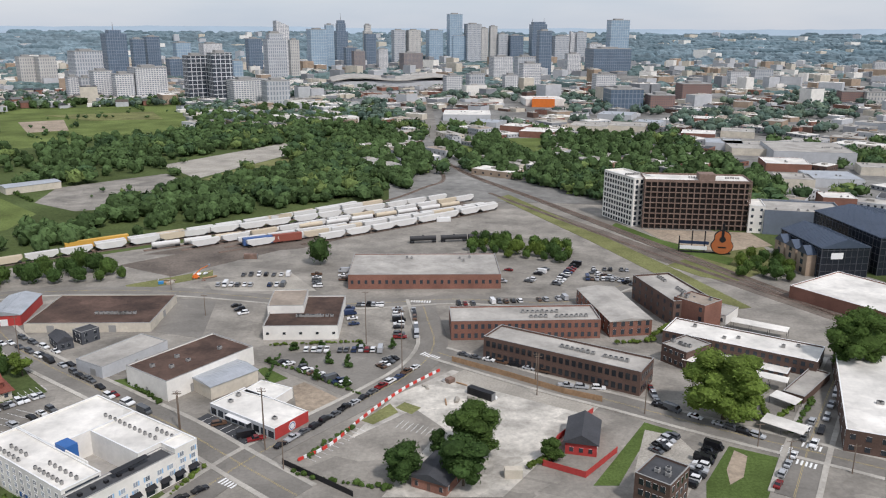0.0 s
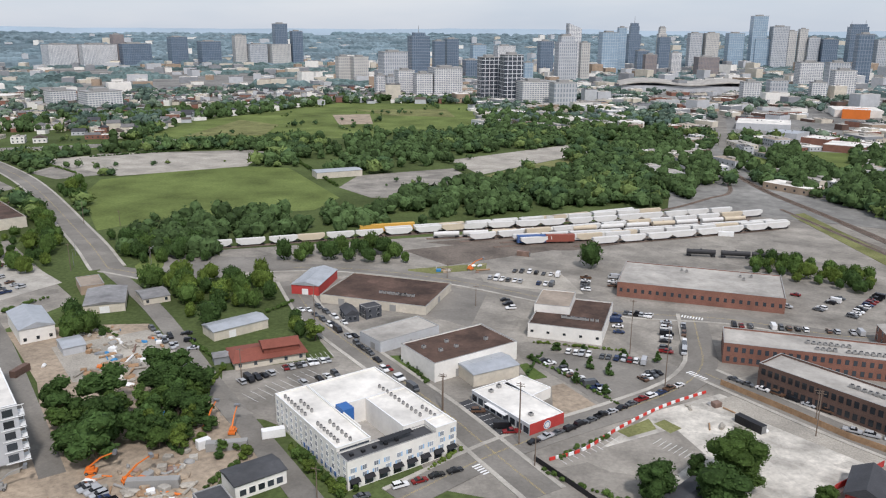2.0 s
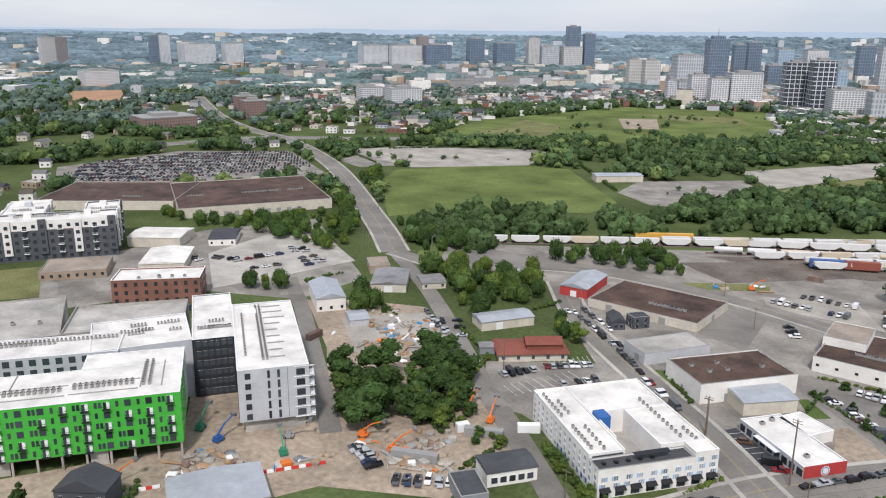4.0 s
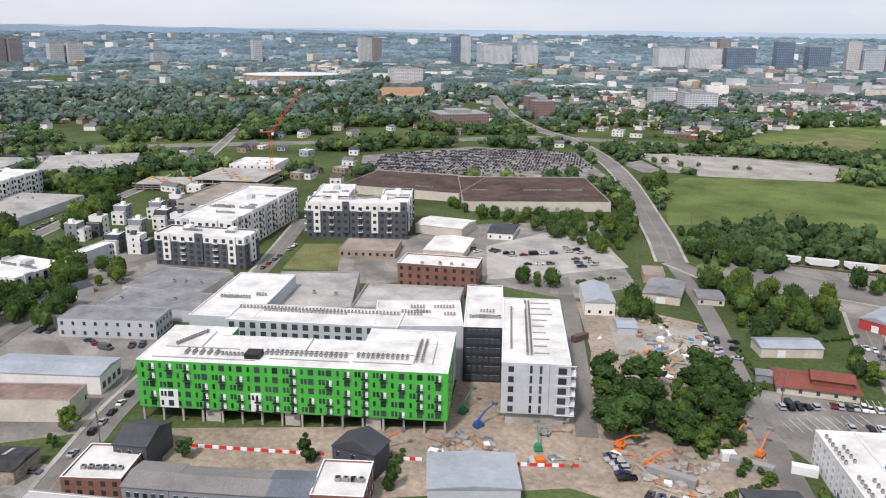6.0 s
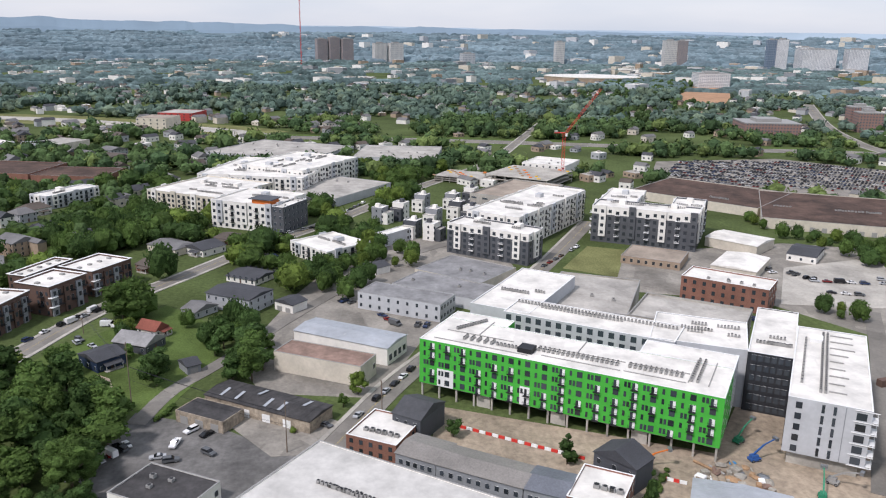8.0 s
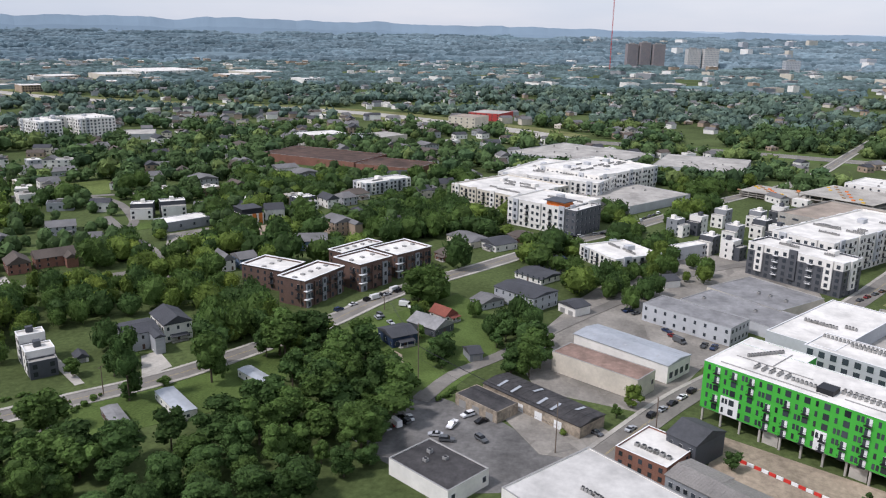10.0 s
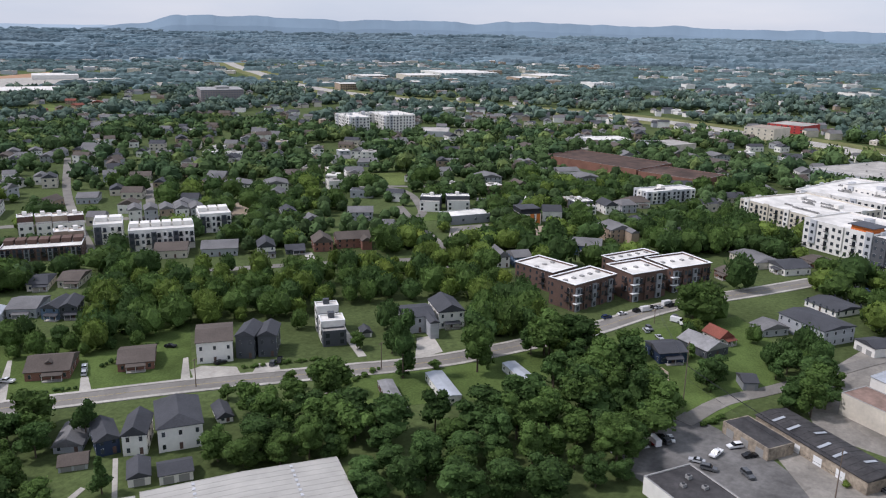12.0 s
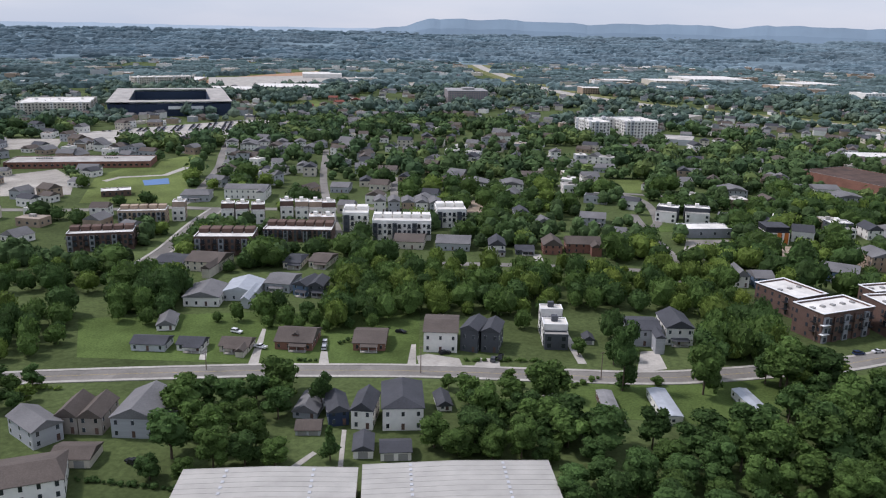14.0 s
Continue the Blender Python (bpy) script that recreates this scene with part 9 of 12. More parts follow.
flat_building(-483.9, -25.7, 8.0, 28.0, 16.0, 61.0, "charcoal wing of a white apartment block", CHARCOAL, ROOFWHITE, 4, "f2 r6", (1.6, 1.9), parapet=0.6, units=3, us=0.9)
apartments(-557.6, -82.5, 59.5, 60.1, 13.0, 57.3, "tan and white apartment wing with a flat roof", CREAM, 4)
apartments(-643.6, -25.4, 76.3, 61.9, 16.2, 145.8, "long white apartment wing with rows of windows", WHITE, 4)
apartments(-627.9, -46.9, 82.1, 82.1, 14.0, 71.2, "white apartment block with a stepped roof", WHITE, 4)
flat_building(-587.4, 3.7, 72.1, 50.2, 5.7, 143.4, "large plain warehouse with a grey membrane roof", LGREY, ROOFGREY, parapet=0.3, units=2)
flat_building(-783.8, -47.4, 108.0, 94.4, 6.0, 60.0, "long low grey distribution shed", LGREY, ROOFGREY, parapet=0.3, units=6)
flat_building(-758.8, 65.5, 77.5, 77.5, 6.0, 78.4, "long low pale distribution shed", LGREY, ROOFGREY, parapet=0.3, units=4)
townhouse(-495.1, 32.0, 8.5, 11.5, 10.0, 146, "narrow grey townhouse with a flat roof and balcony", MGREY)
townhouse(-503.0, 43.4, 8.5, 11.5, 11.0, 56, "narrow white townhouse with dark panels", WHITE)
townhouse(-457.0, 46.5, 8.5, 11.5, 10.0, 56, "narrow charcoal townhouse with a roof terrace", DGREY)
townhouse(-483.0, 62.6, 8.5, 11.5, 11.0, 56, "narrow grey townhouse with a flat roof and balcony", MGREY)
townhouse(-450.0, 59.7, 8.5, 11.5, 10.0, 146, "narrow white townhouse with dark panels", WHITE)
townhouse(-503.5, 80.8, 8.5, 11.5, 11.0, 56, "narrow charcoal townhouse with a roof terrace", DGREY)
townhouse(-533.5, 82.4, 8.5, 11.5, 10.0, 56, "narrow grey townhouse with a flat roof and balcony", MGREY)
townhouse(-487.8, 87.4, 8.5, 11.5, 11.0, 56, "narrow white townhouse with dark panels", WHITE)
townhouse(-513.0, 97.7, 8.5, 11.5, 10.0, 146, "narrow charcoal townhouse with a roof terrace", DGREY)
townhouse(-527.6, 60.3, 8.5, 11.5, 11.0, 56, "narrow grey townhouse with a flat roof and balcony", MGREY)
townhouse(-553.0, 98.9, 8.5, 11.5, 10.0, 56, "narrow white townhouse with dark panels", WHITE)
townhouse(-540.4, 110.7, 8.5, 11.5, 11.0, 56, "narrow charcoal townhouse with a roof terrace", DGREY)
flat_building(-445.8, 34.7, 22.4, 7.1, 6.8, 133.7, "small plain grey block building", LGREY, ROOFWHITE, 2, "f2", parapet=0.3)
apartments(-421.4, -1.5, 31.5, 29.3, 7.2, 38.3, "white three-storey house with terraces", WHITE, 3)
shed_building(-389.2, 22.0, 10.5, 9.0, 3.8, 33.1, "small white clapboard shed with a dark gable roof", WHITE, SHINGLEDARK, 1.6, "y", bays="f1")
flat_building(-330.2, 31.5, 40.3, 16.1, 7.7, 57.3, "grey two-storey workshop with a sloped metal roof and dark front", LGREY, METALDULL, 2, "f9 r5", (1.1, 1.5), parapet=0.15, frame=BLACK)
flat_building(-348.5, 51.1, 43.5, 23.3, 5.0, 50.9, "low workshop with a patched grey roof", LGREY, METALDULL, parapet=0.15, units=2)
flat_building(-373.4, 65.3, 39.0, 32.6, 5.0, 46.2, "low workshop roof of weathered metal", CREAM, METALDULL, parapet=0.15, units=3)
shed_building(-287.8, 5.6, 41.3, 15.4, 7.0, 57.0, "white metal warehouse with a pale pitched roof", WHITE, METALROOF, 0.9, "x", bays="r4", win=(2.2,2.4), ribs=1.4, skylights=3, z0=1.5)
flat_building(-267.3, -4.0, 35.2, 12.0, 7.5, 60.2, "cream block warehouse with a rusty metal roof", CREAM, RUST, 1, "r2", parapet=0.1)
old_shed = shed_building(-238.3, -22.2, 41.3, 12.4, 4.4, 56.2, "long old shed with a blackened low roof", DIRTYCREAM, SOOTROOF, 0.8, "x", doors="f-4,3,2.8 f4,3,2.8 f12,3,2.8", ribs=2.5)
flat_building(-234.2, -39.8, 18.6, 10.1, 4.0, 57.4, "open-fronted shed with a flat blackened metal roof", DIRTYCREAM, SOOTROOF, 1, "", parapet=0.05, doors="f-6,3,2.6 f0,3,2.6 f6,3,2.6")
for u, v in ((-15, -2.6), (-9, -2.6), (-3.5, 2.4), (2.5, -2.6), (8, -2.6), (14, 2.4)):
    tilt = math.atan2(0.8, 6.2)
    sheet = part("roof_sheet", box(-0.55, -2.4, 0.03, 0.55, 2.4, 0.07), METALROOF, old_shed, "pale translucent roof sheet")
    sheet.matrix_basis = pose(u, v, 4.4 + 0.8 * (1 - abs(v) / 6.2) + 0.2, math.degrees(tilt if v < 0 else -tilt), 0, 0)
flat_building(-213.4, 13.9, 16.4, 17.7, 5.3, 58.3, "brick building with a white flat roof", BRICK, ROOFWHITE, 2, "f5 r4", (1.2, 1.4), parapet=0.5, units=8, frame=BLACK)
shed_building(-195.6, 24.1, 12.5, 12.2, 8.0, 54.5, "dark townhouse terrace with a taupe metal roof", MGREY, mat("taupe_metal_roof", (0.27,0.25,0.225), 0.5, 0.2), 1.0, "x", ribs=0.8, bays="f5", floors=2)
shed_building(-184.5, 39.2, 24.8, 11.4, 8.0, 55.3, "dark townhouse terrace with a taupe metal roof", MGREY, MATS["taupe_metal_roof"], 1.0, "x", ribs=0.8, bays="f9", floors=2)
shed_building(-174.9, 54.2, 11.0, 11.9, 8.0, 58.3, "dark townhouse terrace with a blue-grey metal roof", MGREY, mat("bluegrey_metal_roof", (0.16,0.17,0.19), 0.5, 0.2), 1.0, "x", ribs=0.8, bays="f5", floors=2)
flat_building(-170.7, 66.2, 13.5, 17.0, 8.0, 57.1, "brick building with a white flat roof and air units", BRICK, ROOFWHITE, 2, "r4", parapet=0.5, units=7)
shed_building(-185.8, 77.8, 13.4, 8.9, 8.0, 37.6, "dark gabled townhouse end block", DGREY, SHINGLEDARK, 3, "y", bays="f3", floors=2)
shed_building(-220.6, 24.9, 10.0, 14.5, 8.0, 51.9, "dark gabled block with black metal roof", DGREY, ROOFDARK, 2.6, "x", bays="f3", floors=2)
shed_building(-162.8, 100.7, 24.5, 17.9, 5.0, 61.8, "grey metal shed with a ribbed roof", LGREY, METALROOF, 0.8, "y", ribs=1.2)
flat_building(-169.2, 9.5, 62.0, 32.9, 9.0, 52.6, "near warehouse with a pale grey roof and rows of air units", WHITE, mat("pale_grey_roof", (0.50, 0.485, 0.45), 0.75, fine=0.4, var=0.05, broad=0.1, stain=0.2, bump=0.05), 2, "l4", parapet=0.3, units=46, us=1.0)

# beyond the red brick office
shed_building(-416.0, 234.1, 30.5, 24.4, 5.6, 38.3, "pale metal shed with a white pitched roof", CREAM, ROOFWHITE, 1.2, "x", ribs=1.5)
shed_building(-373.4, 212.3, 22.5, 32.0, 4.5, 48.5, "low shed with a white barrel roof", CREAM, ROOFWHITE, 1.0, "y")
shed_building(-392.0, 261.0, 15.1, 26.0, 4.0, 47.5, "small white workshop with a dark gable roof", WHITE, SHINGLEDARK, 1.4, "x", bays="f3")
flat_building(-478.0, 339.7, 102.3, 96.8, 6.5, 62.0, "long dock warehouse with a brown gravel roof", CREAM, ROOFBROWN, 1, "", parapet=0.4, units=24, doors="f-35,3,3 f-28,3,3 f-21,3,3 f-14,3,3 f-7,3,3 f0,3,3 f7,3,3 f14,3,3 f21,3,3 f28,3,3")
flat_building(-545.0, 278.9, 94.5, 71.3, 6.1, 41.9, "long warehouse with a rust-brown roof", CREAM, ROOFBROWN, parapet=0.4, units=8)
shed_building(-263.4, 227.1, 13.0, 26.6, 6.2, 57.1, "white house with a grey metal gable roof", WHITE, METALROOF, 2.0, "y", bays="f3 r3", floors=1)
shed_building(-259.5, 264.9, 16.9, 25.0, 4.2, 39.0, "pale workshop with a grey metal roof", CREAM, METALDULL, 1.0, "y", doors="f0,4,3")
shed_building(-244.6, 278.0, 11.8, 14.7, 3.1, 53.2, "small pale outbuilding with a grey roof", CREAM, METALDULL, 1.0, "x", bays="f2")
shed_building(-233.8, 218.3, 8.1, 11.7, 3.2, 55.9, "small grey metal shed", LGREY, METALROOF, 0.8, "x")
flat_building(-282.4, 279.3, 10.4, 16.7, 4.0, 51.4, "low tan office building with a flat roof", TANBRICK, ROOFTAN, parapet=0.3)
flat_building(-393.1, 173.1, 31.2, 25.2, 4.0, 55.5, "long low brick building with a flat tan roof", TANBRICK, ROOFTAN, 1, "f8", parapet=0.3)
shed_building(-185.7, 257.5, 23.8, 11.0, 4.1, 60.0, "pale metal shed with a grey pitched roof", CREAM, METALROOF, 1.0, "x", ribs=1.4, doors="f-4,3,3")
shed_building(-158.6, 238.1, 26.1, 14.7, 3.4, 44.4, "low house with a broad red shingle roof", CREAM, SHINGLERED, 1.6, "x", bays="f5", hip=2.5, over=0.9)
shed_building(-154.3, 240.4, 13.2, 8.0, 6.3, 42.5, "upper storey of a house under a red roof", SHINGLERED, SHINGLERED, 1.4, "x", bays="f4", over=0.6)
shed_building(-172.5, 229.0, 6.1, 5.4, 3.0, 44.5, "small open shed with a grey metal roof", MGREY, METALDULL, 0.5, "x")
shed_building(-114.3, 162.0, 14.7, 9.8, 4.5, 56.5, "small white shop with a dark sloping roof", WHITE, ROOFDARK, 0.8, "x", bays="f5", win=(1.8,1.8))
flat_building(-115.7, 146.7, 7.7, 12.3, 4.0, 55.7, "low dark-roofed outbuilding beside a street", MGREY, ROOFDARK, parapet=0.2)
flat_building(-188.9, -44.9, 23.0, 16.0, 5.0, 58.9, "low black-roofed workshop with a white end wall", WHITE, SOOTROOF, 1, "r2", parapet=0.2, units=3)
shed_building(-315.1, 594.2, 39.5, 16.3, 5.3, 44.5, "pale metal shed beside an empty asphalt lot", CREAM, METALROOF, 0.6, "x")

# houses along the residential street
house(-106.5, -308.8, 7.0, 12.8, 2.7, 151.2, "small white clapboard cottage with a grey gable", WHITE, SHINGLE, "y", 2.0, porch=False)
house(-93.3, -289.7, 13.0, 9.1, 3.2, 138.0, "long low ranch house with a dark roof", LGREY, SHINGLEDARK, "x", 1.6, porch=False)
house(-105.6, -280.2, 9.7, 8.1, 2.9, 137.1, "small white bungalow with a dark roof", WHITE, SHINGLEDARK, "x", 1.6)
house(-119.0, -269.5, 11.1, 9.3, 2.8, 136.8, "small tan bungalow with a brown roof", CREAM, SHINGLEBROWN, "x", 1.8, wing=3.2)
house(-140.5, -260.5, 14.5, 16.0, 3.6, 136.5, "brick bungalow with a dormer and a porch", BRICK, SHINGLEBROWN, "x", 2.8, dormer=True)
house(-163.0, -243.0, 12.3, 16.0, 3.4, 140.3, "low brick house with a dark brown roof", BRICK, SHINGLEBROWN, "x", 2.0)
house(-185.4, -226.6, 12.9, 19.0, 8.5, 138.8, "tall white duplex with a brown shingle roof", WHITE, SHINGLEBROWN, "x", 1.6, floors=2, porch=False)
house(-193.8, -216.8, 6.9, 13.1, 9.4, 122.0, "dark grey modern house with a gable roof", DGREY, SHINGLEDARK, "y", 1.8, floors=2, porch=False)
house(-199.3, -211.9, 6.8, 12.8, 8.8, 128.5, "dark grey modern house beside its twin", DGREY, SHINGLEDARK, "y", 1.8, floors=2, porch=False)
house(-132.2, -329.9, 15.7, 19.0, 4.6, 142.3, "white house with a pale patched gable roof", WHITE, SHINGLE, "y", 2.4, porch=False)
house(-149.0, -327.0, 15.1, 19.0, 4.5, 139.3, "grey two-gabled house beside a street", LGREY, METALROOF, "y", 2.2, wing=3.5, porch=False)
house(-154.4, -378.0, 17.8, 19.0, 5.3, 132.1, "tan craftsman house with a brown roof", CREAM, SHINGLEBROWN, "x", 2.6, wing=4, floors=2, porch=False)
house(-142.0, -391.9, 15.6, 17.1, 3.4, 131.5, "low house with a dark roof", LGREY, SHINGLEDARK, "x", 1.4)
house(-174.4, -313.0, 7.5, 13.5, 5.5, 119.4, "small grey gabled house", BLUESIDING, SHINGLEDARK, "y", 1.8, floors=2)
house(-178.4, -309.3, 7.0, 13.2, 5.5, 135.7, "small dark gabled house", DGREY, SHINGLEDARK, "y", 1.8, floors=2)
house(-168.9, -326.1, 12.1, 17.0, 4.5, 130.7, "grey house with a broad gable", SIDING, SHINGLE, "x", 2.0)
house(-191.9, -355.9, 9.2, 16.4, 3.5, 136.0, "small house with a dark hip roof", CREAM, SHINGLEDARK, "x", 1.8, hip=2.0)
house(-204.4, -348.9, 9.9, 17.4, 3.5, 128.5, "small house with a brown roof", CREAM, SHINGLEBROWN, "x", 1.8)
house(-136.7, -186.1, 12.6, 19.0, 7.9, 145.2, "white two-storey house with a dark hipped roof", WHITE, SHINGLEDARK, "y", 2.6, floors=2, hip=3.0, porch=False)
house(-119.7, -198.2, 6.4, 12.3, 5.3, 154.8, "navy gabled wing of a two-storey house", NAVY, SHINGLEDARK, "y", 1.9, floors=2, porch=False)
house(-125.9, -191.0, 6.7, 12.7, 6.9, 135.6, "white gabled two-storey house with a glazed porch", WHITE, SHINGLEDARK, "y", 2.4, floors=2, porch=False)
garage(-115.0, -175.7, 5.8, 9.7, 2.9, 144.4, "white gabled garage with a grey door", WHITE, SHINGLEDARK, "y")
garage(-121.2, -168.2, 8.8, 7.5, 3.0, 146.1, "white double garage with a dark roof", WHITE, SHINGLEDARK, "x")
house(-116.1, -208.3, 7.8, 14.3, 2.6, 134.0, "grey gabled house with weathered shingles", SIDING, SHINGLE, "y", 2.2, porch=False)
garage(-108.4, -196.0, 7.5, 6.9, 2.0, 142.7, "long grey garage with a brown shingle roof", LGREY, SHINGLEBROWN, "x")
house(-152.3, -184.8, 4.7, 9.8, 2.3, 149.7, "small white outbuilding with a dark roof", WHITE, SHINGLEDARK, "y", 1.5, porch=False)
house(-70.3, -230.1, 13.4, 19.0, 7.0, 138.9, "grey two-storey duplex with screened porches", SIDING, SHINGLE, "y", 3.0, floors=2, porch=False)
house(-53.0, -242.5, 6.8, 12.9, 6.2, 141.0, "taupe two-storey house with a gabled back", MATS["taupe_wall"], SHINGLEBROWN, "y", 2.6, floors=2, porch=False)
house(-58.6, -237.8, 7.0, 13.1, 6.2, 140.9, "taupe two-storey house with a long gable roof", MATS["taupe_wall"], SHINGLEBROWN, "y", 2.6, floors=2, porch=False)
house(-32.2, -212.5, 20.2, 15.2, 6.0, 162.2, "white house with a brown hipped roof", WHITE, SHINGLEBROWN, "x", 2.0, floors=2, hip=2.5, porch=False)
garage(-47.2, -220.6, 11.3, 9.4, 3.0, 142.8, "taupe garage with a brown roof", CREAM, SHINGLEBROWN, "x")
house(-41.5, -241.8, 9.0, 15.8, 6.0, -167.9, "pale house with a grey gable", SIDING, SHINGLE, "y", 2.2, floors=2, porch=False)
house(-253.0, -181.5, 12.5, 15.0, 7.2, 140, "pale grey two-storey duplex with white bays and a dark low roof", SIDING, SHINGLEDARK, "x", 1.4, floors=2, wing=3.6, porch=False)
house(-266.0, -174.8, 11.0, 17.0, 7.6, 140, "white two-storey house with a broad dark shingle roof", WHITE, SHINGLEDARK, "y", 2.8, floors=2)
garage(-233.5, -192.5, 4.2, 6.0, 2.3, 140, "small white garden shed with a dark roof", WHITE, SHINGLEDARK, "y")
townhouse(-228.5, -208.5, 9.0, 9.0, 10.5, 140, "white back tower of a modern house with a roof deck", WHITE)
townhouse(-221.0, -199.0, 9.5, 12.0, 8.6, 140, "white and charcoal modern house with tall bays", WHITE)
mobile_home(-192.0, -147.1, 5.2, 22.5, 2.9, 140.5, "brown mobile home with a flat dark roof", BROWN, METALDULL)
mobile_home(-207.8, -137.3, 6.2, 20.5, 3.3, 142.4, "white mobile home with a metal roof", WHITE, METALROOF)
mobile_home(-231.6, -119.3, 5.2, 20.9, 3.2, 147.4, "long white mobile home under trees", WHITE, METALROOF)

# brick terrace with flat roofs
terrace(-324.4, -138.3, 27.8, 15.3, 11.9, 163.2, "dark brick three-storey flats with balconies", BROWN, 3)
terrace(-350.5, -122.5, 20.7, 18.3, 12.7, 152.2, "dark brick three-storey flats with a white roof", BROWN, 3)
terrace(-377.2, -111.2, 23.8, 19.9, 11.6, 149.4, "dark brick three-storey flats beside the street", BROWN, 3)
terrace(-338.3, -164.2, 17.4, 24.1, 9.5, 165.5, "dark brick three-storey flats set back", BROWN, 3)
terrace(-379.9, -136.8, 29.0, 10.0, 9.5, 154.8, "brick three-storey flats behind the front row", BROWN, 3)

# houses by the lane
house(-283.5, -84.9, 11.1, 12.6, 4.5, 134.5, "navy bungalow with white trim and a dark roof", NAVY, SHINGLEDARK, "x", 1.6)
house(-298.7, -75.2, 11.6, 15.2, 3.8, 153.0, "grey barn-like house with a metal roof", DGREY, METALDULL, "y", 2.6, porch=False)
house(-312.0, -73.0, 7.0, 9.5, 3.6, 148.4, "small white cottage with a red-brown gable roof", WHITE, SHINGLERED, "y", 2.6)
garage(-274.8, -52.5, 5.1, 8.0, 3.3, 121.1, "small grey carport with a dark roof", MGREY, SHINGLEDARK, "x")
house(-334.7, -58.0, 8.8, 12.3, 3.4, 49.5, "small grey house with a gable roof", SIDING, SHINGLE, "x", 2.0)
house(-343.4, -41.7, 23.5, 17.0, 7.0, 57.0, "blue-grey two-storey house with balconies", SIDING, SHINGLEDARK, "x", 1.2, floors=2, porch=False)
house(-382.4, -40.3, 17.5, 16.6, 3.0, 56.0, "white two-storey house with dark roof", WHITE, SHINGLEDARK, "x", 1.4, floors=2, porch=False)
garage(-336.6, -19.1, 10.8, 9.1, 4.2, 48.4, "white gabled garage house", WHITE, SHINGLEDARK, "y")
house(-439.6, -88.2, 22.3, 15.5, 4.0, 51.0, "cream house with a hipped roof", CREAM, SHINGLE, "x", 1.8, hip=2)
house(-435.0, -70.5, 16.7, 15.8, 4.0, 48.9, "white house with a dark gable", WHITE, SHINGLEDARK, "y", 2.2)
house(-456.7, -58.7, 12.7, 14.1, 3.4, 55.1, "small brick house with a low roof", BRICK, SHINGLEBROWN, "x", 1.5, hip=1.5)
house(-404.0, -91.0, 13.1, 11.9, 3.5, 52.2, "small red brick house", BRICK, SHINGLEBROWN, "x", 1.5)

# housing farther along
terrace(-220.8, -403.1, 39.3, 19.8, 6.7, 141.5, "brown brick townhouse row with roof boxes", BROWN, 3)
terrace(-174.1, -400.8, 31.0, 19.4, 10.0, 144.6, "brown brick townhouse row", BROWN, 3)
terrace(-121.7, -446.5, 34.0, 15.0, 9.5, 154.3, "brown brick townhouse row beside a street", BROWN, 3)
terrace(-158.8, -488.5, 28.0, 13.0, 9.0, 150.6, "tan brick townhouse row", TANBRICK, 3)
flat_building(-189.0, -730.0, 118.0, 34.0, 5.0, 151.0, "long low brick school with a grey flat roof", BRICK, ROOFGREY, 1, "f26", (2.2, 1.6), parapet=0.5, units=9)
flat_building(-172.0, -585.0, 20.0, 12.0, 4.0, 163.0, "small brick park pavilion with a white flat roof", BROWN, ROOFWHITE, 1, "f5", parapet=0.4, units=1)
apartments(-575.0, -1590.0, 115.0, 40.0, 20.0, 176.0, "long tan apartment block beyond a stadium", CREAM, 5)
for x, y in ((-340.6, -756.9), (-354.0, -748.6), (-367.4, -740.4), (-382.9, -730.8), (-398.4, -721.3)):
    house(x, y, 11.0, 13.0, 7.2, 148.5, "white gabled house in a row", WHITE, SHINGLE, "y", 2.4, floors=2)
for i, (x, y) in enumerate(((-605.0, -1068.0), (-642.5, -1082.3), (-681.7, -1104.2), (-727.8, -1125.4), (-701.0, -1051.6), (-745.0, -1075.0), (-716.6, -1178.6), (-760.6, -1194.1))):
    house(x, y, 15.0, 12.0, 5.6, 140 + 20 * (i % 3), "tan house with a reddish roof", TANBRICK, (SHINGLERED, SHINGLEBROWN, SHINGLERED)[i % 3], "xy"[i % 2], 2.6, floors=2, porch=False)
townhouse(-181.5, -488.6, 7.8, 14.0, 11.0, 152.2, "brown townhouse with a flat roof box", TANBRICK)
townhouse(-204.8, -466.9, 8.0, 14.0, 11.0, 151.9, "brown townhouse with a flat roof box", BROWN)
townhouse(-211.6, -460.6, 8.0, 14.0, 11.0, 151.8, "brown townhouse with a flat roof box", BROWN)
townhouse(-219.1, -453.7, 8.1, 14.0, 11.0, 151.7, "brown townhouse with a flat roof box", BROWN)
townhouse(-238.7, -452.6, 8.4, 14.0, 11.0, 152.0, "brown townhouse with a flat roof box", BROWN)
townhouse(-245.9, -445.9, 8.5, 14.0, 11.0, 151.9, "brown townhouse with a flat roof box", TANBRICK)
townhouse(-252.6, -439.7, 8.6, 14.0, 11.0, 151.8, "brown townhouse with a flat roof box", TANBRICK)
townhouse(-258.9, -433.9, 8.6, 14.0, 11.0, 151.7, "brown townhouse with a flat roof box", BROWN)
townhouse(-234.2, -408.1, 7.5, 13.6, 10.0, 151.0, "tan townhouse with a flat roof", TANBRICK)
townhouse(-239.7, -402.9, 7.6, 13.6, 10.0, 151.0, "tan townhouse with a flat roof", TANBRICK)
terrace(-260.9, -404.6, 15.5, 18.7, 11.0, 144.3, "white modern flats with black framed windows", WHITE, 3)
terrace(-271.2, -370.6, 34.4, 17.6, 11.2, 143.1, "long white modern flats with black bays", WHITE, 3)
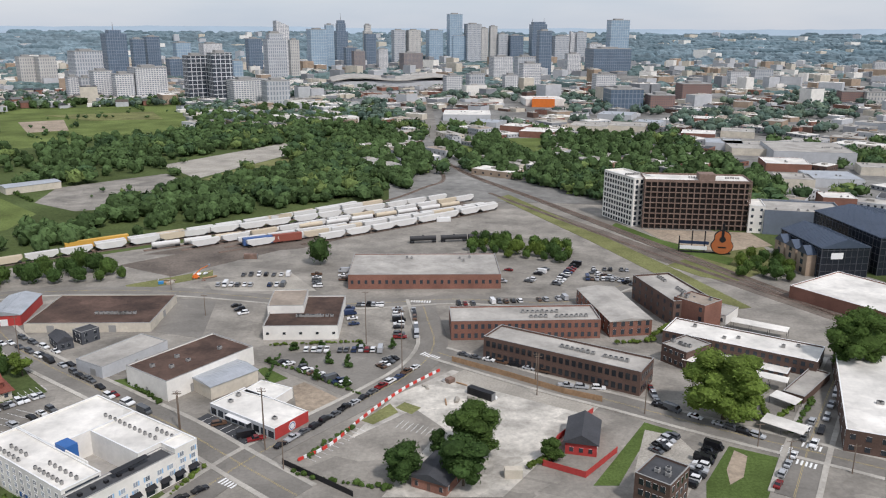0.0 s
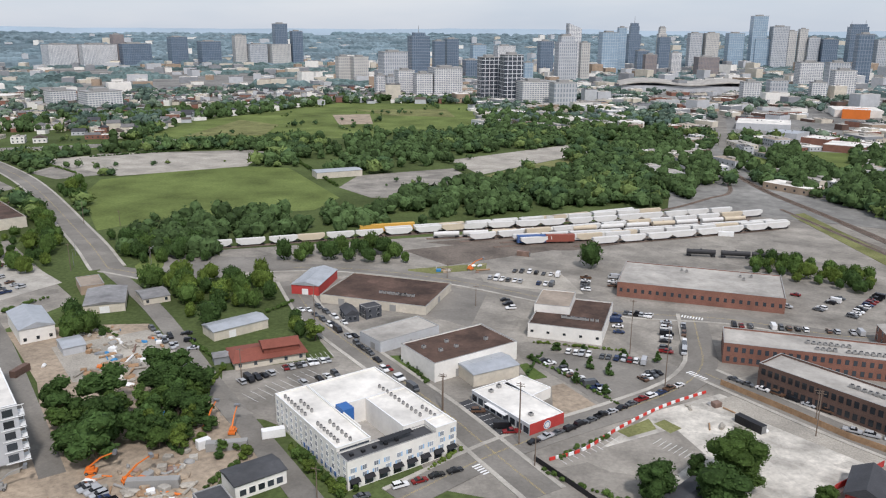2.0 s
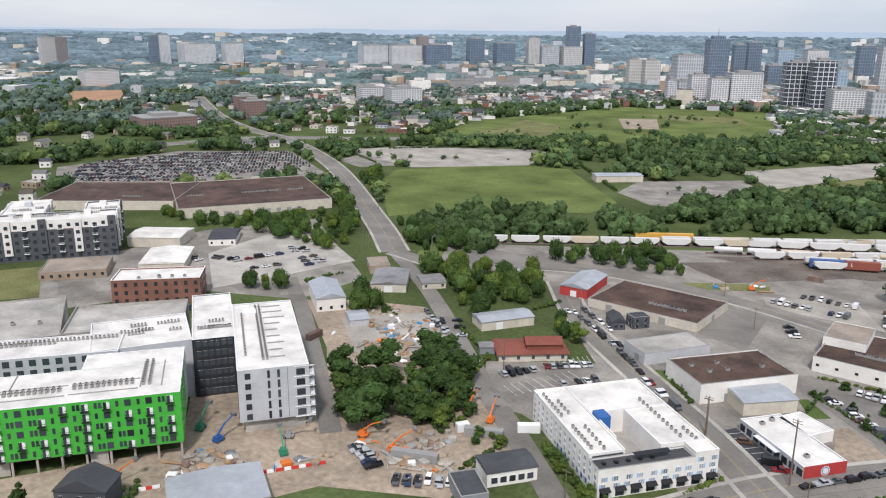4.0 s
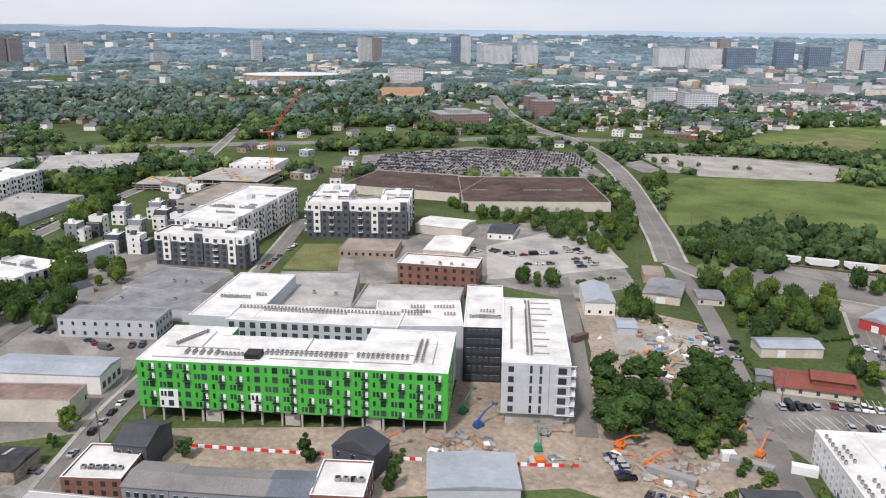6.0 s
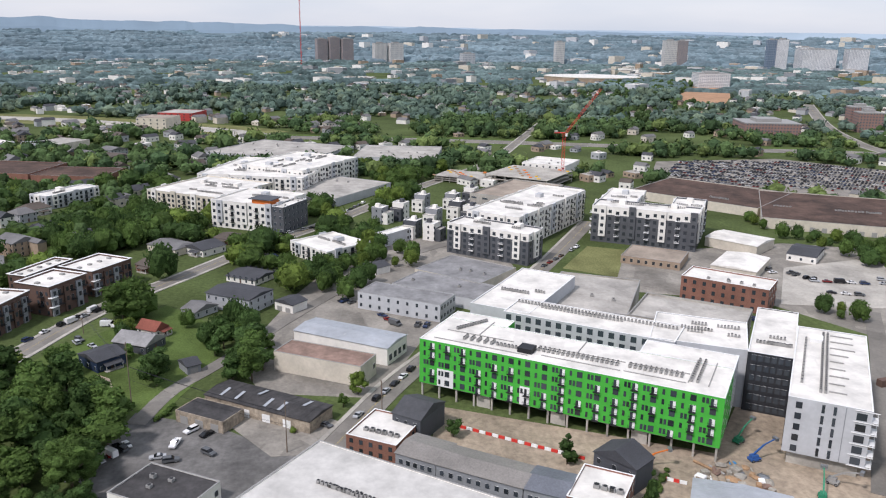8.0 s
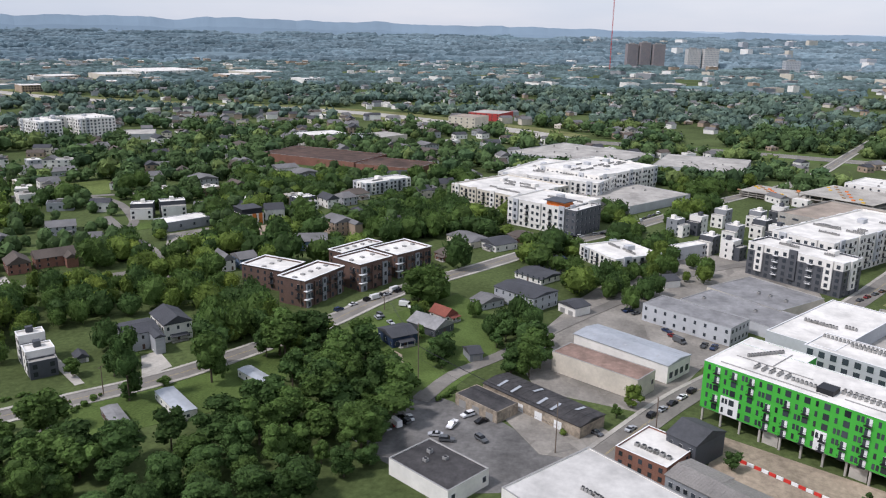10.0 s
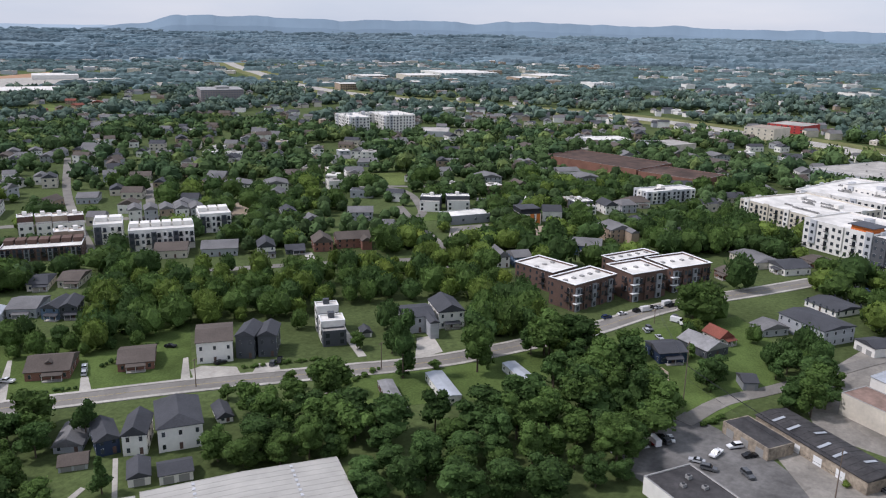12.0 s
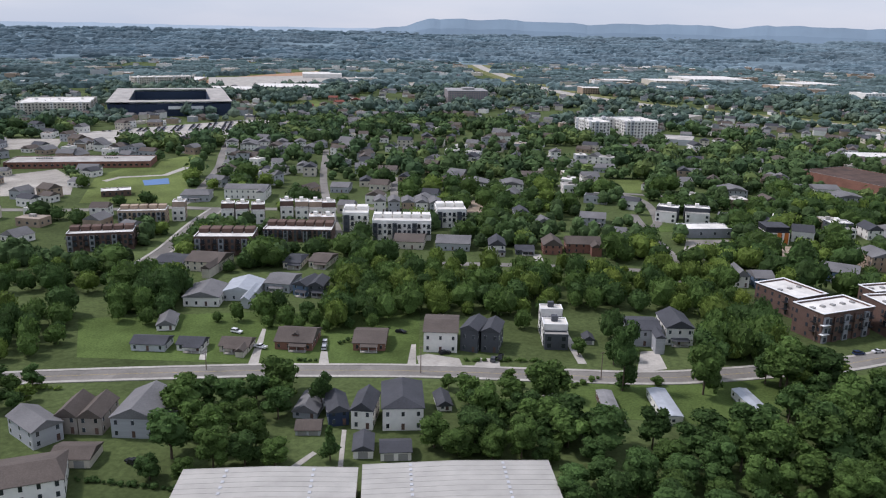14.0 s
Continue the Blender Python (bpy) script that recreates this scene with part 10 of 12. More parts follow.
terrace(-315.1, -378.8, 18.4, 18.9, 11.0, 147.2, "white modern flats beside a street", WHITE, 3)
house(-300.8, -436.6, 7.8, 14.4, 8.0, 146.1, "narrow townhouse with a gable front", WHITE, SHINGLE, "y", 2.0, floors=2, porch=False)
house(-307.9, -430.1, 7.9, 14.4, 8.0, 146.0, "narrow townhouse with a gable front", SIDING, SHINGLE, "y", 2.0, floors=2, porch=False)
house(-314.8, -423.7, 7.9, 14.5, 8.0, 146.0, "narrow townhouse with a gable front", TANBRICK, SHINGLE, "y", 2.0, floors=2, porch=False)
house(-321.6, -417.5, 8.0, 14.6, 8.0, 146.0, "narrow townhouse with a gable front", WHITE, SHINGLE, "y", 2.0, floors=2, porch=False)
house(-328.6, -411.1, 8.0, 14.6, 8.0, 145.9, "narrow townhouse with a gable front", SIDING, SHINGLE, "y", 2.0, floors=2, porch=False)
house(-247.9, -528.3, 30.1, 19.0, 7.4, 142.5, "white duplex with twin gables", WHITE, SHINGLE, "x", 2.0, floors=2, wing=5, porch=False)
house(-214.0, -539.9, 19.8, 19.0, 5.0, 147.9, "grey house with a hipped roof", SIDING, SHINGLE, "x", 2.4, hip=3)
orange_house(-448.0, -233.0, 14.0, 15.0, 7.2, 140, "white modern house with orange panels and a black upper floor")
townhouse(-441.4, -304.3, 13.7, 14.0, 9.0, 116.5, "charcoal modern house beside a street", DGREY)
townhouse(-454.9, -290.7, 15.8, 14.0, 9.0, 128.5, "dark modern duplex beside a street", DGREY)
flat_building(-426.2, -266.8, 29.9, 14.8, 5.6, 146.9, "low grey shop with a white roof", MGREY, ROOFWHITE, 1, "f4", parapet=0.3)
townhouse(-497.0, -216.0, 14.0, 16.0, 8.0, 140, "dark grey modern house with white window bands", DGREY)
house(-509.0, -203.0, 9.0, 15.0, 6.4, 140, "white gabled house with a dark roof", WHITE, SHINGLEDARK, "y", 3.0, floors=2, porch=False)
house(-520.5, -194.5, 11.0, 14.0, 5.8, 140, "pale house with a grey hipped roof", SIDING, SHINGLE, "x", 2.8, floors=2, hip=3, porch=False)
house(-540.0, -194.0, 16.0, 14.0, 4.6, 140, "white cottage with a brown hipped roof", WHITE, SHINGLEBROWN, "x", 3.0, hip=4)
apartments(-572.2, -184.0, 42.4, 16.9, 8.7, 145.8, "grey framed apartment house with open balconies", LGREY, 3)
house(-442.0, -170.0, 14.0, 17.0, 8.2, 140, "tan brick house with stepped grey gables", TANBRICK, SHINGLE, "y", 2.4, floors=3, wing=5, porch=False)
house(-393.8, -327.7, 16.1, 19.0, 5.5, 129.2, "pale house with a grey roof", SIDING, SHINGLE, "x", 2.0, floors=2)
house(-354.0, -199.5, 7.0, 14.0, 6.2, 140, "narrow white gabled house with a grey roof", WHITE, SHINGLE, "y", 3.0, floors=2, porch=False)
house(-361.5, -191.5, 9.5, 13.0, 5.6, 140, "slate-blue house with a white balcony porch", BLUESIDING, SHINGLE, "x", 2.2, floors=2)
house(-406.8, -173.1, 17.5, 19.0, 5.5, 111.3, "slate-blue house with white trim", BLUESIDING, SHINGLE, "x", 2.2, floors=2)
house(-282.3, -335.4, 19.0, 19.0, 4.5, 136.5, "house among trees with a grey roof", SIDING, SHINGLE, "x", 2.2, floors=1, porch=False)
house(-294.0, -312.0, 9.0, 14.0, 6.2, 140, "white gabled house with a dark roof beside a lane", WHITE, SHINGLEDARK, "y", 3.0, floors=2)
house(-321.0, -295.5, 10.5, 14.0, 5.6, 140, "red-brown brick house with a steep gable", BRICK, SHINGLEBROWN, "y", 3.4, floors=2, porch=False)
house(-336.5, -286.5, 19.0, 12.0, 5.6, 140, "long brick house with a brown roof and front gable", BRICK, SHINGLEBROWN, "x", 3.0, floors=2, wing=5.5, porch=False)
house(-306.0, -302.0, 10.0, 8.0, 3.0, 140, "low dark cottage with a porch", DGREY, SHINGLEDARK, "x", 1.8)
house(-796.1, -207.3, 18.5, 19.0, 6.0, 138.7, "house among trees with a grey roof", SIDING, SHINGLE, "y", 2.2, floors=2, porch=False)
house(-560.1, -376.0, 14.7, 19.0, 4.5, 138.3, "white house among trees", WHITE, SHINGLE, "x", 2.2, floors=1, porch=False)
house(-751.1, -194.9, 27.8, 19.0, 6.0, 138.3, "tan house among trees", CREAM, SHINGLEBROWN, "y", 2.2, floors=2, porch=False)
house(-556.5, -457.0, 20.9, 19.0, 4.5, 138.8, "house among trees with a grey roof", SIDING, SHINGLE, "x", 2.2, floors=1, porch=False)
house(-406.3, -457.5, 20.4, 19.0, 6.0, 138.0, "white house among trees", WHITE, SHINGLE, "y", 2.2, floors=2, porch=False)
house(-476.4, -462.5, 22.3, 19.0, 4.5, 138.4, "tan house among trees", CREAM, SHINGLEBROWN, "x", 2.2, floors=1, porch=False)
house(-392.4, -690.5, 10.5, 18.2, 6.0, 139.5, "house among trees with a grey roof", SIDING, SHINGLE, "y", 2.2, floors=2, porch=False)
house(-385.1, -720.1, 10.7, 18.5, 4.5, 139.6, "white house among trees", WHITE, SHINGLE, "x", 2.2, floors=1, porch=False)
house(-369.4, -719.8, 10.5, 18.2, 6.0, 139.6, "tan house among trees", CREAM, SHINGLEBROWN, "y", 2.2, floors=2, porch=False)
house(-629.7, -943.2, 30.5, 19.0, 4.5, 142.5, "house among trees with a grey roof", SIDING, SHINGLE, "x", 2.2, floors=1, porch=False)
house(-353.4, -740.5, 17.4, 19.0, 6.0, 139.6, "white house among trees", WHITE, SHINGLE, "y", 2.2, floors=2, porch=False)
house(-264.0, -352.7, 16.7, 19.0, 4.5, 136.5, "tan house among trees", CREAM, SHINGLEBROWN, "x", 2.2, floors=1, porch=False)
house(-553.3, -325.4, 18.5, 19.0, 6.0, 138.0, "house among trees with a grey roof", SIDING, SHINGLE, "y", 2.2, floors=2, porch=False)
house(-628.8, -291.0, 19.7, 19.0, 4.5, 138.2, "white house among trees", WHITE, SHINGLE, "x", 2.2, floors=1, porch=False)
house(-733.0, -383.5, 15.8, 19.0, 6.0, 139.4, "tan house among trees", CREAM, SHINGLEBROWN, "y", 2.2, floors=2, porch=False)
house(-315.7, -509.6, 13.6, 19.0, 4.5, 137.8, "house among trees with a grey roof", SIDING, SHINGLE, "x", 2.2, floors=1, porch=False)
house(-427.0, -439.0, 17.6, 19.0, 6.0, 138.0, "white house among trees", WHITE, SHINGLE, "y", 2.2, floors=2, porch=False)
house(-389.2, -552.0, 15.6, 19.0, 4.5, 138.5, "tan house among trees", CREAM, SHINGLEBROWN, "x", 2.2, floors=1, porch=False)
house(-601.4, -260.8, 21.6, 19.0, 6.0, 137.9, "house among trees with a grey roof", SIDING, SHINGLE, "y", 2.2, floors=2, porch=False)
house(-555.9, -486.3, 17.8, 19.0, 4.5, 139.0, "white house among trees", WHITE, SHINGLE, "x", 2.2, floors=1, porch=False)

# large far buildings of the south-west

stadium(-438.2, -1182.0, 157.2, 241.7, 18.8, 159.2)
apartments(-280.1, -1172.6, 87.3, 87.3, 18.0, 158.2, "long grey and tan apartment block", CREAM, 5)
apartments(-724.0, -613.0, 23.0, 50.0, 21.0, 153.0, "white six-storey apartment wing with many windows", WHITE, 6)
apartments(-773.0, -592.0, 38.0, 50.0, 21.0, 153.0, "white six-storey apartment block with many windows", WHITE, 6)
apartments(-757.0, -622.0, 25.0, 16.0, 20.6, 153.0, "white link between two apartment wings", WHITE, 6)
tower_block(-881.5, -1025.2, 65.8, 65.8, 23.1, 146.4, "brown brick slab block", F_BROWN)
flat_building(-690.8, -279.0, 104.0, 55.2, 7.0, 75.8, "very long mill shed with a rust-brown roof", BRICK, ROOFBROWN, parapet=0.4)
flat_building(-666.1, -200.9, 58.2, 41.4, 6.0, 78.9, "long mill shed with a brown roof", BRICK, ROOFBROWN, parapet=0.4)
flat_building(-777.7, -536.1, 41.4, 41.4, 6.0, 121.3, "low shed with a grey domed roof", LGREY, ROOFGREY, parapet=0.2)
flat_building(-840.4, -342.4, 47.6, 31.9, 6.0, 139.7, "low shed with a white roof", LGREY, ROOFWHITE, parapet=0.2)
flat_building(-843.6, -270.8, 43.6, 36.4, 7.0, 152.5, "low industrial shed beside a street", CREAM, ROOFGREY, parapet=0.2)
flat_building(-831.8, -288.8, 26.8, 26.8, 7.0, 104.4, "low industrial shed with a pale blue roof", LGREY, METALROOF, parapet=0.2)
flat_building(-982.6, -672.2, 46.2, 46.2, 8.0, 97.9, "wide pale commercial shed", CREAM, ROOFGREY, parapet=0.2)
flat_building(-1535.0, -1237.9, 68.2, 68.2, 12.0, 149.7, "far pale commercial block", TANBRICK, ROOFWHITE, 3, "f8", (3,2), parapet=0.3)
flat_building(-1656.9, -1180.2, 91.3, 91.3, 12.0, 149.7, "far pale commercial block", CREAM, ROOFWHITE, 3, "f8", (3,2), parapet=0.3)
flat_building(-1857.3, -1193.8, 154.7, 154.7, 12.0, 150.4, "far pale commercial block", WHITE, ROOFWHITE, 3, "f8", (3,2), parapet=0.3)
flat_building(-1753.3, -936.4, 60.3, 60.3, 12.0, 148.5, "far pale commercial block", TANBRICK, ROOFWHITE, 3, "f8", (3,2), parapet=0.3)
flat_building(-1904.1, -949.9, 96.9, 96.9, 12.0, 149.1, "far pale commercial block", CREAM, ROOFWHITE, 3, "f8", (3,2), parapet=0.3)
flat_building(-1700.0, -719.9, 55.1, 55.1, 12.0, 146.8, "far pale commercial block", WHITE, ROOFWHITE, 3, "f8", (3,2), parapet=0.3)
flat_building(-1265.2, -1084.4, 40.6, 40.6, 12.0, 147.5, "far pale commercial block", TANBRICK, ROOFWHITE, 3, "f8", (3,2), parapet=0.3)
flat_building(-642.9, -1702.5, 114.5, 114.5, 9.0, 148.5, "far pale depot roof", TANBRICK, ROOFWHITE, parapet=0.3)
flat_building(-1045.4, -1571.0, 49.8, 49.8, 9.0, 149.7, "far pale depot roof", CREAM, ROOFWHITE, parapet=0.3)
flat_building(-1043.8, -1769.9, 95.3, 95.3, 9.0, 151.1, "far pale depot roof", WHITE, ROOFWHITE, parapet=0.3)
flat_building(-630.1, -1401.9, 84.8, 84.8, 9.0, 146.1, "far pale depot roof", TANBRICK, ROOFWHITE, parapet=0.3)
flat_building(-761.6, -1411.2, 131.6, 102.0, 9.0, 146.8, "far pale depot roof", CREAM, ROOFWHITE, parapet=0.3)
flat_building(-1016.6, -208.1, 38.3, 38.3, 13.0, 73.1, "cream three-storey block beside a street", CREAM, ROOFTAN, 3, "f5", (2,1.6), parapet=0.3)
flat_building(-1110.7, -195.4, 47.0, 47.0, 10.0, 74.4, "red commercial block beside a street", REDWALL, ROOFGREY, 3, "f6", (2,1.6), parapet=0.3)

# near sheds at the foot of the view
shed_building(-78.1, -164.7, 45.4, 18.6, 7.0, 144.1, "near warehouse with a pale grey metal roof", CREAM, mat("pale_metal_roof", (0.40, 0.385, 0.345), 0.7, 0.05, fine=0.25, var=0.04, broad=0.12, stain=0.12, bump=0.02), 0.6, "y", ribs=2.2, skylights=7)
shed_building(-118.6, -136.1, 50.1, 21.3, 7.0, 145.3, "near warehouse with a long pale grey roof", CREAM, MATS["pale_metal_roof"], 0.6, "y", ribs=2.2, skylights=9)
house(-0.4, 193.7, 10.6, 14.1, 3.6, -27.1, "small brick house with a dark roof under trees", BRICK, SHINGLEDARK, "y", 1.8, porch=False)

flat_building(160.0, 1284.0, 36.0, 26.0, 13.0, -8.0, "bright orange front building of a white depot", ORANGE, ROOFWHITE, 2, "", parapet=0.5)

# city towers
tower(-901, 1750, 33.7, 26.9, 57.8, 45.2, "tan condominium tower in the city", F_TAN)
tower(-860, 1752, 36.5, 29.2, 57.8, 44.2, "tan condominium tower with balconies", F_TAN)
tower(-712, 1614, 53.8, 43.0, 74.0, 41.8, "grey glass apartment tower", F_GREY)
tower(-835, 2069, 51.4, 41.1, 105.3, 40.0, "dark glass tower under construction", F_DARK, "mast")
tower(-846, 2252, 31.6, 25.3, 89.1, 38.6, "dark glass office tower", F_DARK)
tower(-821, 2295, 36.8, 29.4, 94.8, 37.7, "slate glass office tower", F_DARK)
tower(-795, 2475, 44.7, 35.7, 75.4, 35.8, "blue glass tower in the city", F_GLASS)
tower(-784, 2741, 63.8, 51.0, 68.4, 34.0, "pale office block in the city", F_WHITE)
tower(-660, 2000, 40.1, 32.1, 45.8, 36.3, "low dark glass block", F_DARK)
tower(-419, 1367, 33.5, 26.8, 74.4, 35.0, "dark tower with a white grid facade", F_GRID)
tower(-372, 1347, 33.6, 26.9, 79.5, 33.4, "tall dark tower with a white grid facade", F_GRID)
tower(-649, 1410, 19.3, 15.4, 35.9, 42.7, "white mid-rise apartment block", F_WHITE)
tower(-627, 1411, 18.7, 15.0, 34.6, 42.0, "grey mid-rise apartment block", F_GREY)
tower(-599, 1412, 32.3, 25.9, 46.4, 41.0, "white apartment block with balconies", F_WHITE)
tower(-550, 1383, 30.6, 24.5, 42.9, 39.7, "white stepped apartment block", F_WHITE)
tower(-519, 1416, 54.1, 43.3, 52.4, 38.1, "white apartment slab in the city", F_WHITE)
tower(-330, 1334, 48.4, 38.7, 37.2, 31.9, "white hotel block with red panels", F_WHITE)
tower(-272, 1303, 37.8, 30.2, 38.2, 29.8, "pale blue and brick hotel block", F_GREY)
tower(-500, 1964, 22.1, 17.7, 43.2, 32.3, "bright blue glass block", F_GLASS)
tower(-530, 2275, 38.4, 30.7, 91.0, 31.1, "dark glass hotel tower", F_DARK)
tower(-402, 1940, 45.2, 36.2, 107.6, 29.7, "grey ribbed hotel tower", F_GREY, step=0.12)
tower(-416, 2098, 33.7, 27.0, 125.5, 29.2, "slim white tower with a slanted top", F_WHITE, "slant")
tower(-371, 2018, 22.7, 18.2, 91.0, 28.4, "cream slab tower in the city", F_TAN)
tower(-371, 2393, 50.0, 40.0, 115.9, 26.8, "pale glass tower in the city", F_GLASS)
tower(-351, 2511, 24.2, 19.4, 129.3, 26.0, "slim glass tower in the city", F_GLASS)
tower(-374, 2977, 41.8, 33.5, 136.5, 25.2, "dark glass tower with a cranked top", F_DARK, "mast", 0.2)
tower(-278, 2987, 30.0, 24.0, 131.6, 23.3, "stone tower with a stepped crown", F_TAN, step=0.15)
tower(-239, 2648, 34.0, 27.2, 101.9, 23.2, "dark glass tower in the city", F_DARK)
tower(-164, 2954, 42.7, 34.2, 113.4, 21.2, "grey office slab in the city", F_GREY)
tower(-110, 2960, 45.2, 36.1, 113.6, 20.1, "pale office slab in the city", F_TAN)
tower(-34, 3000, 53.0, 42.4, 113.8, 18.6, "glass office tower in the city", F_GLASS)
tower(-275, 2400, 33.8, 27.0, 65.6, 24.5, "dark blue glass block", F_DARK)
tower(-241, 2297, 32.3, 25.8, 57.6, 24.0, "brown block in the city", F_BROWN)
tower(-182, 2407, 29.0, 23.2, 60.3, 22.3, "white block in the city", F_WHITE)
tower(-93, 2307, 55.6, 44.5, 52.7, 20.3, "brown brick block in the city", F_BROWN)
tower(39, 3000, 48.2, 38.6, 170.1, 17.3, "tall pale blue glass tower", F_GLASS)
tower(106, 2998, 54.2, 43.4, 135.7, 16.0, "rounded grey glass tower", F_GREY)
tower(147, 2996, 26.5, 21.2, 121.2, 15.2, "stone tower in the city", F_TAN)
tower(180, 2995, 26.5, 21.2, 128.0, 14.6, "tan tower in the city", F_TAN)
tower(52, 3000, 50.6, 40.5, 95.3, 17.0, "glass slab in the city", F_GLASS)
tower(262, 2988, 48.0, 38.4, 96.2, 13.0, "dark glass block in the city", F_DARK)
tower(342, 2980, 53.9, 43.1, 136.5, 11.5, "dark tower with twin spires", F_DARK, "spires")
tower(253, 2059, 32.3, 25.8, 114.9, 11.0, "blue-black glass tower in the city", F_DARK)
tower(469, 2963, 26.2, 20.9, 102.5, 9.0, "white tower with a slanted top", F_WHITE, "slant")
tower(495, 2959, 35.6, 28.5, 107.9, 8.5, "grey tower in the city", F_GREY)
tower(544, 2950, 43.8, 35.0, 69.7, 7.5, "white block in the city", F_WHITE)
tower(522, 2461, 56.3, 45.0, 145.5, 6.0, "tall blue glass tower", F_GLASS)
tower(473, 2349, 109.4, 87.5, 66.3, 6.6, "dark glass podium block", F_DARK)
tower(341, 2149, 36.3, 29.0, 56.9, 9.0, "white tower with ribs", F_WHITE)
tower(139, 1974, 49.2, 39.4, 54.3, 14.0, "white hotel in the city", F_WHITE)
tower(183, 1837, 40.6, 32.5, 59.0, 12.3, "grey hotel in the city", F_GREY)
tower(132, 1607, 25.9, 20.7, 31.2, 13.3, "white mid-rise in the city", F_WHITE)
tower(180, 1694, 38.8, 31.1, 49.9, 11.9, "white hotel with bays", F_WHITE)
tower(321, 1617, 40.3, 32.3, 32.9, 6.8, "white block with a dark band", F_WHITE)
tower(283, 1267, 52.1, 41.7, 29.6, 5.4, "dark framed apartment block", F_DARK)
tower(337, 1251, 38.3, 30.6, 21.6, 2.9, "brick and grey block", F_BRICK)
tower(438, 1412, 51.1, 40.9, 28.9, 0.8, "brick apartment block in the city", F_BRICK)
tower(669, 1840, 40.6, 32.5, 28.8, -2.0, "white block in the city", F_WHITE)
tower(751, 1911, 41.4, 33.1, 30.7, -3.4, "grey glass block in the city", F_GREY)
tower(690, 1364, 35.6, 28.5, 20.3, -8.8, "brick warehouse block in the city", F_BRICK)
tower(722, 1344, 34.5, 27.6, 20.6, -10.2, "tan block in the city", F_TAN)
tower(1269, 2365, 30.2, 24.2, 31.3, -10.2, "white grain tower in the city", F_WHITE)
tower(17, 1553, 31.3, 25.0, 32.4, 17.4, "white blocks in the city", F_WHITE)
tower(63, 1604, 32.3, 25.8, 33.4, 15.7, "grey blocks in the city", F_GREY)
tower(424, 2970, 53.7, 42.9, 95.6, 9.9, "grey slab in the city", F_GREY)
tower(214, 2992, 36.1, 28.8, 101.4, 13.9, "grey tower in the city", F_GREY)
tower(-1569, 2557, 45.1, 36.1, 139.6, 49.5, "dark glass office tower", F_DARK)
tower(-1520, 2587, 38.4, 30.7, 114.3, 48.4, "dark slab tower in the city", F_DARK)
tower(-1689, 2479, 42.2, 33.7, 98.3, 52.3, "cream apartment tower in the city", F_TAN)
tower(-1859, 2355, 57.1, 45.7, 93.0, 56.3, "dark glass hotel in the city", F_DARK)
tower(-1775, 2419, 68.8, 55.0, 78.5, 54.3, "black glass block in the city", F_DARK)
tower(-2007, 2229, 37.6, 30.1, 100.6, 60.0, "brown block in the city", F_BROWN)
tower(-2059, 2182, 112.2, 89.8, 68.9, 61.3, "white and glass hospital block", F_WHITE)
tower(-1971, 2262, 97.2, 77.7, 71.3, 59.1, "dark glass hospital block", F_DARK)
tower(-2139, 2104, 92.6, 74.1, 68.7, 63.5, "white hospital block in the city", F_WHITE)
tower(-1020, 994, 39.7, 31.7, 24.5, 63.8, "white apartment block in the city", F_WHITE)
tower(-923, 977, 52.6, 42.1, 27.8, 61.4, "long white apartment block", F_WHITE)
tower(-1641, 2512, 62.4, 49.9, 68.5, 51.2, "grey block in the city", F_GREY)
tower(-1573, 2554, 69.2, 55.3, 68.9, 49.6, "tan block in the city", F_TAN)
tower(-2545, 1589, 42.3, 33.8, 76.8, 76.0, "white hospital wing in the city", F_WHITE)
tower(-2458, 1720, 60.8, 48.7, 70.8, 73.0, "white hospital wing in the city", F_WHITE)
tower(-964, 690, 27.8, 22.3, 28.4, 72.4, "red brick school block", F_BRICK)
tower(-2882, 834, 33.3, 26.6, 81.6, 91.9, "tan slab tower in the city", F_TAN)
tower(-2750, 1199, 44.3, 35.5, 91.4, 84.5, "pale tower in the city", F_TAN)
tower(-2733, 1237, 34.0, 27.2, 92.0, 83.7, "brown tower in the city", F_BROWN)
tower(-2583, 1526, 35.3, 28.3, 101.1, 77.4, "white tower in the city", F_WHITE)
tower(-2600, 1497, 29.3, 23.4, 99.6, 78.1, "dark block in the city", F_DARK)
tower(-2833, 487, 46.0, 36.8, 39.6, 98.3, "grey block in the city", F_GREY)
tower(-2527, 1617, 108.7, 86.9, 70.4, 75.4, "white institutional block in the city", F_WHITE)
tower(-2459, 1719, 63.9, 51.1, 73.0, 73.0, "white institutional block in the city", F_WHITE)
tower(-1754, 870, 71.4, 57.1, 30.7, 81.6, "white flats under construction", F_WHITE)
tower(-899, 523, 65.2, 52.1, 17.1, 77.8, "low brick shops in the city", F_BRICK)
tower(-934, 682, 29.5, 23.6, 24.1, 71.9, "red brick house block", F_BRICK)
tower(-3000, -24, 38.0, 30.4, 81.9, 108.5, "red-brown university tower in the city", F_BROWN)
tower(-3000, 21, 36.2, 28.9, 87.7, 107.6, "red-brown university tower in the city", F_BROWN)
tower(-2999, 68, 41.0, 32.8, 82.9, 106.7, "red-brown university tower in the city", F_BROWN)
tower(-2994, 187, 45.0, 36.0, 69.1, 104.4, "tan university tower in the city", F_TAN)
tower(-2990, 245, 49.9, 39.9, 69.8, 103.3, "tan university tower in the city", F_TAN)
wave_hall(-103.2, 1709.9, 263.4, 92.2, 26, 11.0, "broad convention hall with a wavy pale roof")
arch_bridge(588, 2080, -15.8, 78, 15)
tower_crane(-624.3, 188.4, 40.1, 73.2, 26, 36)
radio_mast(-2599, -84, 237)
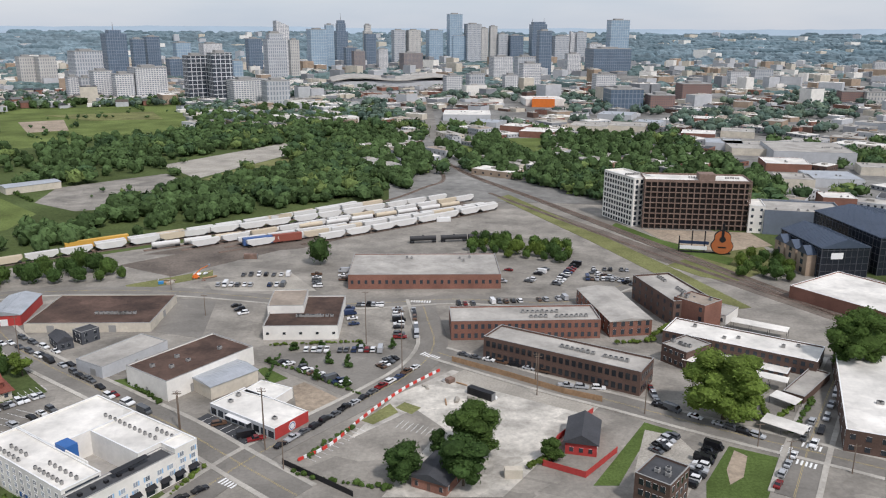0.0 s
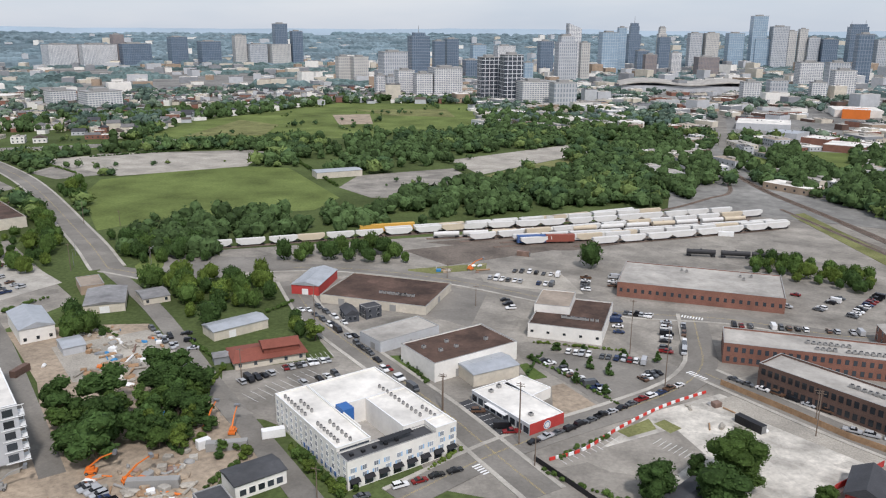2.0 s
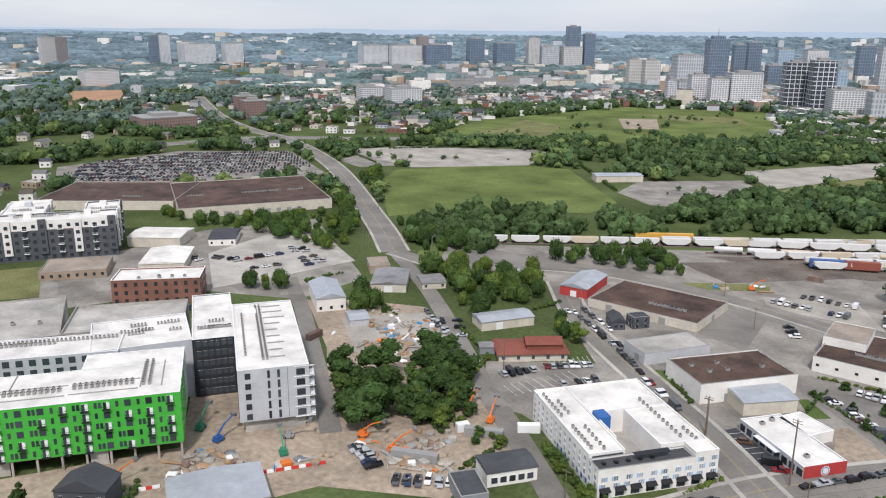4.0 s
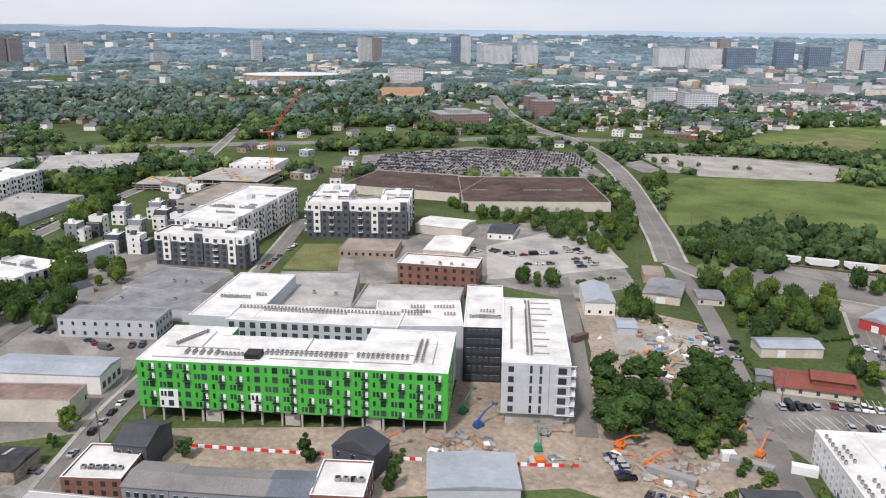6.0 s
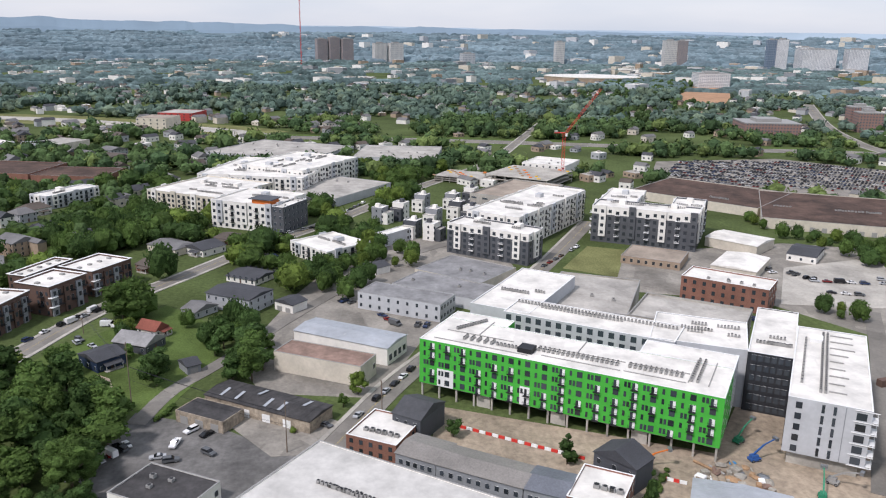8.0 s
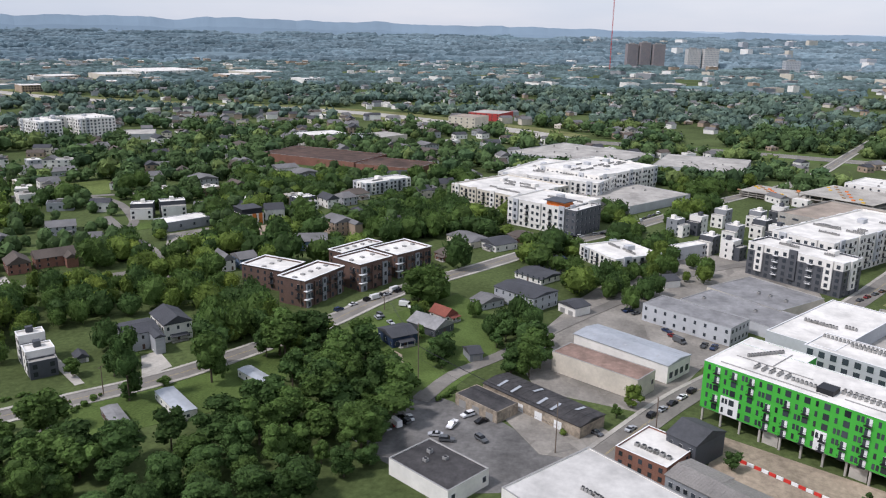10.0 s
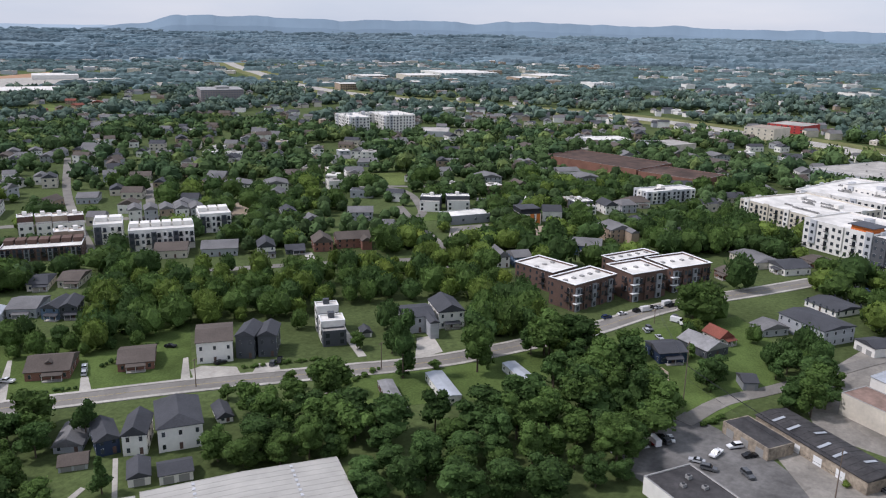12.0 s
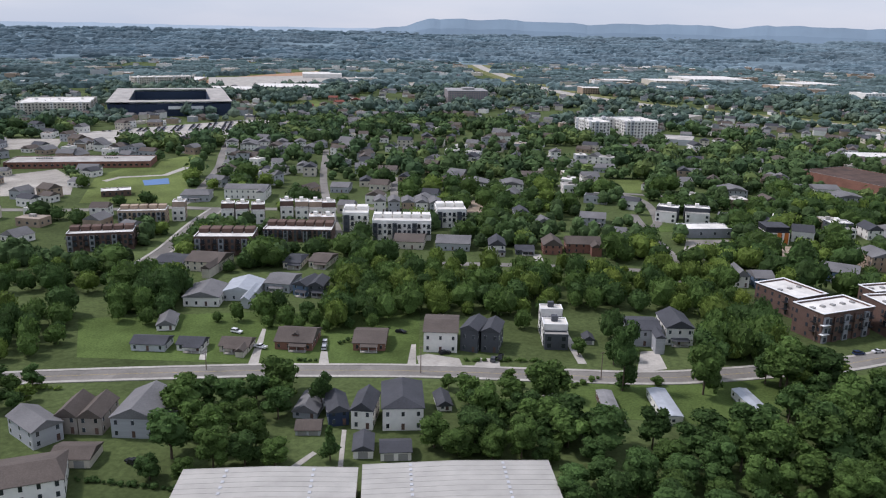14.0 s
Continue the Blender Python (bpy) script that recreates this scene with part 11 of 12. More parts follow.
bare_frame(-619.9, 159.4, 54.2, 54.2, 9.0, 51.7, "raw concrete frame of a new building with stacks of formwork")
bare_frame(-638.4, 109.3, 40.7, 32.7, 5.0, 57.7, "concrete podium of a new building")
flat_building(-660.9, 188.9, 38.7, 38.7, 11.0, 54.9, "white office block with a flat roof", WHITE, ROOFWHITE, 3, "f7", (1.5,1.5), parapet=0.5, units=3)
reservoir(-1939, 648, 118, 86, 12, 72)
guitar_sign(153.8, 421.0, -12, 17)
flat_building(353.9, 770.0, 72.8, 72.8, 10.0, -11.6, "long pale warehouse with a grey flat roof", LGREY, ROOFGREY, 1, "", parapet=0.4, units=8)
flat_building(32.6, 1107.3, 64.1, 64.1, 8.0, -2.2, "pale warehouse with a white roof", LGREY, ROOFWHITE, parapet=0.4, units=4)
flat_building(163.9, 1330.3, 64.5, 64.5, 10.0, 2.6, "white depot with an orange front", WHITE, ROOFWHITE, parapet=0.4, units=4)
flat_building(181.1, 983.0, 45.7, 45.7, 7.0, -17.9, "low pale workshop with a flat roof", CREAM, ROOFGREY, parapet=0.3, units=3)
flat_building(111.9, 923.0, 39.7, 39.7, 7.0, -18.6, "low brick workshop with a white roof", BRICK, ROOFWHITE, parapet=0.3, units=3)
flat_building(243.1, 1116.5, 46.9, 46.9, 7.0, -23.0, "low metal shed beside a street", LGREY, METALROOF, parapet=0.3, units=3)
flat_building(227.4, 984.2, 45.2, 45.2, 7.0, -18.2, "low pale workshop with a flat roof", CREAM, ROOFGREY, parapet=0.3, units=3)
flat_building(292.5, 910.2, 36.9, 36.9, 7.0, -19.5, "low brick workshop with a white roof", BRICK, ROOFWHITE, parapet=0.3, units=3)
flat_building(295.3, 834.2, 37.2, 37.2, 7.0, -16.0, "low metal shed beside a street", LGREY, METALROOF, parapet=0.3, units=3)
flat_building(318.4, 805.0, 57.2, 57.2, 7.0, -8.8, "low pale workshop with a flat roof", CREAM, ROOFGREY, parapet=0.3, units=3)
flat_building(305.6, 704.2, 37.6, 37.6, 7.0, -11.0, "low brick workshop with a white roof", BRICK, ROOFWHITE, parapet=0.3, units=3)
flat_building(313.4, 633.1, 39.5, 39.5, 7.0, -8.3, "low metal shed beside a street", LGREY, METALROOF, parapet=0.3, units=3)
flat_building(374.2, 680.5, 26.4, 26.4, 7.0, -15.5, "low pale workshop with a flat roof", CREAM, ROOFGREY, parapet=0.3, units=3)
flat_building(346.4, 1065.8, 34.4, 34.4, 7.0, -30.1, "low brick workshop with a white roof", BRICK, ROOFWHITE, parapet=0.3, units=3)
flat_building(263.9, 1019.1, 33.6, 33.6, 7.0, -28.0, "low metal shed beside a street", LGREY, METALROOF, parapet=0.3, units=3)
flat_building(344.3, 928.8, 37.0, 37.0, 7.0, -20.3, "low pale workshop with a flat roof", CREAM, ROOFGREY, parapet=0.3, units=3)
flat_building(89.1, 971.3, 30.1, 30.1, 7.0, -29.0, "low brick workshop with a white roof", BRICK, ROOFWHITE, parapet=0.3, units=3)
flat_building(57.1, 1013.5, 36.2, 36.2, 7.0, -25.5, "low metal shed beside a street", LGREY, METALROOF, parapet=0.3, units=3)
flat_building(280.3, 626.5, 27.9, 27.9, 7.0, -12.2, "low pale workshop with a flat roof", CREAM, ROOFGREY, parapet=0.3, units=3)
flat_building(279.2, 551.5, 22.1, 22.1, 7.0, -12.3, "low brick workshop with a white roof", BRICK, ROOFWHITE, parapet=0.3, units=3)
flat_building(-1431.5, 1169.6, 47.3, 47.3, 7.0, 10.8, "low pale school block with a flat roof", CREAM, ROOFWHITE, parapet=0.3)
flat_building(-1223.4, 1058.0, 55.9, 55.9, 7.0, 19.0, "low pale school block with a flat roof", CREAM, ROOFWHITE, parapet=0.3)
flat_building(-1418.3, 1093.0, 56.3, 56.3, 7.0, 16.6, "low pale school block with a flat roof", CREAM, ROOFWHITE, parapet=0.3)
flat_building(-1105.8, 1204.6, 51.7, 51.7, 7.0, 16.4, "low pale school block with a flat roof", CREAM, ROOFWHITE, parapet=0.3)

# single trees
tree(9.4, 204.5, 18.0, 9.1, 0, detail=3)
tree(5.8, 190.3, 14.6, 6.8, 1, detail=3)
tree(-10.9, 192.5, 11.9, 5.6, 1, detail=3)
tree(89.8, 229.0, 24.5, 13.2, 2, detail=3)
tree(-64.9, 399.7, 14.8, 6.6, 1)
tree(149.1, 262.7, 26.4, 11.8, 0, detail=3)
tree(31.4, 202.8, 7.7, 3.3, 0)
tree(-1.2, 205.7, 8.8, 2.9, 1)
tree(-51.2, 268.4, 3.8, 1.5, 1, kind="cone")
tree(-44.0, 256.1, 6.2, 1.5, 1, kind="cone")
tree(-42.2, 271.9, 5.3, 1.5, 1, kind="cone")
tree(-34.7, 268.5, 5.6, 1.5, 1, kind="cone")
tree(-33.2, 251.9, 4.9, 1.4, 1, kind="cone")
tree(-19.4, 285.9, 4.6, 1.6, 1, kind="cone")
tree(-57.5, 284.4, 3.9, 1.6, 1, kind="cone")
tree(-47.4, 288.3, 2.7, 1.6, 1, kind="cone")
tree(-32.1, 287.3, 3.2, 1.6, 1, kind="cone")
tree(-64.3, 271.7, 2.7, 1.6, 1, kind="cone")
grove([(14.4, 420.3), (68.3, 401.5), (69.9, 432.8), (18.7, 452.0)], 6, 6, 8, 41)
grove([(147.8, 382.6), (171.8, 371.8), (185.6, 411.6), (163.0, 416.8)], 7, 6, 9, 42)
grove([(136.2, 246.6), (145.9, 246.7), (160.8, 275.4), (152.3, 275.3)], 7, 6, 9, 43)
grove([(-227.2, 350.8), (-155.9, 371.5), (-169.5, 396.3), (-203.2, 380.4)], 9, 7, 11, 44, leaves=(0, 1))
grove([(-239.5, 283.7), (-253.7, 306.4), (-235.0, 315.0), (-223.8, 325.0), (-193.9, 310.6), (-187.3, 293.6), (-192.7, 284.1), (-219.6, 279.0)], 8.5, 7, 11, 45, leaves=(0, 2, 2, 1))
grove([(-152.6, 166.3), (-184.1, 205.8), (-179.2, 214.4), (-161.3, 205.2), (-146.6, 186.1), (-145.7, 171.1)], 7, 8, 12, 46, leaves=(1, 1, 0))
grove([(-170.2, 272.6), (-159.9, 278.4), (-146.1, 259.3), (-154.1, 254.4)], 6, 7, 9, 47)
grove([(-168.7, 227.2), (-149.4, 236.6), (-147.0, 225.8), (-158.8, 210.6), (-164.1, 214.6)], 5, 2.5, 4, 48)
grove([(-175.1, 247.2), (-171.8, 257.8), (-163.3, 246.2), (-168.4, 239.0)], 6, 6, 9, 49, leaves=(1,))
grove([(-173.0, 146.7), (-190.2, 162.6), (-192.0, 176.5), (-179.7, 187.0), (-160.6, 169.3), (-162.1, 155.7)], 7.5, 10, 14, 50, leaves=(1, 1, 0), detail=3)
grove([(-158.8, 170.5), (-172.8, 188.0), (-169.3, 196.6), (-154.0, 196.3), (-139.7, 179.3), (-144.3, 166.4)], 5.5, 4, 8.5, 51, leaves=(1, 0, 2))
grove([(-249.1, 224.4), (-259.7, 238.5), (-241.4, 244.4), (-231.3, 232.7)], 7, 6, 9, 52)
grove([(-308.4, 211.7), (-318.5, 225.6), (-295.7, 239.4), (-280.8, 225.7)], 7, 6, 9, 53)
grove([(-117.8, 184.6), (-116.4, 187.7), (-89.5, 168.0), (-89.5, 162.9)], 3, 1.5, 3.5, 55, leaves=(0, 2))
grove([(-510.0, 272.4), (-513.2, 303.5), (-463.4, 302.4), (-408.6, 317.0), (-395.7, 349.7), (-407.7, 379.5), (-372.2, 353.9), (-321.7, 286.9), (-343.4, 283.7), (-394.7, 283.6), (-433.3, 268.6)], 8, 6, 10, 56)
grove([(-471.0, 413.6), (-484.9, 440.7), (-388.8, 367.4), (-377.6, 340.3)], 8, 7, 10, 57)
grove([(-351.2, 355.6), (-327.6, 356.0), (-310.7, 376.3), (-278.1, 367.0), (-257.8, 339.4), (-283.3, 318.2), (-302.6, 324.9)], 8, 7, 11, 58, leaves=(1, 1, 0))
tree(-255.9, 290.6, 12.0, 6.7, 0)
grove([(-236.8, 282.9), (-242.8, 308.7), (-230.7, 324.5), (-198.6, 283.2), (-196.9, 256.9), (-212.1, 260.9)], 10, 6, 11, 59, leaves=(0, 2, 1))
grove([(-479.4, 455.2), (-485.4, 484.7), (-453.8, 458.2), (-411.2, 403.0), (-433.4, 414.9)], 9, 6, 9, 60)
grove([(-249.2, 227.5), (-266.9, 249.3), (-261.6, 262.4), (-243.5, 247.6), (-241.3, 234.9)], 7, 6, 9, 62)
grove([(-369.0, -27.9), (-408.3, -24.5), (-396.5, -11.1), (-362.5, -11.9)], 8, 8, 11, 63)
grove([(-460.6, -9.9), (-513.5, -4.4), (-489.0, 7.7), (-429.4, 9.1), (-472.6, 25.5), (-421.3, 29.2), (-429.5, 47.6), (-395.0, 41.2), (-394.8, 24.9), (-407.6, 9.8), (-412.6, -2.3)], 8, 7, 11, 64)
grove([(-359.1, -3.5), (-405.2, -0.8), (-404.8, 16.8), (-362.1, 15.6), (-345.2, 5.2)], 8, 7, 10, 65)
grove([(-669.4, 23.0), (-764.2, 34.3), (-751.5, 99.7), (-650.1, 97.2), (-630.3, 59.5), (-613.7, 41.4)], 9, 7, 11, 66)
grove([(-311.8, -39.5), (-332.2, -41.1), (-323.5, -30.1), (-306.5, -26.7)], 7, 7, 10, 67)
tree(-215.1, 34.9, 6.2, 2.7, 1)
tree(-195.5, 64.9, 9.7, 3.0, 1, kind="cone")
tree(-171.0, 80.2, 12.0, 2.0, 1, kind="cone")
grove([(-279.5, -118.9), (-275.1, -109.3), (-275.4, -97.5), (-255.7, -78.8), (-234.6, -65.0), (-217.3, -62.7), (-211.9, -72.7), (-208.8, -82.4), (-197.1, -88.4), (-199.0, -103.8), (-270.7, -128.5)], 9, 11, 15, 68, detail=3, leaves=(0, 1, 1))
tree(-328.4, -88.0, 18.3, 9.8, 0, detail=3)
grove([(-302.0, -49.7), (-318.5, -39.9), (-279.3, -22.8), (-258.6, -22.8), (-263.5, -36.9), (-278.1, -44.2)], 7, 9, 13, 69, leaves=(0, 1))
grove([(-258.3, -20.1), (-263.3, -6.4), (-248.7, 8.5), (-231.5, 6.5), (-235.0, 0.2), (-247.9, -11.6)], 7, 5, 8, 70, leaves=(2, 0))
tree(-386.0, -83.2, 19.1, 7.8, 1)
tree(-360.8, -19.0, 14.7, 8.7, 2)
grove([(-356.8, -9.3), (-402.4, -8.0), (-407.7, 13.0), (-360.6, 11.3)], 7, 8, 11, 71, leaves=(1, 0))
tree(-267.3, -64.6, 11.3, 4.4, 1)
grove([(-165.6, -150.3), (-174.2, -145.1), (-180.5, -131.8), (-187.4, -118.1), (-207.7, -118.6), (-218.3, -107.9), (-251.7, -111.1), (-264.2, -94.1), (-237.2, -67.5), (-221.8, -61.0), (-202.9, -68.9), (-185.4, -63.7), (-156.2, -88.9), (-134.1, -121.2)], 8.5, 10, 14, 72, detail=3, leaves=(0, 1, 1, 0, 1))
grove([(-61.5, -205.6), (-75.8, -221.8), (-89.7, -230.7), (-101.5, -229.6), (-92.2, -208.3), (-96.4, -191.8), (-89.8, -181.8), (-67.5, -187.1), (-58.2, -196.7)], 8, 10, 14, 73, detail=3, leaves=(0, 0, 0, 1))
grove([(-95.1, -211.8), (-107.0, -227.8), (-116.1, -222.5), (-107.8, -205.5), (-99.2, -201.2)], 8, 9, 12, 74, leaves=(1, 0))
tree(-118.3, -205.4, 13.6, 3.7, 1, detail=3)
tree(-104.2, -176.7, 11.1, 2.9, 1, kind="cone")
tree(-90.1, -246.8, 7.0, 2.4, 1)
tree(-161.2, -192.4, 6.2, 2.9, 0)
grove([(-146.7, -187.7), (-164.4, -177.7), (-188.6, -183.5), (-192.4, -175.1), (-150.7, -136.5), (-138.1, -149.3), (-128.6, -165.1), (-143.3, -169.5)], 8.5, 9, 13, 75, detail=3, leaves=(0, 1, 0))
grove([(-99.8, -359.9), (-113.7, -374.0), (-130.1, -365.4), (-118.0, -322.9), (-100.4, -311.5), (-86.9, -319.6)], 9, 9, 13, 76, leaves=(1, 1, 0))
grove([(-147.5, -309.7), (-165.5, -282.2), (-204.6, -325.1), (-227.5, -294.4), (-248.5, -257.6), (-273.3, -249.9), (-220.3, -203.8), (-213.7, -219.2), (-230.0, -245.7), (-195.0, -253.1), (-162.6, -255.3), (-158.5, -270.8), (-138.1, -288.1)], 10.5, 9, 13, 77, leaves=(0, 1, 0, 2))
grove([(-267.6, -162.9), (-304.7, -172.5), (-304.3, -158.7), (-284.8, -134.0), (-277.3, -114.3), (-258.8, -113.1), (-254.1, -127.5), (-239.9, -141.7), (-240.8, -150.7)], 8.5, 9, 13, 78, leaves=(0, 2, 0, 1))
tree(-333.8, -85.5, 16.1, 10.4, 0, detail=3)
grove([(-292.9, -257.4), (-342.9, -199.9), (-294.5, -168.4), (-283.9, -200.1), (-256.2, -220.0)], 9, 9, 13, 79, leaves=(2, 0, 1))
tree(-262.1, -61.7, 13.1, 5.0, 1)
tree(-221.7, -150.4, 3.7, 2.5, 0)
grove([(-215.4, -171.1), (-249.7, -192.9), (-237.5, -169.8), (-209.2, -153.8)], 8, 9, 12, 80, leaves=(1, 0))
tree(-228.8, -136.3, 23.1, 6.8, 0, detail=3)
grove([(-35.2, -260.8), (-45.4, -262.8), (-49.4, -280.9), (-33.4, -287.3)], 7, 7, 9, 81)
grove([(-54.0, -360.0), (-75.6, -348.5), (-69.7, -317.1), (-55.2, -306.9), (-44.3, -308.6)], 9, 9, 12, 82)
grove([(-60.0, -392.1), (-122.8, -336.9), (-132.2, -360.9), (-89.5, -414.1), (-67.2, -430.0)], 9, 8, 12, 83)

# woods in the middle distance
far_wood([(-147.7, -473.1), (-215.4, -514.8), (-316.6, -507.0), (-352.9, -419.8), (-302.4, -326.2), (-319.5, -292.7), (-763.3, -703.2), (-654.6, -1035.6), (-389.4, -908.0), (-230.4, -714.2)], 330, 3.5, 6, 84, "dense trees between houses")
far_wood([(-328.7, -301.1), (-410.7, -223.2), (-523.9, -115.7), (-845.8, -198.0), (-827.6, -342.5), (-669.2, -412.5), (-523.7, -481.4)], 330, 3.5, 6, 85, "dense trees between houses")
far_wood([(-352.4, -228.6), (-444.0, -181.1), (-426.6, -103.0), (-483.6, -72.9), (-606.1, -153.5), (-670.0, -268.5), (-602.2, -379.0)], 120, 3.5, 6, 86, "trees round houses")
far_wood([(-602.2, -379.0), (-670.0, -268.5), (-716.7, -149.1), (-819.5, -146.2), (-794.2, -316.5), (-741.7, -462.9)], 130, 4, 6.5, 87, "belt of trees before the motorway")
far_wood([(-1207.9, 171.4), (-1363.1, 408.2), (-1966.0, 712.8), (-1858.8, 882.0), (-1362.2, 690.1), (-999.8, 501.4), (-889.4, 275.9), (-842.6, 213.8), (-871.5, 124.1)], 420, 4, 7, 88, "wooded hillside")
grove([(-134.4, 172.4), (-126.2, 181.8), (-117.6, 182.5), (-120.9, 174.1), (-130.3, 168.4)], 4, 2, 4, 90)
grove([(-111.8, 177.2), (-110.7, 181.7), (-86.3, 168.2), (-88.9, 163.5)], 3, 2, 4, 91)
grove([(-140.1, -292.0), (-147.6, -290.6), (-168.4, -264.0), (-163.7, -257.0), (-137.3, -280.4)], 7, 6, 9, 92)
grove([(-113.2, -318.6), (-136.7, -301.4), (-130.9, -289.6), (-111.0, -309.3)], 8, 5, 8, 93)
grove([(-222.3, -190.4), (-236.2, -188.1), (-220.2, -171.3), (-214.8, -181.8)], 7, 5, 8, 94)
grove([(-324.0, -90.4), (-314.1, -81.8), (-288.6, -71.8), (-281.5, -74.5)], 7, 5, 8, 95)
grove([(-317.0, -68.4), (-319.9, -53.0), (-297.9, -49.9), (-287.2, -60.0)], 8, 5, 8, 96)
far_wood([(-115.6, -419.9), (-152.2, -431.5), (-188.5, -407.0), (-220.4, -371.3), (-244.8, -386.8), (-308.1, -282.1), (-359.4, -329.6), (-323.2, -384.7), (-259.1, -417.1), (-203.6, -437.8), (-134.4, -480.3)], 80, 3.5, 6, 97, "trees in front of townhouses")
far_wood([(-69.2, -440.5), (-141.4, -377.0), (-209.0, -341.1), (-217.4, -354.7), (-142.8, -388.2), (-73.5, -463.2)], 60, 3.5, 5.5, 98, "trees between gardens")
grove([(-99.9, -360.2), (-125.1, -352.5), (-117.0, -324.3), (-104.7, -323.3), (-90.3, -330.2)], 8, 11, 15, 101, leaves=(1, 0, 0))
grove([(-129.6, -311.8), (-146.0, -313.5), (-159.0, -328.6), (-173.6, -301.4), (-187.1, -314.0), (-218.3, -339.2), (-241.4, -331.4), (-264.0, -314.8), (-268.3, -272.6), (-271.7, -252.0), (-253.4, -223.1), (-224.4, -227.8), (-209.8, -250.8), (-192.0, -259.7), (-166.9, -261.7), (-158.4, -282.2), (-145.2, -289.1), (-131.6, -300.8)], 10.6, 9, 13, 102, leaves=(0, 0, 1, 2))
tree(-288.0, -226.0, 13.5, 5.6, 3)
tree(-283.0, -220.0, 9.5, 4.4, 3)
tree(-322.0, -178.0, 9.0, 4.0, 3)
grove([(-270.9, -252.7), (-305.9, -274.5), (-342.1, -283.4), (-367.1, -237.0), (-337.6, -196.6), (-307.4, -170.2), (-294.5, -172.2), (-311.2, -193.1), (-311.7, -208.8), (-288.1, -223.5), (-253.2, -212.9), (-249.0, -227.4)], 11.2, 8.5, 11.5, 103, leaves=(0, 1, 0, 2, 3))
grove([(-271.5, -165.4), (-293.6, -169.7), (-309.1, -161.4), (-296.4, -147.1), (-270.0, -137.9), (-256.4, -148.6), (-258.3, -157.8)], 7, 11, 14, 104, leaves=(1, 0))
tree(-208.9, -155.2, 26.2, 5.9, 1)
tree(-238.9, -141.9, 20.0, 7.4, 1)
tree(-257.2, -123.7, 18.5, 8.0, 0)
tree(-266.5, -115.4, 16.5, 7.7, 1)
tree(-332.6, -85.8, 17.7, 10.3, 0)
tree(-388.5, -185.1, 19.0, 7.6, 1)
tree(-447.5, -195.2, 14.0, 7.2, 0)
tree(-276.9, -63.7, 7.8, 5.5, 1)
grove([(-414.8, -149.9), (-466.5, -159.2), (-534.9, -118.6), (-483.8, -98.6), (-441.3, -110.0), (-423.4, -127.2)], 8, 11, 15, 105, leaves=(1, 0, 1))
grove([(-140.4, -176.1), (-155.5, -175.3), (-163.9, -159.4), (-183.5, -166.9), (-152.3, -138.0), (-130.6, -157.2)], 8, 9, 13, 106, leaves=(0, 1, 1))
grove([(-170.3, -394.9), (-180.2, -390.2), (-187.8, -368.6), (-179.9, -353.8), (-157.4, -362.9)], 8, 9, 12, 107, leaves=(0, 1))

# parked vehicles
car_row(-108.1, 362.7, -77.0, 363.1, 11, 90, "parked in a lot")
car_row(-100.2, 379.3, -77.3, 379.6, 7, 90, "parked in a lot")
car_row(-63.6, 379.7, -60.2, 361.5, 5, 90, "parked in a lot")
car_row(-51.2, 393.0, -48.7, 364.6, 5, 90, "parked in a lot")
car_row(-20.0, 329.9, -17.3, 296.5, 10, 90, "parked in a lot")
car_row(-12.6, 327.6, -10.5, 298.6, 7, 0, "parked along the kerb")
car_row(-37.4, 335.7, -22.8, 334.9, 8, 90, "parked in a lot")
car_row(-41.8, 329.7, -37.3, 311.1, 4, 90, "parked in a lot", colors=["blue","blue","white"])
car_row(-54.8, 283.3, -24.0, 283.6, 13, 90, "parked in a lot")
car_row(-59.1, 271.7, -34.2, 253.1, 11, 75, "parked in a lot")
car_row(-22.8, 268.0, -18.3, 275.6, 4, 80, "parked in a lot")
car_row(-92.3, 333.1, -86.6, 323.4, 3, 90, "parked in a lot", full=1)
car_row(-47.8, 210.7, -10.2, 267.1, 15, 0, "parked along the kerb", full=0.9)
car_row(-73.7, 226.5, -56.0, 214.1, 6, 60, "parked in a lot", full=0.6, z=0.1)
car_row(-169.3, 289.0, -123.2, 254.7, 9, 0, "parked along the kerb")
car_row(-111.8, 242.9, -96.3, 232.1, 3, 0, "parked along the kerb", full=1)
car_row(-167.3, 293.8, -141.1, 276.2, 5, 0, "parked along the kerb")
car_row(29.5, 370.0, 33.7, 388.9, 4, 90, "parked in a lot")
car_row(42.0, 370.2, 52.9, 391.1, 8, 90, "parked in a lot")
car_row(55.3, 365.9, 70.3, 399.4, 10, 90, "parked in a lot", full=0.9)
car_row(72.0, 375.1, 91.1, 372.6, 9, 90, "parked in a lot")
car_row(77.8, 391.4, 94.9, 389.7, 7, 90, "parked in a lot")
car_row(4.2, 336.0, 56.3, 345.1, 18, 90, "parked in a lot", full=0.7)
car_row(7.9, 279.2, 36.2, 264.1, 7, 0, "parked along the kerb")
car_row(42.7, 252.4, 54.1, 250.3, 3, 0, "parked along the kerb")
car_row(72.0, 236.9, 96.2, 217.3, 9, 0, "parked along the kerb")
car_row(71.7, 250.4, 71.8, 239.8, 3, 0, "parked along the kerb")
car_row(62.9, 208.7, 70.2, 217.1, 5, 80, "parked in a lot", full=1)
car_row(67.2, 190.8, 80.4, 210.5, 9, 90, "parked in a lot", full=1)
car_row(91.5, 190.9, 121.0, 232.2, 9, 0, "parked along the kerb")
car_row(134.3, 246.6, 111.2, 212.3, 5, 0, "parked along the kerb")
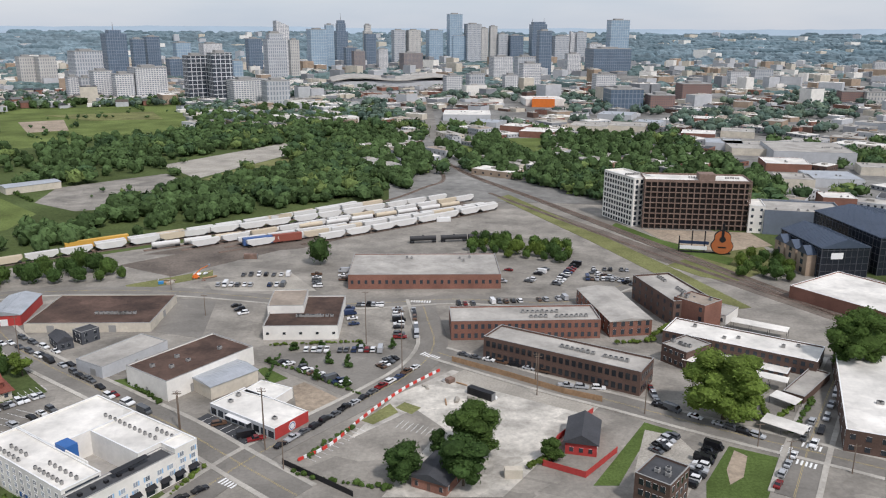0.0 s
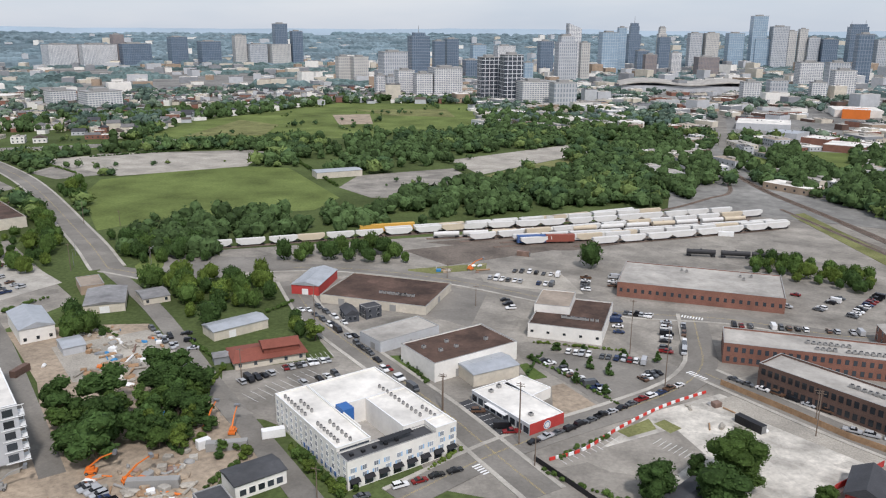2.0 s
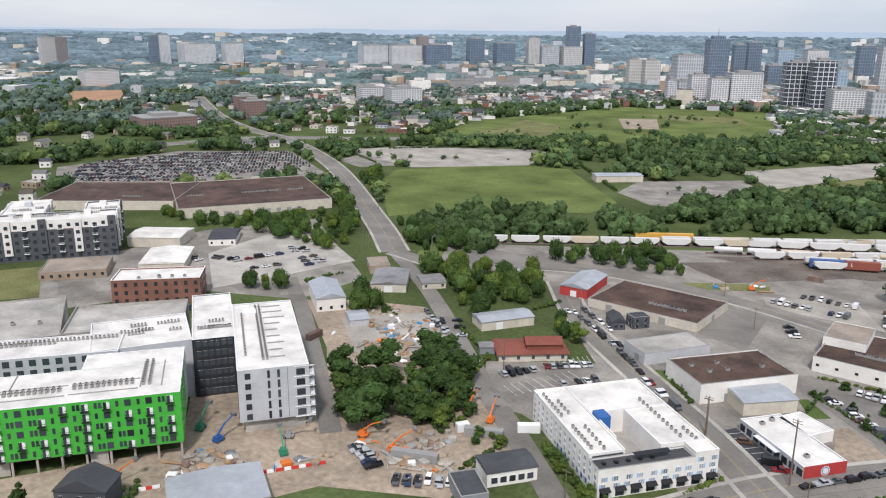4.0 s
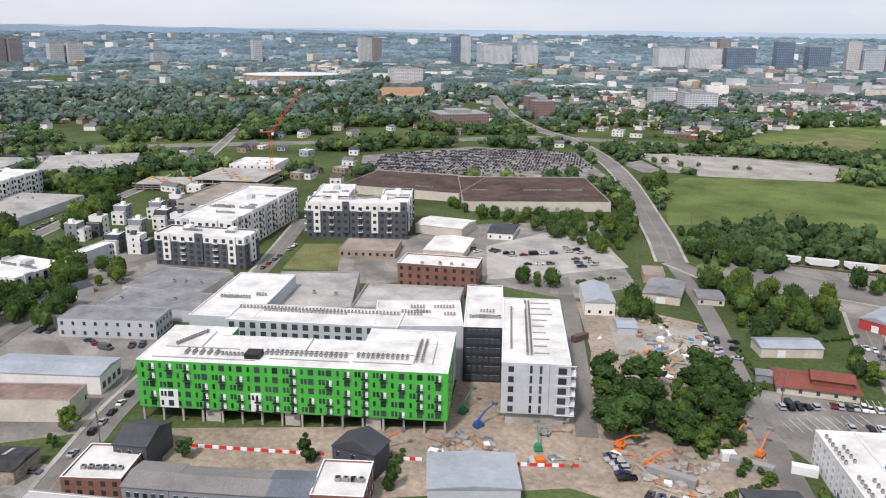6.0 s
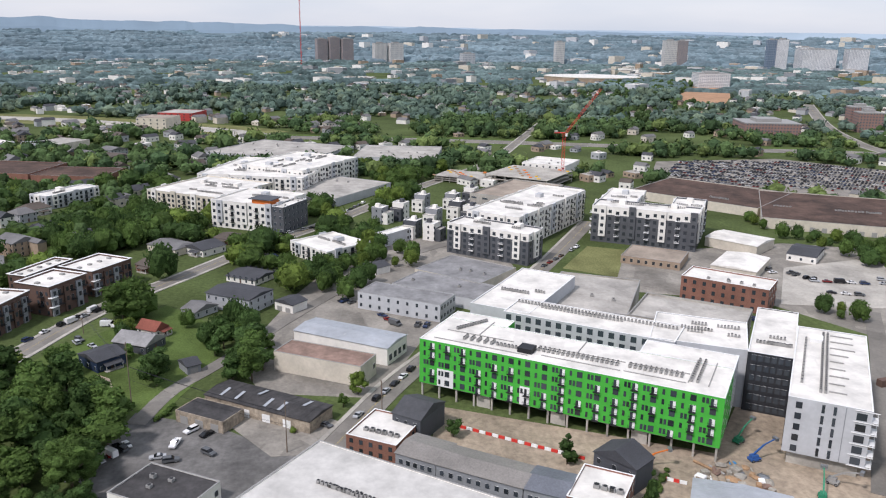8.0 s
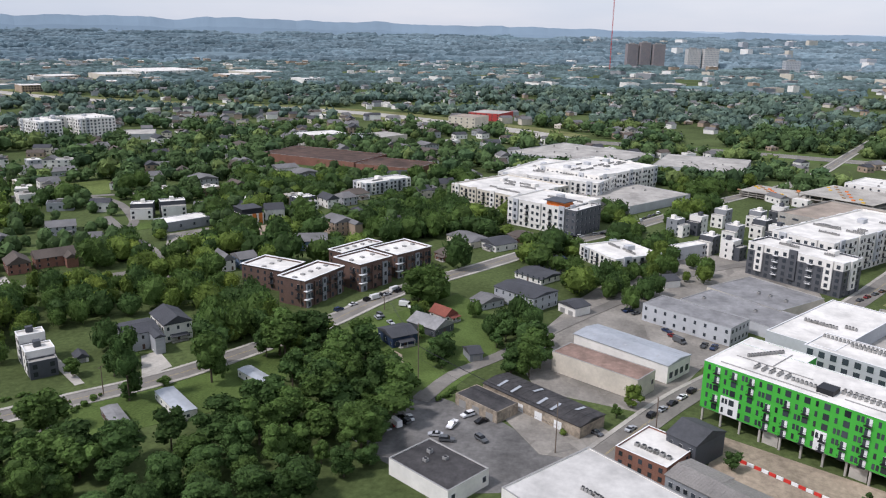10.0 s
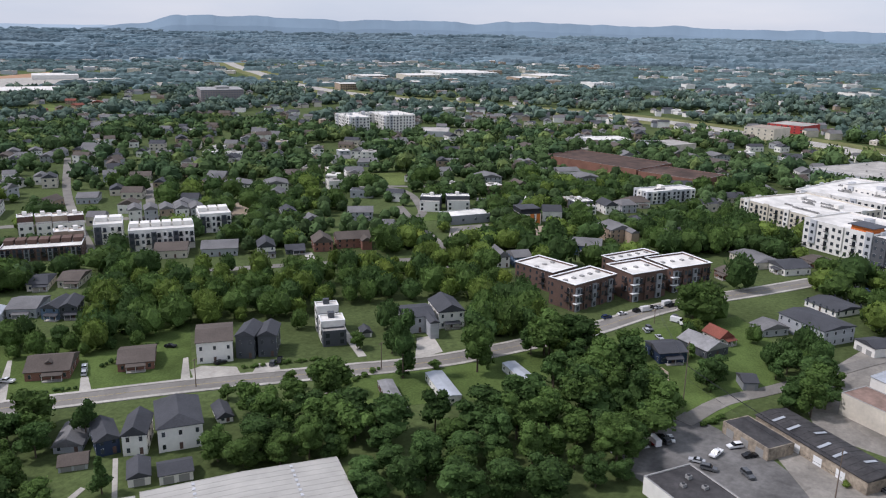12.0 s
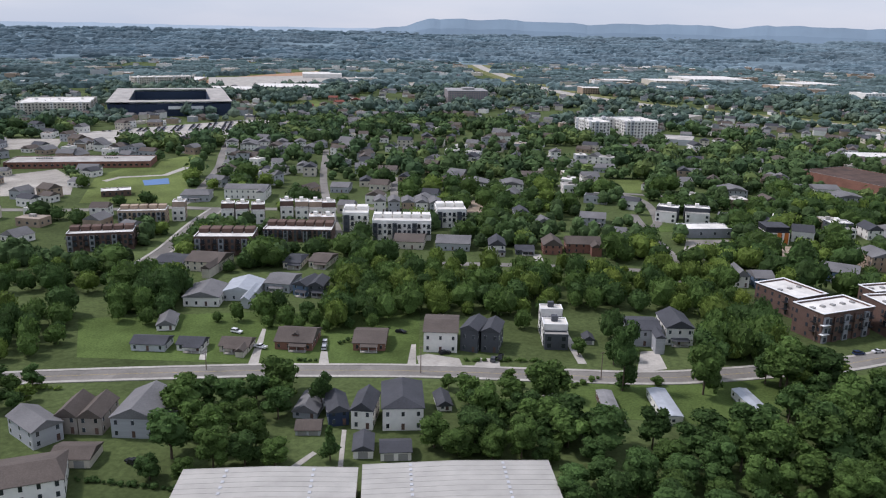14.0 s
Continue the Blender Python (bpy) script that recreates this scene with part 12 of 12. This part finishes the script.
car_row(74.3, 388.0, 92.7, 366.4, 9, 90, "parked in a lot")
car_row(-154.4, 215.2, -148.7, 225.4, 5, 90, "parked in a lot")
car_row(-146.4, 231.4, -135.8, 243.3, 8, 90, "parked in a lot", z=0.1, full=0.9)
car_row(-134.0, 222.9, -125.2, 235.4, 6, 90, "parked in a lot", z=0.1, full=0.5)
car_row(-172.8, 287.9, -122.2, 260.5, 8, 0, "parked along the kerb")
car_row(-139.5, 267.5, -96.3, 232.6, 7, 0, "parked along the kerb")
car_row(-83.9, 166.3, -65.0, 187.2, 6, 0, "parked along the kerb", full=0.85)
car_row(-202.2, 247.0, -189.8, 234.9, 3, 80, "parked in a lot", full=1)
car_row(-205.9, 241.3, -183.1, 223.1, 4, 0, "parked along the kerb")
car_row(-206.3, 238.6, -182.2, 221.6, 4, 0, "parked along the kerb", full=1)
car_row(-156.5, 144.6, -145.0, 140.1, 6, 85, "parked in a lot", full=1)
car_row(-134.5, 138.5, -124.8, 146.0, 5, 90, "parked in a lot", full=0.9)
car_row(-348.8, 239.2, -342.1, 262.0, 5, 0, "parked in a lot")
car_row(-330.6, 236.6, -326.0, 247.8, 3, 0, "parked in a lot")
car_row(-347.0, 274.7, -314.1, 259.4, 6, 90, "parked in a lot", full=0.95)
car_row(-341.8, 277.2, -314.2, 268.0, 6, 90, "parked in a lot", full=0.9)
car_row(-362.9, 234.7, -351.1, 239.5, 5, 90, "parked in a lot")
car_row(-300.8, 180.2, -292.2, 194.4, 8, 90, "parked in a lot")
car_row(-375.1, 225.8, -364.8, 225.9, 3, 90, "parked in a lot")
car_row(-353.3, 291.6, -344.1, 299.1, 5, 90, "parked in a lot")
car_row(-218.3, 245.7, -205.2, 237.0, 3, 0, "parked along the kerb")
car_row(-343.1, 4.3, -331.7, 20.2, 6, 80, "parked in a lot")
car_row(-322.4, 20.1, -311.4, 24.9, 3, 20, "parked in a lot", full=1)
car_row(-311.2, 30.7, -308.3, 37.7, 3, 90, "parked in a lot")
car_row(-419.6, 68.2, -413.6, 77.2, 4, 0, "parked along the kerb", full=1)
car_row(-388.8, 110.2, -423.2, 138.5, 7, 0, "parked along the kerb")
car_row(-519.5, 6.6, -553.3, 21.9, 6, 0, "parked along the kerb")
car_row(-423.8, -38.5, -416.9, -29.8, 4, 70, "parked in a lot")
car_row(-468.6, -29.9, -483.3, -12.8, 5, 0, "parked along the kerb")
car_row(-231.9, 6.5, -264.9, 26.9, 7, 0, "parked along the kerb")
car_row(-227.6, -44.7, -224.5, -39.5, 2, 80, "parked in a lot", full=1)
car_row(-212.6, -51.7, -209.9, -47.4, 2, 40, "parked in a lot", full=1)
car_row(-213.1, -37.4, -212.7, -37.1, 1, 15, "driving across a yard", full=1)
car_row(-206.7, -73.4, -220.7, -61.8, 7, 70, "parked in a lot")
car_row(-309.7, -119.8, -342.4, -104.0, 5, 0, "parked along the kerb")
car_row(-324.3, -93.7, -318.2, -87.5, 2, 0, "parked in a lot")
car_row(-307.5, -99.9, -300.6, -92.8, 2, 0, "parked in a lot")
car_row(-344.2, 3.4, -334.8, 15.6, 4, 80, "parked in a lot")
car_row(-226.0, -3.6, -224.5, -1.7, 1, 0, "parked along the kerb", full=1)
car_row(-219.4, -47.9, -218.8, -47.2, 1, 120, "parked along the kerb", full=1)
car_row(-204.0, -74.8, -218.4, -63.0, 6, 90, "parked in a lot", full=1)
car_row(-329.2, -109.3, -341.8, -101.9, 3, 0, "parked along the kerb", full=1)
car_row(-304.8, -100.1, -307.7, -98.9, 1, 60, "parked in a lot", full=1)
car_row(-323.1, -93.2, -318.9, -84.5, 3, 20, "parked in a lot", full=1)
car_row(-248.8, -169.7, -248.5, -168.9, 1, 60, "parked in a lot", full=1)
car_row(-145.2, -248.6, -148.4, -253.1, 2, 0, "parked in a lot", full=1)
car_row(-179.4, -217.1, -179.1, -216.3, 1, 90, "parked in a lot", full=1)
car_row(-190.2, -201.2, -193.0, -201.0, 2, 40, "parked in a lot", full=1)
car_row(-178.9, -244.8, -180.1, -246.0, 1, 80, "parked in a lot", full=1)
car_row(-125.7, -264.1, -126.7, -264.6, 1, 90, "parked in a lot", full=1)
car_row(-59.0, -208.1, -59.9, -209.2, 1, 60, "parked in a lot", full=1)
car_row(-125.2, -284.2, -126.0, -282.8, 1, 0, "parked in a lot", full=1)
car_lot([(-642.4, 282.2), (-722.9, 336.1), (-705.8, 452.4), (-654.0, 514.4), (-556.4, 470.2), (-573.3, 368.8), (-609.1, 305.2)], 1100, 5, rot=50)
car_lot([(-226.8, -872.9), (-250.2, -946.3), (-325.6, -955.3), (-446.2, -966.0), (-429.8, -913.7), (-345.5, -826.6)], 260, 7, "many parked cars before a stadium", rot=62)
car_lot([(-918.4, 466.7), (-1039.5, 546.4), (-1052.0, 640.4), (-937.2, 616.7), (-871.1, 548.2)], 130, 6, "many parked white vans and cars", rot=50)

# hedges and shrubs along lots, streets and gardens
HEDGES = (
    (1.6, [(-584.8, 595.5), (-519.2, 673.9), (-465.2, 720.9)]),
    (2.2, [(-461.5, 737.8), (-372.3, 633.7), (-292.1, 549.9)]),
    (1.5, [(-526.0, 520.4), (-581.9, 545.0), (-662.7, 599.8)]),
    (1.4, [(-154.3, 173.1), (-142.1, 167.4)]),
    (1.3, [(-197.4, 242.3), (-167.9, 224.7)]),
    (1.5, [(-245.0, 241.1), (-226.7, 235.0)]),
    (1.2, [(-125.4, 154.9), (-124.7, 175.8)]),
    (1.6, [(-292.9, 238.2), (-290.3, 262.3)]),
    (1.0, [(-66.1, 273.3), (-54.2, 265.7), (-27.4, 245.2)]),
    (0.9, [(-67.2, 288.5), (-32.1, 292.4)]),
    (1.1, [(-38.7, 203.2), (-35.8, 211.2), (-27.8, 222.7)]),
    (1.2, [(-42.3, 196.3), (-34.6, 192.9), (-14.1, 188.0)]),
    (1.0, [(-72.5, 185.0), (-67.0, 199.7)]),
    (1.6, [(83.4, 297.1), (98.7, 315.0)]),
    (1.3, [(106.6, 228.2), (122.7, 244.4)]),
    (1.2, [(125.6, 244.4), (107.3, 219.2)]),
    (1.3, [(107.0, 250.8), (104.7, 230.1), (92.4, 226.3)]),
    (1.5, [(68.5, 291.1), (84.9, 294.1)]),
    (1.8, [(23.6, 199.1), (34.1, 205.3)]),
    (1.4, [(-116.1, 182.4), (-104.3, 174.3), (-92.4, 167.1)]),
    (1.2, [(-110.7, 255.4), (-93.0, 237.6)]),
    (1.0, [(-62.6, 255.9), (-61.7, 278.9)]),
    (1.6, [(-178.4, 83.6), (-188.0, 92.6)]),
    (1.3, [(-171.0, 79.3), (-180.5, 86.3)]),
    (1.5, [(-249.7, -26.6), (-222.5, -13.1)]),
    (1.2, [(-234.6, -56.7), (-245.5, -52.4)]),
    (1.5, [(-42.4, -280.7), (-55.9, -270.6)]),
    (1.3, [(-63.2, -188.1), (-43.5, -210.0)]),
    (1.0, [(-123.3, -250.1), (-136.7, -240.2)]),
    (1.6, [(-152.1, -249.2), (-178.8, -252.4)]),
    (1.2, [(-180.7, -207.5), (-204.8, -189.7)]),
    (1.4, [(-104.5, -234.3), (-116.2, -220.1)]),
    (1.5, [(-191.9, -167.8), (-209.0, -166.4)]),
    (1.8, [(-187.9, 269.1), (-182.0, 297.1)]),
    (1.5, [(-159.6, 196.9), (-167.9, 224.7)]),
)
for height, ends in HEDGES:
    hedge(ends, height)

# poles and wires
utility_pole(-52.9, 211.1, 19.2)
utility_pole(-81.4, 220.9, 12.7)
utility_pole(-52.1, 208.5, 19.7)
utility_pole(32.1, 245.7, 14.9)
utility_pole(-83.2, 226.7, 10.6)
utility_pole(-44.7, 198.1, 9.5)
utility_pole(32.6, 254.6, 11.9)
utility_pole(65.4, 232.1, 12.6)
utility_pole(94.0, 211.4, 8.2)
utility_pole(100.0, 203.3, 7.1)
utility_pole(115.2, 197.3, 9.2)
utility_pole(-244.1, -65.7, 23.8)
utility_pole(-211.6, -14.9, 16.6)
utility_pole(-233.3, 14.3, 11.2)
utility_pole(-316.1, -100.8, 6.4)
utility_pole(-81.0, 220.8, 12.9)
utility_pole(-93.9, 160.2, 10.6)
utility_pole(-210.5, -166.2, 10.5)
utility_pole(-309.0, -137.6, 12.8)
utility_pole(-436.3, 372.3, 12.3)
utility_pole(-359.7, 385.7, 9.8)
utility_pole(-383.7, 380.4, 14.6)
utility_pole(-245.5, 14.9, 5.9)
utility_pole(-160.6, 278.3, 15.8)
utility_pole(-155.1, 216.3, 12.8)
utility_pole(-101.1, -257.0, 7.2)
utility_pole(-161.3, -208.5, 10.6)
utility_pole(-14.7, 265.3, 23.5)
utility_pole(-30.1, 290.4, 22.1)
utility_pole(-128.8, 356.1, 8.1)
utility_pole(-102.6, 321.8, 9.8)
utility_pole(-291.9, 332.7, 6.6)
utility_pole(-313.3, 298.3, 14.6)
cable((-245.0, -66.6, 15.5), (-212.5, -15.8, 13))
cable((-245.0, -66.6, 15.5), (-317.0, -101.7, 9))
cable((-244.1, -65.7, 15.5), (-211.6, -14.9, 13))
cable((-244.1, -65.7, 15.5), (-316.1, -100.8, 9))
cable((-243.2, -64.8, 15.5), (-210.7, -14.0, 13))
cable((-243.2, -64.8, 15.5), (-315.2, -99.9, 9))
cable((-244.1, -65.7, 11), (-211.6, -14.9, 9))
street_lamp(-445.6, 182.6, 9.0, 275)
street_lamp(-283.6, 323.6, 9.0, 77)
street_lamp(-333.1, 321.7, 9.0, 27)
street_lamp(-318.8, 305.9, 9.0, 42)
street_lamp(-281.9, 320.6, 9.0, 79)

# fences, barriers and site plant
barriers([(-40.8, 203.3), (-33.2, 212.0), (-24.7, 230.1), (-13.5, 249.6), (-0.4, 266.1)])
barriers([(-222.4, 35.2), (-208.6, 54.5), (-196.6, 71.7)])
barriers([(-184.5, 89.4), (-179.8, 96.9), (-164.9, 119.2), (-156.3, 133.5)])
fence([(3.5, 273.9), (23.6, 260.1), (41.8, 246.7), (53.4, 240.8)], 2.2, WOOD, "tan timber board fence round a vacant lot")
fence([(-45.6, 201.0), (-34.6, 192.9), (-23.6, 184.7)], 1.8, BLACK, "dark mesh fence along a car park")
fence([(28.7, 200.7), (39.8, 194.4), (51.5, 208.2)], 2.0, REDWALL, "red painted wall round a yard")
fence([(28.7, 200.7), (34.7, 214.8), (49.0, 233.3)], 2.0, REDWALL, "red painted boundary wall")
container(13.1, 244.6, -38, 10, BLACK, "black open skip container on a concrete lot")
container(19.8, 195.0, 0, 5, CREAM, "small cream site cabin")
container(-132.5, 175.3, 30, 12, UNITGREY, "long grey shipping container in a yard")
container(-139.1, 151.1, 25, 14, UNITGREY, "long grey container beside debris")
container(-139.6, 173.7, 60, 4, TRIM, "small white site box")
container(-233.3, 193.8, 100, 8, BROWN, "brown lorry body beside a building")
container(-103.6, 409.9, 0, 7, RUST, "rusty flat wagon load")
container(0.3, 497.2, 10, 9, TRIM, "white metal shed container on a yard")
container(-123.7, 186.7, 40, 7, TRIM, "white bin enclosure beside a hotel")
boom_lift(-190.8, 119.8, 100, BLUEPAINT, "blue boom lift on a building site")
boom_lift(-170.1, 128.0, 150, GREENPAINT, "green boom lift on bare earth")
boom_lift(-176.7, 135.3, 40, UNITGREY, "grey boom lift beside a building")
boom_lift(-191.1, 86.4, 80, ORANGE, "orange boom lift under a green block")
boom_lift(-201.4, 120.5, 120, GREENPAINT, "green telehandler beside a wall")
boom_lift(-145.8, 184.2, 100, ORANGE, "orange boom lift in a yard")
boom_lift(-136.4, 183.8, 110, ORANGE, "orange boom lift with a raised arm")
boom_lift(-160.0, 150.6, 30, ORANGE, "orange lift among cars")
boom_lift(-122.5, 374.0, 30, ORANGE, "orange digger crane on a yard")
boom_lift(-147.0, 150.3, 60, ORANGE, "orange lift beside debris")
clutter([(-231.4, 214.0), (-211.8, 242.4), (-185.1, 216.2), (-184.6, 200.0), (-201.8, 192.7)], 60, 1)
clutter([(-159.8, 146.6), (-140.1, 164.7), (-128.5, 151.8), (-139.5, 141.6)], 40, 2)
clutter([(-251.0, 218.4), (-244.6, 253.3), (-209.1, 221.1), (-226.1, 202.5)], 30, 3)
clutter([(-222.8, 31.3), (-183.5, 85.4), (-175.1, 105.4), (-172.3, 122.8), (-190.5, 114.2), (-208.6, 71.2)], 45, 4)
clutter([(-143.7, 372.5), (-117.2, 385.5), (-112.0, 366.8), (-134.8, 357.7)], 14, 5)
clutter([(-8.8, 263.7), (22.8, 250.0), (14.2, 233.2), (-12.1, 245.3)], 10, 6)
stalls(-36.3, 202.3, 55.1, 9, 2.42, 5)
stalls(-14.5, 222.6, -26.2, 6, 1.78, 5)
stalls(-76.1, 226.1, -37.1, 9, 3.03, 5.2)
stalls(-147.5, 235.5, 47.2, 9, 1.94, 5.2)
stalls(-141.0, 204.8, 67.6, 9, 3.07, 9)
stalls(-154.1, 214.7, 58.0, 11, 2.92, 5)
crosswalk(-58.1, 190.8, -32.5, 6.0)
crosswalk(-9.3, 340.7, -5.0, 10.5)
crosswalk(-4.1, 278.1, -39.7, 9.5)
crosswalk(110.5, 211.4, -34.7, 6.0)
crosswalk(104.6, 201.7, -33.2, 6.0)
crosswalk(101.4, 209.1, -121.8, 6.5)
clutter([(-156.7, 156.9), (-141.8, 171.6), (-125.9, 152.8), (-141.9, 143.3)], 34, 11)
clutter([(-233.5, 202.3), (-215.1, 226.9), (-192.7, 223.7), (-177.7, 208.8), (-189.5, 198.8), (-217.1, 196.5)], 30, 12)
clutter([(-184.7, 193.6), (-170.0, 202.4), (-159.4, 186.6), (-174.4, 182.2)], 12, 13)
clutter([(-179.0, 127.5), (-162.1, 137.7), (-148.7, 132.9), (-168.8, 119.4)], 12, 14)
car_row(-135.4, 139.4, -123.2, 148.2, 6, 85, "parked beside a site yard", full=0.9)

# far woods, towns and hills
slab("city_ground", sector(-36, 4, 560, 3000, 12), -0.05, 0.015, CITY, "grey streets and yards of the city")
slab("city_ground", sector(4, 52, 1420, 2900, 12), -0.05, 0.012, CITY, "grey streets and yards of a dense district")
# Both ridges take blue colour and glow in place of haze.
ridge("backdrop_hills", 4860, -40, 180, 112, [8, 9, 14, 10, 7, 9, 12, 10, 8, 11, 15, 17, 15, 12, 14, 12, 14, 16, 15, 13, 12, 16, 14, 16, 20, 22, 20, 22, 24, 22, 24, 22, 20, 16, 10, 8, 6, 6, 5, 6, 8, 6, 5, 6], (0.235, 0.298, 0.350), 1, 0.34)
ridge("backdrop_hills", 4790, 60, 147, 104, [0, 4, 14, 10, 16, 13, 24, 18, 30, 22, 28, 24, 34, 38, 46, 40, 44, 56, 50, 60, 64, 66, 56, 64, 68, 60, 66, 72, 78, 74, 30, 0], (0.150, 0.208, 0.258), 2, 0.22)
far_wood([(-399.9, 832.5), (-383.7, 1251.6), (-228.0, 1250.6), (-63.5, 1081.1), (-107.3, 927.3), (-259.1, 815.1)], 200, 4, 7, 15, "wooded hillside below the city")
far_wood([(-799.8, 871.5), (-743.5, 958.1), (-672.9, 1301.6), (-433.6, 1378.7), (-400.3, 1274.8), (-610.6, 1181.5), (-694.8, 895.0)], 140, 4, 7, 19, "trees behind a grassy hill")
far_wood([(-612.3, 543.1), (-665.1, 723.2), (-691.0, 943.6), (-640.3, 1238.7), (-545.3, 1132.5), (-608.2, 830.0), (-567.0, 632.5)], 60, 4, 6.5, 16, "trees along a hill edge")
far_wood([(-811.5, 596.4), (-763.8, 831.9), (-715.3, 976.9), (-601.2, 1163.5), (-661.7, 1280.0), (-842.9, 944.5), (-938.1, 691.8)], 230, 4, 7, 17, "belt of trees beside a motorway")
far_wood([(-327.6, 625.3), (-241.1, 680.0), (-285.1, 783.9), (-380.8, 751.9)], 80, 4, 6, 18, "trees round a gravel clearing")
far_wood([(-314.3, 336.5), (-258.4, 341.8), (-272.9, 372.3), (-214.0, 415.9), (-134.3, 510.9), (-25.9, 603.2), (-11.9, 695.6), (-27.8, 847.4), (-116.8, 997.0), (-120.2, 725.2), (-156.6, 652.2), (-222.1, 567.7), (-219.4, 476.9), (-274.3, 440.4), (-320.2, 422.1), (-330.4, 368.4)], 760, 4, 6.5, 11, "belt of dense broadleaf trees along the railway")
far_wood([(-8.3, 792.4), (27.6, 854.1), (118.9, 953.2), (217.4, 881.7), (270.7, 729.9), (267.4, 597.9), (228.8, 576.0), (112.3, 518.5), (74.5, 583.4)], 620, 4.5, 7, 12)
far_wood([(-553.7, 733.1), (-650.8, 1259.0), (-384.3, 1197.2), (-130.5, 1105.4), (-70.4, 1015.9), (-152.8, 859.0), (-258.0, 726.5), (-323.3, 628.1), (-448.9, 669.9)], 330, 4, 6.5, 13)
far_wood([(-321.1, 344.4), (-298.0, 392.3), (-256.3, 347.2), (-299.5, 320.7)], 40, 3.5, 5, 14)
far_town(sector(-34, 6, 600, 1900), 560, 31, (LGREY, CREAM, TANBRICK, MGREY, BRICK, LGREY, BROWN), 8, "low pale warehouses and blocks of the city edge", (10, 40))
far_town(sector(20, 50, 960, 1700), 480, 32, (WHITE, LGREY, CREAM, BRICK), 9, "dense pale houses and blocks", (8, 20), None, 0.5)
far_town(sector(50, 178, 560, 1700), 900, 33, (WHITE, WHITE, SIDING, CREAM, TANBRICK), 7, "houses among dense trees", (8, 16), None, 0.8)
far_town(sector(6, 20, 1000, 1900), 200, 36, (LGREY, WHITE, CREAM, TANBRICK, MGREY), 10, "low pale city blocks", (14, 40))
far_town(sector(-36, 95, 3000, 4500), 260, 37, (WHITE, LGREY, CREAM), 30, "far pale buildings on rising ground", (18, 60), rise)
far_town(sector(92, 170, 1700, 3200), 320, 40, (WHITE, LGREY, CREAM, TANBRICK), 14, "far pale buildings among woods", (14, 46))
far_town(sector(56, 176, 1600, 3000), 420, 41, (WHITE, WHITE, CREAM, LGREY), 8, "far pale houses among woods", (9, 18), None, 0.5)
far_town(sector(-34, 92, 1700, 3200), 620, 34, (WHITE, LGREY, CREAM, TANBRICK, MGREY), 18, "far pale buildings on the plain", (16, 50))
far_town(sector(-34, 30, 1300, 2900), 330, 35, (LGREY, WHITE, CREAM, LGREY, TANBRICK, MGREY), 30, "mid-rise blocks between the city towers", (16, 44))
far_town(sector(88, 178, 470, 1150), 330, 38, (WHITE, WHITE, CREAM, TANBRICK, SIDING), 8, "houses with grey roofs among dense trees", (9, 17), None, 0.9, SHINGLE)
hill_trees()
join_far_trees()
district_trees(84, 176, 400, 660, 11.0, 3, -0.04, 51, [LEAVES[0], LEAVES[1], LEAVES[2]], "broadleaf trees between the houses of a residential district", (0.40, 0.98), (1.15, 1.7))
district_trees(60, 176, 660, 1060, 12.5, 2, -0.05, 61, GREENS, "dense trees over a residential district", (0.46, 0.98), (1.15, 1.7))
district_trees(60, 176, 1060, 1700, 15.0, 1, -0.04, 62, HAZEGREENS, "dense trees of a farther residential district", (0.46, 0.95))
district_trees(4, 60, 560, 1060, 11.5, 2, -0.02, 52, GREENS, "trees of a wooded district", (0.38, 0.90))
district_trees(4, 60, 1060, 1700, 13.5, 1, 0.02, 63, HAZEGREENS, "trees between far streets and roofs")
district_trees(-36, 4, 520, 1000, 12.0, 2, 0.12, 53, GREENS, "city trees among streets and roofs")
district_trees(-36, 4, 1000, 1700, 14.0, 1, 0.12, 64, HAZEGREENS, "far city trees among streets and roofs")
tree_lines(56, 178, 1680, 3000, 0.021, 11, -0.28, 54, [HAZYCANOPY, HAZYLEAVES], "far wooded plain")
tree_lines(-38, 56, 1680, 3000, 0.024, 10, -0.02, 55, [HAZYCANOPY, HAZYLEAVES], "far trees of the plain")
tree_lines(-38, 178, 2980, 4700, 0.017, 14, -0.36, 56, [HAZEHILL, HAZEHILLDARK], "far woods on rising ground, haze painted into their colour", rise)
